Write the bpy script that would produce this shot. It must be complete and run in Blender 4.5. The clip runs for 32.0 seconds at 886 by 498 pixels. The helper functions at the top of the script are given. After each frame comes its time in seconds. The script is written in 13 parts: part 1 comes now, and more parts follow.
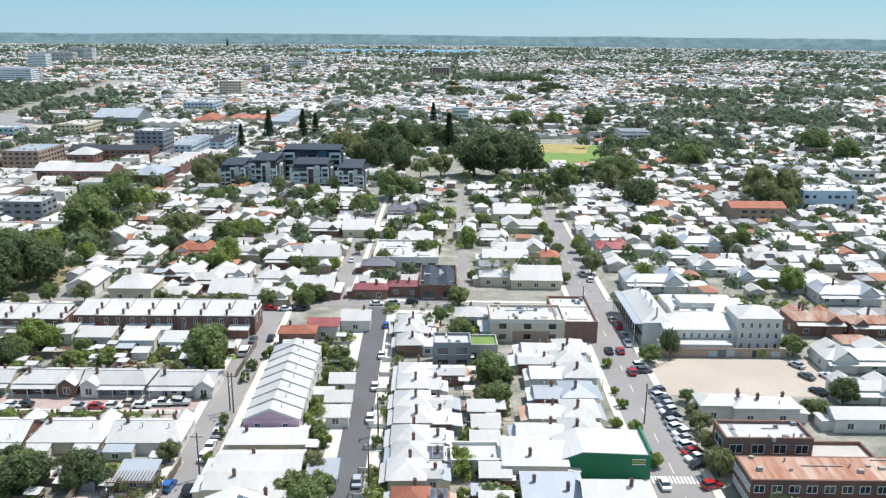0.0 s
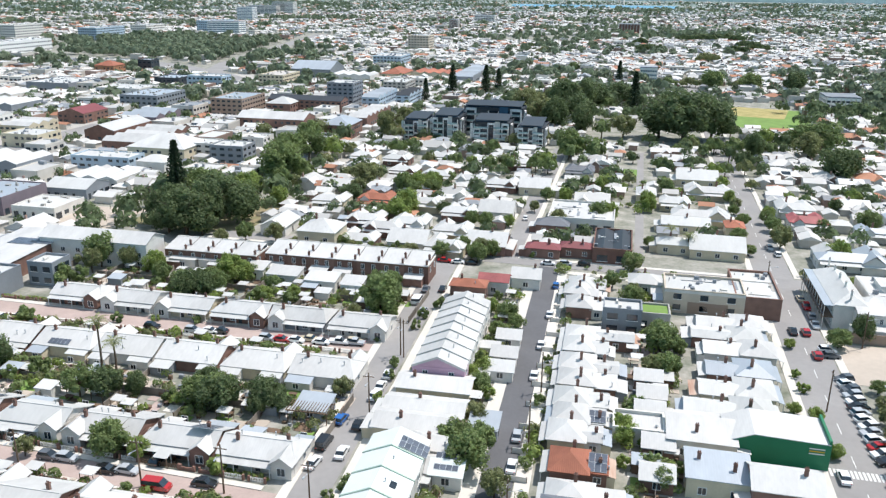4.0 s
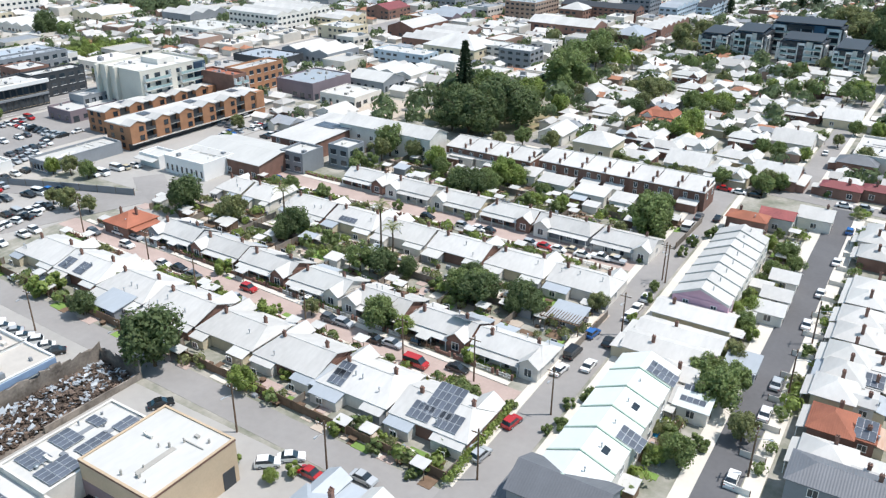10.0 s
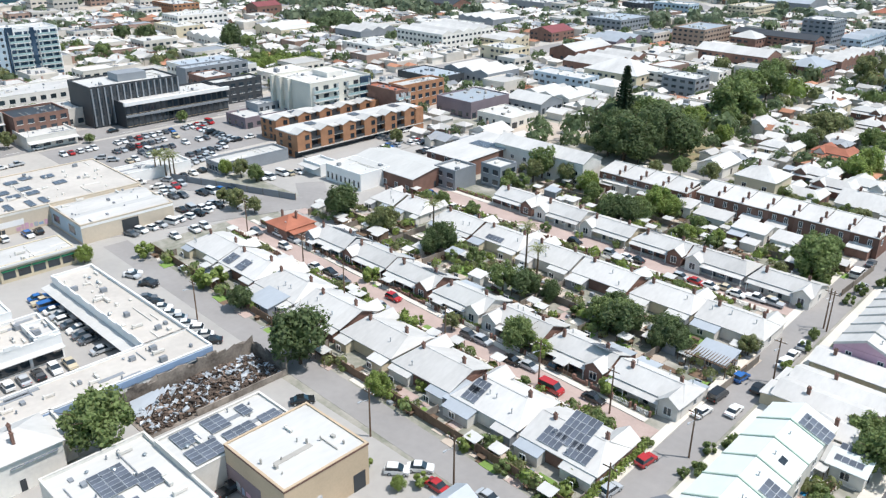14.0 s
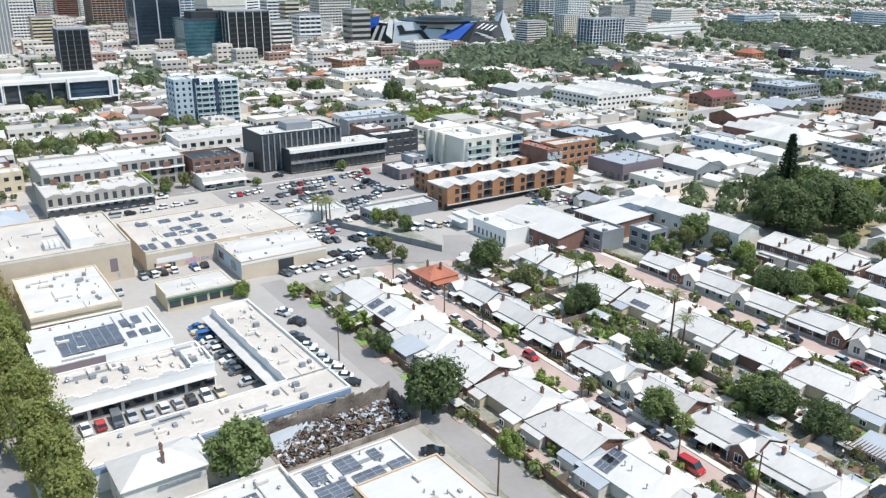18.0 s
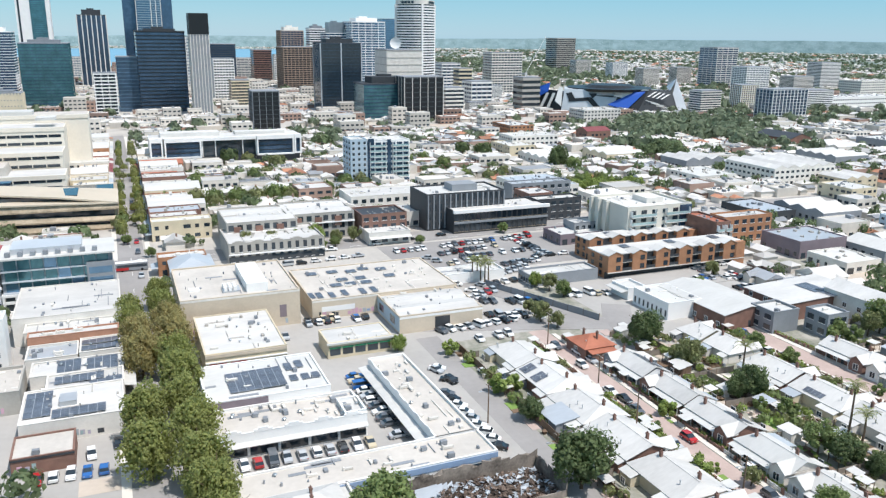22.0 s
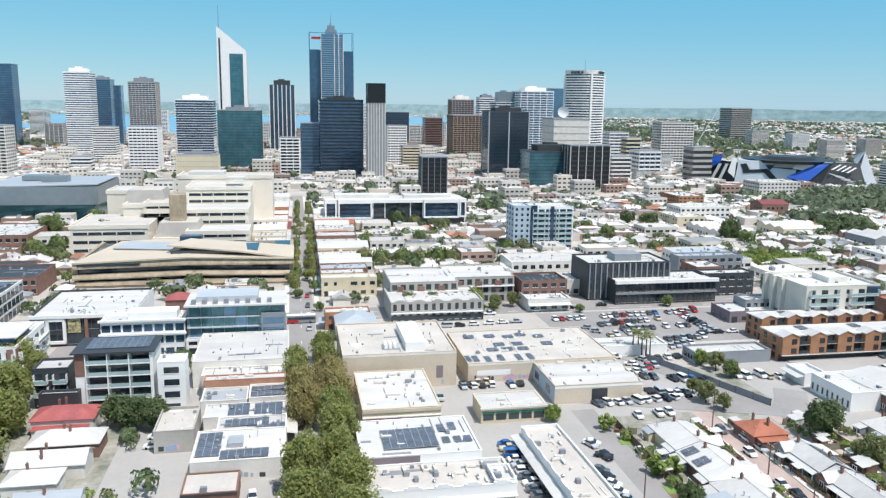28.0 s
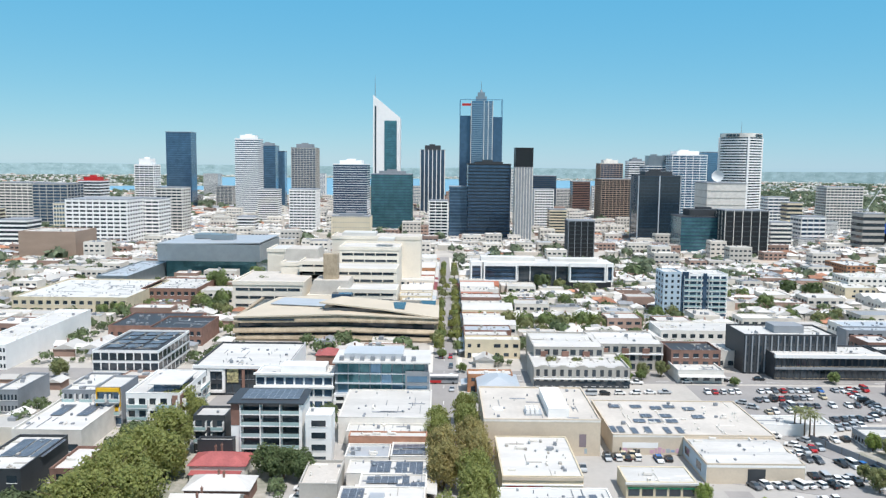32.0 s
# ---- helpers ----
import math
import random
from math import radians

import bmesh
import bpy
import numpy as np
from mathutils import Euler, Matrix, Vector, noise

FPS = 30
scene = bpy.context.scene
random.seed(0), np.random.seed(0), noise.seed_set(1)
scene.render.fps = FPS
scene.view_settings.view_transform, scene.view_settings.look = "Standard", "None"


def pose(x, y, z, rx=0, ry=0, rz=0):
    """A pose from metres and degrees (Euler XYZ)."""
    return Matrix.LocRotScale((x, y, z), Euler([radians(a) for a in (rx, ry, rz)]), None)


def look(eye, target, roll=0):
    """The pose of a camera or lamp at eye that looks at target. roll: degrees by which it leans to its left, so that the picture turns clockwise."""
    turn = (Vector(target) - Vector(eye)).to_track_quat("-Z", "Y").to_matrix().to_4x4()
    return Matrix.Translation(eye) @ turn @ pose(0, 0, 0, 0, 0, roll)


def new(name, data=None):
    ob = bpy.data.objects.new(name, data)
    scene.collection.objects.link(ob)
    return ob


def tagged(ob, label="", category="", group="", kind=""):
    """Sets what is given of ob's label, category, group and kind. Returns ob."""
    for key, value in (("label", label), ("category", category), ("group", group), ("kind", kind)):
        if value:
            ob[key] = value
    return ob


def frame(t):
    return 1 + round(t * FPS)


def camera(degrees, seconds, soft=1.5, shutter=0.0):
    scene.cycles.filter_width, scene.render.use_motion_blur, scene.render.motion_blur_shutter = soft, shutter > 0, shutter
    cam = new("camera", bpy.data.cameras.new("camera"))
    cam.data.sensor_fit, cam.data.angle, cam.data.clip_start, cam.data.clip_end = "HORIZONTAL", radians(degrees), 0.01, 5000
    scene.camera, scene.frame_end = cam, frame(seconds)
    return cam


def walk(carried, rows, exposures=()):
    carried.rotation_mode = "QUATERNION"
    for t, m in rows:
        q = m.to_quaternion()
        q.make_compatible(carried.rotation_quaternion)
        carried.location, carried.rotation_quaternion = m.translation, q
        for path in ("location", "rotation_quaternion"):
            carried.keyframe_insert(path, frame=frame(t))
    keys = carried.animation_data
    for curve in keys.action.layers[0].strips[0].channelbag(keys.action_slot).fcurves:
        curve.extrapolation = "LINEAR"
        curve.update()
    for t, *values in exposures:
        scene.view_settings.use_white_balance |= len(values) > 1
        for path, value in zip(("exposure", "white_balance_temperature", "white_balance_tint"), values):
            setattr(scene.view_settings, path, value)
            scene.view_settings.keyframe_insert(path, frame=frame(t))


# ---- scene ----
cam = camera(57.97, 32.0, soft=1.3)
# ---- the camera and its walk ----
EYE = (0.0, 0.0, 82.0)
PATH = [
    (0, 0.82, -15.24, -0.49),
    (0.5, 2.43, -15.26, -0.52),
    (1, 4.06, -15.25, -0.54),
    (1.5, 5.67, -15.37, -0.52),
    (2, 7.27, -15.96, -0.53),
    (2.5, 8.89, -16.54, -0.52),
    (3, 10.48, -17.15, -0.52),
    (3.5, 12.09, -17.74, -0.47),
    (5.5, 18.80, -20.14, -0.46),
    (6, 20.49, -20.74, -0.41),
    (6.5, 22.20, -21.37, -0.41),
    (7, 23.92, -21.98, -0.45),
    (7.5, 25.63, -22.59, -0.46),
    (8, 27.33, -23.21, -0.45),
    (8.5, 29.03, -23.81, -0.42),
    (9, 30.73, -24.40, -0.43),
    (9.5, 32.42, -24.79, -0.41),
    (10, 34.12, -24.79, -0.39),
    (10.5, 35.72, -24.78, -0.40),
    (11, 37.11, -24.77, -0.41),
    (11.5, 38.51, -24.75, -0.38),
    (12, 39.94, -24.75, -0.37),
    (12.5, 41.36, -24.65, -0.35),
    (13, 42.73, -24.27, -0.35),
    (13.5, 44.09, -23.85, -0.38),
    (14, 45.46, -23.41, -0.39),
    (14.5, 46.82, -22.97, -0.39),
    (16.5, 52.48, -21.20, -0.35),
    (17, 53.81, -20.70, -0.37),
    (17.5, 55.13, -20.11, -0.40),
    (18, 56.43, -19.46, -0.44),
    (18.5, 57.74, -18.81, -0.46),
    (19, 59.05, -18.17, -0.47),
    (19.5, 60.57, -17.53, -0.52),
    (20, 62.20, -16.92, -0.51),
    (20.5, 63.85, -16.30, -0.51),
    (21, 65.39, -15.69, -0.53),
    (21.5, 66.90, -15.12, -0.56),
    (22, 68.26, -15.05, -0.54),
    (22.5, 69.12, -15.05, -0.53),
    (23, 69.85, -14.70, -0.54),
    (23.5, 70.60, -13.97, -0.57),
    (24, 71.51, -13.83, -0.57),
    (24.5, 72.55, -13.59, -0.62),
    (26.5, 76.78, -12.14, -0.68),
    (27, 77.86, -11.64, -0.65),
    (27.5, 78.91, -11.04, -0.68),
    (28, 80.00, -10.47, -0.73),
    (28.5, 81.14, -9.88, -0.68),
    (29, 82.31, -9.29, -0.71),
    (29.5, 83.55, -8.70, -0.70),
    (30, 84.84, -8.10, -0.69),
    (30.5, 86.18, -7.48, -0.68),
    (31, 87.57, -6.87, -0.68),
    (31.5, 88.98, -6.27, -0.60),
    (32, 90.44, -6.10, -0.63),
]
walk(cam, [(t, pose(*EYE, 90 + p, r, y)) for t, y, p, r in PATH])

# ---- world, sun and exposure ----
SUN_EL, SUN_AZ = 63.0, 35.0  # degrees above the ground; from +x towards +y
world = bpy.data.worlds.new("sky")
scene.world = world
world.use_nodes = True
wn, wl = world.node_tree.nodes, world.node_tree.links
sky = wn.new("ShaderNodeTexSky")
sky.sky_type, sky.sun_disc = "NISHITA", False
sky.sun_elevation, sky.sun_rotation = radians(SUN_EL), radians(90 - SUN_AZ)
sky.altitude, sky.air_density, sky.dust_density, sky.ozone_density = 100, 0.9, 0.05, 1.0
tint = wn.new("ShaderNodeMix")
tint.data_type, tint.blend_type = "RGBA", "MULTIPLY"
tint.inputs["Factor"].default_value = 1.0
tint.inputs["B"].default_value = (0.43, 0.36, 0.14, 1)
haze = wn.new("ShaderNodeMix")
haze.data_type, haze.blend_type = "RGBA", "ADD"
haze.inputs["Factor"].default_value = 1.0
haze.inputs["B"].default_value = (0.15, 2.75, 5.75, 1)
wl.new(sky.outputs["Color"], tint.inputs["A"])
wl.new(tint.outputs["Result"], haze.inputs["A"])
# the saturated blue of the low sky pales upwards to the bright summer haze overhead
wt, ws, wm = wn.new("ShaderNodeTexCoord"), wn.new("ShaderNodeSeparateXYZ"), wn.new("ShaderNodeMapRange")
wm.interpolation_type = "SMOOTHSTEP"
wm.inputs["From Min"].default_value, wm.inputs["From Max"].default_value = 0.18, 0.62
high = wn.new("ShaderNodeMix")
high.data_type = "RGBA"
high.inputs["B"].default_value = (3.35, 4.35, 5.9, 1)
wl.new(wt.outputs["Generated"], ws.inputs["Vector"])
wl.new(ws.outputs["Z"], wm.inputs["Value"])
wl.new(wm.outputs["Result"], high.inputs["Factor"])
wl.new(haze.outputs["Result"], high.inputs["A"])
wl.new(high.outputs["Result"], wn["Background"].inputs["Color"])
wn["Background"].inputs["Strength"].default_value = 0.1
lamp = new("sun", bpy.data.lights.new("sun", "SUN"))
lamp.data.energy, lamp.data.angle, lamp.data.color = 4.1, radians(0.6), (1.0, 0.955, 0.93)
ce = math.cos(radians(SUN_EL))
lamp.matrix_basis = look((0, 0, 300), Vector((0, 0, 300)) - Vector((ce * math.cos(radians(SUN_AZ)), ce * math.sin(radians(SUN_AZ)), math.sin(radians(SUN_EL)))))
scene.view_settings.exposure = 0.23

# ---- materials ----
def rgb(h):
    c = [int(h[i:i + 2], 16) / 255 for i in (0, 2, 4)]
    return tuple(v / 12.92 if v < 0.04045 else ((v + 0.055) / 1.055) ** 2.4 for v in c) + (1,)


def mat(name, col, rough=0.7, metal=0.0, var=0.25, scale=0.25, fine=3.0, bump=0.0, hue2=None, rand=0.0, spec=0.5, stretch=(1, 1, 1), thin=0.0, glow=0.0):
    """A surface with variation at two scales, and a random tint for each object or island."""
    m = bpy.data.materials.new(name)
    m.use_nodes = True
    nt = m.node_tree
    n, l = nt.nodes, nt.links
    b = n["Principled BSDF"]
    b.inputs["Roughness"].default_value = rough
    b.inputs["Metallic"].default_value = metal
    b.inputs["Specular IOR Level"].default_value = spec
    tc = n.new("ShaderNodeTexCoord")
    mp = n.new("ShaderNodeMapping")
    mp.inputs["Scale"].default_value = stretch
    l.new(tc.outputs["Object"], mp.inputs["Vector"])
    a1, a2 = n.new("ShaderNodeTexNoise"), n.new("ShaderNodeTexNoise")
    a1.inputs["Scale"].default_value, a2.inputs["Scale"].default_value = scale, fine
    a1.inputs["Detail"].default_value, a2.inputs["Detail"].default_value = 4, 5
    l.new(mp.outputs["Vector"], a1.inputs["Vector"])
    l.new(mp.outputs["Vector"], a2.inputs["Vector"])
    add = n.new("ShaderNodeMath")
    add.operation = "MULTIPLY_ADD"
    add.inputs[1].default_value = 0.4
    l.new(a2.outputs["Fac"], add.inputs[0])
    l.new(a1.outputs["Fac"], add.inputs[2])
    mr = n.new("ShaderNodeMapRange")
    mr.inputs["From Min"].default_value, mr.inputs["From Max"].default_value = 0.45, 0.95
    l.new(add.outputs[0], mr.inputs["Value"])
    mx = n.new("ShaderNodeMix")
    mx.data_type = "RGBA"
    c = rgb(col)
    d = rgb(hue2) if hue2 else tuple(v * (1 - var) for v in c[:3]) + (1,)
    mx.inputs["A"].default_value, mx.inputs["B"].default_value = d, c
    l.new(mr.outputs["Result"], mx.inputs["Factor"])
    out = mx.outputs["Result"]
    if rand:
        oi, ge = n.new("ShaderNodeObjectInfo"), n.new("ShaderNodeNewGeometry")
        s = n.new("ShaderNodeMath")
        l.new(oi.outputs["Random"], s.inputs[0])
        l.new(ge.outputs["Random Per Island"], s.inputs[1])
        fr = n.new("ShaderNodeMath")
        fr.operation = "FRACT"
        l.new(s.outputs[0], fr.inputs[0])
        hs = n.new("ShaderNodeHueSaturation")
        r2 = n.new("ShaderNodeMapRange")
        r2.inputs["To Min"].default_value, r2.inputs["To Max"].default_value = 1 - rand, 1 + rand * 0.6
        l.new(fr.outputs[0], r2.inputs["Value"])
        l.new(r2.outputs["Result"], hs.inputs["Value"])
        l.new(out, hs.inputs["Color"])
        out = hs.outputs["Color"]
    l.new(out, b.inputs["Base Color"])
    # self-lit colour, which brightens the painted haze of the horizon backdrop
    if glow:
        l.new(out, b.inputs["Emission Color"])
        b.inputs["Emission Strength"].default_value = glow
    if thin:
        # light that passes through leaves
        tr, ms = n.new("ShaderNodeBsdfTranslucent"), n.new("ShaderNodeMixShader")
        ms.inputs[0].default_value = thin
        l.new(out, tr.inputs["Color"])
        l.new(b.outputs[0], ms.inputs[1])
        l.new(tr.outputs[0], ms.inputs[2])
        l.new(ms.outputs[0], n["Material Output"].inputs["Surface"])
    if bump:
        bp = n.new("ShaderNodeBump")
        bp.inputs["Strength"].default_value, bp.inputs["Distance"].default_value = bump, 0.05
        l.new(a2.outputs["Fac"], bp.inputs["Height"])
        l.new(bp.outputs["Normal"], b.inputs["Normal"])
    return m


def ribbed(name, col, pitch=0.45, depth=0.14, **k):
    """Sheet roofing: the two-scale surface above with the ribs and lap lines of the sheets."""
    m = mat(name, col, **k)
    n, l = m.node_tree.nodes, m.node_tree.links
    b = n["Principled BSDF"]
    tc = n.new("ShaderNodeTexCoord")
    w = n.new("ShaderNodeTexWave")
    w.wave_type, w.bands_direction = "BANDS", "X"
    w.inputs["Scale"].default_value = 0.314 / pitch
    w.inputs["Distortion"].default_value = 0.4
    l.new(tc.outputs["Object"], w.inputs["Vector"])
    bp = n.new("ShaderNodeBump")
    bp.inputs["Strength"].default_value, bp.inputs["Distance"].default_value = depth, 0.04
    l.new(w.outputs["Fac"], bp.inputs["Height"])
    l.new(bp.outputs["Normal"], b.inputs["Normal"])
    return m


M = {}
M["roof_white"] = ribbed("white_sheet_roof", "d6d4cf", rough=0.6, var=0.26, scale=0.15, fine=1.4, rand=0.12, stretch=(1, 0.3, 1))
M["roof_pale"] = ribbed("pale_grey_sheet_roof", "d2d1cc", rough=0.6, var=0.22, scale=0.12, fine=1.2, rand=0.08, stretch=(1, 0.3, 1))
M["roof_zinc"] = ribbed("zinc_sheet_roof", "b3bac0", rough=0.4, metal=0.0, var=0.2, scale=0.15, fine=1.5, rand=0.12, stretch=(1, 0.3, 1))
M["roof_grey"] = ribbed("grey_tile_roof", "74777c", rough=0.6, var=0.25, fine=4, rand=0.1, depth=0.5, pitch=0.4)
M["roof_dark"] = ribbed("charcoal_sheet_roof", "3e4145", rough=0.5, var=0.25, fine=3, rand=0.1)
M["roof_orange"] = ribbed("terracotta_tile_roof", "b9745a", rough=0.8, var=0.35, fine=5, rand=0.15, depth=0.6, pitch=0.35)
M["roof_red"] = ribbed("red_sheet_roof", "b0605e", rough=0.65, var=0.4, fine=2, rand=0.1)
M["roof_maroon"] = ribbed("maroon_sheet_roof", "8e4a4b", rough=0.55, var=0.25, fine=2, rand=0.1)
M["roof_rust"] = ribbed("rusty_iron_roof", "cbb8a6", rough=0.85, var=0.5, scale=0.3, fine=1.5, hue2="98522f", stretch=(1, 0.15, 1))
M["roof_tan"] = mat("tan_membrane_roof", "c9c3ba", rough=0.8, var=0.22, scale=0.12, fine=1.0)
M["roof_green"] = ribbed("pale_green_sheet_roof", "e2e6e1", rough=0.5, var=0.1, rand=0.05)
M["green_trim"] = mat("green_painted_flashing", "b4c6b6", rough=0.6, var=0.15)
M["plaster"] = mat("white_painted_render", "e2ded6", rough=0.8, var=0.2, scale=0.3, fine=2, rand=0.12)
M["cream"] = mat("cream_render", "d9ccb0", rough=0.85, var=0.22, scale=0.2, fine=2, rand=0.1)
M["tan"] = mat("tan_render", "d0c2ae", rough=0.85, var=0.2, scale=0.15, fine=1.5)
M["brick"] = mat("red_brickwork", "8f6e61", rough=0.9, var=0.35, scale=0.4, fine=6, rand=0.15)
M["brick_orange"] = mat("orange_brickwork", "b38362", rough=0.9, var=0.3, scale=0.4, fine=6, rand=0.1)
M["brick_dark"] = mat("dark_brickwork", "876558", rough=0.9, var=0.35, scale=0.4, fine=6, rand=0.15)
M["pink"] = mat("faded_pink_render", "cca6b6", rough=0.85, var=0.15, scale=0.3, fine=2)
M["green_wall"] = mat("green_painted_wall", "1f7d55", rough=0.6, var=0.15, scale=0.2, fine=1)
M["grey_wall"] = mat("grey_panel_wall", "8f9499", rough=0.7, var=0.2, scale=0.2, fine=1.5, rand=0.12)
M["dark_wall"] = mat("charcoal_panel_wall", "3f4347", rough=0.6, var=0.25, scale=0.2, fine=1.5, rand=0.15)
M["concrete"] = mat("concrete", "b4b0a8", rough=0.9, var=0.25, scale=0.15, fine=1.5, bump=0.2)
M["bronze"] = mat("bronze_mesh_cladding", "bfae95", rough=0.6, metal=0.1, var=0.35, scale=0.3, fine=1.2, hue2="978770")
M["sandstone"] = mat("cream_precast_stone", "ddd1b8", rough=0.9, var=0.15, scale=0.1, fine=1)
M["metal_grey"] = mat("brushed_metal_cladding", "9aa3a8", rough=0.35, metal=0.6, var=0.15)
M["blue_paint"] = mat("blue_panel", "2459b8", rough=0.4, var=0.1)
M["blue_tarp"] = mat("bright_blue_tarpaulin", "2c9ad8", rough=0.6, var=0.2, fine=4)
M["fascia_blue"] = mat("faded_blue_fascia", "8fa6c4", rough=0.6, var=0.2, scale=0.4)
M["yellow"] = mat("yellow_paint", "e0b020", rough=0.5, var=0.1)
M["red"] = mat("red_paint", "b92d2d", rough=0.5, var=0.1)
M["black"] = mat("black_panel", "1c1e20", rough=0.4, var=0.2)
M["white"] = mat("white_paint", "ecebe8", rough=0.6, var=0.08)
M["glass"] = mat("dark_window_glass", "36424b", rough=0.08, var=0.4, scale=0.6, rand=0.35, spec=0.8)
M["glass_blue"] = mat("blue_tinted_glass", "7299b6", rough=0.12, metal=0.55, var=0.3, scale=0.15, fine=0.6, rand=0.12, spec=0.9)
M["glass_navy"] = mat("navy_tinted_glass", "536f8a", rough=0.12, metal=0.55, var=0.35, scale=0.15, fine=0.6, rand=0.12, spec=0.8)
M["glass_teal"] = mat("teal_tinted_glass", "558891", rough=0.14, metal=0.5, var=0.4, scale=0.15, fine=0.6, rand=0.15, spec=0.8)
M["glass_pale"] = mat("pale_balcony_glass", "a3bcbc", rough=0.15, var=0.2, spec=0.8)
M["leaf_plane"] = mat("plane_leaves", "b6bc74", rough=0.7, var=0.45, scale=0.5, fine=4, rand=0.2, thin=0.6)
M["leaf_brown"] = mat("browning_plane_leaves", "bcb880", rough=0.75, var=0.45, scale=0.5, fine=4, rand=0.2, hue2="ad9c6a", thin=0.6)
M["tan_block"] = mat("orange_tan_painted_blockwork", "c8b296", rough=0.9, var=0.2, scale=0.2, fine=2.5)
M["brick_faded"] = mat("faded_orange_brick_parapet", "b88a72", rough=0.95, var=0.35, scale=0.3, fine=2)
M["solar"] = mat("solar_cells", "666d78", rough=0.3, var=0.3, scale=1.0, fine=6, rand=0.25, spec=0.6)
M["alu"] = mat("aluminium_frame", "b9bdc0", rough=0.45, metal=0.3, var=0.1)
M["wood"] = mat("weathered_timber", "7b6552", rough=0.9, var=0.35, scale=1, fine=5, rand=0.2)
M["fence"] = mat("fence_sheet", "8c8378", rough=0.8, var=0.35, scale=0.6, fine=4, rand=0.35)
M["asphalt"] = mat("asphalt", "9b9895", rough=0.95, var=0.22, scale=0.06, fine=0.7, bump=0.2)
M["asphalt_new"] = mat("dark_asphalt", "6a6a6c", rough=0.95, var=0.25, scale=0.08, fine=1, bump=0.2)
M["carpark"] = mat("worn_carpark_asphalt", "adaaa5", rough=0.95, var=0.18, scale=0.05, fine=0.6)
M["brick_road"] = mat("red_brick_paving", "bba79e", rough=0.95, var=0.25, scale=0.15, fine=2.0, bump=0.2)
M["pave"] = mat("pale_concrete_pavement", "d9d3c8", rough=0.95, var=0.15, scale=0.2, fine=1.5)
M["line"] = mat("road_marking", "e8e8e4", rough=0.8, var=0.15)
M["sand"] = mat("bare_sand", "c4b7a8", rough=1, var=0.22, scale=0.06, fine=0.8)
M["dry_grass"] = mat("dry_grass", "b9a772", rough=1, var=0.35, scale=0.15, fine=2, hue2="8f8a52")
M["lawn"] = mat("lawn", "7d9a50", rough=1, var=0.3, scale=0.15, fine=2)
M["soil"] = mat("garden_soil", "a08c72", rough=1, var=0.4, scale=0.2, fine=1.8, hue2="6f7650", bump=0.3)
M["water"] = mat("river_water", "7fa9bf", rough=0.25, var=0.1, scale=0.002, fine=0.02)
M["leaf"] = mat("green_leaves", "9bad6e", rough=0.7, var=0.5, scale=0.9, fine=4, rand=0.3, thin=0.5)
M["leaf_dark"] = mat("dark_green_leaves", "7d8f5f", rough=0.7, var=0.5, scale=0.9, fine=4, rand=0.3, thin=0.5)
M["leaf_light"] = mat("bright_green_leaves", "abbd6a", rough=0.7, var=0.45, scale=0.9, fine=4, rand=0.25, thin=0.5)
M["leaf_olive"] = mat("olive_leaves", "a3a974", rough=0.7, var=0.45, scale=0.9, fine=4, rand=0.3, thin=0.5)
M["leaf_pine"] = mat("pine_needles", "45583c", rough=0.8, var=0.5, scale=1.5, fine=5, rand=0.25, thin=0.5)
M["bark"] = mat("bark", "6e5d4c", rough=1, var=0.4, scale=1.5, fine=6, bump=0.5)
M["rubber"] = mat("tyre_rubber", "232323", rough=0.9, var=0.2)
M["rubble"] = mat("burnt_rubble", "7d6d61", rough=0.95, var=0.6, scale=0.35, fine=2, hue2="3a312b", rand=0.8)
M["scorched"] = mat("soot_stained_brick", "a0968b", rough=0.95, var=0.6, scale=0.3, fine=2, hue2="453e39")
M["silver_panel"] = mat("silver_panel", "c9ced2", rough=0.4, metal=0.2, var=0.15, scale=0.1, fine=0.6)
M["college_roof"] = mat("pale_gold_roof_sheet", "c9bda9", rough=0.6, var=0.12, scale=0.08, fine=0.8)
M["library_wall"] = mat("cream_white_concrete", "e4dccd", rough=0.85, var=0.12, scale=0.1, fine=0.8)
M["brown_stone"] = mat("brown_stone_cladding", "a58f7e", rough=0.85, var=0.2, scale=0.05, fine=0.5, stretch=(1, 1, 4))
M["graffiti"] = mat("faded_spray_paint", "b9a3b8", rough=0.8, var=0.4, scale=1.2, fine=4, hue2="7fb0a8")
for k, c in (("white", "eeeeec"), ("silver", "b4b8bb"), ("grey", "5d6267"), ("black", "202225"), ("red", "b02a2c"), ("blue", "2f66a8"), ("beige", "c9bca0")):
    M["car_" + k] = mat("car_paint_" + k, c, rough=0.2, var=0.05, scale=1, spec=0.7)
M["yellow_mosaic"] = mat("yellow_and_black_mosaic_panels", "d9cf9a", rough=0.6, var=0.5, scale=1.1, fine=0.9, hue2="2e2a26")
M["far_roof"] = mat("assorted_sheet_roofs", "d3d0ca", rough=0.6, var=0.15, scale=0.05, fine=0.5, rand=0.3)
M["far_brick"] = mat("assorted_brick_walls", "a98e80", rough=0.9, var=0.3, scale=0.05, fine=0.5, rand=0.3)
M["far_dark"] = mat("assorted_dark_roofs", "9a9ea2", rough=0.6, var=0.2, scale=0.05, fine=0.5, rand=0.35)
M["far_tile"] = mat("assorted_tile_roofs", "b88468", rough=0.85, var=0.3, scale=0.05, fine=0.5, rand=0.3)
M["far_wall"] = mat("assorted_walls", "e0d9ce", rough=0.9, var=0.25, scale=0.05, fine=0.5, rand=0.22)
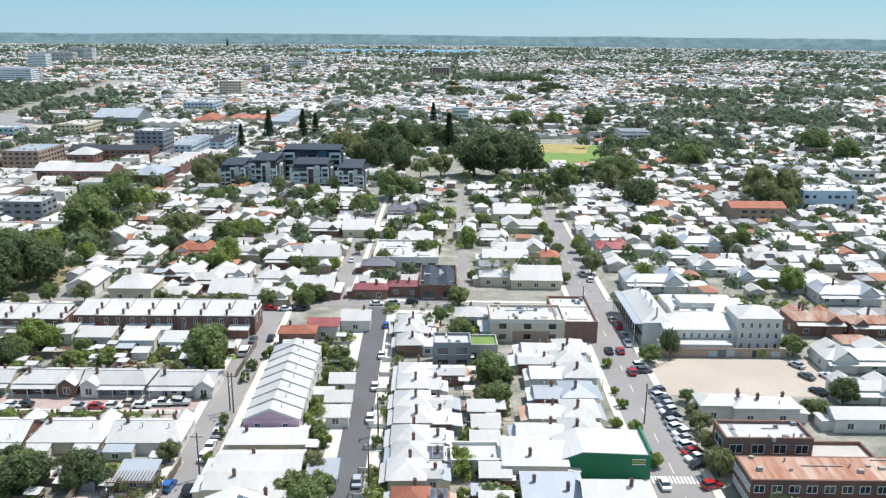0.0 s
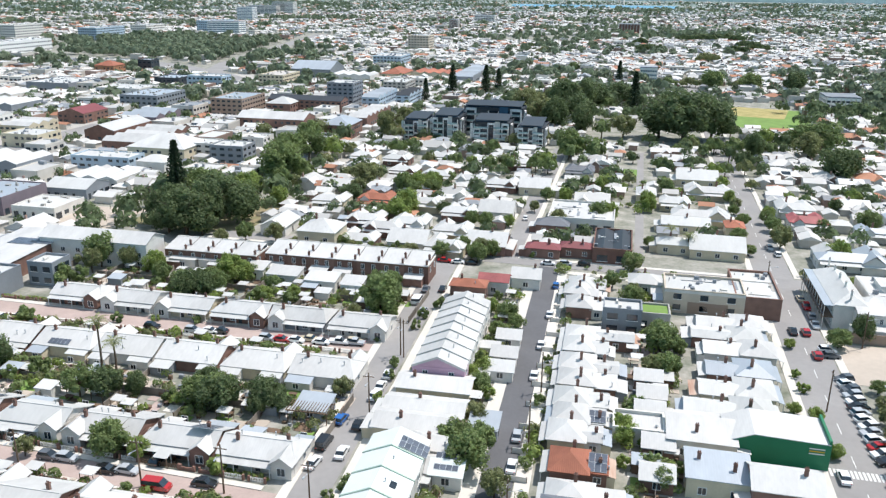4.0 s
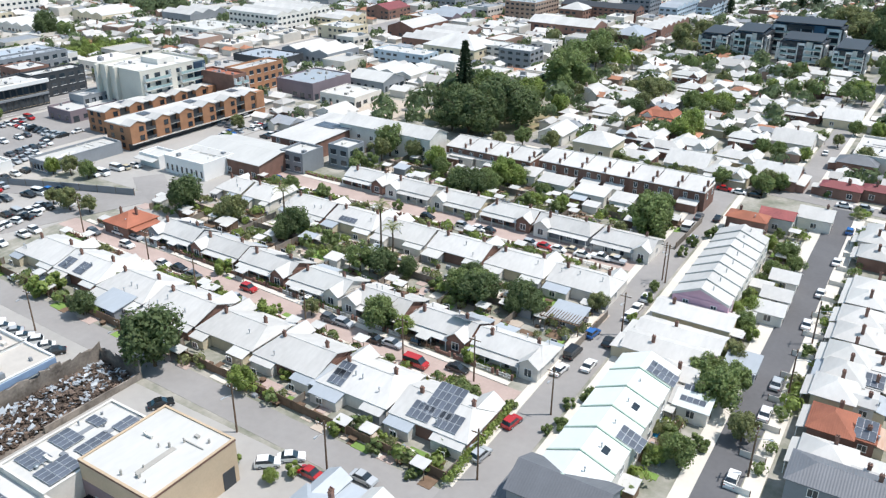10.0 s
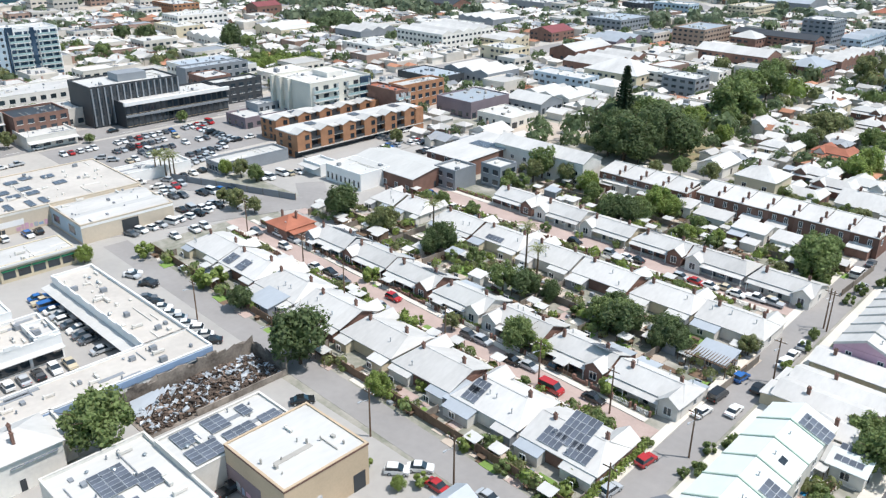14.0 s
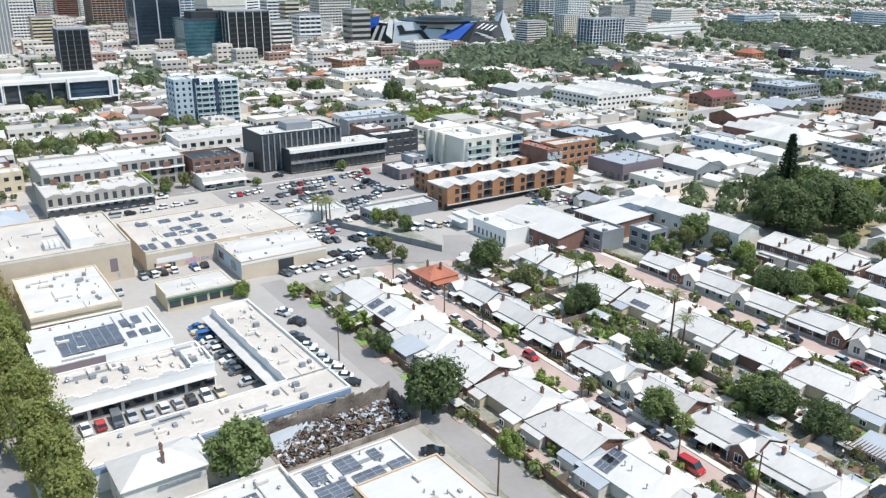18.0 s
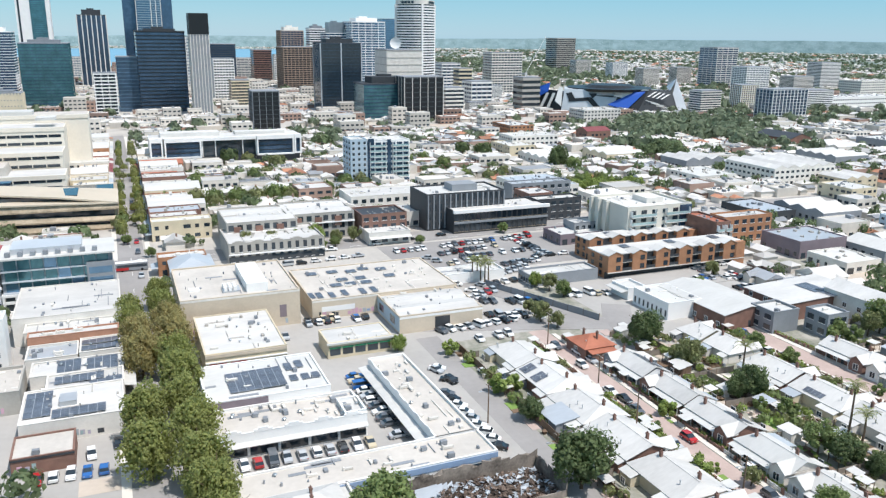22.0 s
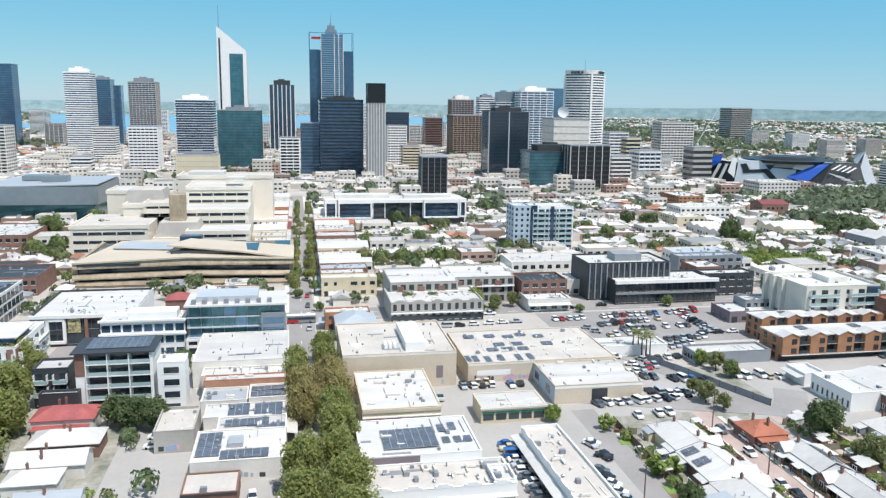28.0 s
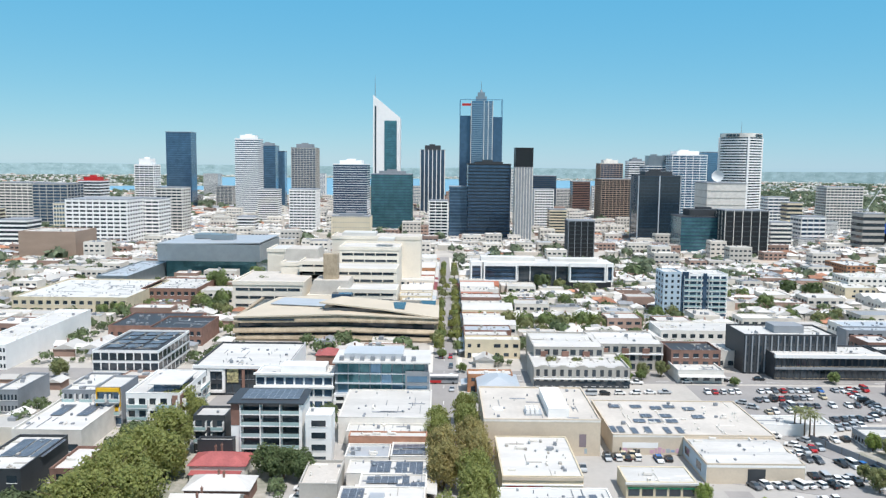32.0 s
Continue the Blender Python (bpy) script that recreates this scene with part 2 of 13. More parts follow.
M["far_leaf"] = mat("distant_tree_crowns", "87986e", rough=0.9, var=0.5, scale=0.12, fine=0.9, rand=0.35, thin=0.5)
# far canopy ground: green dulled towards grey to paint the haze
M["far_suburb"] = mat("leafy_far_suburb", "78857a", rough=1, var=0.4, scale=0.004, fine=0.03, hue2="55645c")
# backdrop land: haze put into the blue-grey, with emission in place of daylight
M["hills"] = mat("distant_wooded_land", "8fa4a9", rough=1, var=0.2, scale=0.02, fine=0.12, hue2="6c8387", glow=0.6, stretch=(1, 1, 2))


def speckle(m, scale, wide, tone):
    """Pale roofs showing through the far canopy."""
    n, l = m.node_tree.nodes, m.node_tree.links
    vo, cr, mx = n.new("ShaderNodeTexVoronoi"), n.new("ShaderNodeMapRange"), n.new("ShaderNodeMix")
    vo.inputs["Scale"].default_value = scale
    cr.inputs["From Min"].default_value, cr.inputs["From Max"].default_value = wide, wide - 0.1
    mx.data_type = "RGBA"
    mx.inputs["B"].default_value = tone
    l.new(n["Texture Coordinate"].outputs["Object"], vo.inputs["Vector"])
    l.new(vo.outputs["Distance"], cr.inputs["Value"])
    l.new(cr.outputs["Result"], mx.inputs["Factor"])
    b = n["Principled BSDF"]
    l.new(b.inputs["Base Color"].links[0].from_socket, mx.inputs["A"])
    lit = bool(b.inputs["Emission Color"].links)
    l.new(mx.outputs["Result"], b.inputs["Base Color"])
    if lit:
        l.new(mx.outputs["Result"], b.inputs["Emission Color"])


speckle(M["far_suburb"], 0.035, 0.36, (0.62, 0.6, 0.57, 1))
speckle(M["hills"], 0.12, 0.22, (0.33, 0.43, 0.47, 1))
# leaves of the far trees, with distance haze greyed into the colour
M["hazed_leaf"] = mat("grey_green_gum_leaves", "8e9c7e", rough=0.9, var=0.45, scale=0.12, fine=0.9, rand=0.35, thin=0.4)
M["apartment_render"] = mat("warm_white_apartment_render", "d8d4c8", rough=0.85, var=0.12, scale=0.15, fine=1.5)
M["plum_wall"] = mat("plum_grey_painted_blockwork", "85797f", rough=0.85, var=0.2, scale=0.2, fine=1.5)
M["sky_blue_wall"] = mat("pale_blue_painted_render", "b3c4d0", rough=0.8, var=0.15, scale=0.2, fine=1.5)
M["ground"] = mat("suburban_ground", "ada89f", rough=1, var=0.3, scale=0.16, fine=0.9, hue2="6c7160")
M["city_ground"] = mat("grey_city_paving", "bdb8b0", rough=0.95, var=0.25, scale=0.06, fine=0.6)


# ---- geometry: each function returns (points, faces) ----
def join(*gs):
    v, f = [], []
    for a, b in gs:
        k = len(v)
        v += a
        f += [tuple(i + k for i in q) for q in b]
    return v, f


def box(x0, x1, y0, y1, z0, z1):
    v = [(x, y, z) for z in (z0, z1) for y in (y0, y1) for x in (x0, x1)]
    return v, [(0, 2, 3, 1), (4, 5, 7, 6), (0, 1, 5, 4), (2, 6, 7, 3), (0, 4, 6, 2), (1, 3, 7, 5)]


def ring(a, b, c, e, k, z0, z1):
    """Four walls k thick round a rectangle, in one piece."""
    v = [(x, y, z) for z in (z0, z1) for x, y in ((a, c), (b, c), (b, e), (a, e), (a + k, c + k), (b - k, c + k), (b - k, e - k), (a + k, e - k))]
    f = []
    for i in range(4):
        j = (i + 1) % 4
        f += [(i, j, j + 8, i + 8), (j + 4, i + 4, i + 12, j + 12), (i + 8, j + 8, j + 12, i + 12), (j, i, i + 4, j + 4)]
    return v, f


def slab(top, t=0.15):
    """A plate under the polygon top, t thick."""
    n = len(top)
    v = list(top) + [(x, y, z - t) for x, y, z in top]
    return v, [tuple(range(n)), tuple(reversed(range(n, 2 * n)))] + [(i, i + n, (i + 1) % n + n, (i + 1) % n) for i in range(n)]


def prism(poly, z0, z1):
    n = len(poly)
    v = [(x, y, z0) for x, y in poly] + [(x, y, z1) for x, y in poly]
    return v, [tuple(reversed(range(n))), tuple(range(n, 2 * n))] + [(i, (i + 1) % n, (i + 1) % n + n, i + n) for i in range(n)]


def cyl(x, y, r, z0, z1, n=10, r1=None):
    r1 = r if r1 is None else r1
    a = [2 * math.pi * i / n for i in range(n)]
    v = [(x + r * math.cos(q), y + r * math.sin(q), z0) for q in a] + [(x + r1 * math.cos(q), y + r1 * math.sin(q), z1) for q in a]
    return v, [tuple(reversed(range(n))), tuple(range(n, 2 * n))] + [(i, (i + 1) % n, (i + 1) % n + n, i + n) for i in range(n)]


def roof_shell(corners, ra, rb, open_a=False, open_b=False, t=0.15):
    """A roof in one piece: four eaves corners (anticlockwise), the ridge from ra to rb; an open end is a gable."""
    p = [tuple(q) for q in corners] + [tuple(ra), tuple(rb)]
    v = p + [(x, y, z - t) for x, y, z in p]
    f = [(0, 1, 5, 4), (2, 3, 4, 5)]
    edge = [(0, 1)] + ([(1, 5), (5, 2)] if open_b else [(1, 2)]) + [(2, 3)] + ([(3, 4), (4, 0)] if open_a else [(3, 0)])
    f += [] if open_a else [(3, 0, 4)]
    f += [] if open_b else [(1, 2, 5)]
    return v, f + [tuple(k + 6 for k in reversed(q)) for q in f] + [(b, a, a + 6, b + 6) for a, b in edge]


def gable_roof(x0, x1, y0, y1, z, rise, k=0.5, over=0.4):
    """A roof with the ridge along x, at the share k of the depth; returns the roof and the two gable triangles."""
    ym = y0 + (y1 - y0) * k
    s0, s1 = rise / (ym - y0), rise / (y1 - ym)
    a, b = x0 - over, x1 + over
    z0, z1 = z - over * s0, z - over * s1
    g = roof_shell([(a, y0 - over, z0), (b, y0 - over, z0), (b, y1 + over, z1), (a, y1 + over, z1)], (a, ym, z + rise), (b, ym, z + rise), True, True)
    ends = [([(x, y0, z - 0.1), (x, y1, z - 0.1), (x, ym, z + rise - 0.15), (x + d, y0, z - 0.1), (x + d, y1, z - 0.1), (x + d, ym, z + rise - 0.15)],
             [(0, 1, 2), (3, 5, 4), (0, 3, 4, 1), (1, 4, 5, 2), (2, 5, 3, 0)]) for x, d in ((x0, 0.2), (x1 - 0.2, 0.2))]
    return g, join(*ends)


def hip_roof(x0, x1, y0, y1, z, rise, over=0.4):
    x0, x1, y0, y1 = x0 - over, x1 + over, y0 - over, y1 + over
    w, d = x1 - x0, y1 - y0
    if w >= d:
        return roof_shell([(x0, y0, z), (x1, y0, z), (x1, y1, z), (x0, y1, z)], (x0 + d * 0.48, (y0 + y1) / 2, z + rise), (x1 - d * 0.48, (y0 + y1) / 2, z + rise))
    return roof_shell([(x1, y0, z), (x1, y1, z), (x0, y1, z), (x0, y0, z)], ((x0 + x1) / 2, y0 + w * 0.48, z + rise), ((x0 + x1) / 2, y1 - w * 0.48, z + rise))


def turn_geo(g, deg, dx=0.0, dy=0.0, dz=0.0):
    c, s = math.cos(radians(deg)), math.sin(radians(deg))
    return [(x * c - y * s + dx, x * s + y * c + dy, z + dz) for x, y, z in g[0]], g[1]


def mesh_of(name, g, m):
    me = bpy.data.meshes.new(name)
    me.from_pydata(g[0], [], g[1])
    me.materials.append(M[m])
    return me


def multi(name, *gm):
    """One mesh from several (geometry, material) pairs."""
    me = bpy.data.meshes.new(name)
    g = join(*[q[0] for q in gm])
    me.from_pydata(g[0], [], g[1])
    idx = []
    for i, (q, m) in enumerate(gm):
        me.materials.append(M[m])
        idx += [i] * len(q[1])
    me.polygons.foreach_set("material_index", idx)
    return me


def part(name, g, m, parent, label=""):
    """One mesh under a thing or a part."""
    me = g if isinstance(g, bpy.types.Mesh) else mesh_of(name, g, m)
    ob = new(name, me)
    ob.parent = parent
    return tagged(ob, label=label)


def piece(name, me, parent, at):
    """A repeated piece on shared mesh data."""
    ob = new(name, me)
    ob.parent = parent
    ob.matrix_basis = at
    return ob


def thing(name, x, y, rot, label, category, group="", z=0.0, kind=""):
    ob = new(name)
    ob.empty_display_size = 0.5
    ob.matrix_basis = pose(x, y, z, 0, 0, rot)
    if label and len(label.split()) < 4:
        label += " in the city"
    return tagged(ob, label, category, group, kind)


def structure(name, g, m, label="", category="", kind="structure"):
    return tagged(new(name, mesh_of(name, g, m)), label, category, kind=kind)


SHARED = {}


def shared(key, g, m):
    if key not in SHARED:
        SHARED[key] = mesh_of(key[0] if isinstance(key, tuple) else key, g, m)
    return SHARED[key]


def solar_array(parent, p, u, v, nx, ny):
    """nx by ny panels from the corner p, along the unit vectors u and v of a roof plane."""
    if "panel" not in SHARED:
        fr = join(box(-0.52, 0.52, -0.86, -0.82, -0.05, 0.05), box(-0.52, 0.52, 0.82, 0.86, -0.05, 0.05), box(-0.52, -0.48, -0.82, 0.82, -0.05, 0.05), box(0.48, 0.52, -0.82, 0.82, -0.05, 0.05))
        SHARED["panel"] = multi("solar_panel", (box(-0.48, 0.48, -0.82, 0.82, 0, 0.04), "solar"), (fr, "alu"))
    u, v = Vector(u).normalized(), Vector(v).normalized()
    w = u.cross(v)
    if math.hypot(*parent.matrix_basis.translation[:2]) > 165:
        # panels too far off to pick apart: one part
        P = lambda i, j, k, a, b: Vector(p) + u * (i * 1.06 + 0.53 + a) + v * (j * 1.76 + 0.88 + b) + w * k
        gs, fr = [], []
        for i in range(nx):
            for j in range(ny):
                gs.append(slab([tuple(P(i, j, 0.19, a, b)) for a, b in ((-0.48, -0.82), (0.48, -0.82), (0.48, 0.82), (-0.48, 0.82))], 0.03))
        fr.append(slab([tuple(P(i, j, 0.15, a, b)) for i, j, a, b in ((0, 0, -0.52, -0.86), (nx - 1, 0, 0.52, -0.86), (nx - 1, ny - 1, 0.52, 0.86), (0, ny - 1, -0.52, 0.86))], 0.03))
        tagged(piece("solar_roof_panel", multi("solar_roof_panel", (join(*gs), "solar"), (join(*fr), "alu")), parent, Matrix()), kind="stuff")
        return
    for i in range(nx):
        for j in range(ny):
            at = Matrix((u, v, w)).transposed().to_4x4()
            at.translation = Vector(p) + u * (i * 1.06 + 0.53) + v * (j * 1.76 + 0.88) + w * 0.14
            piece("solar_panel", SHARED["panel"], parent, at)


def window_on(parent, x, y, z, deg, w=1.2, h=1.4, frame_mat="white", pane="glass"):
    """A window with frame, sill, mullion and pane on a wall whose outward normal is the local -y turned by deg."""
    key = ("window", round(w, 1), round(h, 1), frame_mat, pane)
    if key not in SHARED:
        # the frame is one sheet of bars with two recessed lights
        xs, zs = (-w / 2 - 0.1, -w / 2, -0.04, 0.04, w / 2, w / 2 + 0.1), (-0.12, 0.0, h, h + 0.1)
        v = [(q, -0.08, p) for p in zs for q in xs] + [(q, -0.012, p) for p in zs for q in xs]
        k, n = 6, 24
        f = [(j * k + i, j * k + i + 1, (j + 1) * k + i + 1, (j + 1) * k + i) for j in range(3) for i in range(5) if not (j == 1 and i in (1, 3))]
        f += [(i, i + n, i + n + 1, i + 1) for i in range(5)] + [(18 + i + 1, 18 + i + 1 + n, 18 + i + n, 18 + i) for i in range(5)]
        f += [((j + 1) * k, (j + 1) * k + n, j * k + n, j * k) for j in range(3)] + [(j * k + 5, j * k + 5 + n, (j + 1) * k + 5 + n, (j + 1) * k + 5) for j in range(3)]
        panes = []
        for i in (1, 3):
            q = [k + i, k + i + 1, 2 * k + i + 1, 2 * k + i]
            f += [(q[e], q[(e + 1) % 4], q[(e + 1) % 4] + n, q[e] + n) for e in range(4)]
            panes.append(tuple(p + n for p in q))
        me = bpy.data.meshes.new("window")
        me.from_pydata(v, [], f + panes)
        me.materials.append(M[frame_mat])
        me.materials.append(M[pane])
        me.polygons.foreach_set("material_index", [0] * len(f) + [1] * len(panes))
        SHARED[key] = me
    piece("window", SHARED[key], parent, pose(x, y, z, 0, 0, deg))


def chimney(parent, x, y, z0, z1, m="brick"):
    h = round(z1 - z0, 1)
    key = ("chimney", h, m)
    if key not in SHARED:
        st = join(box(-0.3, 0.3, -0.22, 0.22, 0, h - 0.3), box(-0.36, 0.36, -0.28, 0.28, h - 0.3, h - 0.1), box(-0.31, 0.31, -0.23, 0.23, h - 0.1, h))
        SHARED[key] = multi("chimney", (st, m), (join(cyl(-0.14, 0, 0.1, h, h + 0.3, 8, 0.08), cyl(0.14, 0, 0.1, h, h + 0.3, 8, 0.08)), "brick_dark"))
    piece("chimney", SHARED[key], parent, pose(x, y, z0))


def quad_mesh(name, co, m, label, category):
    """One stuff object from an array of quads (n, 4, 3)."""
    n = len(co)
    me = bpy.data.meshes.new(name)
    me.vertices.add(4 * n)
    me.vertices.foreach_set("co", co.reshape(-1).astype(np.float32))
    me.loops.add(4 * n)
    me.loops.foreach_set("vertex_index", np.arange(4 * n, dtype=np.int32))
    me.polygons.add(n)
    me.polygons.foreach_set("loop_start", np.arange(0, 4 * n, 4, dtype=np.int32))
    me.update(calc_edges=True)
    me.materials.append(M[m])
    return tagged(new(name, me), label, category, kind="stuff")


def leaf_cloud(rs, x, y, h, w, k, leaf):
    """k leaf clumps for each of many crowns."""
    n = len(x)
    d = rs.normal(size=(n, k, 3))
    d /= np.linalg.norm(d, axis=2)[..., None]
    d[..., 2] = np.abs(d[..., 2]) * 1.0 - 0.25
    lob = 0.75 + 0.35 * np.sin(d[..., 0] * 5 + rs.rand(n, 1) * 6) * np.cos(d[..., 1] * 5)
    c = np.stack([x, y, h * 0.45], 1)[:, None, :] + d * lob[..., None] * np.stack([w / 2, w / 2, h * 0.52], 1)[:, None, :]
    u = np.cross(d + 0.4 * rs.normal(size=d.shape), rs.normal(size=d.shape))
    u /= np.linalg.norm(u, axis=2)[..., None]
    v = np.cross(u, d)
    s = (leaf * w)[:, None, None] * (0.6 + 0.8 * rs.rand(n, k, 1))
    q = np.stack([c - u * s, c - v * s, c + u * s, c + v * s], 2)
    return q.reshape(-1, 4, 3)


# ---- kinds of things ----
ROOF_WORDS = {"roof_white": "white corrugated iron", "roof_pale": "pale grey sheet metal", "roof_zinc": "zinc-grey sheet metal", "roof_grey": "grey tiled", "roof_dark": "charcoal sheet metal", "roof_orange": "terracotta tiled", "roof_red": "red painted iron", "roof_maroon": "maroon painted iron", "roof_rust": "rusty corrugated iron", "roof_tan": "tan membrane", "roof_green": "pale green sheet"}
WALL_WORDS = {"plaster": "white rendered", "cream": "cream rendered", "tan": "tan rendered", "brick": "red brick", "brick_orange": "orange brick", "brick_dark": "dark brick", "pink": "faded pink", "green_wall": "green painted", "grey_wall": "grey panelled", "dark_wall": "charcoal panelled", "concrete": "concrete", "bronze": "bronze clad", "sandstone": "cream stone", "white": "white painted", "glass_teal": "teal glass", "glass_blue": "blue glass"}


def cottage(x, y, w, d, rot, seed, solar=(), roof="roof_white", wall="brick", gables=1):
    """A pair of single-storey semi-detached cottages; the street front is the local +y side."""
    r = random.Random(seed)
    t = thing("semi_detached_cottage", x, y, rot, "single-storey %s cottage pair with %s roof" % (WALL_WORDS[wall], ROOF_WORDS[roof]), "house", "heritage cottages")
    h, rise = 3.1, 1.55 + 0.3 * r.random()
    x0, x1 = -w / 2 + 0.35, w / 2 - 0.35
    yf, yr = d / 2 - 1.9, -d / 2 + 0.4
    ym, yb = yf - (yf - yr) * 0.33, yr + (3.2 if d > 13 else 1.4)
    hb = h - 0.35
    inset = 1.6 + 1.4 * r.random()
    hip = r.random() < 0.5
    xa, xb = x0 - 0.4 + (inset if hip else 0), x1 + 0.4 - (inset if r.random() < 0.5 else 0)
    T = h + rise
    part("roof", roof_shell([(x0 - 0.4, yb - 0.4, hb), (x1 + 0.4, yb - 0.4, hb), (x1 + 0.4, yf + 0.4, h - 0.2), (x0 - 0.4, yf + 0.4, h - 0.2)], (xa, ym, T), (xb, ym, T), xa < x0, xb > x1), roof, t)
    part("ridge_cap", box(max(xa, x0), min(xb, x1), ym - 0.14, ym + 0.14, T - 0.02, T + 0.06), roof, t)
    ends = [([(a, yf, h - 0.25), (a, yb, hb - 0.1), (a, ym, T - 0.2), (a + 0.25, yf, h - 0.25), (a + 0.25, yb, hb - 0.1), (a + 0.25, ym, T - 0.2)], [(0, 1, 2), (3, 5, 4), (0, 3, 4, 1), (1, 4, 5, 2), (2, 5, 3, 0)]) for a, k in ((x0, xa > x0), (x1 - 0.25, xb < x1)) if not k]
    part("wall", join(box(x0, x1, yb, yf, 0, hb - 0.1), *ends), wall, t)
    # rear wings of the two dwellings
    for s in (-1, 1):
        wl = w * r.uniform(0.22, 0.42)
        a, b = (x0 + 0.1, x0 + wl) if s < 0 else (x1 - wl, x1 - 0.1)
        dd = r.uniform(0.4, 1.0) * (yb - yr)
        part("rear_wing_roof", slab([(a - 0.2, yb - dd - 0.3, hb - 0.65), (b + 0.2, yb - dd - 0.3, hb - 0.65), (b + 0.2, yb - 0.1, hb - 0.12), (a - 0.2, yb - 0.1, hb - 0.12)], 0.1), r.choice((roof, "roof_pale", "roof_zinc")), t)
        part("rear_wing_wall", box(a, b, yb - dd, yb - 0.02, 0, hb - 0.8), r.choice((wall, "plaster", "grey_wall")), t)
    gw = w * 0.25
    sides = (-1, 1) if gables == 2 else ((1,) if r.random() < 0.5 else (-1,))
    for s in sides:
        cx = s * (w / 2 - 0.4 - gw / 2)
        gr = gw * 0.36
        ya = d / 2 - 0.5
        yk = ym + (yf - ym) * 0.1
        p = slab([(cx - gw / 2 - 0.4, ya + 0.4, h - 0.1), (cx, ya + 0.4, h + gr + 0.15), (cx, yk, h + gr + 0.15), (cx - gw / 2 - 0.4, yf - 1.2, h - 0.1)])
        q = slab([(cx, ya + 0.4, h + gr + 0.15), (cx + gw / 2 + 0.4, ya + 0.4, h - 0.1), (cx + gw / 2 + 0.4, yf - 1.2, h - 0.1), (cx, yk, h + gr + 0.15)])
        part("gable_roof", join(p, q), roof, t)
        part("gable_wall", join(box(cx - gw / 2, cx + gw / 2, yf - 0.5, ya, 0, h - 0.1), ([(cx - gw / 2, ya, h - 0.1), (cx + gw / 2, ya, h - 0.1), (cx, ya, h + gr), (cx - gw / 2, ya - 0.2, h - 0.1), (cx + gw / 2, ya - 0.2, h - 0.1), (cx, ya - 0.2, h + gr)], [(1, 0, 2), (3, 4, 5), (0, 1, 4, 3), (1, 2, 5, 4), (2, 0, 3, 5)])), "plaster" if r.random() < 0.4 else wall, t)
        window_on(t, cx, ya, 0.8, 180, 1.4, 1.5)
    a, b = (x0, x1) if gables == 2 else ((x0, x1 - gw) if sides[0] > 0 else (x0 + gw, x1))
    if gables == 2:
        a, b = x0 + gw, x1 - gw
    part("verandah_roof", slab([(a - 0.1, yf - 0.1, h - 0.38), (b + 0.1, yf - 0.1, h - 0.38), (b + 0.1, d / 2, h - 0.85), (a - 0.1, d / 2, h - 0.85)], 0.08), "roof_pale" if r.random() < 0.4 else roof, t)
    post = shared("verandah_post", box(-0.07, 0.07, -0.07, 0.07, 0, 2.2), "white")
    n = 4
    for i in range(n):
        piece("post", post, t, pose(a + 0.2 + (b - a - 0.4) * i / (n - 1), d / 2 - 0.25, 0))
    for fx in (0.3, 0.7):
        part("door", box(a + (b - a) * fx - 0.45, a + (b - a) * fx + 0.45, yf - 0.02, yf + 0.05, 0.15, 2.2), "dark_wall", t)
    window_on(t, (a + b) / 2, yf, 0.8, 180, 1.1, 1.5)
    for s in (-0.3, 0.3):
        window_on(t, s * w, yr, 0.9, 0, 1.2, 1.1)
        window_on(t, x0 if s < 0 else x1, 0, 0.9, -90 if s < 0 else 90, 0.9, 1.2)
    sl = (T - hb) / (ym - yb + 0.4)
    zr = lambda fy: hb + (fy - yb + 0.4) * sl
    chimney(t, -w * 0.3, ym - 0.6, h + 1.2, T + 0.95)
    chimney(t, w * 0.3, ym + 0.9, h + 1.0, T + 0.95)
    me = shared("flue", join(cyl(0, 0, 0.1, 0, 0.8, 8), cyl(0, 0, 0.18, 0.8, 0.95, 8)), "alu")
    for q in range(r.choice((1, 2, 3))):
        fx, fy = r.uniform(-0.4, 0.4) * w, yb + r.uniform(0.5, 3.5)
        piece("flue", me, t, pose(fx, fy, zr(fy)))
    for fx, fy, nx, ny in solar:
        py = yb + 0.3 + max(0, fy) * (ym - yb)
        solar_array(t, (fx * w / 2, py, zr(py)), (1, 0, 0), (0, 1, sl), nx, ny)
    return t


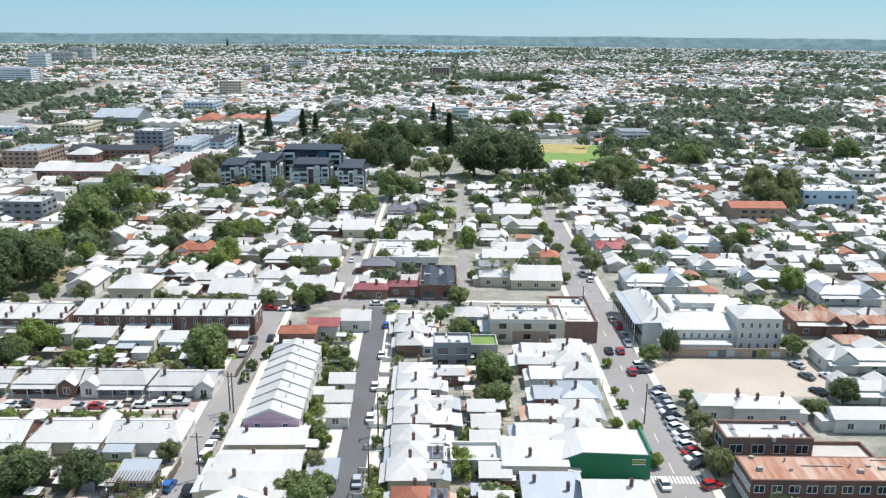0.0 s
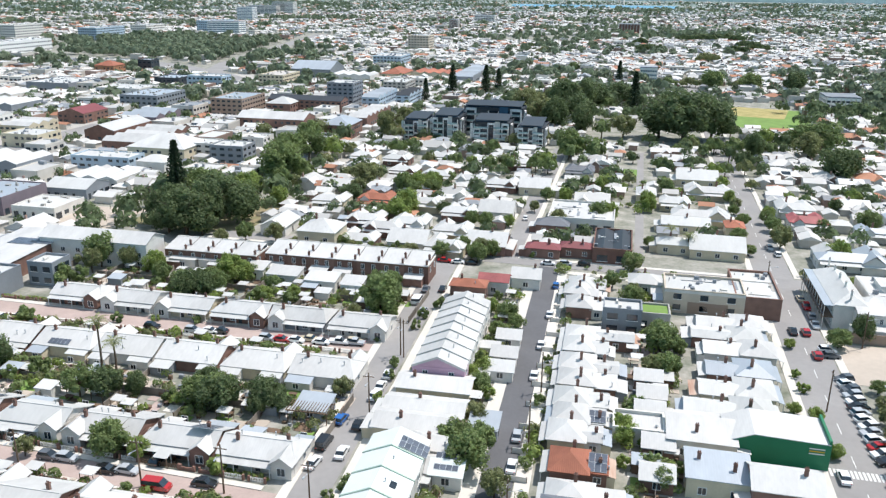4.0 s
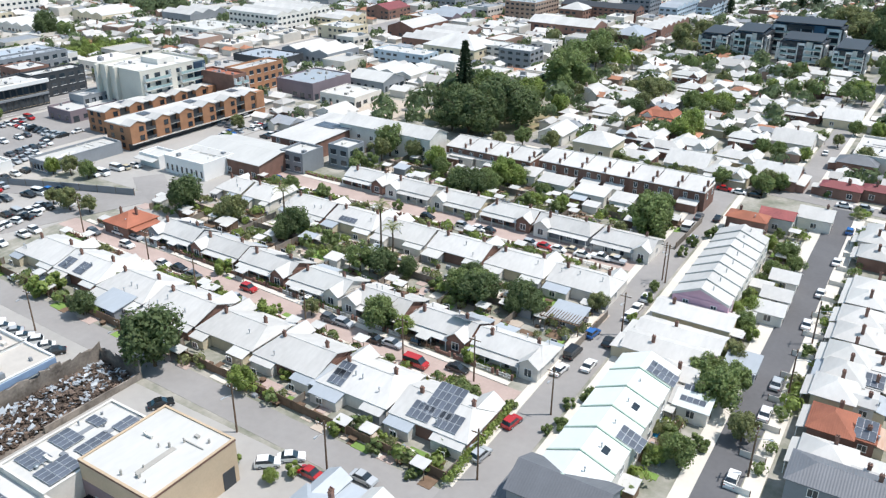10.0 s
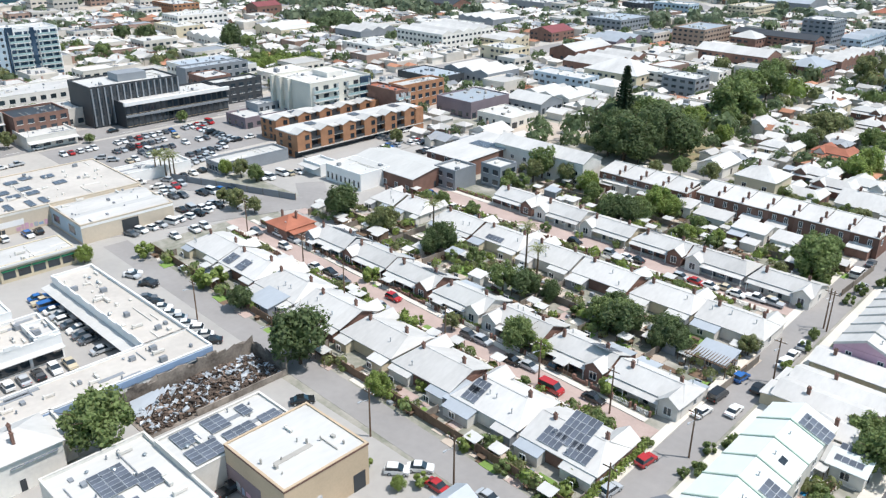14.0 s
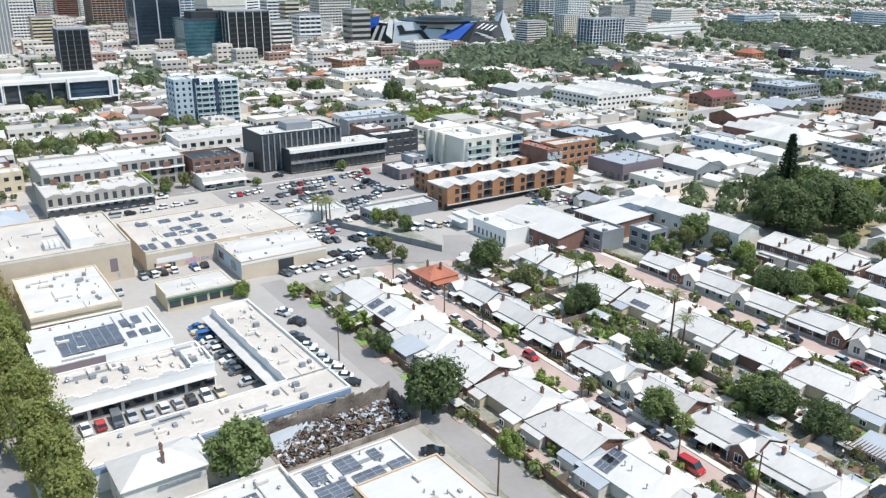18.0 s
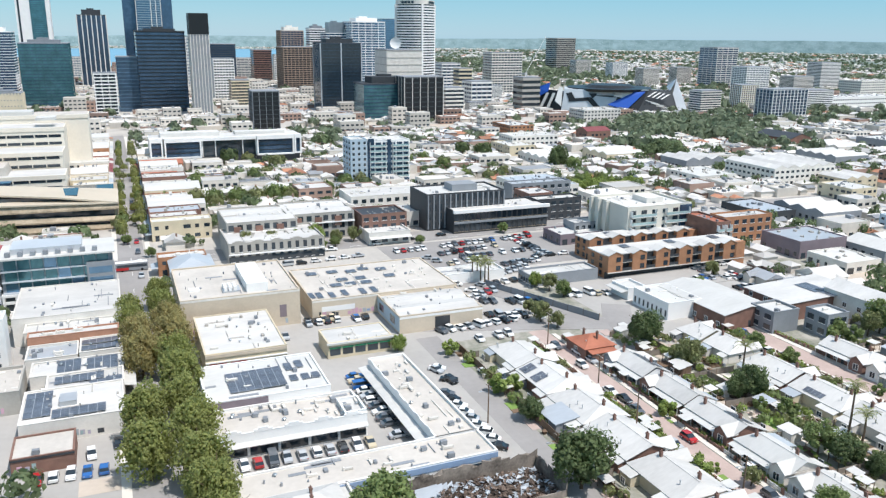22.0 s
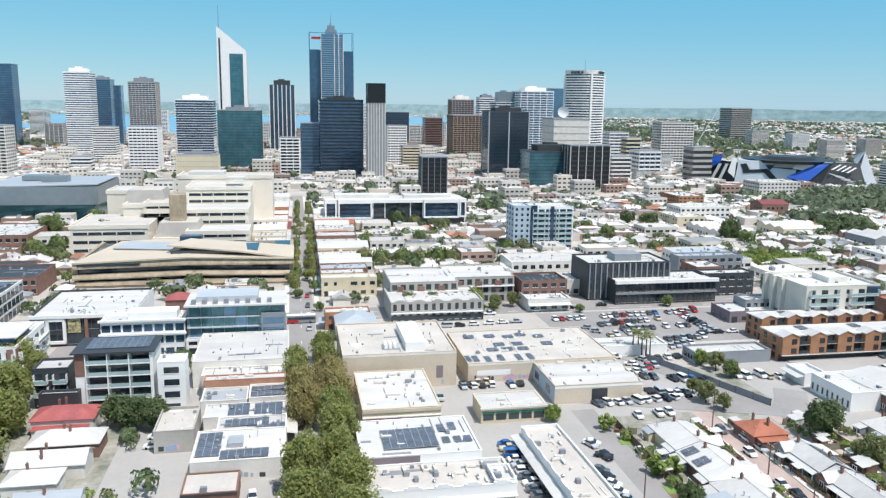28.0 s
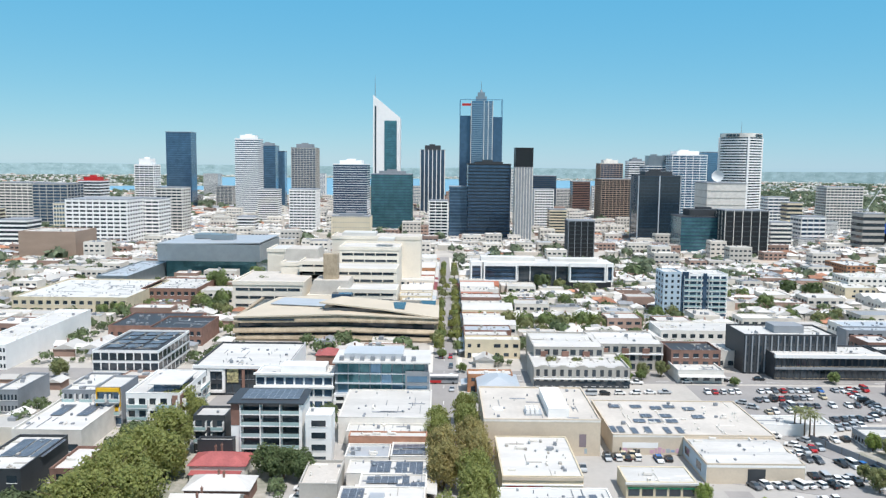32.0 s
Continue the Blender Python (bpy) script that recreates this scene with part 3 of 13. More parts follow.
def house(x, y, w, d, rot, seed, h=3.4, form="hip", roof="roof_white", wall="plaster", chim=1, solar=(), rise=None, flip=0, name="house", rear=True):
    """A house with a hipped ('hip'), gabled ('gable', ridge along the longer side) or single-pitch ('shed') roof."""
    r = random.Random(seed)
    st = "two-storey" if h > 5 else "single-storey"
    t = thing(name, x, y, rot, "%s %s house with %s %s roof" % (st, WALL_WORDS[wall], {"hip": "hipped", "gable": "gabled", "shed": "low-pitched"}[form], ROOF_WORDS[roof]), "house", "surrounding houses")
    a, b, c, e = -w / 2, w / 2, -d / 2, d / 2
    rise = rise or (min(w, d) * 0.24 if form != "shed" else 0.9)
    if form == "hip" and w > 9 and d > 7.5 and h < 5:
        # a hipped front, two gabled rear wings with a lean-to between, a verandah and a street gable
        ym, k, g = c + d * 0.52, w * r.uniform(0.34, 0.42), r.choice((-1, 1))
        rise = min(w, ym - c) * 0.26
        part("roof", hip_roof(a, b, c, ym, h, rise), roof, t)
        part("wall", box(a, b, c, ym, 0, h - 0.1), wall, t)
        for x0, x1 in ((a + 0.2, a + k), (b - k, b - 0.2)):
            dd = e - r.uniform(0.0, 0.25) * d
            rg, en = [turn_geo(q, 90) for q in gable_roof(ym - 1.2, dd, -x1, -x0, h - 0.15, k * 0.26, 0.5, 0.25)]
            part("wing_roof", rg, r.choice((roof, roof, "roof_pale")), t)
            part("wing_wall", join(box(x0, x1, ym, dd, 0, h - 0.25), en), wall, t)
        part("lean_to_roof", slab([(a + k, ym, h - 0.3), (b - k, ym, h - 0.3), (b - k, e - d * 0.12, h - 0.9), (a + k, e - d * 0.12, h - 0.9)][::-1], 0.1), r.choice((roof, "roof_zinc", "roof_pale")), t)
        part("verandah_roof", slab([(a + 0.2, c - 1.9, h - 0.95), (b - 0.2, c - 1.9, h - 0.95), (b - 0.2, c - 0.3, h - 0.4), (a + 0.2, c - 0.3, h - 0.4)], 0.08), r.choice((roof, "roof_pale")), t)
        gx, gw = g * w * 0.27, w * 0.17
        part("street_gable", join(slab([(gx - gw, c - 1.2, h - 0.1), (gx, c - 1.2, h + gw * 0.75), (gx, c + gw * 1.6, h + gw * 0.75), (gx - gw, c + 0.4, h - 0.1)], 0.1), slab([(gx, c - 1.2, h + gw * 0.75), (gx + gw, c - 1.2, h - 0.1), (gx + gw, c + 0.4, h - 0.1), (gx, c + gw * 1.6, h + gw * 0.75)], 0.1)), roof, t)
        part("street_gable_wall", join(box(gx - gw + 0.3, gx + gw - 0.3, c - 1.0, c, 0, h - 0.15), ([(gx - gw + 0.3, c - 1.0, h - 0.15), (gx + gw - 0.3, c - 1.0, h - 0.15), (gx, c - 1.0, h + gw * 0.6), (gx - gw + 0.3, c - 0.8, h - 0.15), (gx + gw - 0.3, c - 0.8, h - 0.15), (gx, c - 0.8, h + gw * 0.6)], [(0, 1, 2), (3, 5, 4), (0, 2, 5, 3), (1, 4, 5, 2)])), wall, t)
        rear = False
    elif form == "hip":
        part("roof", hip_roof(a, b, c, e, h, rise), roof, t)
        part("wall", box(a, b, c, e, 0, h - 0.1), wall, t)
    elif form == "gable":
        if w >= d:
            rg, en = gable_roof(a, b, c, e, h, rise)
        else:
            rg, en = [turn_geo(q, 90) for q in gable_roof(c, e, a, b, h, rise)]
        part("roof", rg, roof, t)
        part("wall", join(box(a, b, c, e, 0, h - 0.1), en), wall, t)
    else:
        z0, z1 = (h, h + rise) if not flip else (h + rise, h)
        part("roof", slab([(a - 0.3, c - 0.3, z0), (b + 0.3, c - 0.3, z0), (b + 0.3, e + 0.3, z1), (a - 0.3, e + 0.3, z1)]), roof, t)
        lo = slab([(a, c, z0 - 0.15), (b, c, z0 - 0.15), (b, e, z1 - 0.15), (a, e, z1 - 0.15)], h * 0.97)
        part("wall", ([(p[0], p[1], 0.0) if i > 3 else p for i, p in enumerate(lo[0])], lo[1]), wall, t)
    if rear and w > 8 and r.random() < 0.6:
        s = r.choice((-1, 1))
        x2 = s * (w / 2)
        part("lean_to_roof", slab([(x2 - 2 * s, c + 0.5, 2.9), (x2 + 2.6 * s, c + 0.5, 2.4), (x2 + 2.6 * s, e - 0.8, 2.4), (x2 - 2 * s, e - 0.8, 2.9)] if s > 0 else [(x2 + 2.6 * s, c + 0.5, 2.4), (x2 + 2, c + 0.5, 2.9), (x2 + 2, e - 0.8, 2.9), (x2 + 2.6 * s, e - 0.8, 2.4)], 0.1), roof if r.random() < 0.6 else "roof_pale", t)
        part("lean_to_wall", box(min(x2, x2 + 2.3 * s), max(x2, x2 + 2.3 * s), c + 0.8, e - 1.1, 0, 2.3), wall, t)
    for i in range(max(1, int(w // 5))):
        wx = a + w * (i + 0.5) / max(1, int(w // 5))
        window_on(t, wx, c, 0.9, 0, 1.3, 1.3)
        if h > 5:
            window_on(t, wx, c, 3.7, 0, 1.3, 1.3)
    for i in range(max(1, int(d // 5))):
        wy = c + d * (i + 0.5) / max(1, int(d // 5))
        window_on(t, a, wy, 0.9 if h < 5 else 3.7, -90, 1.2, 1.3)
    part("door", box(b - 0.02, b + 0.06, -0.45, 0.45, 0.1, 2.15), "dark_wall", t)
    for q in range(chim):
        cx, cy = r.uniform(-0.3, 0.3) * w, r.uniform(-0.15, 0.15) * d
        chimney(t, cx, cy, h + 0.2, h + rise + 1.0)
    if form == "hip" and r.random() < 0.5:
        me = shared("flue", join(cyl(0, 0, 0.1, 0, 0.8, 8), cyl(0, 0, 0.18, 0.8, 0.95, 8)), "alu")
        piece("flue", me, t, pose(w * 0.2, -d * 0.3, h + 0.3))
    for fx, fy, nx, ny in solar:
        if form == "shed":
            s = (rise if not flip else -rise) / d
            base = h if not flip else h + rise
        else:
            s, base = rise / (min(w, d) / 2 + 0.4), h
        py = c + fy * d
        solar_array(t, (fx * w / 2, py, base + (py - c) * s), (1, 0, 0), (0, 1, s), nx, ny)
    return t


def gable_terrace(x, y, w, d, rot, n, h, roof, wall, seed, front="pink", steps=0.12, solar=()):
    """A row of n houses along local y under one long gable, cut by firewalls and stepping up from house to house."""
    r = random.Random(seed)
    t = thing("terrace_row", x, y, rot, "joined %s townhouses under stepped %s roofs" % (WALL_WORDS[wall], ROOF_WORDS[roof]), "terrace")
    u = d / n
    rise = w * 0.2
    for i in range(n):
        y0 = -d / 2 + i * u
        hi = h + steps * i
        rg, en = [turn_geo(q, 90) for q in gable_roof(y0 + 0.12, y0 + u - 0.12, -w / 2, w / 2, hi, rise, 0.52, 0.1)]
        part("roof", rg, roof, t)
        part("wall", join(box(-w / 2, w / 2, y0, y0 + u - 0.01, 0, hi - 0.1), en), front if i == 0 else wall, t)
        z = hi + 0.14
        p = [(-w / 2 - 0.15, z - 0.05), (0.0 - 0.02 * w, z + rise + 0.1), (w / 2 + 0.15, z - 0.05)]
        v = [(a, y0 + b, c + e) for b in (-0.14, 0.14) for e in (-0.5, 0.04) for a, c in p]
        fc = [(0, 1, 4, 3), (1, 2, 5, 4), (7, 6, 9, 10), (8, 7, 10, 11), (3, 4, 10, 9), (4, 5, 11, 10), (0, 3, 9, 6), (2, 8, 11, 5)]
        part("firewall", (v, fc), "roof_white" if roof != "roof_green" else "green_trim", t)
        for s in (-1, 1):
            window_on(t, s * w / 2, y0 + u / 2, 1.0, 90 * s, 1.4, 1.4)
            window_on(t, s * w / 2, y0 + u / 2, h - 1.9, 90 * s, 1.4, 1.2)
        me = shared("flue", join(cyl(0, 0, 0.1, 0, 0.8, 8), cyl(0, 0, 0.18, 0.8, 0.95, 8)), "alu")
        piece("flue", me, t, pose(r.uniform(0.1, 0.2) * w, y0 + u * 0.5, hi + rise * 0.6))
        if roof == "roof_green" and i % 2:
            piece("skylight", shared("skylight", slab([(-0.5, -0.8, 0.12), (0.5, -0.8, -0.28), (0.5, 0.8, -0.28), (-0.5, 0.8, 0.12)], 0.12), "glass"), t, pose(w * 0.25, y0 + u * 0.5, hi + rise * 0.5 + 0.16))
    for k in (-0.25, 0.25):
        window_on(t, k * w, -d / 2, h - 2.2, 0, 1.0, 1.3)
    sl = rise / (w / 2)
    for fx, i, nx, ny in solar:
        y0 = -d / 2 + i * u
        solar_array(t, (fx * w / 2, y0 + 0.5, h + steps * i + rise * (1 - fx)), (1, 0, -sl), (0, 1, 0), nx, ny)
    return t


def brick_terrace(x, y, w, d, rot, n, h):
    """Two-storey brick terrace along local x, with party walls and chimneys."""
    t = thing("brick_terrace", x, y, rot, "long two-storey red brick terrace with white roof and tall chimneys", "terrace")
    u = w / n
    for i in range(n):
        x0 = -w / 2 + i * u
        part("wall", box(x0, x0 + u - 0.02, -d / 2, d / 2, 0, h), "brick" if i % 3 else "brick_dark", t)
        part("roof", slab([(x0 - 0.05, -d / 2 - 0.3, h + 0.15), (x0 + u - 0.3, -d / 2 - 0.3, h + 0.15), (x0 + u - 0.3, d / 2, h + 1.6), (x0 - 0.05, d / 2, h + 1.6)]), "roof_white", t)
        part("party_wall", box(x0 + u - 0.28, x0 + u, -d / 2 - 0.2, d / 2, h - 0.1, h + 0.4), "plaster", t)
        part("parapet", box(x0, x0 + u - 0.3, d / 2 - 0.3, d / 2, h, h + 1.75), "plaster", t)
        chimney(t, x0 + u - 0.6, -d * 0.1, h + 0.4, h + 2.3, "brick")
        chimney(t, x0 + u - 0.6, -d / 2 + 0.5, h, h + 1.5, "brick")
        for k in (0.25, 0.7):
            window_on(t, x0 + u * k, -d / 2, 1.0, 0, 0.9, 1.5)
            window_on(t, x0 + u * k, -d / 2, h - 2.3, 0, 0.9, 1.5)
        window_on(t, x0 + u * 0.5, d / 2, h - 2.3, 180, 1.0, 1.6)
        if i % 3 != 1:
            part("rear_wing", box(x0 + 0.4, x0 + u * 0.8, -d / 2 - 2.8, -d / 2, 0, 2.5), "plaster" if i % 2 else "brick", t)
            part("rear_wing_roof", slab([(x0 + 0.2, -d / 2 - 3.0, 2.5), (x0 + u * 0.8 + 0.2, -d / 2 - 3.0, 2.5), (x0 + u * 0.8 + 0.2, -d / 2, 3.1), (x0 + 0.2, -d / 2, 3.1)]), "roof_white" if i % 2 else "roof_pale", t)
    for k in (-0.25, 0.25):
        window_on(t, w / 2, k * d, h - 2.3, 90, 0.9, 1.5)
    return t


def block(x, y, w, d, h, rot, seed, wall="plaster", roof="roof_pale", floors=1, sides="s", bays=0, form="flat", units=4, solar=(), awning="", name="commercial_building", label="", par=0.6, glazed="glass", wh=None, fills=0.55, frame_mat="white", pitch=0.0, fascia="", tops=(), crest="", paint="", panels=(), surrounds=()):
    """A building with parapet walls round its roof. sides: the walls that carry windows (s: local -y, n: +y, w: -x, e: +x)."""
    r = random.Random(seed)
    lab = label or "%s %s building with a %s roof" % ("low" if floors < 2 else "%d-storey" % floors, WALL_WORDS.get(wall, wall), ROOF_WORDS.get(roof, "flat"))
    t = thing(name, x, y, rot, lab, "building")
    a, b, c, e = -w / 2, w / 2, -d / 2, d / 2
    k = 0.3
    part("wall", ring(a, b, c, e, k, 0, h), wall, t)
    cap = shared(("coping", round(w, 1), round(d, 1), wall), ring(a - 0.06, b + 0.06, c - 0.06, e + 0.06, k + 0.1, 0, 0.1), wall)
    piece("coping", cap, t, pose(0, 0, h))
    zr = h - par
    if form == "saw":
        m = max(2, int(w // 11))
        for i in range(m):
            x0, x1 = a + k + (w - 2 * k) * i / m, a + k + (w - 2 * k) * (i + 1) / m
            xm = (x0 + x1) / 2
            part("roof", roof_shell([(x1, c + k, zr), (x1, e - k, zr), (x0, e - k, zr), (x0, c + k, zr)], (xm, c + k, zr + 0.9), (xm, e - k, zr + 0.9), True, True), roof, t)
    else:
        part("roof", slab([(a + k, c + k, zr), (b - k, c + k, zr), (b - k, e - k, zr + pitch), (a + k, e - k, zr + pitch)], 0.25), roof, t)
    lights, sills = [], []
    for s in sides:
        L = w if s in "sn" else d
        nb = bays or max(1, int(L // 4))
        ww, hh = L / nb * fills, (wh or min(2.0, (h - par) / floors * 0.5))
        for f in range(floors):
            z = f * (h - par) / floors + 0.9
            if math.hypot(x, y) > 185:
                px, py, dg = {"s": (0, c, 0), "n": (0, e, 180), "w": (a, 0, -90), "e": (b, 0, 90)}[s]
                for q in [-L / 2 + L * (i + 0.5) / nb for i in range(nb)]:
                    lights.append(turn_geo(box(q - ww / 2, q + ww / 2, -0.05, 0.02, z, z + hh), dg, px, py))
                    sills.append(turn_geo(box(q - ww / 2 - 0.15, q + ww / 2 + 0.15, -0.12, 0.02, z - 0.15, z), dg, px, py))
                continue
            for i in range(nb):
                q = -L / 2 + L * (i + 0.5) / nb
                px, py, dg = {"s": (q, c, 0), "n": (q, e, 180), "w": (a, q, -90), "e": (b, q, 90)}[s]
                window_on(t, px, py, z, dg, ww, hh, frame_mat, glazed)
    if lights:
        tagged(piece("window_band", multi("window_band", (join(*lights), glazed), (join(*sills), frame_mat)), t, Matrix()), kind="stuff")
    if name == "apartment_block" and floors > 2:
        # balconies with glass fronts along the windowed sides
        for s in sides[:2]:
            L = w if s in "sn" else d
            px, py, dg = {"s": (0, c, 0), "n": (0, e, 180), "w": (a, 0, -90), "e": (b, 0, 90)}[s]
            for f in range(1, floors):
                z = f * (h - par) / floors
                for q in (-0.27, 0.27):
                    me = multi("balcony", (join(box(q * L - L * 0.19, q * L + L * 0.19, -1.5, 0, z, z + 0.25), box(q * L - L * 0.19, q * L - L * 0.19 + 0.12, -1.5, 0, z, z + 2.6), box(q * L + L * 0.19 - 0.12, q * L + L * 0.19, -1.5, 0, z, z + 2.6)), "white"), (box(q * L - L * 0.19, q * L + L * 0.19, -1.54, -1.48, z + 0.3, z + 1.2), "glass_pale"))
                    piece("balcony", me, t, pose(px, py, 0, 0, 0, dg))
    for fx, fy, tw, td, th, tm in tops:
        part("rooftop_structure", box(fx * w - tw / 2, fx * w + tw / 2, fy * d - td / 2, fy * d + td / 2, zr, zr + th), tm, t)
    for s in fascia:
        L = w if s in "sn" else d
        px, py, dg = {"s": (0, c, 0), "n": (0, e, 180), "w": (a, 0, -90), "e": (b, 0, 90)}[s]
        part("fascia", turn_geo(box(-L / 2, L / 2, -0.12, 0, h - 1.5, h - 0.3), dg, px, py), "fascia_blue", t)
    for s, u0, u1, z0, z1, m, out in list(panels) + [(s, *q, m, 0.7) for s, u0, u1, z0, z1, m in surrounds for q in ((u0, u1, z1 - 0.09, z1), (u0, u1, z0, z0 + 0.09), (u0, u0 + 0.03, z0, z1), (u1 - 0.03, u1, z0, z1))]:
        # coloured wall panels and framed surrounds, in shares of the wall's length and height
        L = w if s in "sn" else d
        px, py, dg = {"s": (0, c, 0), "n": (0, e, 180), "w": (a, 0, -90), "e": (b, 0, 90)}[s]
        part("wall_panel", turn_geo(box(u0 * L, u1 * L, -out, 0, z0 * h, z1 * h), dg, px, py), m, t)
    if w * d > 120:
        # pipes, vents, skylight strips and patches across the roof
        gs = []
        for i in range(int(6 + w * d / 45)):
            ux, uy, k = r.uniform(-0.44, 0.44) * w, r.uniform(-0.44, 0.44) * d, r.random()
            z = zr + pitch * (uy - c) / d + (0.3 if form == "saw" else 0)
            if k < 0.35:
                gs.append(cyl(ux, uy, r.uniform(0.08, 0.2), z, z + r.uniform(0.4, 0.9), 6))
            elif k < 0.6:
                s = r.uniform(0.25, 0.6)
                gs.append(box(ux - s, ux + s, uy - s * 0.7, uy + s * 0.7, z, z + r.uniform(0.25, 0.7)))
            elif k < 0.8:
                u = min(r.uniform(1.5, 5), w * 0.48 - abs(ux))
                gs.append(box(ux - u, ux + u, uy - 0.09, uy + 0.09, z + 0.08, z + 0.22))
            else:
                u = min(r.uniform(1.5, 4), d * 0.48 - abs(uy))
                gs.append(box(ux - 0.45, ux + 0.45, uy - u, uy + u, z, z + 0.09))
        tagged(part("roof_clutter", join(*gs), r.choice(("grey_wall", "grey_wall", "concrete", "plaster")), t), kind="stuff")
    for s in crest:
        # stepped parapet crests and shopfronts under them
        L = w if s in "sn" else d
        px, py, dg = {"s": (0, c, 0), "n": (0, e, 180), "w": (a, 0, -90), "e": (b, 0, 90)}[s]
        m = max(2, int(L // 6))
        for i in range(m):
            q, u = -L / 2 + L * (i + 0.5) / m, L / m * 0.3
            part("parapet_crest", turn_geo(join(box(q - u, q + u, -0.05, 0.35, h + 0.1, h + 0.5), box(q - u * 0.55, q + u * 0.55, -0.05, 0.35, h + 0.5, h + 0.85)), dg, px, py), wall, t)
            part("shopfront", turn_geo(box(q - u * 1.5, q + u * 1.5, -0.06, 0, 0.3, 2.7), dg, px, py), "glass", t)
    for s in paint:
        L = w if s in "sn" else d
        px, py, dg = {"s": (0, c, 0), "n": (0, e, 180), "w": (a, 0, -90), "e": (b, 0, 90)}[s]
        q = -L / 2 + 1
        while q < L / 2 - 3:
            u = r.uniform(0.5, 1.3)
            if r.random() < 0.7:
                part("wall_paint", turn_geo(box(q, q + u, -0.05, 0, 0.5 + r.uniform(0, 0.4), 1.5 + r.uniform(0, 0.9)), dg, px, py), r.choice(("graffiti", "fascia_blue", "dark_wall", "pink")), t)
            q += u + r.uniform(0.15, 0.5)
    for s in awning:
        L = w if s in "sn" else d
        k2 = -1.3 if crest else -2.6
        g = slab([(-L / 2, k2, 2.9), (L / 2, k2, 2.9), (L / 2, 0, 3.3), (-L / 2, 0, 3.3)], 0.12)
        px, py, dg = {"s": (0, c, 0), "n": (0, e, 180), "w": (a, 0, -90), "e": (b, 0, 90)}[s]
        part("awning", turn_geo(g, dg, px, py), "roof_pale", t)
    un = [shared("rooftop_unit", join(box(-0.8, 0.8, -0.6, 0.6, 0.15, 1.2), box(-0.7, -0.5, -0.6, 0.6, 0, 0.15), box(0.5, 0.7, -0.6, 0.6, 0, 0.15), cyl(0, 0, 0.45, 1.2, 1.28, 10)), "grey_wall"),
          shared("rooftop_fan", join(cyl(0, 0, 0.35, 0, 0.6, 10), cyl(0, 0, 0.6, 0.6, 0.85, 10, 0.3)), "metal_grey"),
          shared("duct_box", join(box(-1.4, 1.4, -0.35, 0.35, 0.2, 0.8), box(-1.5, -1.1, -0.4, 0.4, 0, 1.1)), "plaster")]
    for i in range(units):
        ux, uy = r.uniform(-0.42, 0.42) * w, r.uniform(-0.4, 0.4) * d
        piece("rooftop_unit", r.choice(un), t, pose(ux, uy, zr + pitch * (uy - c) / d + (0.5 if form == "saw" else 0), 0, 0, r.choice((0, 90))) @ Matrix.Scale(r.uniform(0.5, 0.85), 4))
    for fx, fy, nx, ny in solar:
        solar_array(t, (fx * w, fy * d, zr + 0.12 + pitch * (fy + 0.5) + (0.55 if form == "saw" else 0)), (1, 0, 0), (0, 1, 0.02), nx, ny)
    return t


def tower(x, y, w, d, h, rot, n, core="glass_navy", band="white", bh=0.3, piers=0, pier="white", crown=0.0, crown_mat="grey_wall", label="", pw=0.6, cap=0.0, cap_mat="black", name="office_tower"):
    """A tall building: a core, a band round every storey, upright piers on all faces and a plant room on top."""
    t = thing(name, x, y, rot, label or "tall office tower with banded glass storeys", "tower", "city towers")
    a, b, c, e = -w / 2, w / 2, -d / 2, d / 2
    fh = h / n
    part("core", box(a, b, c, e, 0, h), core, t)
    if band:
        o = 0.35
        g = join(box(a - o, b + o, c - o, c + 0.1, 0, fh * bh), box(a - o, b + o, e - 0.1, e + o, 0, fh * bh), box(a - o, a + 0.1, c + 0.1, e - 0.1, 0, fh * bh), box(b - 0.1, b + o, c + 0.1, e - 0.1, 0, fh * bh))
        tagged(part("banding", join(*[turn_geo(g, 0, 0, 0, i * fh - fh * bh) for i in range(1, n + 1)]), band, t), kind="stuff")
    if piers:
        pg = box(-pw / 2, pw / 2, -0.55, 0.12, 0, h + 0.4)
        row = []
        for s in range(4):
            L, off = (w, d / 2) if s % 2 == 0 else (d, w / 2)
            m = max(2, round(piers * L / w)) if s % 2 else piers
            for i in range(m + 1):
                q = -L / 2 + L * i / m
                px, py = [(q, -off), (off, q), (-q, off), (-off, -q)][s]
                row.append(turn_geo(pg, 90 * s, px, py))
        tagged(part("facade_screen", join(*row), pier, t), kind="stuff")
    part("roof_slab", join(box(a - 0.4, b + 0.4, c - 0.4, e + 0.4, h, h + 0.9)), crown_mat, t)
    if cap:
        part("top_screen", box(a - 0.5, b + 0.5, c - 0.5, e + 0.5, h + 0.9, h + 0.9 + cap), cap_mat, t)
    if crown:
        part("plant_room", join(box(a * 0.65, b * 0.65, c * 0.65, e * 0.65, h + 0.9, h + 0.9 + crown), box(a * 0.3, b * 0.1, c * 0.3, e * 0.2, h + 0.9 + crown, h + crown + 3)), crown_mat, t)
    return t


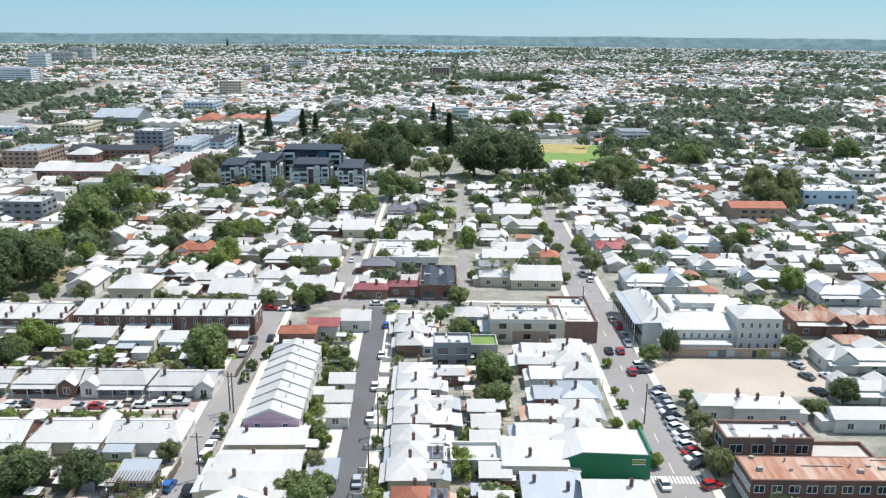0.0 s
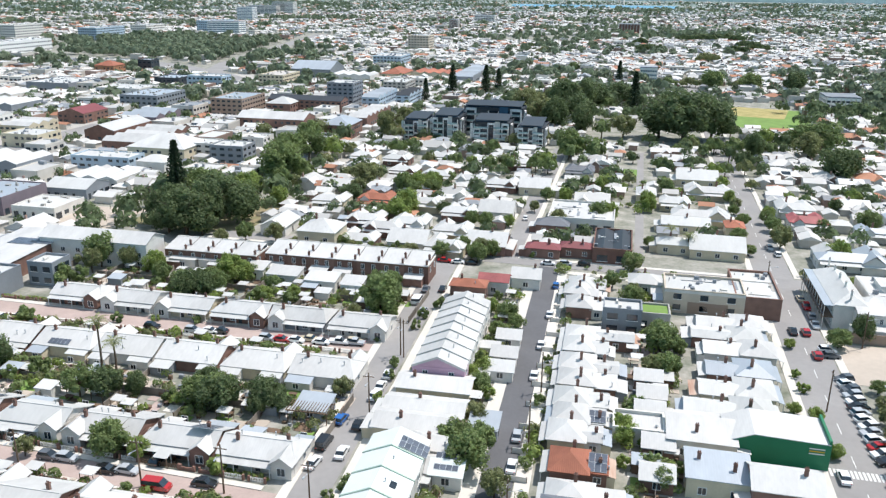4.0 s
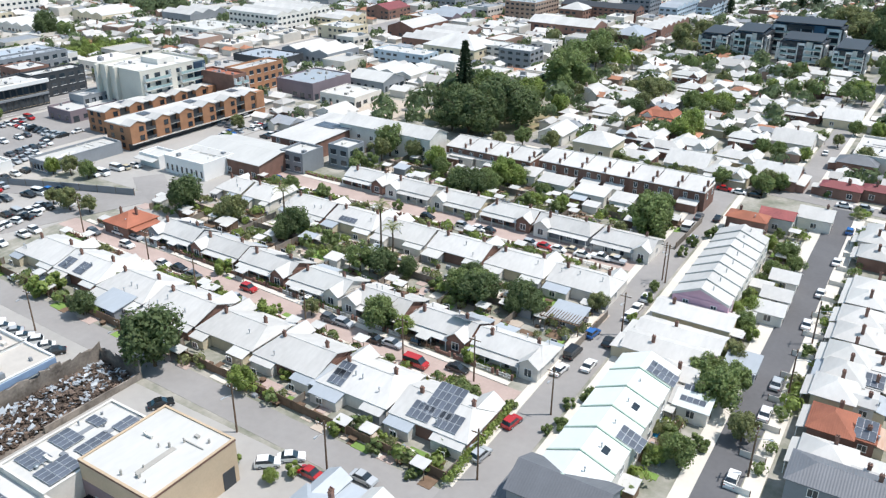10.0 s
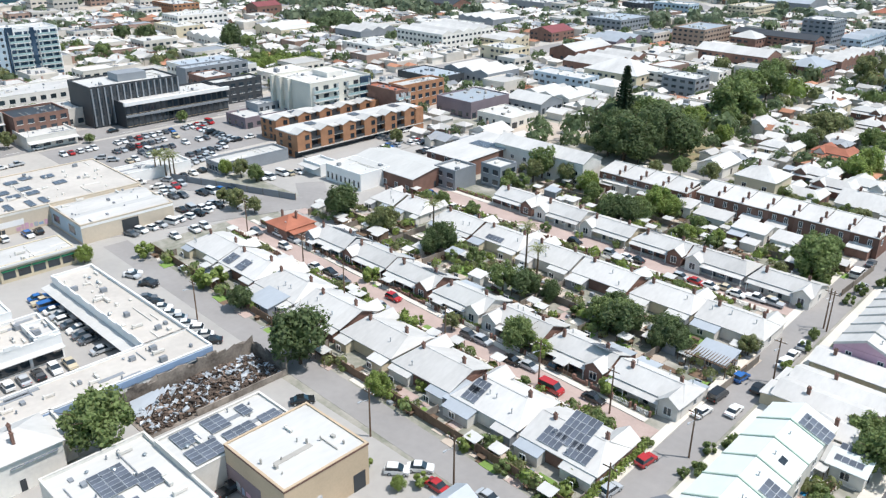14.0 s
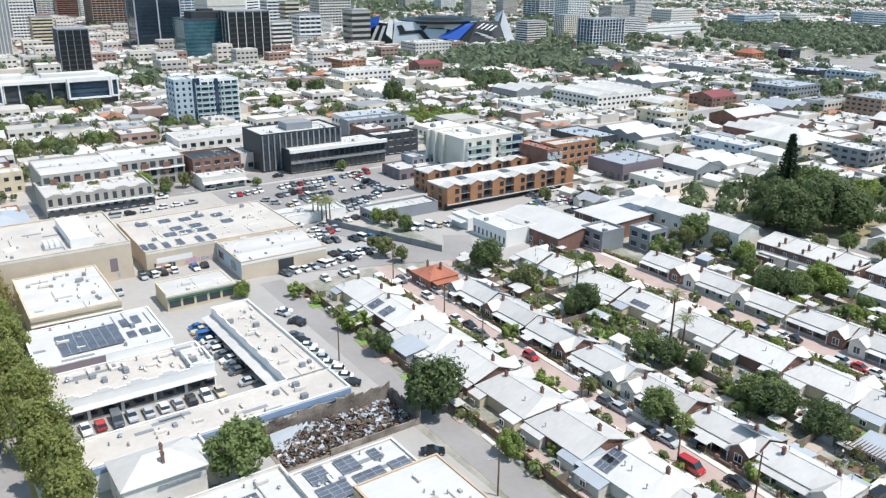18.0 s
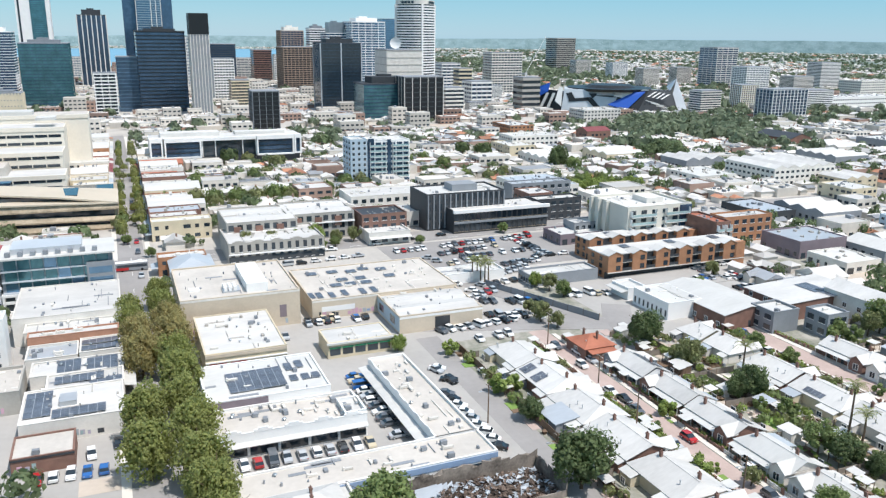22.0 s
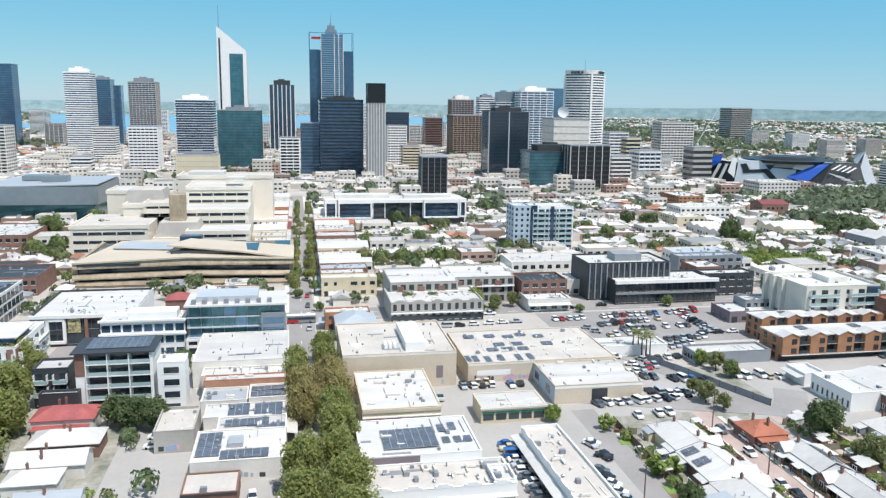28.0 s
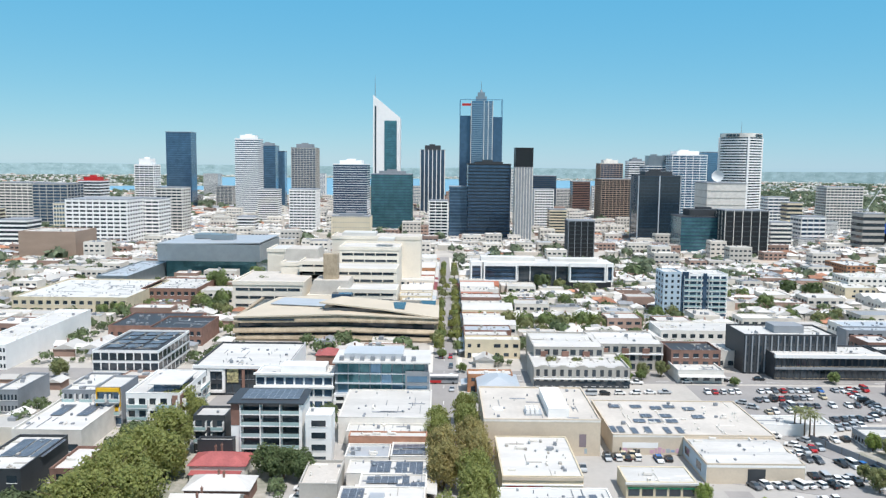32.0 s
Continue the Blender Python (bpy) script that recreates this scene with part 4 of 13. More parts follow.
def crown_mesh(name, seed, n, rx, rz, m, leaf=0.22, lobes=9, base=0.35):
    """A crown of lobes set round the stem, each a cloud of small leaf clumps, one unit high and wide."""
    r = np.random.RandomState(seed)
    v, f = [], []
    cs = []
    for i in range(lobes):
        an, el = 2.4 * i + r.rand() * 0.6, (i + 0.5) / lobes
        rad = 0.62 * math.sin(math.pi * (0.12 + 0.8 * el)) * (0.7 + 0.5 * r.rand())
        cs.append((1.15 * rad * math.cos(an) * rx, 1.15 * rad * math.sin(an) * rx, base + (1 - base) * (0.12 + 0.72 * el) * rz, 0.2 + 0.24 * r.rand()))
    for k in range(n):
        cx, cy, cz, cr = cs[r.randint(lobes)]
        d = r.normal(size=3)
        d /= np.linalg.norm(d)
        rr = cr * (0.5 + 0.62 * r.rand())
        p = np.array([cx + d[0] * rr * rx, cy + d[1] * rr * rx, cz + d[2] * rr * 0.62 * rz * (1 - base) * 1.4])
        u = np.cross(d + 0.5 * r.normal(size=3), r.normal(size=3))
        u /= np.linalg.norm(u)
        w = np.cross(u, d + 0.4 * r.normal(size=3))
        w /= np.linalg.norm(w)
        s = leaf * (0.6 + 0.8 * r.rand())
        q = len(v)
        nd = np.cross(u, w) * s * 0.35
        v += [tuple(p - u * s), tuple(p - w * s * 0.8 + nd), tuple(p + u * s), tuple(p + w * s * 0.8 + nd * 0.7)]
        f.append((q, q + 1, q + 2, q + 3))
    return mesh_of(name, (v, f), m)


def limb(p, q, r0, r1, n=6):
    p, q = Vector(p), Vector(q)
    d = (q - p).normalized()
    u = d.orthogonal().normalized()
    w = d.cross(u)
    v = []
    for c, rr in ((p, r0), (q, r1)):
        for i in range(n):
            a = 2 * math.pi * i / n
            v.append(tuple(c + (u * math.cos(a) + w * math.sin(a)) * rr))
    return v, [(i, (i + 1) % n, (i + 1) % n + n, i + n) for i in range(n)] + [tuple(range(n, 2 * n))]


def trunk_geo(seed, th=0.45, r0=0.05, k=5):
    r = random.Random(seed)
    g = [limb((0, 0, 0), (0.02, 0.01, th), r0, r0 * 0.7)]
    for i in range(k):
        a = 2 * math.pi * (i + r.random() * 0.5) / k
        e = (math.cos(a) * 0.3, math.sin(a) * 0.3, th + 0.25 + 0.1 * r.random())
        g.append(limb((0.02, 0.01, th - 0.06 * r.random()), e, r0 * 0.55, r0 * 0.2, 5))
        g.append(limb(e, (e[0] * 1.6, e[1] * 1.6 + 0.05, e[2] + 0.14), r0 * 0.25, r0 * 0.08, 4))
    return join(*g)


TREES = {}
FAR_TREES = {k: [] for k in ("broad", "dark", "light", "olive", "plane")}


def tree_kinds():
    kinds = {"broad": ("leaf", 4000, 0.033, 15, 0.26), "dark": ("leaf_dark", 4300, 0.032, 17, 0.22), "light": ("leaf_light", 3600, 0.033, 12, 0.2), "olive": ("leaf_olive", 3000, 0.034, 13, 0.28), "plane": ("leaf_plane", 6000, 0.028, 22, 0.16), "browning": ("leaf_brown", 6000, 0.028, 22, 0.16), "shrub": ("leaf_light", 900, 0.075, 6, 0.1), "bush": ("leaf", 900, 0.075, 6, 0.1)}
    words = {"broad": "leafy green garden tree with a rounded crown", "dark": "dense dark green tree with a broad crown", "light": "bright green garden tree", "olive": "sparse olive-green street tree", "plane": "tall leafy plane tree lining the street", "browning": "tall plane tree with a browning crown beside the street", "shrub": "bright green garden shrub", "bush": "dense green garden bush"}
    for i, (k, (m, n, leaf, lobes, base)) in enumerate(kinds.items()):
        TREES[k] = []
        for v in range(2):
            low = k in ("shrub", "bush")
            TREES[k].append((crown_mesh("shrub" if low else "crown", 10 * i + v, n, 0.5, 0.95, m, leaf, lobes, base), mesh_of("trunk", trunk_geo(i * 5 + v, 0.14 if low else 0.42, 0.02 if low else 0.032), "bark"), words[k]))


def tree(x, y, h, wd, kind, seed):
    """A tree h high and wd wide."""
    cr, tr, wo = TREES[kind][seed % 2]
    small = kind in ("shrub", "bush")
    if not small and math.hypot(x, y) > 335 and h < 13.5:
        FAR_TREES[kind].append((x, y, h, wd))
        return None
    t = tagged(new("shrub" if small else "tree", cr if small else None), wo, "shrub" if small else "tree", "garden greenery" if small else "trees")
    t.matrix_basis = pose(x, y, 0, 0, 0, (seed * 137) % 360) @ Matrix.Diagonal((wd, wd, h, 1))
    if small:
        return t
    for n, me in (("trunk", tr), ("crown", cr)):
        o = new(n, me)
        o.parent = t
    return t


def pine(x, y, h, seed):
    """A Norfolk pine: whorls of drooping branches on a straight stem."""
    r = random.Random(seed)
    if "pine" not in TREES:
        v, f = [], []
        for i in range(24):
            z = 0.1 + 0.88 * i / 24
            rad = 0.17 * (1 - i / 25) ** 0.8 + 0.012
            for j in range(9):
                a = 2 * math.pi * j / 9 + i * 0.7
                for q in range(7):
                    s = (q + 1.2) / 7
                    p = Vector((math.cos(a) * rad * s, math.sin(a) * rad * s, z + 0.02 * s + r.uniform(-0.012, 0.012)))
                    k = 0.022
                    o = Vector((r.uniform(-1, 1), r.uniform(-1, 1), r.uniform(-0.5, 0.5))).normalized() * k
                    o2 = o.cross(Vector((r.uniform(-1, 1), r.uniform(-1, 1), r.uniform(-1, 1)))).normalized() * k
                    b = len(v)
                    v += [tuple(p - o), tuple(p - o2 * 0.8), tuple(p + o), tuple(p + o2)]
                    f.append((b, b + 1, b + 2, b + 3))
        TREES["pine"] = (mesh_of("foliage", (v, f), "leaf_pine"), mesh_of("trunk", limb((0, 0, 0), (0, 0, 0.97), 0.012, 0.003), "bark"))
    t = tagged(new("norfolk_pine"), "tall dark conical norfolk pine", "tree", "trees")
    t.matrix_basis = pose(x, y, 0, 0, 0, seed * 50) @ Matrix.Diagonal((h, h, h, 1))
    for n, me in zip(("foliage", "trunk"), TREES["pine"]):
        o = new(n, me)
        o.parent = t


def palm(x, y, h, seed):
    """A palm: a bare stem and a head of arching fronds."""
    t = thing("palm_tree", x, y, seed * 41, "tall palm with a bare trunk and arching fronds", "palm")
    part("trunk", join(limb((0, 0, 0), (0.15, 0, h * 0.5), 0.28, 0.22, 8), limb((0.15, 0, h * 0.5), (0.1, 0.05, h), 0.22, 0.17, 8)), "bark", t)
    if "frond" not in SHARED:
        v, f = [], []
        n = 9
        for i in range(n):
            s = i / (n - 1)
            xx, zz = 2.6 * s, 0.9 * math.sin(2.3 * s) - 0.9 * s * s
            for k in range(2):
                q = len(v)
                sg = 1 if k else -1
                le = 0.75 * math.sin(math.pi * min(1, 0.15 + 0.85 * s)) + 0.08
                v += [(xx - 0.1, 0, zz), (xx + 0.14, 0, zz), (xx + 0.4, sg * le, zz - 0.3)]
                f.append((q, q + 1, q + 2))
        SHARED["frond"] = mesh_of("frond", (v, f), "leaf_olive")
    for i in range(16):
        piece("frond", SHARED["frond"], t, pose(0.1, 0.05, h, 0, -15 + 60 * ((i * 7) % 5) / 5 - 20, i * 360 / 16))


CARS = {}


def car_kinds():
    """Body profiles along local x: saloon, hatchback, van and pick-up."""
    prof = {"car": ([(-2.2, 0.35), (-2.2, 0.8), (-1.7, 0.95), (1.0, 0.95), (2.1, 0.75), (2.2, 0.35)], [(-1.6, 0.93), (-1.0, 1.42), (0.25, 1.45), (1.05, 0.93)], 0.86, 0.68),
            "hatch": ([(-2.0, 0.35), (-2.05, 0.9), (-1.9, 1.0), (0.9, 1.0), (1.85, 0.8), (1.95, 0.35)], [(-1.95, 0.98), (-1.6, 1.55), (0.1, 1.58), (0.95, 0.98)], 0.87, 0.72),
            "van": ([(-2.4, 0.35), (-2.45, 1.1), (-2.4, 1.2), (1.6, 1.2), (2.3, 0.95), (2.4, 0.35)], [(-2.4, 1.18), (-2.35, 1.95), (0.9, 1.98), (1.7, 1.18)], 0.93, 0.84),
            "ute": ([(-2.5, 0.45), (-2.5, 1.0), (-0.8, 1.0), (-0.8, 1.02), (1.2, 1.05), (2.3, 0.9), (2.4, 0.45)], [(-0.9, 1.0), (-0.75, 1.68), (0.45, 1.7), (1.25, 1.0)], 0.9, 0.74)}
    for k, (body, cab, hw, hw2) in prof.items():
        def extrude(p, w0, w1, zc):
            n = len(p)
            v = []
            for s in (-1, 1):
                for a, z in p:
                    v.append((a, s * (w0 if z < zc else w1), z))
            return v, [tuple(range(n)), tuple(reversed(range(n, 2 * n)))] + [(i, i + n, (i + 1) % n + n, (i + 1) % n) for i in range(n)]
        zc = cab[1][1] - 0.1
        (xa, za), (xb, zb), (xc, zd), (xe, ze) = cab
        top = slab([(xb - 0.02, -hw2 - 0.02, zb + 0.05), (xc + 0.02, -hw2 - 0.02, zd + 0.05), (xc + 0.02, hw2 + 0.02, zd + 0.05), (xb - 0.02, hw2 + 0.02, zb + 0.05)], 0.08)
        lamps = join(*[box(body[-2][0] - 0.06, body[-2][0] + 0.06, s * 0.62 - 0.16, s * 0.62 + 0.16, 0.58, 0.72) for s in (-1, 1)])
        tails = join(*[box(body[0][0] - 0.03, body[0][0] + 0.06, s * 0.68 - 0.12, s * 0.68 + 0.12, 0.65, 0.8) for s in (-1, 1)])
        if "wheel" not in SHARED:
            SHARED["wheel"] = multi("wheel", (turn_wheel(cyl(0, 0, 0.32, -0.11, 0.11, 12)), "rubber"), (turn_wheel(cyl(0, 0, 0.2, -0.12, 0.12, 8)), "alu"))
        for c in ("white", "silver", "grey", "black", "red", "blue", "beige"):
            tyres = join(*[turn_geo(turn_wheel(cyl(0, 0, 0.32, -0.11, 0.11, 10)), 0, wx, s * 0.78, 0.32) for wx in (body[0][0] + 0.8, body[-1][0] - 0.8) for s in (-1, 1)])
            shell = [(join(extrude(body, hw, hw, 9), top), "car_" + c), (lamps, "alu"), (tails, "red")]
            cabin = mesh_of("cabin_glass", extrude(cab, hw - 0.03, hw2, zc), "glass")
            CARS[k, c, "whole"] = (multi("car", *shell, (tyres, "rubber"), (extrude(cab, hw - 0.03, hw2, zc), "glass")),)
            for far in (False, True):
                CARS[k, c, far] = (multi("body", *shell, *([(tyres, "rubber")] if far else [])), cabin, body)


def turn_wheel(g):
    return [(x, z, y) for x, y, z in g[0]], [tuple(reversed(q)) for q in g[1]]


CAR_WORDS = {"car": "parked saloon car", "hatch": "parked hatchback car", "van": "parked van", "ute": "parked pick-up"}


def car(x, y, rot, kind="car", color="white", z=0.05):
    far = math.hypot(x, y) > 165
    bd, gl, prof = CARS[kind, color, far]
    kn, wo = kind if kind == "van" else {"ute": "pickup"}.get(kind, "car"), "%s %s by the kerb" % (color, CAR_WORDS[kind])
    if math.hypot(x, y) > 235:
        # a few steps across at most: one mesh
        t = tagged(new(kn, CARS[kind, color, "whole"][0]), wo, "car", "parked cars")
        t.matrix_basis = pose(x, y, z, 0, 0, rot)
        return t
    t = thing(kn, x, y, rot, wo, "car", "parked cars", z)
    piece("body", bd, t, Matrix.Identity(4))
    piece("cabin_glass", gl, t, Matrix.Identity(4))
    if far:
        return t
    for wx in (prof[0][0] + 0.8, prof[-1][0] - 0.8):
        for s in (-1, 1):
            piece("wheel", SHARED["wheel"], t, pose(wx, s * 0.78, 0.32))
    return t


def car_row(x0, y0, x1, y1, n, rot, seed, gap=0.12):
    """n parking places from one end to the other, most of them taken."""
    r = random.Random(seed)
    L, a = math.hypot(x1 - x0, y1 - y0), math.atan2(y1 - y0, x1 - x0) - radians(rot + 90)
    n = min(n, max(1, int(L / max(2.7 * abs(math.cos(a)), 5.4 * abs(math.sin(a))))))
    for i in range(n):
        if r.random() < gap:
            continue
        k = (i + 0.5) / n
        col = r.choices(("white", "silver", "grey", "black", "red", "blue", "beige"), (9, 5, 3, 4, 1.5, 1, 0.6))[0]
        kd = r.choices(("car", "hatch", "van", "ute"), (5, 5, 0.6, 1.2))[0]
        car(x0 + (x1 - x0) * k + r.uniform(-0.15, 0.15), y0 + (y1 - y0) * k + r.uniform(-0.15, 0.15), rot + r.choice((0, 180)) + r.uniform(-2, 2), kd, col)


def power_pole(x, y, rot, h=9.5):
    t = thing("power_pole", x, y, rot, "weathered timber power pole with cross-arm and insulators", "pole", "power poles")
    part("pole", cyl(0, 0, 0.17, 0, h, 8, 0.12), "wood", t)
    part("cross_arm", box(-1.2, 1.2, -0.06, 0.06, h - 0.9, h - 0.76), "wood", t)
    part("lamp_arm", join(limb((0, 0, h - 2.2), (0, -1.8, h - 1.7), 0.05, 0.04), box(-0.12, 0.12, -2.4, -1.7, h - 1.78, h - 1.62)), "alu", t)
    part("insulators", join(*[cyl(q, 0, 0.06, h - 0.76, h - 0.56, 6) for q in (-1.05, -0.4, 0.4, 1.05)]), "white", t)


def fence_line(x0, y0, x1, y1, h=1.7, m="fence", word="weathered sheet boundary fence"):
    L = math.hypot(x1 - x0, y1 - y0)
    t = thing("fence", x0, y0, math.degrees(math.atan2(y1 - y0, x1 - x0)), word, "fence", "garden fences")
    n = max(1, round(L / 6))
    for i in range(n):
        part("panel", box(L * i / n + 0.05, L * (i + 1) / n - 0.05, -0.05, 0.05, 0.05, h - 0.1 * (i % 2)), m, t)
    po = shared(("post", h), box(-0.06, 0.06, -0.08, 0.08, 0, h + 0.08), "wood")
    for i in range(n + 1):
        piece("post", po, t, pose(L * i / n, 0, 0))


ROADS = []


def road(name, x0, y0, x1, y1, wd, m="asphalt", z=0.03, kerb=1.8, label="worn grey asphalt street", pm="pave"):
    """A straight carriageway with a raised pavement along both sides."""
    L, a = math.hypot(x1 - x0, y1 - y0), math.degrees(math.atan2(y1 - y0, x1 - x0))
    ROADS.append((x0, y0, x1, y1, wd / 2 + kerb))
    o = structure(name, box(0, L, -wd / 2, wd / 2, -0.2, z), m, label, "road")
    o.matrix_basis = pose(x0, y0, 0, 0, 0, a)
    return o


def pavement(x0, y0, x1, y1, wd=1.8, m="pave", z=0.15):
    """A raised concrete pavement with its kerb, along a line."""
    L, a = math.hypot(x1 - x0, y1 - y0), math.degrees(math.atan2(y1 - y0, x1 - x0))
    o = structure("pavement", join(box(0, L, -wd / 2, wd / 2, -0.2, z)), m, "pale concrete pavement with a kerb", "pavement")
    o.matrix_basis = pose(x0, y0, 0, 0, 0, a)


def patch(name, x, y, w, d, rot, m, z, label, category="ground"):
    o = structure(name, box(-w / 2, w / 2, -d / 2, d / 2, -0.2, z), m, label, category)
    o.matrix_basis = pose(x, y, 0, 0, 0, rot)


def green_hall(x, y, w, d, rot):
    """A hall with an uneven gable: a short steep slope and a long low one over a green side wall."""
    t = thing("commercial_building", x, y, rot, "white-roofed hall with a tall green painted side wall", "building")
    a, b, c, e = -w / 2, w / 2, -d / 2, d / 2
    k, h0, h1, h2 = a + w * 0.27, 3.8, 5.7, 5.3
    prof = [(a, 0), (b, 0), (b, h2), (k, h1), (a, h0)]
    v = [(p, c, z) for p, z in prof] + [(p, e, z) for p, z in prof]
    part("wall", (v, [(0, 1, 2, 3, 4), (9, 8, 7, 6, 5), (0, 5, 6, 1), (1, 6, 7, 2), (4, 9, 5, 0), (2, 7, 8, 3), (3, 8, 9, 4)]), "green_wall", t)
    part("roof", join(slab([(k, c - 0.1, h1 + 0.14), (b + 0.2, c - 0.1, h2 + 0.12), (b + 0.2, e, h2 + 0.12), (k, e, h1 + 0.14)]), slab([(a - 0.2, c - 0.1, h0 + 0.1), (k, c - 0.1, h1 + 0.14), (k, e, h1 + 0.14), (a - 0.2, e, h0 + 0.1)])), "roof_white", t)
    part("street_parapet", box(b, b + 0.4, c, e, 0, h2 + 0.9), "green_wall", t)
    for i in range(3):
        part("wall_sign", box(b - 3.2, b - 0.6, c - 0.06, c, 4.2 - 0.5 * i, 4.4 - 0.5 * i), "yellow" if i == 1 else "white", t)
    part("lean_to_roof", slab([(a - 9, c + 1, 3.2), (a, c + 1, 3.5), (a, e + 1, 3.5), (a - 9, e + 1, 3.2)], 0.15), "roof_white", t)
    part("lean_to_wall", box(a - 8.8, a - 0.02, c + 1.2, e + 0.8, 0, 3.1), "plaster", t)


def balcony_block(x, y, w, d, h, rot, n):
    """Flats with a dark oversailing roof of solar panels; the front with recessed balconies is local +x."""
    t = thing("apartment_block", x, y, rot, "apartment block with glass-fronted balconies and a dark solar roof", "building")
    a, b, c, e = -w / 2, w / 2, -d / 2, d / 2
    part("wall", box(a, b - 1.8, c, e, 0, h - 0.3), "white", t)
    part("side_wall", box(b - 1.8, b, e - 0.4, e, 0, h - 0.3), "white", t)
    part("brick_panel", box(b - 1.8, b - 0.1, c, c + 2.6, h - 6.5, h - 0.4), "brick", t)
    part("side_panel", box(b - 1.8, b - 0.2, c, c + 2.4, 0, h - 6.5), "white", t)
    part("roof", slab([(a - 0.4, c - 0.8, h), (b + 0.7, c - 0.8, h), (b + 0.7, e + 0.7, h), (a - 0.4, e + 0.7, h)], 0.35), "roof_dark", t)
    u = (d - 3.2) / 3
    for f in range(n):
        z = h - 0.3 - (f + 1) * (h - 1.0) / n
        part("balcony_slab", box(b - 1.8, b + 0.25, c + 2.6, e - 0.4, z, z + 0.28), "white", t)
        for i in range(3):
            y0 = c + 2.7 + u * i
            part("glazing", box(b - 1.8, b - 1.72, y0 + 0.3, y0 + u - 0.4, z + 0.28, z + 2.6), "glass", t)
            part("balustrade", box(b + 0.12, b + 0.18, y0 + 0.1, y0 + u - 0.25, z + 0.3, z + 1.25), "glass_pale", t)
    for i in range(4):
        part("fin_wall", box(b - 1.75, b + 0.3, c + 2.5 + u * i, c + 2.75 + u * i, 0, h - 0.35), "white", t)
    solar_array(t, (a + 1.2, c + 2.2, h + 0.05), (1, 0, 0), (0, 1, 0), 9, 9)


def glazed_office(x, y, w, d, h, rot):
    """Offices: a white-framed arcade of tall openings, teal curtain walls set back above, and a thin oversailing roof with plant; the front is local +x."""
    t = thing("office_building", x, y, rot, "white office building with teal glazed upper floors and rooftop plant", "building")
    a, b, c, e = -w / 2, w / 2, -d / 2, d / 2
    z1 = h * 0.36
    part("base_wall", box(a, b - 0.8, c, e, 0, z1), "grey_wall", t)
    part("base_glazing", box(b - 0.8, b - 0.72, c + 0.5, e - 0.5, 0.2, z1 - 0.3), "glass", t)
    n = 9
    for i in range(n + 1):
        q = c + (d - 0.7) * i / n
        part("arcade_pier", box(b - 0.8, b + 0.2, q, q + 0.7, 0, z1), "white", t)
    for z in (0.0, z1 * 0.5, z1 - 0.9):
        part("arcade_band", box(b - 0.8, b + 0.25, c, e, z, z + 0.7), "white", t)
    part("upper_wall", box(a, b - 1.6, c + 0.3, e - 0.6, z1, h - 0.5), "grey_wall", t)
    m = 8
    for f in range(3):
        z = z1 + 0.25 + (h - 0.9 - z1) * f / 3
        for i in range(m):
            q = c + 1.2 + (d - 2.6) * i / m
            part("glazing", box(b - 1.6, b - 1.5, q, q + (d - 2.6) / m - 0.35, z, z + (h - z1) / 3 - 0.7), "glass_teal" if (i + f) % 5 else "glass_blue", t)
        part("floor_band", box(b - 1.65, b - 0.6 + 0.5 * (f == 0), c + 0.3, e - 0.6, z - 0.4, z - 0.1), "silver_panel", t)
    part("side_bay", box(b - 1.6, b, e - 8, e - 0.2, z1, h - 3.2), "grey_wall", t)
    part("side_bay_glazing", join(box(b, b + 0.06, e - 7.4, e - 0.8, z1 + 1.0, z1 + 3.0), box(b, b + 0.06, e - 7.4, e - 0.8, z1 + 4.2, z1 + 6.2)), "glass_blue", t)
    part("roof", box(a - 0.3, b + 0.5, c - 0.3, e + 0.3, h - 0.5, h), "roof_pale", t)
    part("plant_screen", box(a + 2, b - 4, c + 3, e - 9, h, h + 1.8), "silver_panel", t)
    for i in range(8):
        piece("rooftop_unit", shared("office_unit", join(box(-0.9, 0.9, -0.7, 0.7, 0.1, 1.3), cyl(0, 0, 0.5, 1.3, 1.4, 10)), "grey_wall"), t, pose(b - 2.2, c + 2.5 + 3.4 * i, h))


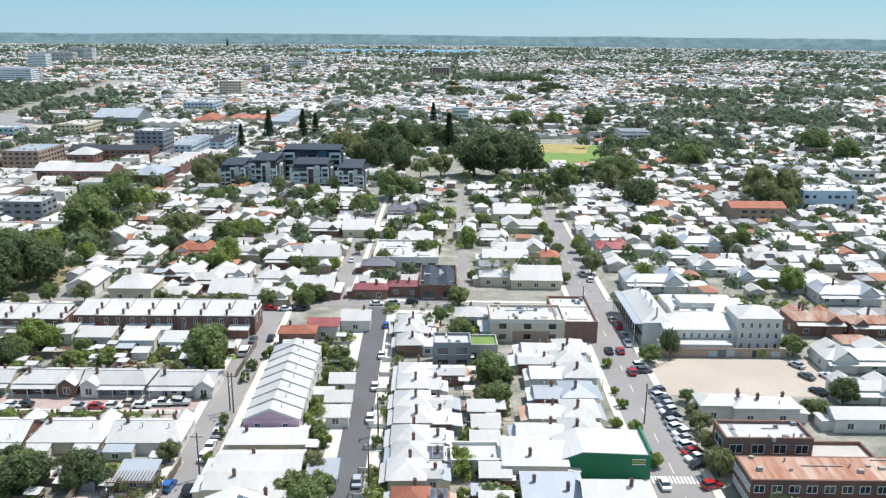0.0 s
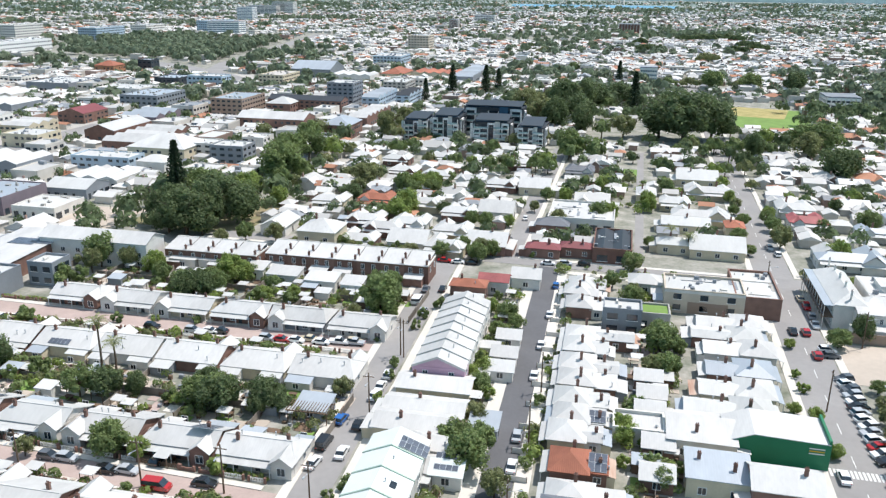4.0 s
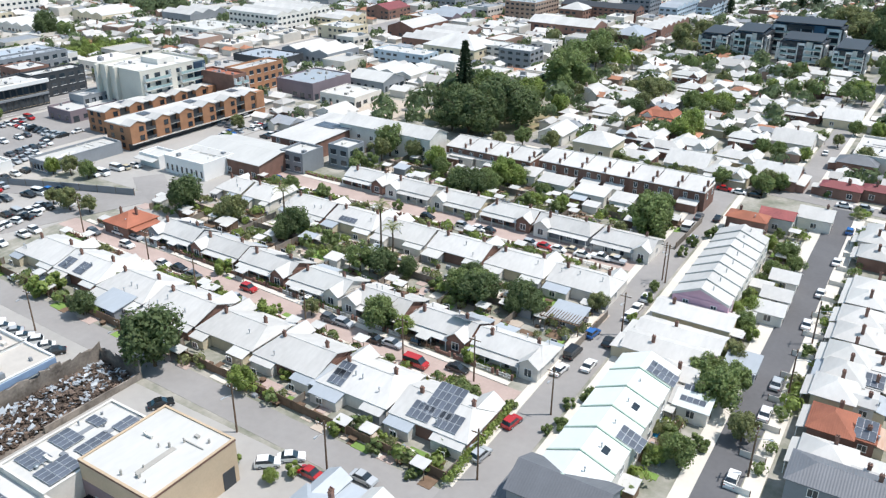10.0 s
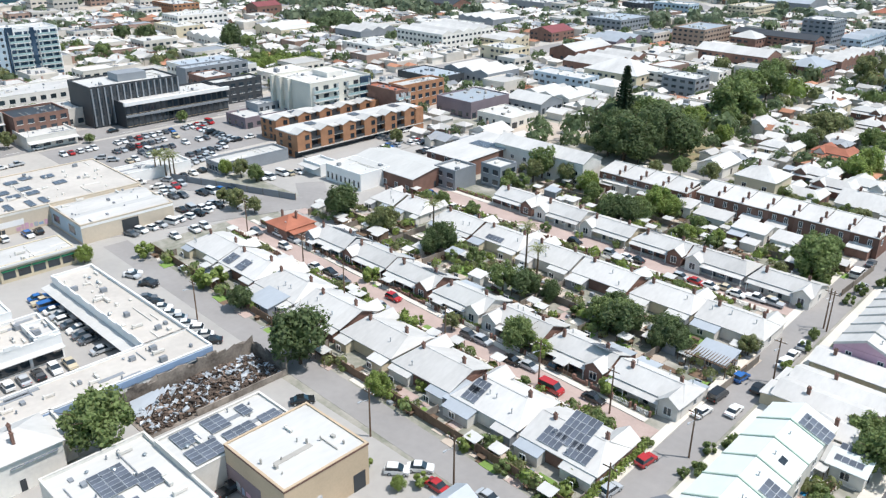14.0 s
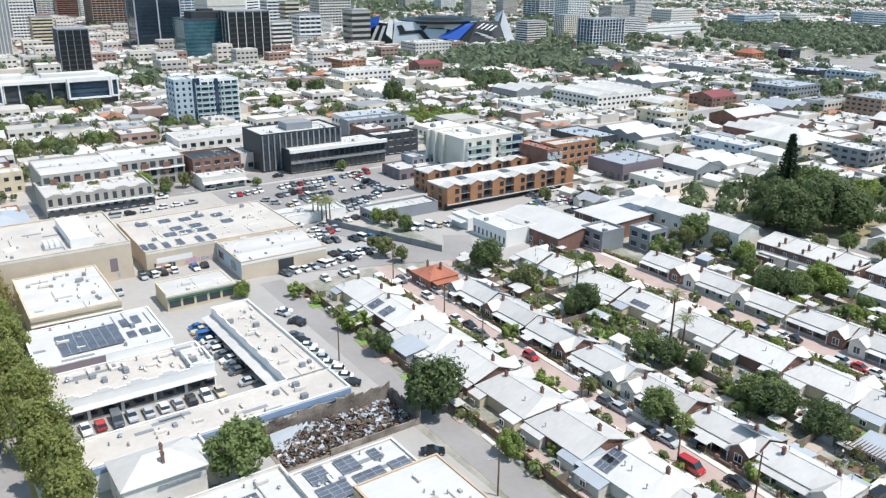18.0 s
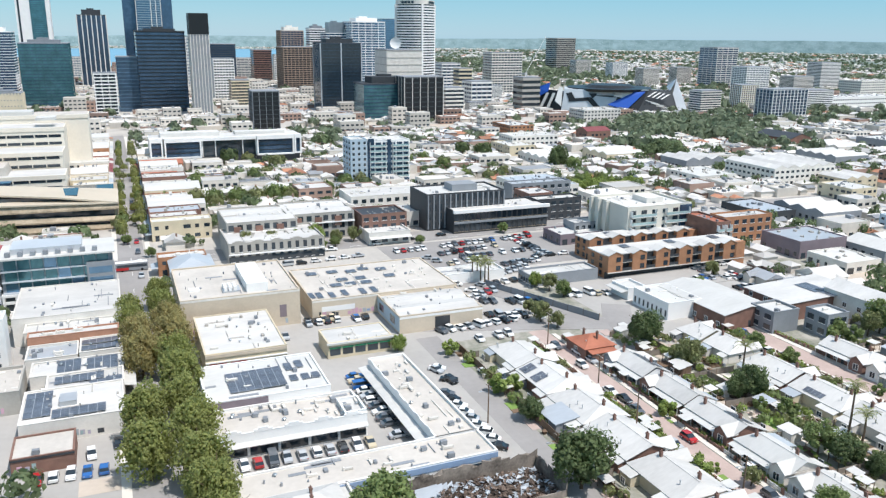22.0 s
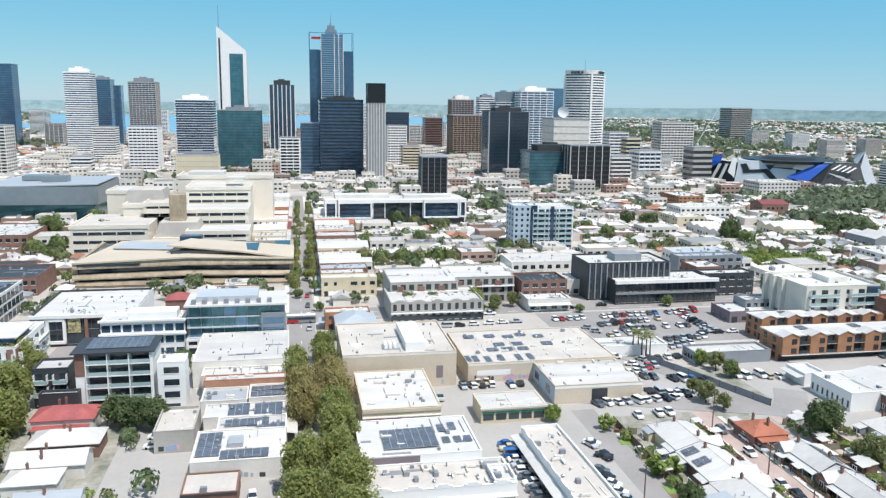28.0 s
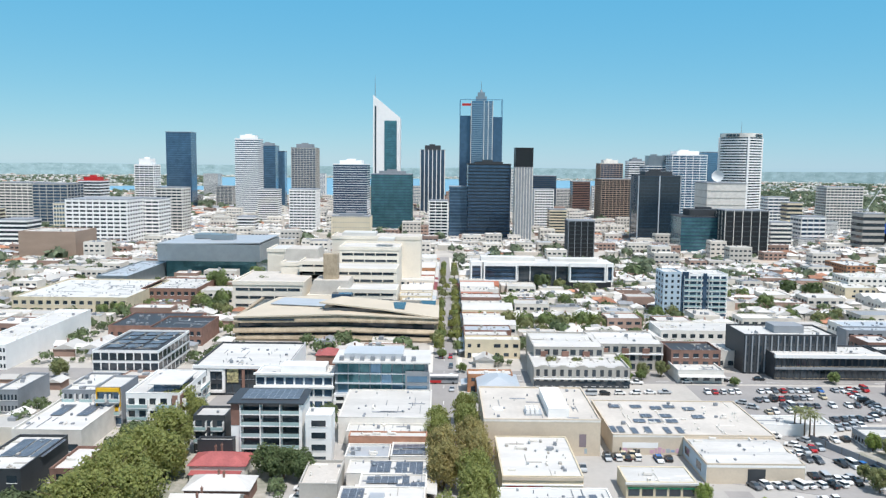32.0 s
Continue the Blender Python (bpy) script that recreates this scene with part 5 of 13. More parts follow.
def strip_cottage(x, y, w, d, rot, seed, street=-1, roof="roof_white", wall="brick", solar=(), h=3.3):
    """A narrow-fronted cottage: verandah, hipped front rooms, a lower gabled rear wing and a lean-to; the street is local -x, or +x."""
    r = random.Random(seed)
    t = thing("narrow_cottage", x, y, rot + (0 if street < 0 else 180), "narrow %s cottage with %s roof" % (WALL_WORDS[wall], ROOF_WORDS[roof]), "house", "narrow cottages")
    a, b, c, e = -w / 2, w / 2, -d / 2, d / 2
    f = a + 1.7
    m = f + min(7.5, w * 0.5)
    k = b - r.uniform(1.5, 2.6)
    s = r.choice((-1, 1))
    part("front_wall", box(f, m, c + 0.2, e - 0.2, 0, h - 0.05), wall, t)
    part("front_roof", hip_roof(f, m, c + 0.1, e - 0.1, h, 1.7 + 0.5 * r.random()), roof, t)
    part("verandah_roof", slab([(a, c + 0.3, h - 0.9), (f - 0.1, c + 0.3, h - 0.45), (f - 0.1, e - 0.3, h - 0.45), (a, e - 0.3, h - 0.9)], 0.08), r.choice((roof, "roof_pale", "roof_zinc")), t)
    post = shared("verandah_post", box(-0.07, 0.07, -0.07, 0.07, 0, 2.2), "white")
    for i in range(3):
        piece("post", post, t, pose(a + 0.2, c + 0.5 + (d - 1.0) * i / 2, 0))
    y0, y1 = (c + 0.2, e - 1.3) if s < 0 else (c + 1.3, e - 0.2)
    hb, rise = h - 0.5, 0.9 + 0.5 * r.random()
    ym = y0 + (y1 - y0) * r.choice((0.5, 0.75, 0.25))
    part("rear_wall", ([(q, p2, z) for q in (m - 0.4, k) for p2, z in ((y0 + 0.15, 0), (y1 - 0.15, 0), (y1 - 0.15, hb - 0.1), (ym, hb + rise - 0.15), (y0 + 0.15, hb - 0.1))], [(4, 3, 2, 1, 0), (5, 6, 7, 8, 9), (0, 1, 6, 5), (1, 2, 7, 6), (4, 0, 5, 9)]), r.choice((wall, "plaster", "brick")), t)
    part("rear_roof", roof_shell([(m - 0.6, y0 - 0.1, hb), (k + 0.3, y0 - 0.1, hb), (k + 0.3, y1 + 0.1, hb), (m - 0.6, y1 + 0.1, hb)], (m - 0.6, ym, hb + rise), (k + 0.3, ym, hb + rise), True, True), roof, t)
    part("lean_to_wall", box(k, b - 0.2, y0 + 0.3, y1 - 0.3, 0, 2.1), r.choice(("plaster", "grey_wall", "cream")), t)
    part("lean_to_roof", slab([(k - 0.1, y0 + 0.1, hb - 0.25), (b, y0 + 0.1, 2.15), (b, y1 - 0.1, 2.15), (k - 0.1, y1 - 0.1, hb - 0.25)], 0.08), r.choice((roof, "roof_pale", "roof_zinc", "roof_rust")), t)
    chimney(t, f + (m - f) * 0.6, s * d * 0.22, h + 0.3, h + 2.9)
    chimney(t, m + 2, -s * d * 0.1, hb + 0.3, hb + rise + 1.0)
    part("door", box(f - 0.06, f + 0.02, -0.45, 0.45, 0.1, 2.2), "dark_wall", t)
    window_on(t, f, s * d * 0.27, 0.8, -90, 1.2, 1.5)
    window_on(t, (m + k) / 2, y0, 0.9, 0, 1.2, 1.1)
    me = shared("flue", join(cyl(0, 0, 0.1, 0, 0.8, 8), cyl(0, 0, 0.18, 0.8, 0.95, 8)), "alu")
    piece("flue", me, t, pose(m + 3.5, y0 + 0.9, hb + 0.3))
    for nx, ny in solar:
        sl = rise / (ym - y0 + 0.1)
        solar_array(t, (m, y0 + 0.2, hb + 0.12), (1, 0, 0), (0, 1, sl), nx, ny)


# ---- ground, water and streets ----
def disc(r0, r1, z, n=96, a0=0.0, a1=360.0):
    v, f = [], []
    for i in range(n + 1):
        a = radians(a0 + (a1 - a0) * i / n)
        v += [(r0 * math.cos(a), r0 * math.sin(a), z), (r1 * math.cos(a), r1 * math.sin(a), z)]
        if i:
            f.append((2 * i - 2, 2 * i - 1, 2 * i + 1, 2 * i))
    return v, f


structure("ground", disc(0.0, 4950, 0.0), "ground", "sheet of suburban ground reaching the horizon", "ground")
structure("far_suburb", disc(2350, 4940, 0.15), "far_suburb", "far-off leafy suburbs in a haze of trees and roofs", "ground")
# wooded rises on the horizon: a backdrop ring, haze painted in and self-lit
v, f = [], []
N = 240
for i in range(N + 1):
    a = 2 * math.pi * i / N
    hz = 58 + 9 * noise.noise((math.cos(a) * 6, math.sin(a) * 6, 0.3)) + 4 * noise.noise((math.cos(a) * 40, math.sin(a) * 40, 1.3))
    v += [(4930 * math.cos(a), 4930 * math.sin(a), -2), (4930 * math.cos(a), 4930 * math.sin(a), hz)]
    if i:
        k = 2 * i
        f += [(k - 2, k, k + 1, k - 1)]
structure("backdrop", (v, f), "hills", "wooded rises along the horizon in painted, glowing haze", "backdrop")
structure("river", disc(1950, 4250, 0.35, 60, 166, 196), "water", "broad blue river beyond the city", "water")
structure("river_reach", disc(2250, 2750, 0.4, 40, 190, 214), "water", "blue river reach", "water")
structure("lake", disc(3250, 3700, 0.4, 20, 88, 99), "water", "distant shallow lake", "water")

GRID = [
    ("forbes_lane", -196, 74, -50, 73.5, 6.5, "asphalt"),
    ("brick_street", -190, 105.4, -54, 102.8, 5.2, "brick_road"),
    ("upper_brick_street", -176, 163, -56, 165, 6.4, "brick_road"),
    ("side_street", -46, 30, -54.5, 232, 7.6, "asphalt"),
    ("dark_lane", -16, 30, -22.5, 232, 6.2, "asphalt_new"),
    ("wide_street", 43, 20, 43.5, 760, 11, "asphalt"),
    ("cross_street", -138, 237, 260, 233, 8, "asphalt"),
    ("north_street", -36, 236, -38, 420, 6.5, "asphalt"),
    ("main_street", 60, 2, -700, -4, 9.5, "asphalt"),
    ("avenue", -60, -84, -440, -70, 9, "asphalt"),
    ("highway", -296, -330, -312, 420, 17, "asphalt"),
    ("curved_road_near", -178, 126, -202, 140, 9, "asphalt"),
    ("curved_road_far", -190, 126, -262, 96, 9, "asphalt"),
    ("link_road", -205, 76, -188, 128, 9, "asphalt"),
    ("back_lane", 4, 236, 3, 420, 3.0, "asphalt"),
]
for i, (n, x0, y0, x1, y1, wd, m) in enumerate(GRID):
    road(n, x0, y0, x1, y1, wd, m, 0.03 + 0.006 * i, label={"brick_road": "street paved in faded red brick", "asphalt_new": "narrow lane of dark new asphalt", "pave": "narrow pale concrete lane"}.get(m, "worn grey asphalt street"))
for x0, y0, x1, y1 in [(-186, 108.8, -57, 106.2), (-186, 101.9, -57, 99.4), (-172, 167.2, -60, 169), (-172, 158.8, -60, 160.7), (-51.5, 78, -59.2, 225), (-42.7, 78, -49, 228), (-21, 60, -26.6, 226), (-12.2, 60, -18, 227), (37, 80, 37.3, 228), (49.4, 80, 50, 228), (37, 240, 37.4, 500), (49.8, 240, 50, 500), (-140, 233, -60, 231.5), (-18, 228, 36, 227.5), (-33, 238.5, 36, 238), (-60, 7.6, -280, 5.5), (-60, -4, -280, -6.5), (-308, 5.5, -690, 2), (-308, -6.5, -690, -10), (-41, 242, -42.4, 400), (-32, 242, -33.4, 400)]:
    pavement(x0, y0, x1, y1, 2.7 if -28 < x0 < -11 else (1.3 if x0 == -186 else 1.8))
# the freeway and its ramp
for line_, wd in (([(-900, 690), (-790, 738), (-702, 768), (-620, 788), (-529, 781), (-459, 745), (-388, 692), (-347, 654)], 26), ([(-400, 704), (-432, 800), (-456, 928), (-493, 1114), (-530, 1309)], 20)):
    for i, (p, q) in enumerate(zip(line_, line_[1:])):
        road("freeway", *p, *q, wd, "asphalt", 0.06 + 0.008 * i + (0.07 if wd < 25 else 0), label="pale worn freeway carriageway")
# lane markings
mk = []
for i in range(28):
    mk.append(box(-70 - i * 20, -66 - i * 20, -0.6 - 0.008 * i * 20 / 4, -0.45 - 0.008 * i * 20 / 4, 0.1, 0.135))
for i in range(30):
    mk += [box(43.2, 43.35, 90 + i * 12, 94 + i * 12, 0.05, 0.085)]
for q in (-3.5, 3.5):
    for i in range(24):
        mk.append(box(-300.5 + q - i * 0.2, -300.3 + q - i * 0.2, -60 + i * 14, -55 + i * 14, 0.08, 0.115))
for i in range(14):
    mk.append(box(38.4 + i * 0.7, 38.8 + i * 0.7, 134.5, 137.0, 0.05, 0.085))
structure("road_markings", join(*mk), "line", "worn white road markings", "road marking", "stuff")
patch("city_paving", -810, 40, 1170, 760, 0.5, "city_ground", 0.012, "grey paving between the city buildings")
patch("city_paving", -330, 520, 400, 360, 0.5, "city_ground", 0.016, "grey paving of the commercial quarter")
patch("car_park", -160, 38, 78, 74, 1.5, "carpark", 0.02, "pale worn asphalt around the shops")
patch("car_park", -232, 60, 84, 104, 0.5, "carpark", 0.026, "pale asphalt yard of the car showroom")
patch("car_park", -273, 132, 44, 84, 0.5, "asphalt", 0.034, "large public car park")
patch("yard", -212, 160, 60, 60, 1.5, "carpark", 0.03, "workshop yard of pale asphalt")
patch("car_park", -215, 205, 40, 44, 1.5, "carpark", 0.038, "apartment car park")
patch("yard", -190, -22, 110, 44, 0.5, "carpark", 0.024, "paved yards behind the shops")
patch("parkland", -152, 262, 46, 44, 1, "soil", 0.03, "dry grass park under big trees", "grass")
patch("yard", -190, 240, 26, 34, 1, "sand", 0.036, "bare sandy yard")
patch("sports_field", 85, 560, 46, 90, -12, "lawn", 0.04, "green and straw-coloured sports field", "grass")
patch("sports_field", 78, 585, 40, 45, -12, "dry_grass", 0.05, "worn straw-coloured part of the field", "grass")
patch("yard", -96, 40, 70, 58, 1.5, "carpark", 0.022, "pale concrete yards behind the workshops")
patch("yard", -176, 140, 26, 44, 1.5, "carpark", 0.031, "pale asphalt yard beside the cottages")
patch("vacant_lot", -132, 5, 20, 14, 0.5, "dry_grass", 0.028, "dry grass vacant lot", "grass")
patch("lawn", -5, 372, 16, 14, 0, "lawn", 0.03, "small green lawn", "grass")
patch("rail_yard", -690, 240, 34, 380, 0.5, "sand", 0.03, "bare sandy strip along the railway")

tree_kinds()
car_kinds()

# ---- heritage cottages ----
cottage(-60.0, 89.3, 15.1, 15.8, 1.5, 1, solar=[(-0.35, 0.25, 5, 4), (-0.6, -0.35, 4, 2), (0.1, -0.3, 4, 2)])
cottage(-75.8, 89.3, 15.1, 15.8, 1.5, 2, solar=[(-0.75, 0.25, 3, 2), (-0.75, -0.3, 3, 2)], wall='plaster')
cottage(-91.5, 89.3, 15.1, 15.8, 1.5, 3)
cottage(-107.2, 89.3, 15.1, 15.8, 1.5, 4, wall='cream')
cottage(-123.0, 89.3, 15.1, 15.8, 1.5, 5)
cottage(-138.8, 89.3, 15.1, 15.8, 1.5, 6, wall='plaster')
cottage(-154.5, 89.3, 15.1, 15.8, 1.5, 7, solar=[(-0.9, -0.2, 3, 2), (-0.2, -0.2, 3, 2)])
cottage(-170.2, 89.3, 15.1, 15.8, 1.5, 8, wall='cream')
cottage(-60.3, 115.2, 15.0, 13.2, 181.5, 9, wall='plaster')
cottage(-76.0, 115.3, 15.0, 13.2, 181.5, 10, solar=[(-0.8, 0.1, 4, 3)])
cottage(-91.7, 115.4, 15.0, 13.2, 181.5, 11)
cottage(-107.4, 115.5, 15.0, 13.2, 181.5, 12, roof='roof_pale', wall='plaster')
cottage(-123.1, 115.6, 15.0, 13.2, 181.5, 13, solar=[(-0.8, 0.2, 5, 2)])
cottage(-138.8, 115.7, 15.0, 13.2, 181.5, 14)
cottage(-154.5, 115.8, 15.0, 13.2, 181.5, 15, solar=[(-0.9, 0.2, 8, 2)], wall='grey_wall')
house(-171.3, 111.7, 9.0, 9.2, 1.5, 16, h=3, form='hip', roof='roof_orange', wall='brick', chim=2)
cottage(-61.0, 146.2, 15.0, 14.8, 1.5, 17, wall='plaster')
cottage(-76.7, 145.9, 15.0, 14.8, 1.5, 18, wall='cream')
cottage(-92.4, 145.6, 15.0, 14.8, 1.5, 19)
cottage(-108.1, 145.3, 15.0, 14.8, 1.5, 20, wall='plaster')
cottage(-123.8, 145.0, 15.0, 14.8, 1.5, 21, solar=[(-0.5, -0.25, 5, 1)], wall='cream')
cottage(-139.5, 144.7, 15.0, 14.8, 1.5, 22)
cottage(-156.0, 144.4, 10.0, 14.8, 1.5, 23, wall='plaster')
cottage(-167.0, 144.1, 10.0, 14.8, 1.5, 24, wall='cream')
cottage(-62.0, 173.0, 15.2, 12.5, 181.5, 25, wall='plaster')
cottage(-77.8, 173.0, 15.2, 12.5, 181.5, 26, wall='grey_wall')
cottage(-93.6, 173.0, 15.2, 12.5, 181.5, 27, solar=[(0.35, 0.0, 5, 2)])
cottage(-109.4, 173.0, 15.2, 12.5, 181.5, 28, wall='cream')
cottage(-125.2, 173.0, 15.2, 12.5, 181.5, 29, wall='plaster')
cottage(-141.0, 173.0, 15.2, 12.5, 181.5, 30)
house(-58.0, 131.9, 6.7, 5.5, 1.5, 31, h=2.4, form='shed', chim=0, wall='grey_wall', roof='roof_zinc', name='shed', rear=False)
house(-80.9, 86.6, 6.2, 5.5, 1.5, 32, h=2.4, form='shed', chim=0, wall='grey_wall', roof='roof_zinc', name='shed', rear=False)
house(-93.0, 90.9, 5.5, 5.5, 1.5, 33, h=2.4, form='shed', chim=0, wall='grey_wall', roof='roof_zinc', name='shed', rear=False)
house(-120.3, 88.6, 5.5, 5.5, 1.5, 34, h=2.4, form='shed', chim=0, wall='grey_wall', roof='roof_zinc', name='shed', rear=False)
house(-137.5, 82.6, 7.2, 5.5, 1.5, 35, h=2.4, form='shed', chim=0, wall='grey_wall', roof='roof_zinc', name='shed', rear=False)

# ---- brick terrace and the houses behind it ----
brick_terrace(-121.0, 208.0, 30.0, 8.5, 1.0, 4, 5.3)
brick_terrace(-79.5, 212.0, 50.0, 9.5, 1.0, 7, 5.5)
house(-82.6, 197.6, 8.9, 5.5, 1.5, 36, h=3.2, form='shed', chim=0, roof='roof_white', wall='plaster', rear=False)
house(-94.8, 199.4, 9.2, 5.5, 1.5, 37, h=3.2, form='shed', chim=0, roof='roof_white', wall='plaster', rear=False)
house(-73.1, 196.8, 6.0, 5.5, 1.5, 38, h=3.2, form='shed', chim=0, roof='roof_white', wall='plaster', rear=False)
house(-104.4, 201.5, 5.5, 5.5, 1.5, 39, h=3.2, form='shed', chim=0, roof='roof_white', wall='plaster', rear=False)
house(-120.3, 205.6, 8.5, 5.5, 1.5, 40, h=3.2, form='shed', chim=0, roof='roof_white', wall='plaster', rear=False)
house(-129.3, 204.5, 8.2, 5.5, 1.5, 41, h=3.2, form='shed', chim=0, roof='roof_white', wall='plaster', rear=False)

# ---- row between the two lanes ----
gable_terrace(-37.1, 165.7, 11.3, 37.3, 2.2, 8, 5.6, 'roof_white', 'plaster', 5)
gable_terrace(-35.5, 100.9, 10.5, 38.0, 2.2, 6, 5.2, 'roof_green', 'plaster', 6, 'plaster', 0.0, [(0.15, 5, 5, 2), (0.5, 2, 4, 2)])
house(-36.3, 144.7, 15.2, 7.2, 2.2, 42, h=3.6, form='gable', wall='cream', chim=1, rise=1.2)
house(-35.8, 134.8, 15.7, 7.2, 2.2, 43, h=3.6, form='gable', wall='cream', chim=1, rise=1.2)
house(-36.3, 128.7, 14.9, 7.2, 2.2, 44, h=3.6, form='gable', wall='cream', chim=1, rise=1.2)
house(-30.6, 122.6, 9.7, 5.5, 2.2, 45, h=3.4, form='hip', chim=1)
house(-27.3, 116.6, 6.1, 5.5, 2.2, 46, h=3, form='gable', chim=0, solar=[(-0.6, 0.1, 4, 2)], wall='plaster')
house(-26.9, 116.4, 5.5, 5.5, 2.2, 47, h=3, form='gable', chim=0, roof='roof_green')
house(-34.5, 81.8, 13.5, 8.5, 2.2, 48, h=5.5, form='gable', roof='roof_grey', wall='grey_wall', chim=0)
house(-25.5, 174.2, 5.5, 5.5, 2.2, 49, h=2.8, form='gable', chim=0, wall='plaster', rear=False)
house(-25.0, 164.6, 5.6, 5.6, 2.2, 50, h=2.8, form='gable', chim=0, wall='plaster', rear=False)
house(-24.6, 157.3, 5.5, 5.5, 2.2, 51, h=2.8, form='gable', chim=0, wall='plaster', rear=False)
house(-39.6, 193.8, 7.3, 6.7, 2.2, 52, h=2.8, form='gable', chim=0, wall='plaster', rear=False)
house(-23.7, 133.0, 5.5, 5.5, 2.2, 53, h=2.6, form='shed', chim=0, wall='grey_wall', roof='roof_zinc', name='carport', rear=False)
house(-41.0, 200.5, 9.5, 5.5, 2.2, 54, h=4.6, form='hip', roof='roof_orange', wall='brick', chim=1)
house(-35.2, 207.5, 8.1, 5.5, 2.2, 55, h=4.2, form='gable', roof='roof_red', wall='plaster', chim=0)
house(-27.1, 214.8, 8.0, 7.6, 2.2, 56, h=3.6, form='gable', wall='plaster')

# ---- houses between the lane and the wide street ----
strip_cottage(-9.9, 212.7, 13, 7.6, 2, 57, -1, roof='roof_pale', wall='plaster')
strip_cottage(-9.3, 197.6, 13, 7.6, 2, 58, -1, wall='brick')
strip_cottage(-4.5, 178.6, 19, 7.6, 2, 59, -1, wall='cream')
strip_cottage(-7.2, 171.7, 13.3, 7.6, 2, 60, -1, roof='roof_pale', wall='plaster')
strip_cottage(-5.8, 162.6, 16.2, 7.6, 2, 61, -1, wall='brick')
strip_cottage(-5.4, 155.1, 16, 7.6, 2, 62, -1, wall='cream')
strip_cottage(-6.2, 146.1, 14.2, 7.6, 2, 63, -1, roof='roof_pale', wall='plaster')
strip_cottage(-6.1, 139.5, 13.4, 7.6, 2, 64, -1, wall='brick', solar=[(3, 2)])
strip_cottage(-6.4, 132.9, 13.4, 7.6, 2, 65, -1, wall='cream')
strip_cottage(-5.1, 123, 13, 7.6, 2, 66, -1, roof='roof_orange', wall='brick', solar=[(3, 2)])
strip_cottage(-3.3, 113, 15.7, 7.6, 2, 67, -1, wall='brick')
house(-2.1, 105.1, 14.8, 7.0, 2, 68, h=5.6, form='hip', wall='grey_wall', roof='roof_grey')
block(0.2, 189.7, 9.4, 7.0, 7, 2, 69, wall='grey_wall', roof='roof_pale', floors=2, sides='sw', units=3)
block(4.9, 139.4, 9.6, 7.0, 3.6, 2, 70, wall='plaster', roof='roof_white', sides='s', units=1)
block(7.3, 193.7, 9.0, 7.0, 5, 2, 71, wall='concrete', roof='roof_pale', sides='s', units=0, tops=[(0, 0, 8, 6, 0.25, 'lawn')], label='concrete building with a planted green roof')
house(7.4, 153.4, 5.5, 5.5, 1, 72, h=2.8, form='gable', chim=0, wall='brick', rear=False)
house(7.0, 146.8, 5.5, 5.5, 1, 73, h=2.8, form='gable', chim=0, wall='brick', rear=False)
house(8.5, 134.4, 5.5, 5.5, 1, 74, h=2.8, form='gable', chim=0, wall='brick', rear=False)
house(8.2, 124.1, 5.5, 5.5, 1, 75, h=2.8, form='gable', chim=0, wall='brick', rear=False)
house(6.7, 161.0, 5.5, 5.5, 1, 76, h=2.8, form='gable', chim=0, wall='brick', rear=False)
strip_cottage(26, 194.7, 20, 8.6, 0.5, 77, 1, wall='plaster')
strip_cottage(24.4, 186.6, 20, 8.6, 0.5, 78, 1, roof='roof_pale', wall='cream')
strip_cottage(26.9, 179.1, 18.8, 8.6, 0.5, 79, 1, wall='plaster')
strip_cottage(25.8, 168.4, 17.1, 8.6, 0.5, 80, 1, roof='roof_zinc', wall='plaster')
strip_cottage(24.2, 158.8, 18.5, 8.6, 0.5, 81, 1, roof='roof_pale', wall='cream')
strip_cottage(22, 149.8, 20, 8.6, 0.5, 82, 1, roof='roof_pale', wall='plaster')
house(16.1, 137.5, 12.1, 7.9, 0.5, 83, h=4, form='shed', wall='plaster', roof='roof_white', chim=1)
house(18.2, 125.8, 10.5, 7.9, 0.5, 84, h=4, form='shed', wall='cream', roof='roof_zinc', chim=2)
house(28.5, 123.5, 10.8, 7.9, 0.5, 85, h=5, form='gable', wall='brick', roof='roof_white', chim=1)
green_hall(29, 140.4, 17.2, 9.6, 0.5)

# ---- beyond the cross street ----
house(-25.7, 241.9, 10.5, 5.5, 1, 87, h=3.4, form='hip', roof='roof_maroon', wall='brick', chim=2)
house(-15.3, 245.3, 10.1, 5.5, 1, 88, h=3.4, form='hip', roof='roof_maroon', wall='brick', chim=2)
block(-4.4, 250.3, 11.9, 22.3, 5, 1, 89, wall='brick_dark', roof='roof_dark', sides='s', units=3, floors=1, label='low dark brick workshop with a charcoal sawtooth roof', form='saw')
block(-16.6, 283.2, 23.0, 24.4, 5, 1, 90, wall='plaster', roof='roof_white', sides='s', units=4)
house(-25.7, 269.3, 11.3, 7.4, 1, 91, h=3.4, form='hip', roof='roof_grey', wall='brick', chim=0)
block(20.7, 210.9, 20.3, 12.3, 6.6, 0.5, 92, wall='tan', roof='roof_pale', sides='s', bays=3, fills=0.3, units=9, floors=2, panels=[('s', -0.2, 0.3, 0.0, 0.5, 'brown_stone', 0.05), ('s', -0.5, 0.5, 0.86, 0.96, 'plaster', 0.06)], label='tan two-storey building with a flat roof and rooftop units')
block(34.1, 216.0, 11.3, 21.9, 6, 0.5, 93, wall='brick', roof='roof_pale', sides='e', units=5)
house(14.8, 257.5, 10.8, 6.9, 0.5, 94, h=3.4, form='hip', wall='cream', chim=1, roof='roof_pale')
house(27.8, 258.1, 16.6, 13.0, 0.5, 95, h=3.4, form='gable', wall='cream', chim=1, roof='roof_pale')
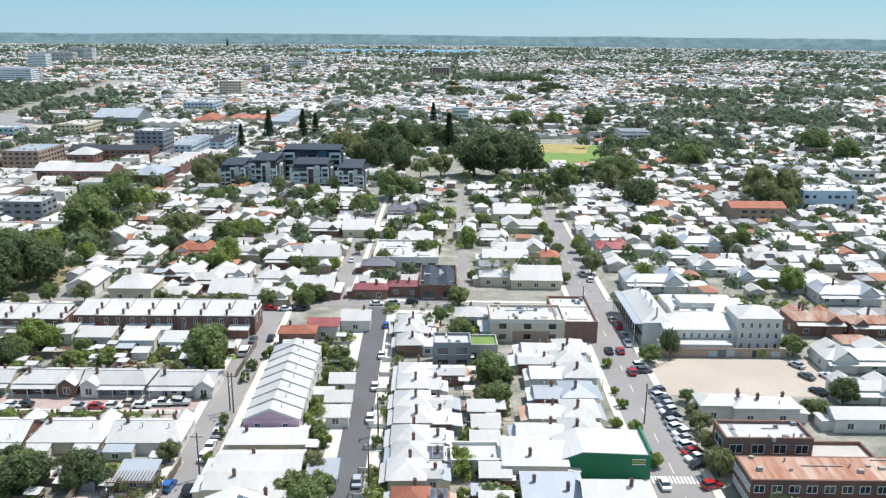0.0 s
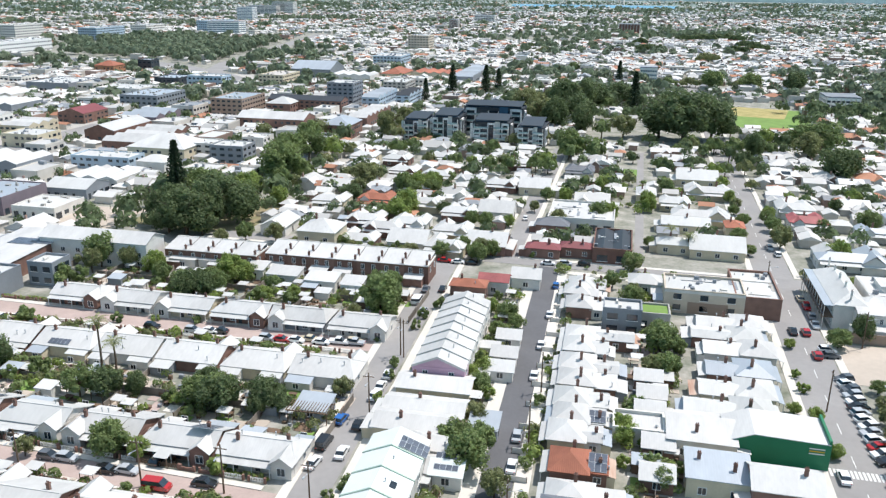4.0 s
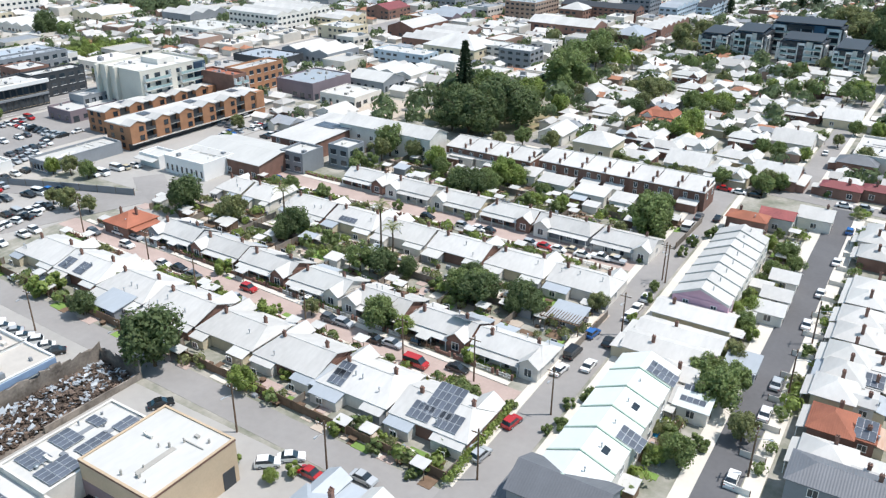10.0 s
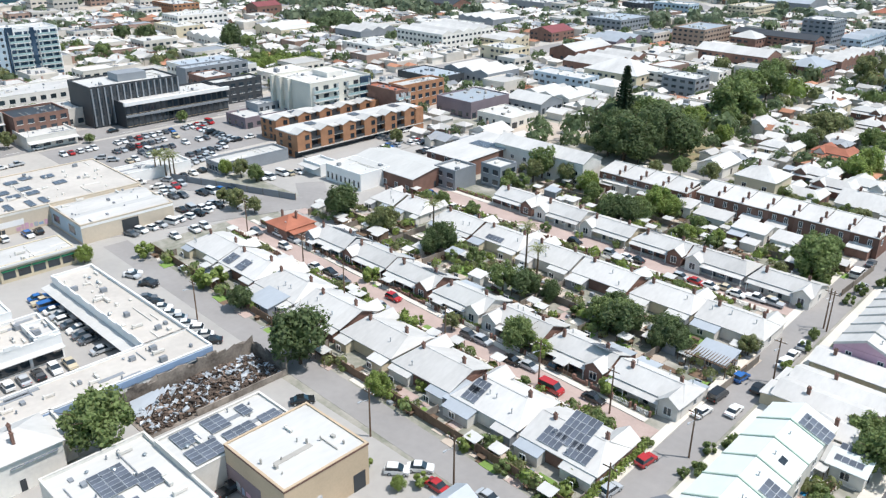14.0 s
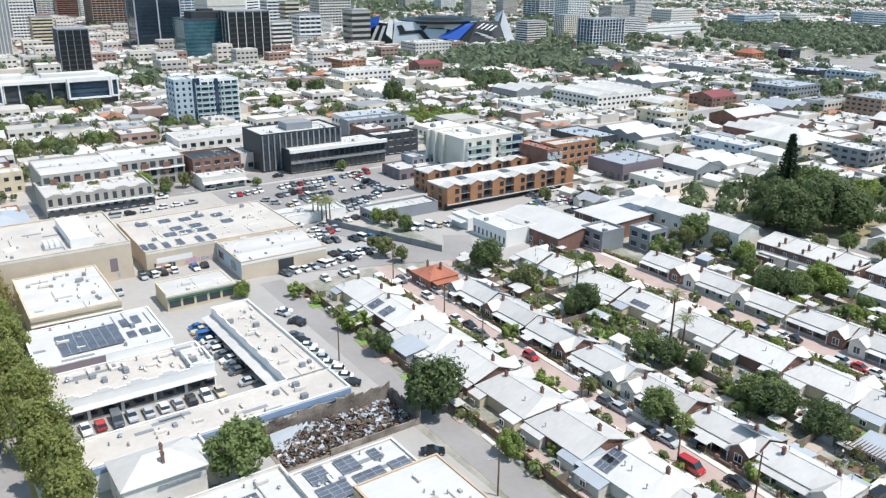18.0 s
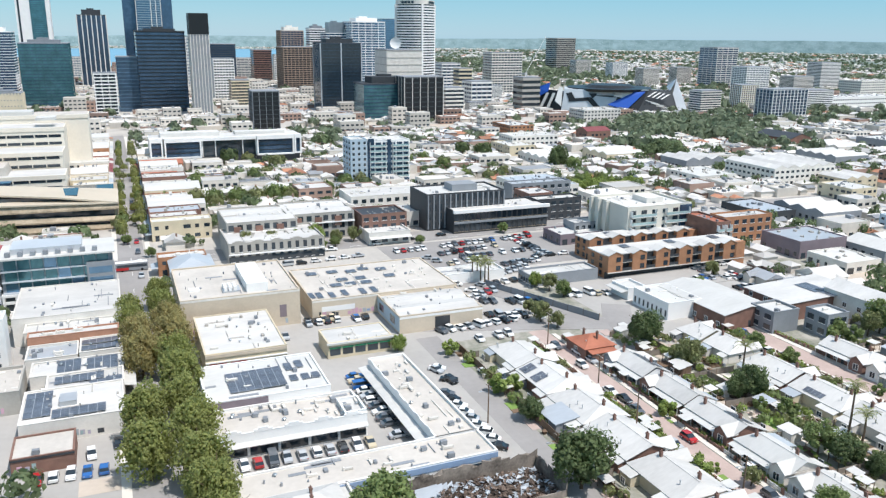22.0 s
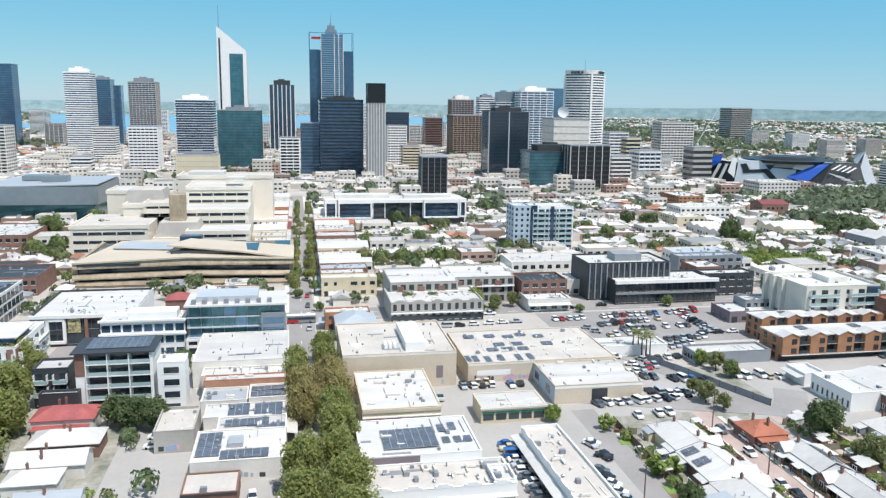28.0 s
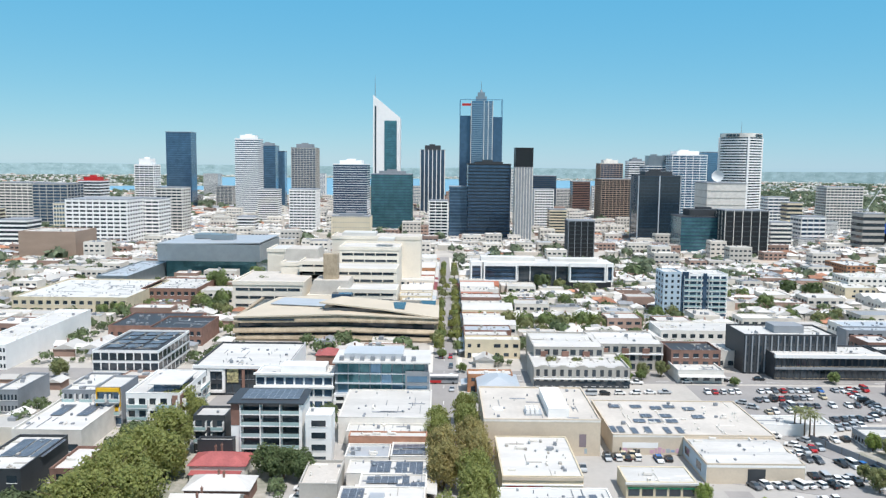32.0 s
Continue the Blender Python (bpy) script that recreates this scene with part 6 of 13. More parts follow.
house(25.0, 296.9, 20.0, 13.0, 0.5, 96, h=3.4, form='hip', wall='cream', chim=1, roof='roof_white')
house(16.5, 314.3, 11.1, 13.0, 0.5, 97, h=3.4, form='hip', wall='cream', chim=1, roof='roof_pale')
house(30.3, 334.9, 18.5, 13.0, 0.5, 98, h=3.4, form='hip', wall='cream', chim=1, roof='roof_white')
house(26.9, 357.2, 16.9, 13.0, 0.5, 99, h=3.4, form='gable', wall='cream', chim=1, roof='roof_pale')
house(5.7, 323.4, 7.4, 13.0, 0.5, 100, h=3.4, form='hip', wall='cream', chim=1, roof='roof_white')
house(19.2, 282.4, 16.1, 8.3, 0.5, 101, h=3.4, form='gable', wall='cream', chim=1, roof='roof_pale')
house(35.7, 283.2, 6.2, 7.9, 0.5, 102, h=3.4, form='hip', wall='cream', chim=1, roof='roof_orange')
house(5.8, 219.3, 8.8, 7.4, 1, 103, h=3.4, form='hip', wall='plaster', chim=1)
strip_cottage(-10.6, 207.2, 13, 7.6, 1, 104, -1, wall='plaster')

# ---- old hotel, sand lot and buildings across the wide street ----
patch('sand_lot', 71.5, 183.8, 43.9, 21.8, 0.5, 'sand', 0.04, 'bare sand lot with tyre marks', 'ground')
house(103.3, 218.8, 14.0, 12.5, 0.5, 105, h=4.6, form='hip', roof='roof_rust', wall='brick', chim=2)
house(60.3, 162.6, 11.5, 5.5, 0.5, 106, h=4, form='hip', wall='plaster', chim=2)
house(68.6, 161.5, 14.1, 5.5, 0.5, 107, h=4, form='hip', wall='plaster', chim=2)
block(61.1, 142.4, 16.8, 7.3, 7.5, 0.5, 108, wall='brick', roof='roof_white', floors=2, sides='sw', units=3, label='two-storey red brick corner building with a white roof')
block(67.3, 130.5, 28.1, 8.3, 6, 0.5, 109, wall='brick_dark', roof='roof_rust', floors=2, sides='sw', bays=9, units=0, pitch=0.7, label='old concrete building under a rusty iron roof')
block(73.5, 140.8, 15.9, 7.0, 4, 0.5, 110, wall='brick_dark', roof='roof_tan', sides='s', units=0)
house(104.0, 194.0, 20.0, 13.0, 0.5, 111, h=3.5, form='hip', wall='plaster', chim=0)
house(96.7, 174.6, 14.2, 9.8, 0.5, 112, h=3.5, form='hip', wall='plaster', chim=0)
house(88.6, 158.4, 13.5, 5.6, 0.5, 114, h=3.5, form='gable', wall='plaster', chim=0)
house(117.6, 217.4, 12.0, 11.0, 0.5, 115, h=4.2, form='hip', roof='roof_rust', wall='brick', chim=1)
house(66.9, 256.6, 20.0, 13.0, 0.5, 116, h=3.6, form='hip', wall='plaster', chim=1, roof='roof_zinc')
house(82.1, 288.5, 12.8, 8.4, 0.5, 117, h=3.6, form='hip', wall='plaster', chim=1, roof='roof_zinc')
house(93.9, 275.8, 17.8, 11.5, 0.5, 118, h=3.6, form='hip', wall='plaster', chim=1, roof='roof_white')
house(103.1, 262.3, 17.3, 10.5, 0.5, 119, h=3.6, form='hip', wall='plaster', chim=1, roof='roof_zinc')
house(117.7, 258.1, 17.1, 13.0, 0.5, 120, h=3.6, form='hip', wall='plaster', chim=1, roof='roof_zinc')
house(125.3, 246.1, 20.0, 12.4, 0.5, 121, h=3.6, form='hip', wall='plaster', chim=1, roof='roof_zinc')
house(97.3, 308.2, 15.4, 13.0, 0.5, 122, h=3.6, form='hip', wall='plaster', chim=1, roof='roof_zinc')
house(61.3, 297.8, 12.4, 13.0, 0.5, 123, h=3.6, form='hip', wall='plaster', chim=1, roof='roof_red')
house(60.1, 315.6, 13.0, 13.0, 0.5, 124, h=3.6, form='hip', wall='plaster', chim=1, roof='roof_pale')

# ---- north of the terrace, up to the park ----
house(-117.6, 245.8, 9.0, 13.0, 1, 125, h=3.6, form='gable', wall='plaster', chim=0, roof='roof_pale')
house(-96.6, 232.6, 12.5, 12.0, 1, 126, h=7, form='hip', wall='cream', chim=1, roof='roof_white')
house(-85.3, 237.5, 12.5, 12.0, 1, 127, h=3.6, form='hip', wall='brick', chim=0, roof='roof_white')
house(-68.9, 239.7, 12.5, 12.0, 1, 128, h=3.6, form='gable', wall='plaster', chim=1, roof='roof_white')
house(-56.1, 238.2, 12.5, 12.0, 1, 129, h=3.6, form='hip', wall='cream', chim=0, roof='roof_pale')
house(-43.7, 243.7, 12.5, 12.0, 1, 130, h=3.6, form='gable', wall='brick', chim=1, roof='roof_white')
house(-95.9, 288.5, 12.5, 12.0, 1, 131, h=3.6, form='hip', wall='plaster', chim=0, roof='roof_orange')
house(-75.9, 287.5, 12.5, 12.0, 1, 132, h=3.6, form='hip', wall='cream', chim=1, roof='roof_white')
house(-60.3, 278.2, 12.5, 12.0, 1, 133, h=3.6, form='hip', wall='brick', chim=0, roof='roof_pale')
house(-47.6, 282.9, 12.5, 12.0, 1, 134, h=3.6, form='gable', wall='plaster', chim=1, roof='roof_white')
house(-112.0, 281.8, 12.5, 12.0, 1, 135, h=3.6, form='hip', wall='cream', chim=0, roof='roof_white')
house(-90.6, 260.6, 12.5, 12.0, 1, 136, h=3.6, form='hip', wall='brick', chim=1, roof='roof_white')
house(-74.1, 260.3, 12.5, 12.0, 1, 137, h=3.6, form='hip', wall='plaster', chim=0, roof='roof_pale')
house(-38.8, 323.3, 12.5, 12.0, 1, 138, h=3.6, form='gable', wall='cream', chim=1, roof='roof_white')
house(-52.6, 325.0, 12.5, 12.0, 1, 139, h=3.6, form='hip', wall='brick', chim=0, roof='roof_white')
house(-67.1, 329.4, 12.5, 12.0, 1, 140, h=3.6, form='hip', wall='plaster', chim=1, roof='roof_white')
house(-83.2, 333.9, 12.5, 12.0, 1, 141, h=3.6, form='hip', wall='cream', chim=0, roof='roof_pale')
house(-99.1, 338.5, 12.5, 12.0, 1, 142, h=3.6, form='hip', wall='brick', chim=1, roof='roof_white')
house(-120.9, 343.5, 12.5, 12.0, 1, 143, h=3.6, form='hip', wall='plaster', chim=0, roof='roof_white')
house(-126.6, 363.5, 12.5, 12.0, 1, 144, h=3.6, form='hip', wall='cream', chim=1, roof='roof_white')
house(-109.4, 361.5, 12.5, 12.0, 1, 145, h=3.6, form='hip', wall='brick', chim=0, roof='roof_pale')
house(-90.2, 372.0, 12.5, 12.0, 1, 146, h=3.6, form='hip', wall='plaster', chim=1, roof='roof_white')
house(-69.6, 370.1, 12.5, 12.0, 1, 147, h=3.6, form='hip', wall='cream', chim=0, roof='roof_white')
house(-52.6, 367.6, 12.5, 12.0, 1, 148, h=3.6, form='hip', wall='brick', chim=1, roof='roof_white')
house(-23.3, 359.6, 12.5, 12.0, 1, 149, h=3.6, form='hip', wall='plaster', chim=0, roof='roof_grey')
house(-57.6, 255.4, 12.5, 12.0, 1, 150, h=3.6, form='hip', wall='cream', chim=1, roof='roof_white')
house(-81.5, 252.7, 12.5, 12.0, 1, 151, h=3.6, form='hip', wall='brick', chim=0, roof='roof_white')

# ---- dark apartment complex by the park ----
for i, (x, y, w, d, h) in enumerate([(-118, 432, 14, 20, 11), (-102, 436, 15, 22, 13), (-80, 458, 34, 16, 15.5), (-76, 430, 20, 18, 12), (-54, 428, 14, 24, 11)]):
    fr = [("s", u, u + 0.2, 0.02 + 0.3 * ((i + k) % 2), 0.98 - 0.25 * ((i + k) % 3 == 0), "white") for k, u in enumerate((-0.49, -0.1, 0.28))] + [("w", -0.4, -0.1, 0.05, 0.7, "white"), ("e", -0.35, 0.0, 0.05, 0.9, "white")]
    block(x, y, w, d, h, 1, 152 + i, wall="dark_wall", roof="roof_dark", floors=4, sides="swe", bays=5, units=3, name="apartment_block", label="dark apartment block with white balcony frames and grey roof", fills=0.7, frame_mat="grey_wall", surrounds=fr, panels=[("s", 0.1, 0.24, 0.0, 1.04, "glass_blue" if i == 2 else "plaster", 0.25)])
    o = thing("roof_canopy", x, y, 1, "sloping charcoal roof canopy with solar panels", "roof", z=h)
    part("canopy_plate", slab([(-w / 2 + 1, -d / 2 - 0.8, 1.4), (w / 2 - 1, -d / 2 - 0.8, 1.4), (w / 2 - 1, d / 2 - 1, 2.4), (-w / 2 + 1, d / 2 - 1, 2.4)], 0.25), "roof_dark", o)
    part("canopy_wall", box(-w / 2 + 1.6, w / 2 - 1.6, -d / 2 + 1.4, d / 2 - 1.6, -0.65, 1.4), "glass_navy", o)

# ---- shops and workshops by the burnt lot ----
block(-85.1, 53.6, 15.1, 15.3, 7.6, 1.5, 157, wall='tan_block', roof='roof_pale', sides='', units=1, par=0.12, label='tan rendered warehouse with a flat pale roof', paint='s', panels=[('s', -0.505, 0.505, 0.955, 0.99, 'brick_dark', 0.06), ('e', -0.505, 0.505, 0.955, 0.99, 'brick_dark', 0.06), ('e', 0.3, 0.45, 0.0, 0.42, 'dark_wall', 0.06), ('s', 0.2, 0.42, 0.0, 0.5, 'grey_wall', 0.06), ('s', -0.5, 0.1, 0.0, 0.55, 'plum_wall', 0.03), ('e', -0.15, -0.1, 0.35, 0.45, 'alu', 0.4)])
block(-98.1, 49.5, 10.9, 19.1, 5.5, 1.5, 158, wall='plaster', roof='roof_pale', sides='s', bays=1, units=2, par=0.3, solar=[(-0.44, -0.4, 4, 2), (-0.44, -0.12, 4, 2), (0.04, -0.42, 4, 3), (0.04, -0.08, 4, 3), (0.04, 0.26, 4, 2), (-0.4, 0.2, 3, 1)])
block(-96.3, 32.2, 21.8, 16.2, 5, 1.5, 159, wall='plaster', roof='roof_pale', sides='', units=12, solar=[(-0.3, -0.2, 6, 3), (-0.1, 0.1, 4, 2), (0.1, -0.3, 5, 3)])
block(-119.3, 24.5, 9.0, 14.7, 5, 1.5, 160, wall='plaster', roof='roof_pale', sides='', units=10, solar=[(0.2, -0.2, 5, 4)])
house(-117.2, 22.9, 9.3, 13.0, 1.5, 161, h=6, form='hip', wall='plaster', chim=2)
house(-59.3, 62.9, 12.0, 13.0, 1.5, 162, h=4, form='hip', wall='plaster', roof='roof_zinc', chim=2)
block(-154.6, 56.3, 43.0, 9.2, 5.0, 1.5, 163, wall='white', roof='roof_tan', sides='', units=16, label='long narrow row of shops with a flat tan roof', awning='s', panels=[('s', -0.49 + 0.14 * i, -0.37 + 0.14 * i, 0.06, 0.52, 'glass', 0.06) for i in range(7)] + [('s', -0.46 + 0.14 * i, -0.4 + 0.14 * i, 1.0, 1.1, 'white', 0.1) for i in range(7)])
block(-128.2, 37.0, 9.4, 49.0, 5.0, 1.5, 164, wall='white', roof='roof_tan', sides='', units=12, fascia='e', par=0.35, label='long flat-roofed supermarket with a pale tan roof', panels=[('e', -0.4 + 0.11 * i, -0.34 + 0.11 * i, 0.45, 0.62, 'glass', 0.05) for i in range(8)])
block(-153.6, 27.1, 12.2, 30.8, 5.2, 0.5, 165, wall='white', roof='roof_tan', sides='', units=22, awning='e', label='row of shops with an awning facing the car park', crest='e')
block(-151.5, 40.2, 7.0, 4.6, 5.9, 0.5, 958, wall='white', roof='roof_white', sides='', units=7, par=0.8, label='white corner shop crowded with rooftop plant')
block(-169.8, 24.6, 20.0, 26.4, 7.0, 0.5, 166, wall='white', roof='roof_pale', sides='', units=3, par=0.25, label='white shop hall with a neat dark solar array on its roof', solar=[(-0.2, -0.3, 10, 7), (-0.28, 0.21, 4, 1), (-0.32, 0.31, 4, 1), (0.08, 0.21, 3, 1), (0.08, 0.31, 3, 1), (0.08, 0.4, 3, 1)], panels=[('e', -0.49, -0.02, 0.76, 0.97, 'plum_wall', 0.08)])
block(-202.0, 23.6, 28.6, 19.8, 6.6, 0.5, 167, wall='cream', roof='roof_white', sides='', units=14, par=0.15, label='cream rendered shop building with a white roof', panels=[('e', -0.46, -0.24, 0.3, 0.62, 'red', 0.06), ('e', -0.2, 0.0, 0.3, 0.62, 'red', 0.06), ('e', -0.5, 0.5, 0.86, 0.98, 'tan', 0.3), ('e', -0.5, 0.5, 0.66, 0.7, 'white', 0.4)])
block(-235.8, 27.0, 33, 33, 10.6, 0.5, 168, wall='tan', roof='roof_tan', sides='', units=0, par=0.35, tops=[(0.08, 0.15, 22, 6, 2.6, 'white'), (0.3, -0.06, 4.5, 5, 0.5, 'alu'), (0.2, -0.36, 2.5, 3, 0.4, 'white')] + [(0.25 + 0.05 * (i % 3), -0.11 + 0.04 * (i // 3), 1.1, 0.9, 1.7, 'white') for i in range(9)], label='large windowless tan hall with a flat roof and parapet', paint='e', panels=[('e', 0.32, 0.38, 0.25, 0.6, 'plum_wall', 0.05), ('e', -0.5, 0.5, 0.93, 0.985, 'plaster', 0.05)])
block(-237.6, 70.4, 33.3, 46.2, 6, 0.5, 169, wall='tan', roof='roof_tan', sides='', units=10, label='large car showroom with solar panels on its flat roof', par=0.2, solar=[(-0.35, -0.41, 3, 2), (-0.35, -0.26, 3, 2), (-0.31, -0.13, 3, 2), (-0.36, -0.03, 3, 2), (-0.29, 0.09, 3, 2), (-0.05, 0.10, 3, 2), (-0.07, -0.24, 3, 2), (-0.07, -0.11, 3, 2), (0.08, -0.31, 3, 2), (0.08, -0.21, 3, 2), (0.08, -0.10, 3, 2), (0.28, -0.50, 5, 1), (0.29, -0.45, 5, 1), (0.32, -0.37, 5, 1), (0.29, -0.28, 5, 1), (0.30, -0.16, 5, 1), (0.29, -0.08, 5, 1)], paint='e', panels=[('e', -0.06, 0.04, 0.0, 0.72, 'dark_wall', 0.06), ('e', -0.5, -0.06, 0.88, 0.97, 'plaster', 0.05), ('e', -0.44, -0.22, 0.35, 0.62, 'white', 0.03)])
block(-211.0, 80.4, 20.4, 25.6, 5.4, 0.5, 170, wall='tan', roof='roof_white', sides='', units=5, form='saw', par=0.4, label='white ribbed-roof service workshop with tan walls', panels=[('e', -0.08, 0.1, 0.0, 0.75, 'dark_wall', 0.06), ('e', -0.5, 0.5, 0.82, 0.94, 'white', 0.05), ('s', -0.5, 0.5, 0.1, 0.9, 'sky_blue_wall', 0.03), ('s', -0.4, -0.2, 0.3, 0.7, 'glass', 0.06), ('s', 0.1, 0.3, 0.3, 0.7, 'glass', 0.06)])
block(-195.6, 53.3, 10.4, 17.4, 4.4, 0.5, 171, wall='cream', roof='roof_white', sides='', units=1, par=0.1, label='small showroom with green-framed glazing', panels=[('e', -0.47 + 0.195 * i, -0.31 + 0.195 * i, 0.2, 0.64, 'glass', 0.05) for i in range(5)] + [('e', -0.48 + 0.195 * i, -0.3 + 0.195 * i, 0.64, 0.7, 'green_wall', 0.35) for i in range(5)] + [('e', -0.52, 0.52, 0.9, 1.0, 'roof_pale', 0.7)])
block(-243.2, 106.3, 9.0, 25.3, 3.6, 0.5, 172, wall='white', roof='roof_pale', sides='', units=0, label='white yard shed with roller door')
block(-231.5, 136.1, 9.0, 26.4, 4, 0.5, 173, wall='grey_wall', roof='roof_pale', sides='s', bays=5, units=1)
block(-192.5, 152.2, 17.0, 12.5, 5.4, 1.5, 174, wall='white', roof='roof_pale', sides='s', bays=8, units=2, label='white stepped-front workshop with a row of small windows', fills=0.35)
block(-208.6, 149.3, 9.0, 7.0, 4, 1.5, 175, wall='white', roof='roof_pale', sides='', units=0, awning='s')
house(-186, 165, 30, 19, 1.5, 176, h=5, form='gable', roof='roof_pale', wall='brick', chim=0, rear=False, rise=1.6, name='workshop')
patch('car_park', -219, 176, 20, 42, 1.5, 'carpark', 0.3, 'raised pale car deck beside the workshop')
car_row(-232, 190, -214, 190, 6, 90, 971, 0.1)
car_row(-234, 197, -208, 197, 9, 90, 972, 0.1)
car_row(-234, 203, -210, 203, 8, 90, 973, 0.2)
car_row(-226, 214, -206, 213, 4, 0, 974, 0.2)
block(-160, 183, 8, 8, 7, 1.5, 941, wall='grey_wall', roof='roof_pale', floors=2, sides='se', units=1, label='modern grey two-storey townhouse with a pale roof')
house(-180, 194, 18, 30, 1.5, 178, h=5.6, form='shed', roof='roof_white', wall='brick', chim=0, rear=False, solar=[(-0.4, 0.5, 8, 3), (0.3, 0.55, 7, 3)], name='workshop')
block(-168.6, 172.0, 9.0, 9.5, 6.6, 1.5, 179, wall='grey_wall', roof='roof_pale', floors=2, sides='s', units=2)
house(-157, 203, 36, 10, 1.5, 180, h=8, form='gable', roof='roof_white', wall='plaster', chim=0, rear=False, rise=2.2)

# ---- orange brick terraces and apartments ----
block(-270.3, 196.5, 25.5, 30.4, 17, 0.5, 181, wall='apartment_render', roof='roof_white', floors=5, sides='e', bays=6, units=9, name='apartment_block', label='warm white five-storey apartment block with deep balconies', par=0.8, fills=0.5, frame_mat='apartment_render', panels=[('s', -0.5, -0.44, 0.0, 1.0, 'apartment_render', 1.6), ('s', -0.28, -0.22, 0.0, 1.0, 'apartment_render', 1.6), ('s', -0.06, 0.0, 0.0, 1.0, 'apartment_render', 1.6), ('e', 0.32, 0.5, 0.0, 0.97, 'glass_navy', 0.5)], tops=[(0.0, 0.1, 10, 8, 2.2, 'plaster')])
block(-248.7, 212.8, 19.3, 7.0, 13, 0.5, 182, wall='brick', roof='roof_orange', floors=4, sides='e', bays=6, units=2, name='apartment_block')
block(-256.3, 236.8, 9.0, 24.8, 11, 0.5, 183, wall='brick_orange', roof='roof_pale', floors=3, sides='e', bays=6, units=2)
block(-283.1, 181.9, 9.0, 23.2, 7, 0.5, 184, wall='grey_wall', roof='roof_pale', floors=2, sides='e', bays=8, units=2)

block(-318.0, 182.2, 9.0, 25.0, 10, 0.5, 186, wall='dark_wall', roof='roof_pale', floors=3, sides='e', bays=6, units=5)
block(-351.9, 192.3, 9.0, 33.2, 11, 0.5, 187, wall='grey_wall', roof='roof_zinc', floors=3, sides='e', bays=8, units=3)

# ---- street wall of shops across the main road ----
block(-323.1, 136.1, 20.9, 36.6, 16, 0.5, 188, wall='dark_wall', roof='roof_pale', floors=4, sides='e', bays=14, units=6, fills=0.4, label='dark four-storey office with a ribbed facade', frame_mat='dark_wall', wh=2.9, tops=[(0.0, 0.05, 9, 12, 3, 'grey_wall')], panels=[('e', -0.49 + 0.07 * i, -0.475 + 0.07 * i, 0.05, 0.97, 'grey_wall', 0.4) for i in range(15)])
block(-312.7, 149.2, 17.5, 44.9, 10, 0.5, 189, wall='dark_wall', roof='roof_white', floors=2, sides='e', bays=18, units=2, fills=0.7, label='long two-storey building with a bronze screened front under a white roof', wh=3.2, frame_mat='bronze', panels=[('e', -0.51, 0.51, 0.9, 1.04, 'white', 1.4), ('e', -0.5, 0.5, 0.44, 0.52, 'grey_wall', 0.8)])
block(-317.2, 97.9, 16.0, 19.5, 10, 0.5, 190, wall='brick', roof='roof_dark', floors=3, sides='ew', bays=5, units=4)
block(-304.9, 96.6, 13.8, 17.5, 5, 0.5, 191, wall='plaster', roof='roof_pale', sides='e', units=0, awning='e')
block(-300.5, 49.7, 24.4, 35.4, 7.8, 0.5, 192, wall='concrete', roof='roof_white', floors=2, sides='e', bays=12, units=5, label='pale two-storey shop terrace with tall windows and a white roof', fills=0.45, wh=2.6, frame_mat='white', panels=[('e', -0.5, 0.5, 0.44, 0.5, 'white', 0.5), ('e', -0.5, 0.5, 0.04, 0.34, 'glass', 0.1)], crest='e')
block(-322.2, 47.6, 28.6, 27.4, 11, 0.5, 193, panels=[('e', -0.1, 0.0, 0.5, 0.85, 'brick', 0.5), ('e', 0.2, 0.3, 0.5, 0.85, 'brick', 0.5), ('e', -0.4, -0.3, 0.5, 0.85, 'brick', 0.5), ('e', -0.5, 0.5, 0.62, 0.66, 'white', 0.9)], wall='concrete', roof='roof_white', floors=3, fills=0.6, wh=2.2, label='three-storey white flats with brick window bays and gabled white roofs', sides='en', bays=8, units=2, form='saw', frame_mat='grey_wall')
block(-327.5, 72.6, 26.0, 27.6, 11, 0.5, 194, panels=[('e', -0.1, 0.0, 0.5, 0.85, 'brick', 0.5), ('e', 0.2, 0.3, 0.5, 0.85, 'brick', 0.5), ('e', -0.4, -0.3, 0.5, 0.85, 'brick', 0.5), ('e', -0.5, 0.5, 0.62, 0.66, 'white', 0.9)], wall='concrete', roof='roof_white', floors=3, fills=0.6, wh=2.2, label='three-storey white flats with brick window bays and gabled white roofs', sides='en', bays=8, units=2, form='saw', frame_mat='grey_wall')
house(-276.5, 18, 18.5, 14, 0.5, 196, h=5.5, form='hip', roof='roof_zinc', wall='plaster', chim=0, rear=False, rise=2.6, name='shop')
block(-437.6, 121.6, 16, 9.7, 25, 0.5, 200, wall='sky_blue_wall', roof='roof_pale', floors=8, sides='es', bays=3, units=1, name='apartment_tower', label='slim pale blue apartment tower with small windows', fills=0.4, frame_mat='white')
block(-439.0, 139.2, 18, 25.0, 24, 0.5, 201, wall='white', roof='roof_pale', floors=8, sides='es', bays=6, units=2, name='apartment_block', label='white and blue apartment tower with stacked balconies', fills=0.8, glazed='glass_navy', panels=[('e', -0.5, -0.36, 0.0, 1.05, 'glass_navy', 0.8), ('e', -0.04, 0.04, 0.0, 1.02, 'glass_navy', 0.5)])
block(-367.7, 117.3, 21.7, 41.2, 8, 0.5, 202, wall='plaster', roof='roof_white', floors=2, sides='e', units=8)
block(-330.7, 105.9, 17.6, 41.3, 7, 0.5, 203, wall='plaster', roof='roof_pale', floors=1, sides='e', units=8)

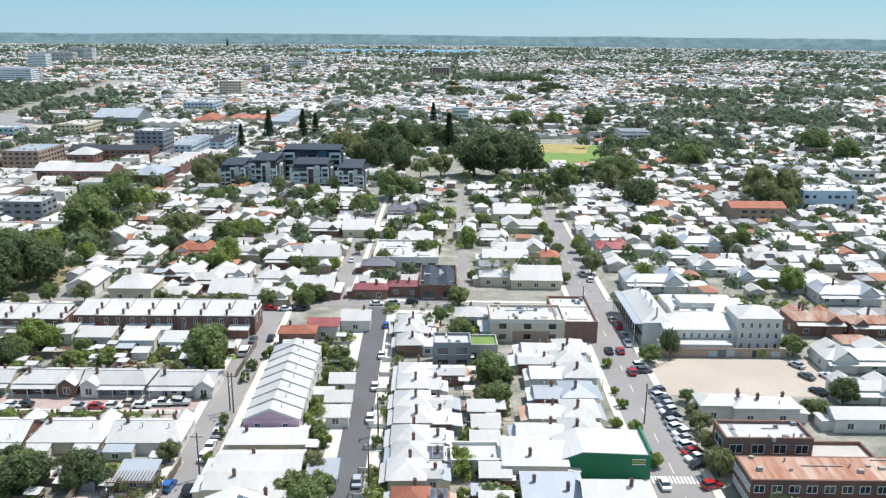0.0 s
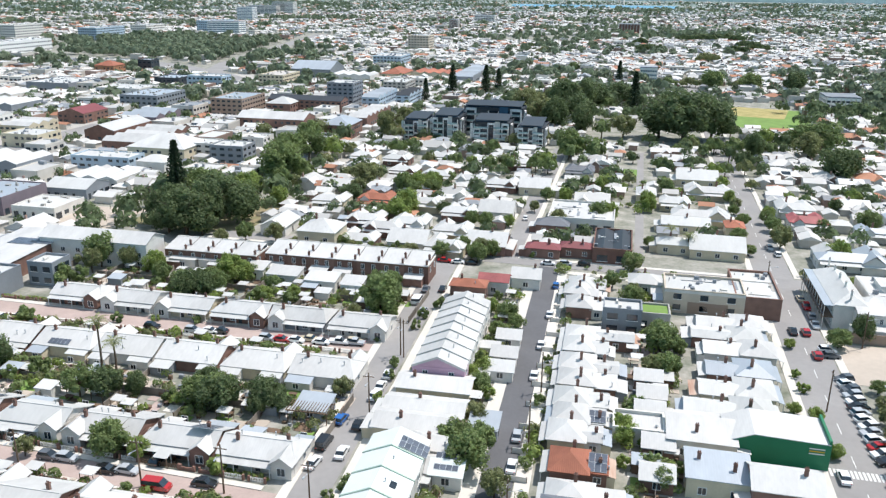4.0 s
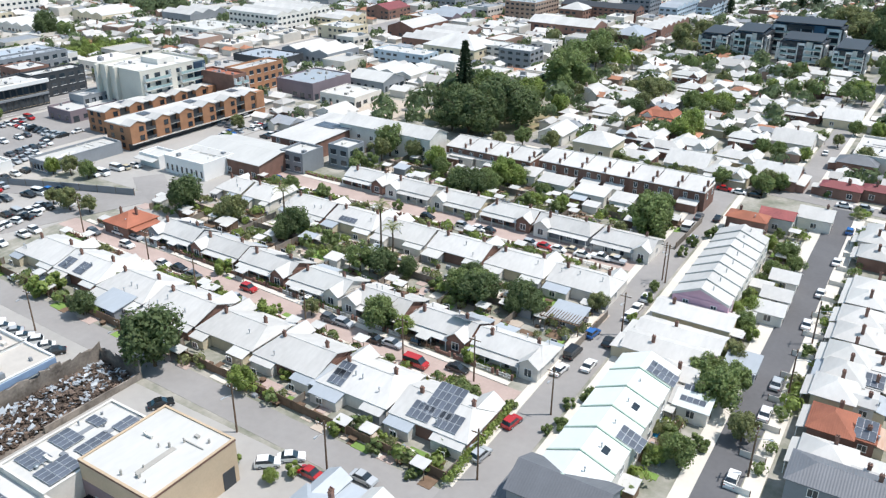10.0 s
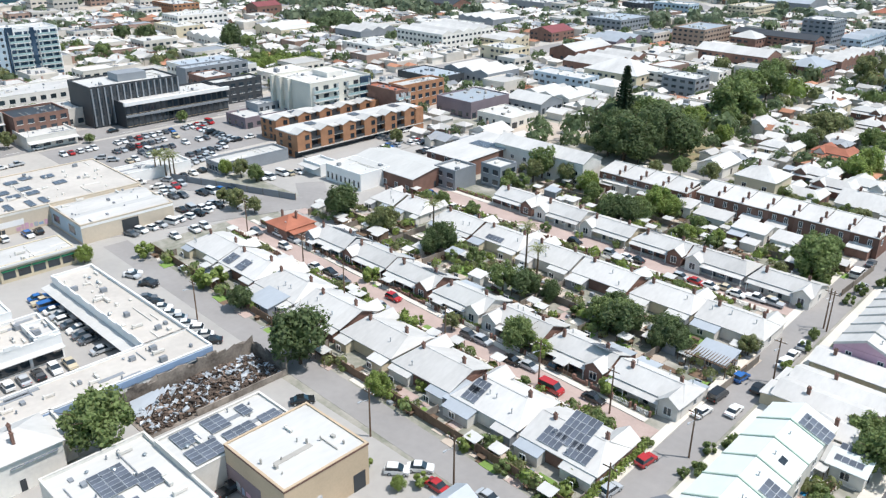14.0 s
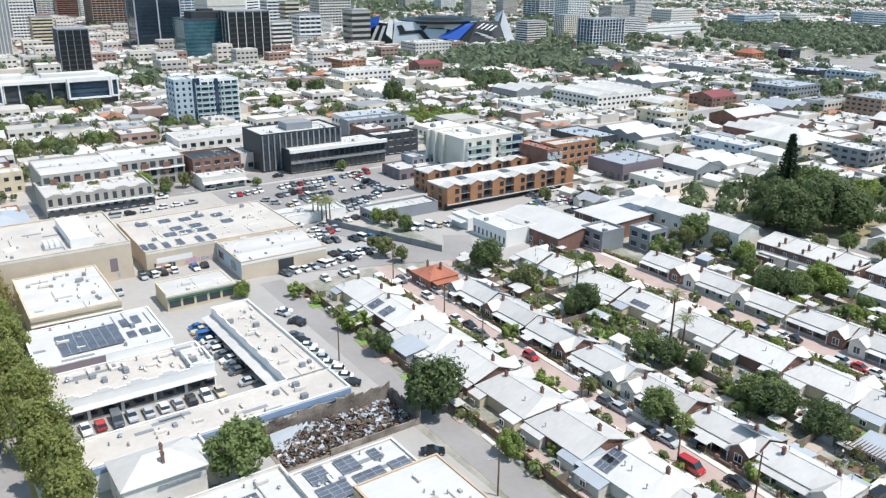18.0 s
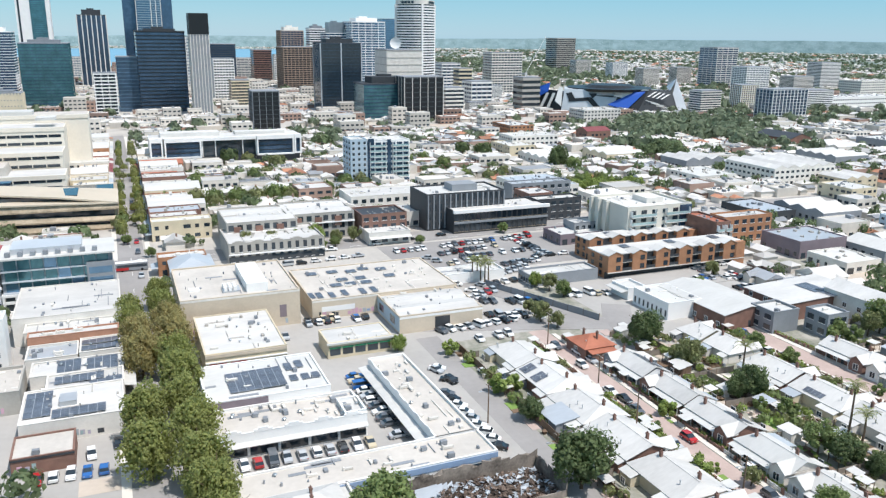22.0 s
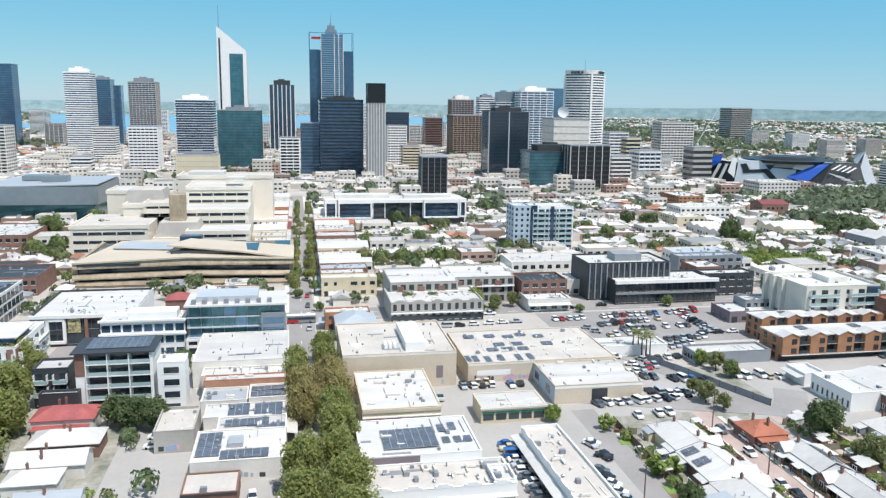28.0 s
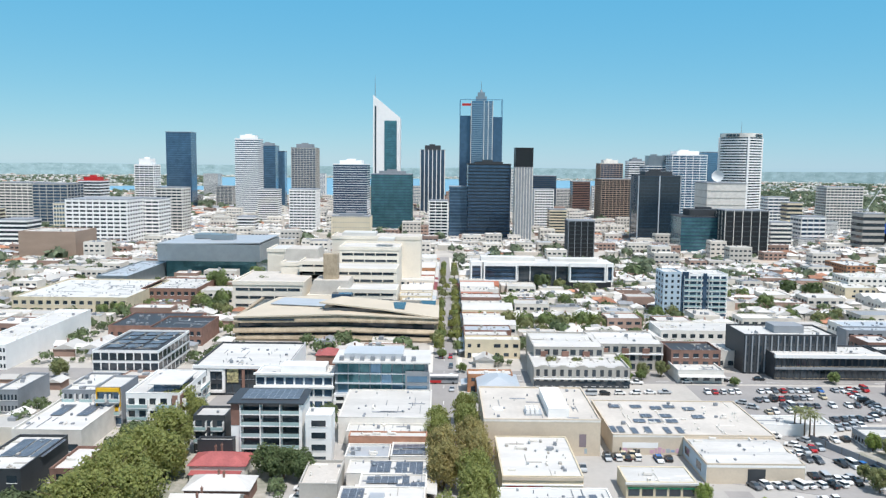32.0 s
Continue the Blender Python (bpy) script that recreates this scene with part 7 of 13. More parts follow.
# ---- along the tree-lined main street ----
glazed_office(-265.6, -21.5, 17.4, 31.6, 17, 0.5)
block(-263.2, -50.4, 10.7, 25.5, 12.5, 0.5, 205, wall='white', roof='roof_pale', floors=3, sides='e', bays=8, units=4, fills=0.8, wh=2.3, glazed='glass_navy', label='white three-storey office with dark glazing and roof terraces', tops=[(-0.1, 0.1, 7, 15, 2.4, 'white')], panels=[('e', -0.52, 0.52, 0.62, 0.67, 'white', 1.0), ('e', -0.52, 0.52, 0.98, 1.03, 'white', 1.0)])
balcony_block(-217.8, -49, 13.6, 19.3, 17, 0.5, 5)
block(-222, -66.5, 9, 9, 11, 0.5, 207, wall='dark_wall', roof='roof_white', floors=3, sides='e', bays=3, units=1, name='apartment_block')
block(-209, -62, 3, 9.5, 7.5, 0.5, 951, wall='dark_wall', roof='roof_pale', sides='', units=0, label='tall plain charcoal boundary building')
block(-213, -34.5, 7, 7, 14, 0.5, 952, wall='white', roof='roof_white', sides='e', floors=4, bays=1, units=1, label='narrow white stair block beside the flats')
block(-241.5, -18.2, 29, 27, 8, 0.5, 208, wall='plaster', roof='roof_white', floors=1, sides='', units=2, par=0.25, label='very wide white warehouse roof behind a parapet')
block(-223.4, -16.8, 7.0, 23, 6.2, 0.5, 955, wall='plaster', roof='roof_pale', sides='', units=5, par=0.4, label='low shop range with a pale roof and white parapet')
block(-217.4, -16.2, 4.4, 21.8, 6.4, 0.5, 956, wall='brick_faded', roof='roof_pale', sides='', units=6, par=0.3, label='narrow shop range with a faded brick rear parapet')
block(-209.9, -21.0, 10.0, 11.8, 4.4, 0.5, 209, wall='plaster', roof='roof_zinc', floors=1, sides='', units=9, label='low shop with a patched pale blue roof')
block(-210.0, -9.7, 10.4, 10.0, 4.8, 0.5, 957, wall='plaster', roof='roof_pale', sides='', units=3, par=0.3, label='shop with two rows of solar panels on a pale roof', solar=[(-0.35, -0.46, 3, 5), (0.05, -0.46, 3, 5)])
block(-197.6, -14.8, 8.9, 20.2, 4.6, 0.5, 210, wall='plaster', roof='roof_white', units=5, par=0.3, solar=[(-0.42, -0.22, 7, 3), (-0.4, 0.1, 8, 4)], sides='', awning='n')
block(-188.8, -12.8, 8.4, 16.4, 4.6, 0.5, 211, wall='plaster', roof='roof_white', units=6, par=0.3, solar=[(-0.3, -0.4, 4, 6), (0.1, 0.26, 3, 2), (0.2, 0.05, 2, 2)], sides='', awning='n')
block(-191.7, -30.6, 15.3, 9.1, 5.5, 0.5, 212, wall='concrete', roof='roof_tan', units=1, sides='', label='old workshop with a weathered brownish roof', paint='e')
block(-176.0, -14.8, 17.0, 20.2, 4.8, 0.5, 213, wall='plaster', roof='roof_white', units=5, par=0.25, sides='', solar=[(-0.42, -0.47, 12, 3), (0.18, -0.2, 4, 6)], tops=[(-0.05, -0.05, 4.4, 3.4, 1.1, 'alu')], label='white-roofed workshop with solar panels and graffiti on its side wall', paint='e')
block(-160.3, -19.6, 9.6, 11.2, 3.6, 0.5, 214, wall='brick', roof='roof_tan', units=1, sides='', par=0.25, label='low brick workshop with a tan roof', paint='e', panels=[('e', -0.5, 0.5, 0.85, 0.95, 'dark_wall', 0.15)])
patch('sand_lot', -146.5, -8.5, 5.5, 9.5, 0.5, 'sand', 0.06, 'bare sandy lot beside the street trees')
car(-158.5, -11.2, 4, 'hatch', 'white')
car(-161.5, -6.2, 2, 'car', 'black')
car_row(-152, -22, -151.6, -7.5, 5, 0, 957, 0.05)
house(-203, -59, 9, 14.5, 0.5, 215, h=4, form='hip', roof='roof_red', wall='plaster', chim=2)
house(-188.5, -55, 9, 15.5, 0.5, 216, h=3.6, form='hip', wall='brick', chim=2)
house(-177.5, -55.5, 8, 15.5, 0.5, 217, h=3.6, form='gable', wall='plaster', chim=2)
house(-168.2, -56.4, 7.1, 10.6, 0.5, 218, h=3.6, form='hip', wall='plaster', chim=1)
house(-158.7, -50.6, 5.5, 12.2, 0.5, 219, h=3.6, form='gable', wall='plaster', roof='roof_zinc', chim=1)
block(-293.1, -72.7, 37.9, 32.8, 10.5, 0.5, 220, wall='dark_wall', roof='roof_white', floors=2, sides='e', bays=12, units=6, label='mixed-use block with brick and white frames under a white roof', fills=0.84, wh=3.2, frame_mat='grey_wall', panels=[('e', -0.5, 0.5, 0.93, 1.04, 'white', 0.9), ('n', -0.5, 0.5, 0.0, 1.02, 'white', 0.2), ('e', -0.14, -0.02, 0.45, 0.93, 'yellow_mosaic', 0.3)], surrounds=[('e', 0.02, 0.2, 0.1, 0.98, 'brick'), ('e', 0.26, 0.42, 0.1, 0.98, 'brick'), ('e', -0.35, -0.16, 0.1, 0.92, 'white')])
block(-307.1, -119.0, 36.5, 24.4, 12, 0.5, 221, wall='white', roof='roof_dark', floors=3, sides='en', bays=8, units=6, fills=0.84, wh=2.6, frame_mat='dark_wall', label='white-framed office with dark glazing and a charcoal solar roof', solar=[(-0.42 + 0.2 * i, -0.4 + 0.28 * j, 5, 3) for i in range(4) for j in range(3)])
block(-248.8, -88.9, 27.6, 16.3, 12, 0.5, 222, wall='white', roof='roof_white', floors=3, sides='en', bays=5, units=4, name='apartment_block', fills=0.6, label='white apartments with deep balconies, brick end panels and a penthouse', tops=[(0.12, 0.18, 13, 8, 2.6, 'glass_navy')], panels=[('e', 0.36, 0.46, 0.05, 0.95, 'brick', 0.35), ('n', -0.5, -0.38, 0.05, 0.95, 'brick', 0.35)])
o = thing('roof_canopy', -245.5, -86, 0.5, 'flat white penthouse roof', 'roof', z=13.9)
part('canopy_plate', box(-8, 8, -5.2, 5.2, 0, 0.3), 'roof_white', o)
block(-341.7, -179.6, 75.9, 15.1, 10, 0.5, 223, wall='white', roof='roof_white', floors=3, sides='e', bays=12, units=8, fills=0.6, panels=[('e', 0.15, 0.24, 0.1, 1.02, 'green_wall', 0.4)])
block(-254.7, -115.7, 20.9, 10.3, 10, 0.5, 224, wall='grey_wall', roof='roof_pale', floors=3, sides='e', bays=6, units=4, name='apartment_block')
block(-246.0, -104.0, 13.8, 8.0, 12.5, 0.5, 225, wall='grey_wall', roof='roof_pale', floors=3, sides='e', bays=3, surrounds=[('e', -0.46, 0.46, 0.42, 0.99, 'yellow')], units=0, name='apartment_block', label='apartment block with a bright yellow frame', fills=0.8, glazed='glass_navy')
block(-260.7, -141.8, 21.1, 7.0, 8, 0.5, 226, wall='grey_wall', roof='roof_pale', floors=2, sides='e', bays=6, units=2)
block(-230.7, -111.6, 30.4, 19.5, 7, 0.5, 227, wall='plaster', roof='roof_white', floors=1, sides='e', units=3, solar=[(-0.3, -0.3, 10, 2), (-0.3, 0.1, 10, 2)])
block(-196.3, -108.5, 24.5, 13.0, 8, 0.5, 228, wall='dark_wall', roof='roof_white', floors=2, sides='e', units=1, solar=[(-0.4, -0.3, 12, 2), (-0.4, 0, 12, 2), (-0.4, 0.3, 12, 2)])
block(-195.2, -93.1, 15.7, 7.0, 7, 0.5, 229, wall='brick', roof='roof_white', floors=2, sides='e', units=1)
block(-453.1, -202.0, 67.2, 61.5, 9, 0.5, 230, wall='cream', roof='roof_pale', floors=2, sides='e', bays=14, units=8)
block(-474.7, -160.3, 43.5, 31.6, 9, 0.5, 231, wall='brick', roof='roof_pale', floors=2, sides='e', bays=8, units=4)
block(-532.0, -210.2, 77.5, 19.6, 10, 0.5, 232, wall='metal_grey', roof='roof_zinc', floors=2, sides='e', bays=6, units=4, label='grey metal-clad gallery building')
block(-660.0, -324.0, 40.0, 46.0, 24, 0.5, 233, wall='brown_stone', roof='roof_tan', floors=5, sides='', units=3, label='windowless brown brick building')
block(-362.9, -121.2, 27.8, 23.9, 8, 0.5, 234, wall='brick', roof='roof_dark', floors=2, sides='e', bays=8, units=3)

# ---- shop rows of the main street ----
def premises(x, y, w, d, h, wall, roof, form, label, floors=1, sides="se", glazed="glass", seed=0, name="commercial_building", awning=""):
    """A plain building given by its south-east corner: flat roof behind a parapet, gables, a hip or a sawtooth; windows as bands."""
    r = random.Random(seed * 7 + 3)
    t = thing(name, x - w / 2, y + d / 2, 0.8, label, "building")
    a, b, c, e = -w / 2, w / 2, -d / 2, d / 2
    if form == "flat":
        part("wall", ring(a, b, c, e, 0.3, 0, h), wall, t)
        part("roof", slab([(a + 0.3, c + 0.3, h - 0.7), (b - 0.3, c + 0.3, h - 0.7), (b - 0.3, e - 0.3, h - 0.45), (a + 0.3, e - 0.3, h - 0.45)]), roof, t)
        zr = h - 0.6
    elif form == "hip":
        part("wall", box(a, b, c, e, 0, h - 0.1), wall, t)
        part("roof", hip_roof(a, b, c, e, h, min(w, d) * 0.22), roof, t)
        zr = None
    else:
        # a number of parallel gables along the longer side
        n = {"gable": 1, "gables": max(2, round(max(w, d) / 9))}[form]
        part("wall", box(a, b, c, e, 0, h - 0.1), wall, t)
        ge = []
        for i in range(n):
            if n == 1 and w >= d:
                g, q = gable_roof(a, b, c, e, h, d * 0.17, 0.5, 0.2)
            elif n == 1 or w >= d:
                x0, x1 = a + w * i / n, a + w * (i + 1) / n
                g, q = [turn_geo(p, 90) for p in gable_roof(c, e, -x1, -x0, h, (x1 - x0) * 0.17, 0.5, 0.02)]
            else:
                y0, y1 = c + d * i / n, c + d * (i + 1) / n
                g, q = gable_roof(a, b, y0, y1, h, (y1 - y0) * 0.2, 0.5, 0.02)
            part("roof", g, roof, t)
            ge.append(q)
        tagged(part("gable_infill", join(*ge), wall, t), kind="stuff")
        zr = None
    for s in sides:
        L = w if s == "s" else d
        px, py, dg = {"s": (0, c, 0), "e": (b, 0, 90)}[s]
        nb = max(2, int(L / 3.6))
        gs = []
        for f in range(floors):
            z, hh = f * (h - 0.5) / floors + 0.9, min(1.5, (h - 0.5) / floors * 0.42)
            for i in range(nb):
                if floors > 2 or i % 5 != seed % 5:
                    q, k = -L / 2 + L * (i + 0.5) / nb, r.choice((0.16, 0.2, 0.28, 0.36)) if floors < 3 else 0.27
                    gs.append(turn_geo(box(q - L / nb * k, q + L / nb * k, -0.06, 0.02, z if f or i % 3 else 0.1, z + hh), dg, px, py))
        tagged(part("window_band", join(*gs), glazed, t), kind="stuff")
    if awning:
        part("awning", slab([(a, c - 2.3, 2.9), (b, c - 2.3, 2.9), (b, c, 3.3), (a, c, 3.3)] if awning == "s" else [(a, e, 3.3), (b, e, 3.3), (b, e + 2.3, 2.9), (a, e + 2.3, 2.9)], 0.12), r.choice(("roof_pale", "roof_maroon", "roof_zinc")), t)
    if zr:
        gs = []
        for i in range(int(3 + w * d / 50)):
            ux, uy, q = r.uniform(-0.42, 0.42) * w, r.uniform(-0.42, 0.42) * d, r.uniform(0.3, 1.0)
            gs.append(box(ux - q, ux + q, uy - q * 0.7, uy + q * 0.7, zr - 0.1, zr + r.uniform(0.3, 1.3)) if i % 3 else cyl(ux, uy, 0.25, zr - 0.1, zr + 0.8, 6))
        tagged(part("roof_clutter", join(*gs), r.choice(("grey_wall", "concrete", "plaster")), t), kind="stuff")
    return t


rg = random.Random(31)
for side, y0, y1, d in ((1, 7.5, -282, -545), (-1, -9.0, -395, -640)):
    x = y1
    while x > d:
        w, dep, h = rg.uniform(7, 15), rg.uniform(15, 26), rg.uniform(5.5, 8.5)
        wl_, rf = rg.choice(("plaster", "brick", "cream", "plaster", "tan", "brick_orange")), rg.choice(("roof_white", "roof_pale", "roof_zinc", "roof_white", "roof_orange" if x < -420 else "roof_white"))
        if not -322 < x < -284:
            premises(x, y0 if side > 0 else y0 - dep, w, dep, h, wl_, rf, rg.choice(("flat", "flat", "gable")), "two-storey %s shop with %s roof and awning" % (WALL_WORDS[wl_], ROOF_WORDS[rf]), 2, "se", seed=int(-x), name="shop", awning="s" if side > 0 else "n")
        x -= w + 0.3

# ---- commercial quarter beyond the park ----
premises(-347, 341, 40, 46, 10, "plaster", "roof_white", "gables", "white three-storey apartment rows with many small gables", floors=3, seed=-688, name="apartment_block")
premises(-265, 292, 30, 24, 5, "grey_wall", "roof_white", "gables", "workshop under broad white gabled roofs", floors=1, seed=-557)
premises(-276, 268, 28, 19, 5, "dark_wall", "roof_zinc", "flat", "low charcoal showroom with a green-grey roof", floors=1, seed=-544)
premises(-223, 236, 20, 24, 7, "plum_wall", "roof_zinc", "flat", "plum-grey workshop with much rooftop plant", floors=1, seed=-459)
premises(-201, 236, 18, 17, 4.5, "plaster", "roof_white", "flat", "low white shop with a flat roof", floors=1, seed=-437)
premises(-208, 263, 19, 15, 4.5, "grey_wall", "roof_pale", "gable", "grey warehouse under a pale curved roof", floors=1, seed=-471)
premises(-207, 281, 26, 18, 4, "plaster", "roof_pale", "gables", "row of small pale workshop sheds", floors=1, seed=-488)
premises(-223, 313, 30, 13, 6, "sky_blue_wall", "roof_white", "flat", "pale blue two-storey building with a white roof", floors=2, seed=-536)
premises(-207, 333, 30, 24, 7, "cream", "roof_white", "hip", "cream heritage hall with a white hipped roof", floors=2, seed=-540)
premises(-205, 313, 14, 11, 5, "plaster", "roof_white", "hip", "low cream annex with a white roof", floors=1, seed=-518)
premises(-241, 352, 24, 46, 5, "brick", "roof_white", "gables", "long brick shop terrace under white gabled roofs", floors=1, seed=-593)
premises(-272, 372, 18, 36, 6, "brick_dark", "roof_white", "gable", "long dark brick shed with a white gable roof", floors=1, seed=-644)
premises(-298, 346, 22, 18, 7, "cream", "roof_pale", "flat", "cream two-storey hall with a flat roof", floors=2, seed=-644)
premises(-430, 540, 38, 40, 7, "grey_wall", "roof_pale", "flat", "wide grey warehouse with a flat pale roof", floors=1, seed=-970)
premises(-354, 519, 36, 26, 8, "plaster", "roof_white", "flat", "white two-storey office with blue windows", floors=2, seed=-873)
premises(-312, 476, 28, 36, 10, "grey_wall", "roof_zinc", "flat", "grey three-storey office with rooftop plant", floors=3, seed=-788)
premises(-325, 418, 18, 24, 6, "brick", "roof_maroon", "gable", "red brick hall with a maroon roof", floors=2, seed=-743)
premises(-292, 410, 14, 22, 6, "brick_orange", "roof_pale", "flat", "orange brick shop building", floors=2, seed=-702)
premises(-280, 424, 24, 30, 5, "plum_wall", "roof_zinc", "gables", "grey workshop under zinc gables", floors=1, seed=-704)
premises(-434, 484, 34, 30, 5, "plaster", "roof_white", "gables", "white sawtooth warehouse", floors=1, seed=-918)
premises(-476, 480, 38, 22, 6, "brick_dark", "roof_dark", "gable", "dark gabled warehouse", floors=1, seed=-956)
premises(-324, 586, 30, 16, 11, "sky_blue_wall", "roof_white", "flat", "blue glazed office with a white roof", floors=3, seed=-910)
premises(-365, 590, 22, 24, 8, "dark_wall", "roof_zinc", "flat", "charcoal office block", floors=2, seed=-955)
premises(-325, 372, 20, 24, 6, "cream", "roof_white", "gables", "cream row of shops with white gables", floors=2, seed=-697)
premises(-388, 395, 36, 28, 5.5, "plaster", "roof_white", "flat", "white low warehouse with roof vents", floors=1, seed=-783)
premises(-392, 436, 34, 30, 6, "grey_wall", "roof_pale", "gables", "pale multi-gabled factory", floors=1, seed=-828)
premises(-360, 300, 30, 26, 6, "plaster", "roof_pale", "flat", "pale flat-roofed shop building", floors=2, seed=-660)
premises(-246, 468, 22, 34, 11.5, "brown_stone", "roof_zinc", "flat", "brown brick apartment block with a grey roof and many balconies", floors=4, seed=-714, name="apartment_block")
premises(-187, 428, 42, 18, 7, "brick", "roof_white", "gable", "red brick heritage building with a long white roof", floors=2, seed=-615)
premises(-221, 486, 17, 17, 7, "brick", "roof_pale", "hip", "red brick hall with a pale hipped roof", floors=2, seed=-707)
premises(-191, 500, 52, 14, 8, "brick", "roof_dark", "gable", "brick and white terrace under a charcoal roof", floors=3, seed=-691)
premises(-192, 526, 19, 22, 17, "grey_wall", "roof_pale", "flat", "grey apartment tower with white balconies", floors=6, seed=-718, name="apartment_block")
premises(-171, 518, 12, 46, 9, "sky_blue_wall", "roof_zinc", "gables", "blue-grey townhouse row with stepped roofs", floors=3, seed=-689)
premises(-156, 541, 10, 38, 8, "sky_blue_wall", "roof_dark", "gables", "blue-grey townhouse row under dark roofs", floors=3, seed=-697)
premises(-176, 600, 18, 30, 10, "concrete", "roof_pale", "flat", "olive grey apartment block", floors=4, seed=-776, name="apartment_block")
premises(-153, 412, 17, 22, 8, "brick", "roof_zinc", "hip", "two-storey brick corner building with white bands", floors=2, seed=-565)
premises(-157, 452, 12, 50, 6, "brick", "roof_white", "gables", "row of brick shops under white roofs", floors=1, seed=-609)
premises(-179, 338, 17, 14, 9, "grey_wall", "roof_pale", "flat", "grey modern apartments with square balconies", floors=3, seed=-517, name="apartment_block")
premises(-199, 345, 14, 13, 8, "plaster", "roof_pale", "flat", "pale modern apartments beside the park", floors=3, seed=-544, name="apartment_block")
premises(-187, 376, 12, 13, 6, "plaster", "roof_white", "flat", "white modern house with a flat roof", floors=2, seed=-563)
premises(-208, 701, 21, 36, 5, "cream", "roof_orange", "hip", "low building under terracotta hipped roofs", floors=1, seed=-909)
premises(-161, 716, 44, 34, 5, "cream", "roof_orange", "gables", "long terracotta-roofed housing rows", floors=1, seed=-877)
premises(-290, 626, 22, 36, 9, "cream", "roof_tan", "flat", "cream office block", floors=3, seed=-916)
premises(-273, 690, 38, 36, 8, "grey_wall", "roof_zinc", "gable", "broad grey warehouse", floors=1, seed=-963)
premises(-225, 660, 38, 26, 7, "plaster", "roof_white", "gables", "white multi-gabled hall", floors=1, seed=-885)
premises(-246, 821, 30, 40, 10, "sky_blue_wall", "roof_white", "flat", "blue and white office block", floors=3, seed=-1067)
premises(-142, 690, 18, 90, 6, "grey_wall", "roof_zinc", "gables", "grey sawtooth rows of a factory", floors=1, seed=-832)
premises(-266, 1012, 27, 30, 20, "tan", "roof_pale", "flat", "tan apartment tower above the suburb", floors=6, seed=-1278, name="apartment_block")
premises(-348, 184, 34, 30, 9, "plaster", "roof_zinc", "flat", "wide white office with dark blue-grey roof sheets", floors=2, seed=-532)
premises(-330, 176, 15, 13, 9.5, "brick", "roof_white", "flat", "red brick office with a white roof", floors=2, seed=-506)
premises(-272, 160, 14, 21, 4.5, "plum_wall", "roof_pale", "flat", "low plum-grey shop with a wide pale roof", floors=1, seed=-432)
premises(-520, 262, 22, 38, 11, "plaster", "roof_white", "flat", "modern white office with blue and red panels", floors=3, seed=-782)
premises(-450, 252, 40, 26, 4.6, "plaster", "roof_white", "gables", "white gabled hall row", floors=1, seed=-702)
premises(-500, 250, 30, 20, 7, "cream", "roof_pale", "flat", "cream low office", floors=2, seed=-750)
premises(-545, 340, 16, 22, 9, "brick", "roof_maroon", "gable", "old brick church with a steep maroon roof", floors=2, seed=-885)
premises(-365, -158, 34, 36, 5.5, "brick", "roof_dark", "flat", "brick hall under a broad charcoal roof", floors=1, seed=-207)
premises(-640, 395, 26, 40, 16, "plaster", "roof_white", "flat", "white apartment block beside the railway", floors=5, seed=-1035, name="apartment_block")
premises(-600, 300, 34, 22, 9, "brick_orange", "roof_pale", "flat", "orange brick housing block", floors=3, seed=-900)
premises(-455, 300, 30, 30, 5, "cream", "roof_pale", "gables", "cream row of gabled workshops", floors=1, seed=-755)
premises(-410, 330, 26, 30, 6, "grey_wall", "roof_white", "gables", "grey workshop row with white gables", floors=1, seed=-740)
premises(-872, 1000, 40, 60, 22, "plaster", "roof_white", "flat", "pale blue-white apartment row beyond the freeway", floors=6, seed=-1872, name="apartment_block")
premises(-721, 778, 30, 110, 14, "white", "roof_white", "flat", "long white offices beside the freeway", floors=3, seed=-1499)
premises(-772, 1044, 30, 70, 18, "sky_blue_wall", "roof_white", "flat", "blue and white office block beyond the freeway", floors=5, seed=-1816)
premises(-824, 1248, 30, 60, 12, "plaster", "roof_white", "flat", "white office block behind the trees", floors=3, seed=-2072)
premises(-702, 1271, 40, 60, 20, "sky_blue_wall", "roof_zinc", "flat", "blue-grey office block beyond the ramps", floors=5, seed=-1973)
premises(-474, 660, 20, 18, 8, "brick_orange", "roof_orange", "hip", "brick church hall under a steep tiled roof", floors=2, seed=-1134)
premises(-451, 685, 14, 14, 12, "dark_wall", "roof_zinc", "flat", "charcoal office cube beside the freeway", floors=3, seed=-1136)
premises(-334, 591, 24, 26, 8, "sky_blue_wall", "roof_white", "flat", "white and teal showroom beside the ramp", floors=2, seed=-925)
premises(196, 384, 26, 18, 9, "sky_blue_wall", "roof_white", "flat", "modern white and blue building with ribbon windows", floors=2, seed=-188)
premises(151, 356, 25, 12, 6, "brown_stone", "roof_orange", "gable", "low brown brick flats with a tiled roof", floors=2, seed=-205)

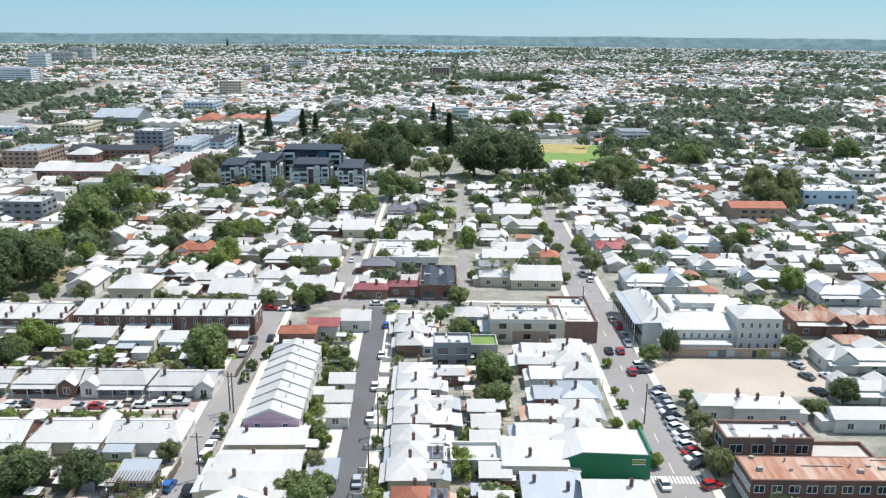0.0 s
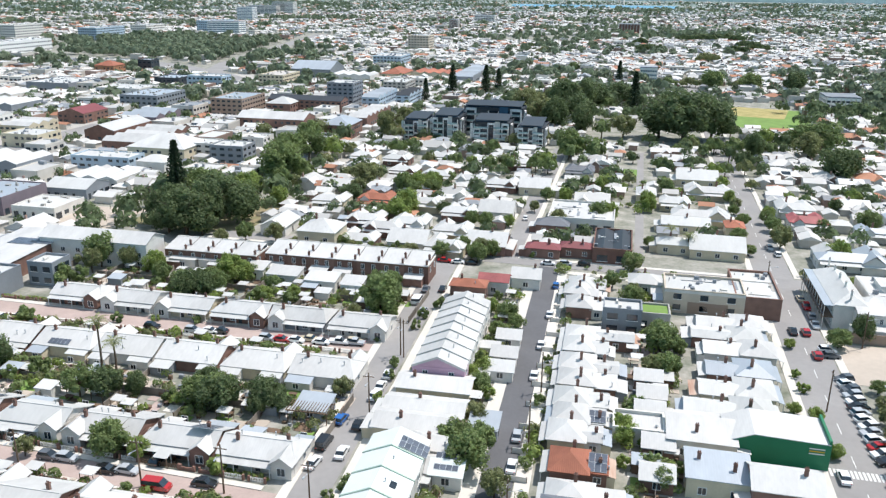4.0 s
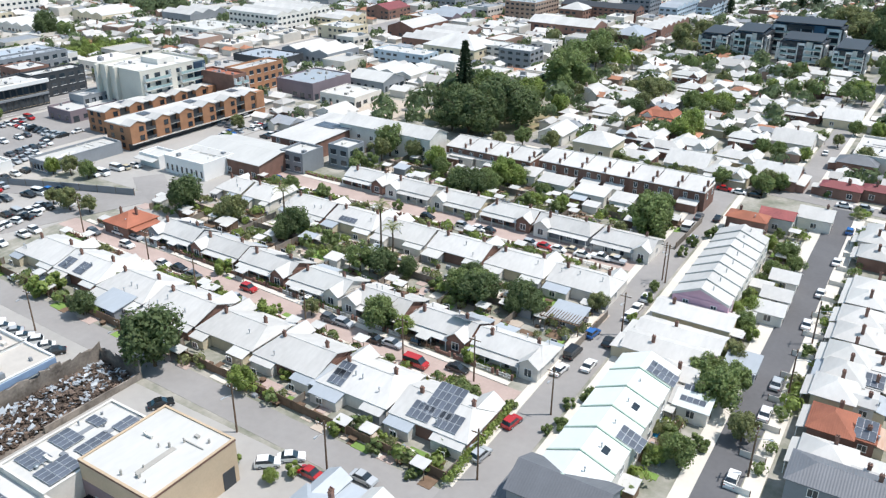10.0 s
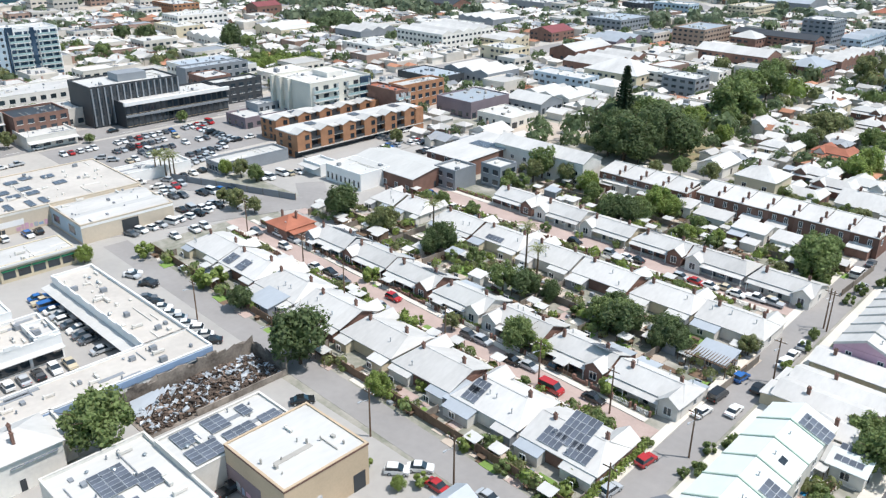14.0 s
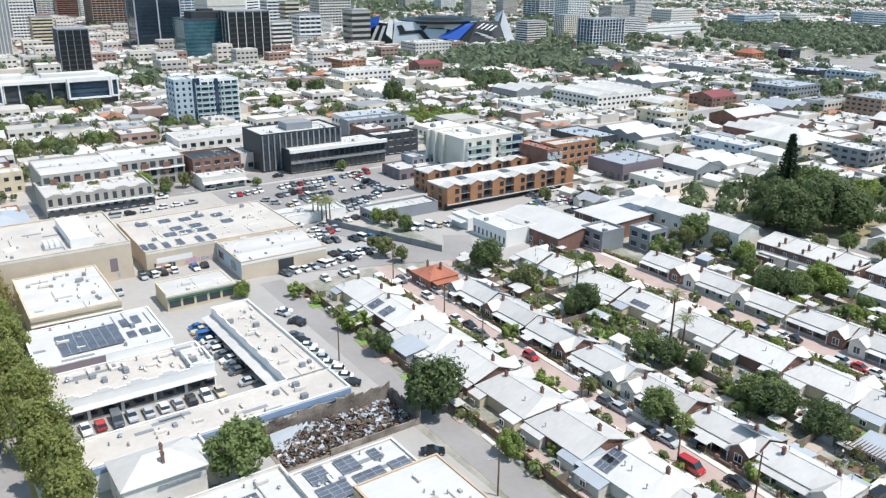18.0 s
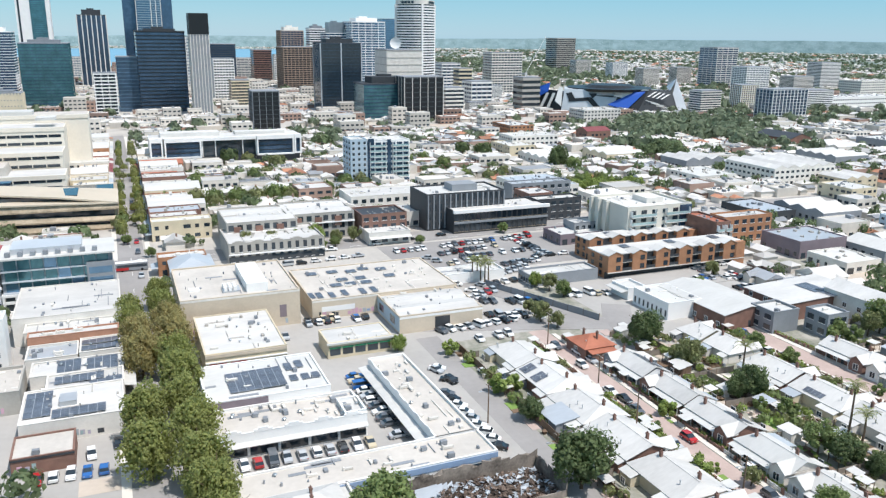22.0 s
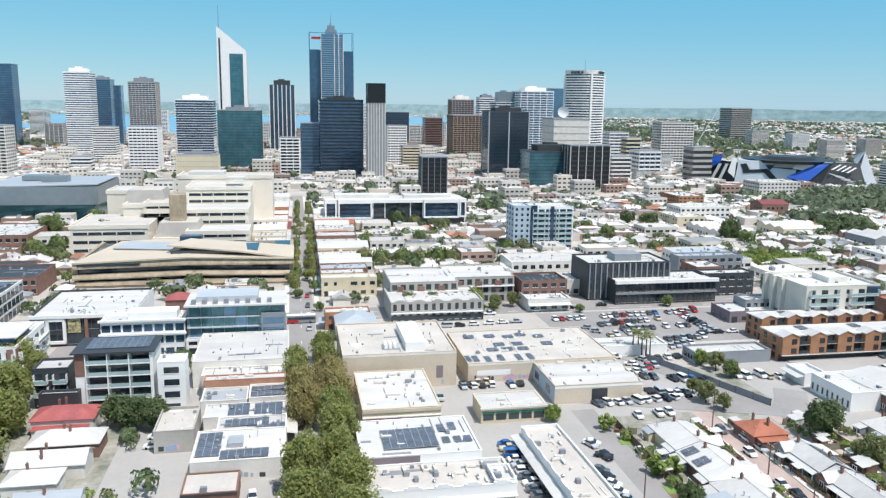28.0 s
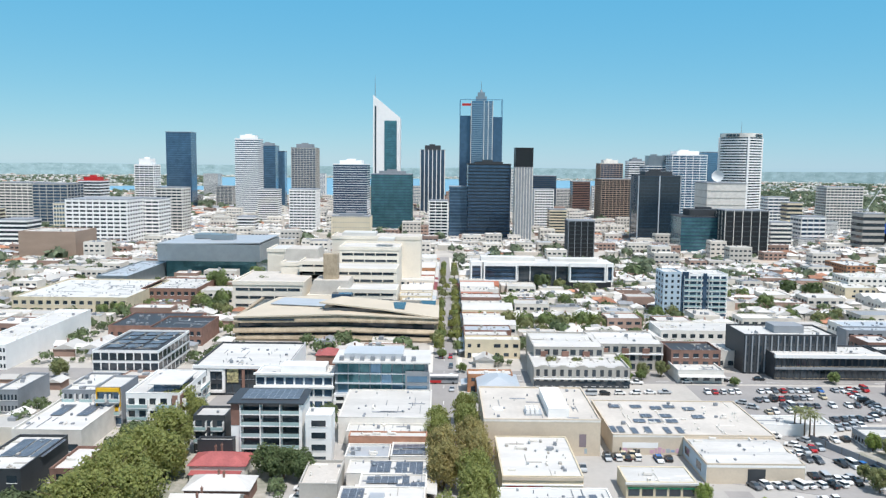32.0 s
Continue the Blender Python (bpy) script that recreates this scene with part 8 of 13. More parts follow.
# ---- trees, shrubs, palms and pines ----
tree(-113.8, 74.1, 12.1, 12.7, 'dark', 239)
tree(-94.9, 77.8, 5.0, 5.2, 'light', 240)
tree(-88.9, 78.8, 2.1, 2.8, 'shrub', 241)
tree(-141.5, 77.9, 5.6, 5.9, 'dark', 242)
tree(-182.0, 75.6, 4.3, 5.7, 'shrub', 243)
tree(-157.1, 77.4, 4.8, 6.3, 'shrub', 244)
tree(-156.6, 81.1, 4.4, 5.7, 'shrub', 245)
tree(-113.7, 35.4, 11.0, 11.5, 'broad', 246)
tree(-169.6, 127.9, 10.2, 10.7, 'dark', 247)
tree(-153.6, 130.4, 7.6, 8.0, 'olive', 248)
tree(-155.9, 128.3, 5.5, 5.8, 'olive', 249)
tree(-133.8, 132.0, 8.0, 8.4, 'dark', 250)
tree(-134.2, 128.3, 5.7, 6.0, 'dark', 251)
tree(-123.4, 133.4, 4.5, 5.9, 'bush', 252)
tree(-107.5, 125.8, 7.2, 7.6, 'broad', 253)
tree(-102.3, 127.6, 6.7, 7.0, 'dark', 254)
tree(-96.9, 130.0, 5.1, 5.4, 'dark', 255)
tree(-127.2, 129.3, 3.4, 4.4, 'bush', 256)
tree(-109.9, 98.2, 4.2, 5.5, 'shrub', 257)
tree(-126.8, 100.1, 3.1, 4.0, 'bush', 258)
tree(-132.7, 107.5, 3.8, 5.0, 'shrub', 259)
tree(-87.8, 108.3, 7.2, 7.6, 'broad', 260)
tree(-82.4, 108.8, 4.5, 4.7, 'light', 261)
tree(-66.9, 108.5, 3.4, 4.5, 'shrub', 262)
tree(-62.9, 98.7, 2.9, 3.8, 'bush', 263)
tree(-78.4, 98.8, 2.5, 3.3, 'bush', 264)
tree(-79.3, 129.6, 7.2, 7.6, 'broad', 265)
tree(-79.6, 134.5, 5.0, 5.2, 'broad', 266)
tree(-69.3, 132.1, 6.2, 6.5, 'dark', 267)
tree(-69.0, 128.6, 4.2, 4.4, 'dark', 268)
tree(-54.9, 139.5, 4.8, 5.0, 'olive', 269)
tree(-82.2, 127.9, 2.9, 3.8, 'bush', 270)
tree(-88.3, 129.1, 3.0, 3.9, 'bush', 271)
tree(-60.8, 183.5, 11.1, 11.7, 'broad', 272)
tree(-63.2, 199.8, 6.3, 6.6, 'broad', 273)
tree(-109.6, 195.1, 8.7, 9.1, 'light', 274)
tree(-106.3, 195.9, 6.7, 7.0, 'light', 275)
tree(-109.2, 187.1, 6.5, 6.8, 'broad', 276)
tree(-115.8, 181.3, 7.8, 8.1, 'dark', 277)
tree(-111.6, 183.6, 7.1, 7.5, 'dark', 278)
tree(-96.4, 183.9, 3.8, 5.0, 'bush', 279)
tree(-24.5, 119.4, 7.8, 8.2, 'broad', 280)
tree(-28.2, 123.4, 4.6, 4.9, 'broad', 281)
tree(-18.2, 113.5, 5.5, 5.8, 'olive', 282)
tree(-27.7, 149.7, 4.4, 4.6, 'broad', 283)
tree(-24.7, 101.9, 5.6, 5.8, 'broad', 284)
tree(-27.6, 100.2, 3.3, 3.5, 'light', 285)
tree(-23.3, 107.5, 3.1, 4.0, 'bush', 286)
tree(-42.9, 109.6, 2.6, 3.4, 'bush', 287)
tree(-45.0, 105.9, 2.2, 2.9, 'bush', 288)
tree(-43.8, 100.0, 2.2, 2.8, 'bush', 289)
tree(-44.9, 97.5, 1.8, 2.4, 'bush', 290)
tree(-195.9, 110.2, 6.7, 7.1, 'olive', 291)
tree(-189.9, 112.1, 5.0, 5.2, 'olive', 292)
tree(-203.6, 110.2, 4.8, 5.1, 'olive', 293)
tree(-177.6, 186.3, 4.3, 5.6, 'bush', 294)
tree(-153.2, 192.0, 8.0, 8.4, 'olive', 295)
tree(-144.3, 198.2, 7.3, 7.6, 'olive', 296)
tree(-156.6, 182.2, 5.7, 7.5, 'bush', 297)
tree(-151.5, 184.5, 5.1, 6.7, 'bush', 298)
tree(-161.0, 181.9, 4.0, 5.3, 'bush', 299)
tree(-156.7, 154.8, 5.0, 5.2, 'broad', 300)
tree(-146.4, 157.0, 3.9, 5.1, 'bush', 301)
tree(-135.1, 117.6, 3.1, 4.1, 'bush', 302)
tree(-157.9, 111.0, 2.8, 3.7, 'bush', 303)
tree(-109.6, 101.1, 2.3, 3.0, 'shrub', 304)
tree(-103.0, 104.6, 4.2, 4.5, 'olive', 305)
tree(-65.0, 77.8, 2.6, 3.5, 'bush', 306)
tree(-65.7, 80.6, 2.1, 2.7, 'shrub', 307)
tree(-56.8, 85.2, 2.9, 3.9, 'bush', 308)
tree(-60.5, 98.3, 2.9, 3.8, 'bush', 309)
tree(-70.3, 81.0, 3.3, 4.4, 'bush', 310)
tree(-81.0, 63.0, 2.4, 3.1, 'shrub', 311)
tree(-72.1, 66.8, 2.3, 3.0, 'shrub', 312)
tree(-73.6, 63.5, 2.5, 2.6, 'light', 313)
tree(-86.4, 93.6, 2.7, 3.6, 'bush', 314)
tree(-147.2, 90.9, 3.0, 4.0, 'bush', 315)
tree(-75.2, 178.8, 3.3, 4.4, 'bush', 316)
tree(-87.0, 185.1, 3.5, 4.6, 'bush', 317)
tree(-66.2, 178.0, 4.7, 4.9, 'olive', 318)
tree(-101.7, 201.1, 3.2, 4.3, 'bush', 319)
tree(-123.8, 162.2, 3.0, 3.9, 'bush', 320)
tree(-114.5, 96.0, 2.7, 3.5, 'bush', 321)
tree(-116.4, 89.2, 2.6, 3.5, 'bush', 322)
tree(-90.8, 84.7, 2.3, 3.1, 'shrub', 323)
tree(-83.5, 84.6, 2.0, 2.6, 'shrub', 324)
tree(-73.1, 78.0, 2.7, 3.6, 'shrub', 325)
tree(-59.6, 173.0, 2.3, 3.0, 'bush', 326)
tree(-56.9, 181.1, 2.8, 3.7, 'bush', 327)
tree(-66.3, 121.2, 2.5, 3.3, 'bush', 328)
tree(-146.8, 233.5, 15.4, 19.1, 'dark', 329)
tree(-148.7, 258.8, 15.5, 19.2, 'dark', 330)
tree(-134.6, 251.0, 13.4, 16.6, 'dark', 331)
tree(-164.7, 277.0, 12.7, 15.7, 'broad', 332)
tree(-149.6, 286.2, 10.4, 12.8, 'light', 333)
tree(-153.3, 233.1, 9.7, 12.0, 'dark', 334)
tree(-140.9, 233.7, 10.2, 12.6, 'dark', 335)
tree(-147.4, 314.2, 17.0, 21.0, 'broad', 336)
tree(-153.1, 356.0, 15.2, 18.7, 'broad', 337)
tree(-145.0, 365.3, 12.5, 15.4, 'light', 338)
tree(-155.4, 316.2, 7.8, 9.6, 'light', 339)
tree(-144.0, 324.2, 8.7, 10.8, 'broad', 340)
tree(-141.4, 346.4, 7.3, 9.1, 'olive', 341)
tree(-139.1, 292.4, 5.6, 6.9, 'bush', 342)
tree(-122.0, 324.2, 6.8, 8.4, 'olive', 343)
tree(-108.6, 318.3, 10.8, 13.3, 'olive', 344)
tree(-56.9, 76.1, 1.4, 1.9, 'bush', 345)
tree(-56.6, 76.9, 1.8, 2.4, 'bush', 346)
tree(-56.6, 78.2, 1.4, 1.9, 'bush', 347)
tree(-56.2, 79.0, 1.9, 2.4, 'bush', 348)
tree(-56.2, 80.3, 1.4, 1.9, 'bush', 349)
tree(-55.9, 81.1, 1.9, 2.5, 'bush', 350)
tree(-55.9, 82.4, 1.5, 1.9, 'bush', 351)
tree(-55.6, 83.3, 1.9, 2.5, 'bush', 352)
tree(-55.6, 84.6, 1.5, 1.9, 'bush', 353)
tree(-55.2, 85.5, 1.9, 2.5, 'bush', 354)
tree(-55.2, 86.8, 1.5, 1.9, 'bush', 355)
tree(-54.9, 87.7, 1.9, 2.5, 'bush', 356)
tree(-54.8, 89.1, 1.5, 2.0, 'bush', 357)
tree(-54.5, 90.0, 2.0, 2.6, 'bush', 358)
tree(-54.5, 91.5, 1.5, 2.0, 'bush', 359)
tree(-54.1, 92.3, 2.0, 2.6, 'bush', 360)
tree(-54.1, 93.8, 1.5, 2.0, 'bush', 361)
tree(-53.7, 94.7, 2.0, 2.6, 'bush', 362)
tree(-53.7, 96.3, 1.5, 2.0, 'bush', 363)
tree(-53.4, 97.2, 2.0, 2.6, 'bush', 364)
tree(-53.3, 98.7, 1.6, 2.1, 'bush', 365)
tree(-53.0, 99.7, 2.0, 2.7, 'bush', 366)
tree(-56.5, 167.4, 1.3, 1.7, 'bush', 367)
tree(-56.7, 170.3, 1.3, 1.8, 'bush', 368)
tree(-56.9, 173.3, 1.4, 1.8, 'bush', 369)
tree(-57.1, 176.4, 1.4, 1.8, 'bush', 370)
tree(-57.4, 179.5, 1.4, 1.8, 'bush', 371)
tree(-57.6, 182.7, 1.4, 1.9, 'bush', 372)
tree(-57.8, 186.0, 1.4, 1.9, 'bush', 373)
tree(-58.1, 189.4, 1.5, 1.9, 'bush', 374)
tree(-58.3, 192.8, 1.5, 1.9, 'bush', 375)
tree(-58.6, 196.3, 1.5, 2.0, 'bush', 376)
tree(-105.4, 230.6, 3.4, 5.1, 'olive', 377)
tree(-100.9, 231.7, 4.2, 6.3, 'bush', 378)
tree(-94.8, 228.6, 4.9, 7.3, 'olive', 379)
tree(-91.8, 233.4, 3.4, 5.1, 'bush', 380)
tree(-85.8, 230.3, 4.1, 6.1, 'olive', 381)
tree(-81.2, 231.4, 4.8, 7.3, 'bush', 382)
tree(-76.6, 231.9, 3.3, 5.0, 'olive', 383)
tree(-72.0, 233.0, 4.1, 6.1, 'bush', 384)
tree(-66.3, 230.0, 4.7, 7.1, 'olive', 385)
tree(-82.5, 129.4, 6.1, 7.2, 'broad', 386)
tree(-28.3, 187.8, 5.2, 6.1, 'broad', 387)
tree(-25.3, 183.3, 3.8, 4.5, 'broad', 388)
tree(-28.1, 156.2, 4.5, 5.3, 'light', 389)
tree(-27.3, 148.1, 3.9, 4.6, 'broad', 390)
tree(-23.7, 125.5, 6.5, 7.6, 'broad', 391)
tree(-26.1, 122.8, 3.4, 4.0, 'bush', 392)
tree(2.2, 234.2, 6.3, 7.3, 'broad', 393)
tree(-6.1, 214.6, 4.4, 5.1, 'bush', 394)
tree(9.8, 178.6, 7.4, 8.7, 'broad', 395)
tree(7.7, 165.8, 5.1, 6.0, 'olive', 396)
tree(2.9, 137.5, 4.0, 4.7, 'light', 397)
tree(6.4, 138.3, 2.4, 2.9, 'shrub', 398)
tree(5.0, 148.3, 3.9, 4.5, 'bush', 399)
tree(3.0, 147.3, 3.0, 3.5, 'bush', 400)
tree(7.6, 127.9, 3.8, 4.5, 'bush', 401)
tree(9.4, 123.2, 4.1, 4.8, 'broad', 402)
tree(2.5, 127.9, 2.7, 3.1, 'shrub', 403)
tree(-49.5, 184.3, 3.2, 3.7, 'bush', 404)
tree(-46.8, 191.4, 3.2, 3.8, 'bush', 405)
tree(-49.6, 177.0, 2.8, 3.3, 'bush', 406)
tree(-15.0, 146.7, 2.6, 3.0, 'bush', 407)
tree(-15.3, 165.8, 2.4, 2.7, 'bush', 408)
tree(-46.9, 139.3, 2.6, 3.0, 'shrub', 409)
tree(-47.9, 149.7, 2.7, 3.1, 'bush', 410)
tree(-48.6, 155.9, 2.3, 2.7, 'bush', 411)
tree(-33.1, 201.8, 2.8, 3.3, 'bush', 412)
tree(-30.7, 172.4, 2.5, 2.9, 'bush', 413)
tree(-27.9, 107.1, 3.1, 3.7, 'bush', 414)
tree(-28.7, 100.4, 3.3, 3.9, 'bush', 415)
tree(50.9, 191.5, 5.1, 6.3, 'broad', 416)
tree(39.7, 189.0, 2.5, 3.1, 'light', 417)
tree(39.2, 153.9, 3.0, 3.7, 'light', 418)
tree(35.7, 156.0, 2.6, 3.2, 'light', 419)
tree(38.7, 165.9, 2.5, 3.1, 'shrub', 420)
tree(38.5, 172.9, 2.1, 2.6, 'shrub', 421)
tree(40.2, 140.7, 3.0, 3.7, 'light', 422)
tree(54.2, 169.0, 3.3, 4.0, 'broad', 423)
tree(51.7, 137.5, 6.0, 7.4, 'olive', 424)
tree(52.2, 146.2, 5.0, 6.2, 'olive', 425)
tree(53.1, 154.9, 4.8, 5.9, 'olive', 426)
tree(53.5, 162.0, 3.2, 3.9, 'olive', 427)
tree(90.3, 198.0, 5.6, 6.9, 'broad', 428)
tree(90.3, 169.7, 6.2, 7.7, 'dark', 429)
tree(81.8, 161.7, 4.3, 5.3, 'broad', 430)
tree(80.0, 164.6, 3.4, 4.1, 'broad', 431)
tree(9.9, 179.3, 6.6, 8.1, 'broad', 432)
tree(10.6, 166.2, 5.8, 7.1, 'broad', 433)
tree(2.5, 207.6, 5.3, 6.6, 'broad', 434)
tree(1.8, 233.4, 5.9, 7.3, 'olive', 435)
tree(-6.2, 213.2, 4.4, 5.4, 'broad', 436)
tree(-27.6, 125.4, 6.1, 7.6, 'broad', 437)
tree(2.6, 137.1, 3.8, 4.7, 'light', 438)
tree(5.3, 137.3, 2.7, 3.3, 'shrub', 439)
tree(-67.7, 131.6, 6.4, 7.9, 'dark', 440)
tree(-76.9, 128.2, 7.7, 9.5, 'dark', 441)
tree(-83.4, 135.2, 5.3, 6.6, 'dark', 442)
tree(-64.6, 130.3, 4.8, 5.9, 'dark', 443)
tree(-61.8, 189.6, 7.7, 9.5, 'broad', 444)
tree(-67.4, 200.6, 5.4, 6.7, 'broad', 445)
tree(-107.3, 197.9, 5.7, 7.1, 'broad', 446)
tree(-112.3, 200.1, 4.7, 5.8, 'broad', 447)
tree(-95.3, 186.3, 3.8, 4.7, 'light', 448)
tree(39.6, 293.8, 4.8, 5.9, 'broad', 449)
tree(36.2, 274.4, 4.8, 6.0, 'broad', 450)
tree(38.2, 259.1, 3.9, 4.9, 'broad', 451)
tree(38.1, 308.6, 3.9, 4.8, 'broad', 452)
tree(49.5, 288.9, 5.5, 6.8, 'broad', 453)
tree(50.0, 278.4, 4.9, 6.1, 'broad', 454)
tree(50.2, 307.5, 4.6, 5.7, 'light', 455)
tree(49.2, 351.5, 5.2, 6.5, 'olive', 456)
tree(-110.2, 314.2, 10.7, 13.2, 'olive', 457)
tree(-81.5, 269.4, 8.4, 10.4, 'light', 458)
tree(-67.0, 279.9, 5.4, 6.6, 'dark', 459)
tree(-44.8, 231.5, 6.0, 7.4, 'broad', 460)
tree(-56.2, 231.9, 5.4, 6.7, 'broad', 461)
tree(-106.9, 290.9, 6.9, 8.5, 'dark', 462)
tree(-41.2, 295.0, 4.4, 5.5, 'broad', 463)
tree(-28.5, 239.8, 3.1, 3.8, 'bush', 464)
tree(-12.4, 279.8, 2.8, 3.5, 'bush', 465)
tree(-49.9, 430.6, 10.6, 13.1, 'olive', 466)
tree(-31.4, 391.3, 10.6, 13.1, 'broad', 467)
tree(-18.9, 394.6, 9.7, 11.9, 'broad', 468)
tree(-1.9, 401.8, 4.9, 6.1, 'dark', 469)
tree(12.0, 383.6, 6.6, 8.1, 'broad', 470)
tree(50.7, 396.6, 7.8, 9.7, 'dark', 471)
tree(88.8, 377.9, 15.2, 18.8, 'dark', 472)
tree(92.3, 435.8, 17.3, 21.4, 'broad', 473)
tree(84.2, 442.0, 15.3, 18.9, 'broad', 474)
tree(75.0, 442.9, 12.0, 14.9, 'dark', 475)
tree(67.7, 458.2, 10.1, 12.5, 'olive', 476)
tree(-34.2, 494.8, 19.3, 23.8, 'dark', 477)
tree(-31.3, 570.5, 18.0, 22.2, 'dark', 478)
tree(-56.1, 486.6, 17.8, 22.0, 'olive', 479)
tree(-74.3, 545.1, 16.0, 19.8, 'olive', 480)
tree(-56.5, 559.9, 16.4, 20.2, 'olive', 481)
tree(-13.9, 597.9, 15.9, 19.7, 'dark', 482)
tree(-7.3, 461.9, 13.5, 16.7, 'olive', 483)
tree(25.2, 458.5, 26.8, 33.1, 'dark', 484)
tree(12.4, 466.3, 21.5, 26.6, 'dark', 485)
tree(40.6, 467.8, 21.7, 26.8, 'dark', 486)
tree(20.9, 516.5, 21.3, 26.3, 'dark', 487)
tree(36.9, 510.6, 21.1, 26.1, 'dark', 488)
tree(51.7, 476.3, 10.5, 13.0, 'dark', 489)
tree(7.3, 443.8, 7.6, 9.4, 'dark', 490)
tree(121.5, 703.9, 17.2, 21.3, 'dark', 491)
tree(86.8, 701.3, 15.4, 19.0, 'broad', 492)
tree(57.2, 699.3, 16.9, 20.9, 'broad', 493)
tree(82.3, 298.2, 7.7, 9.5, 'broad', 494)
tree(140.2, 309.9, 7.5, 9.3, 'light', 495)
tree(260.2, 530.5, 15.7, 19.4, 'broad', 496)
tree(150.6, 384.5, 14.1, 17.4, 'olive', 497)
tree(159.0, 374.6, 12.9, 16.0, 'olive', 498)
tree(249.2, 557.3, 19.2, 23.7, 'broad', 499)
tree(147.4, 499.6, 15.2, 18.7, 'broad', 500)
tree(-58.7, 367.0, 6.4, 7.9, 'broad', 501)
tree(-84.9, 359.3, 6.3, 7.8, 'bush', 502)
tree(-86.4, 306.3, 6.3, 7.8, 'broad', 503)
tree(-79.3, 309.4, 6.3, 7.8, 'broad', 504)
tree(-116.8, 384.0, 8.8, 10.9, 'broad', 505)
tree(-111.2, 394.0, 8.0, 9.9, 'broad', 506)
tree(-44.0, 378.0, 7.5, 9.2, 'broad', 507)
tree(-129.2, 416.7, 10.6, 13.1, 'olive', 508)
pine(-138.8, 601.1, 24.9, 509)
pine(-114.7, 609.5, 24.8, 510)
pine(-109.8, 637.0, 19.6, 511)
pine(-3.1, 572.5, 26.9, 512)
pine(-18.4, 724.7, 21.1, 513)
pine(-151.7, 569.9, 17.7, 514)
pine(-1063.2, 3848.2, 41.0, 515)
pine(-170.0, 267.1, 25.8, 516)
palm(-144.1, 139.0, 8.1, 517)
palm(-108.4, 134.7, 13.1, 518)
palm(-106.8, 137.1, 7.1, 519)
palm(-239.7, 108.9, 7.4, 521)
palm(-237.0, 110.7, 7.7, 522)
palm(-234.6, 111.0, 7.2, 523)
palm(-236.1, 108.8, 6.5, 524)
palm(-241.1, 107.9, 7.0, 525)
palm(18.8, 139.9, 2.7, 526)
palm(13.5, 258.7, 7.0, 527)
palm(19.0, 255.8, 5.9, 528)
# two rows of plane trees along the main street
tree(-246, 5.8, 10.5, 8.2, 'plane', 0)
tree(-230, 6.3, 11.5, 8.8, 'plane', 1)
tree(-216, 7.2, 12.2, 9.6, 'browning', 2)
tree(-203.5, 7.6, 13, 10.6, 'browning', 3)
tree(-190, 7.6, 12.4, 9.6, 'plane', 4)
tree(-177, 7.4, 13, 10.4, 'plane', 5)
tree(-165, 7.0, 12.2, 9.8, 'plane', 6)
tree(-151, 8.2, 12.8, 10.4, 'plane', 7)
tree(-137.5, 8.6, 12.4, 10.2, 'plane', 8)
tree(-127, 9.2, 12.4, 9.6, 'plane', 9)
tree(-116, 9.6, 11.6, 9.2, 'plane', 10)
tree(-231, -2.4, 10.6, 8.2, 'plane', 11)
tree(-221, -2.0, 11, 8.2, 'plane', 12)
tree(-208, -0.9, 12.6, 9.8, 'browning', 13)
tree(-195, -0.3, 12.6, 9.6, 'browning', 14)
tree(-161, -0.7, 12.8, 10.4, 'plane', 15)
tree(-145, -0.5, 12.8, 11, 'plane', 16)
tree(-179.2, -80.2, 13.6, 14.3, 'plane', 547)
tree(-199.1, -78.5, 14.1, 14.8, 'plane', 548)
tree(-215.4, -76.9, 13.6, 14.3, 'plane', 549)
tree(-240.4, -82.2, 12.7, 13.4, 'plane', 550)
tree(-175.2, -71.3, 13.2, 13.9, 'plane', 551)
tree(-172.4, -81.1, 12.7, 13.4, 'plane', 552)
tree(-199.3, -72.8, 12.7, 13.4, 'plane', 553)
tree(-241.5, -78.2, 9.0, 9.4, 'plane', 554)
tree(-189.1, -79.6, 14.2, 14.9, 'plane', 555)
tree(-172.1, -84.8, 11.7, 12.2, 'plane', 556)
tree(-202, -46, 8.5, 9.5, 'dark', 557)
tree(-199.5, -42, 8.5, 9.5, 'dark', 558)
tree(-199, -37, 8, 9, 'dark', 559)
car_row(-197, -36.3, -186, -36.3, 4, 90, 953)
house(-318, -47.5, 9, 10, 0.5, 954, h=5.2, form='hip', roof='roof_red', wall='brick', chim=0, rear=False)
tree(-271.4, -84.7, 4.8, 5.3, 'olive', 560)
tree(-287.3, -85.4, 4.2, 4.6, 'plane', 561)
tree(-294.0, -146.0, 7.2, 8.0, 'olive', 562)
tree(-305.3, -130.5, 6.4, 7.1, 'olive', 563)
tree(-301.4, -118.0, 4.5, 4.9, 'broad', 564)
tree(-284.0, -45.3, 4.8, 5.3, 'olive', 565)
tree(-293.7, 48.7, 5.0, 5.5, 'light', 566)
tree(-299.8, 58.3, 3.4, 3.7, 'light', 567)
tree(-298.6, 68.8, 4.2, 4.7, 'broad', 568)
tree(-300.4, 74.7, 4.3, 4.7, 'broad', 569)
tree(-294.0, 108.1, 3.5, 3.8, 'broad', 570)
tree(-309.4, 134.6, 4.7, 5.1, 'broad', 571)
tree(-299.2, 147.5, 4.6, 5.1, 'broad', 572)
tree(-388.5, 38.6, 8.5, 9.4, 'olive', 573)
tree(-393.5, 58.8, 9.8, 10.8, 'olive', 574)
tree(-395.1, 67.5, 11.0, 12.1, 'broad', 575)
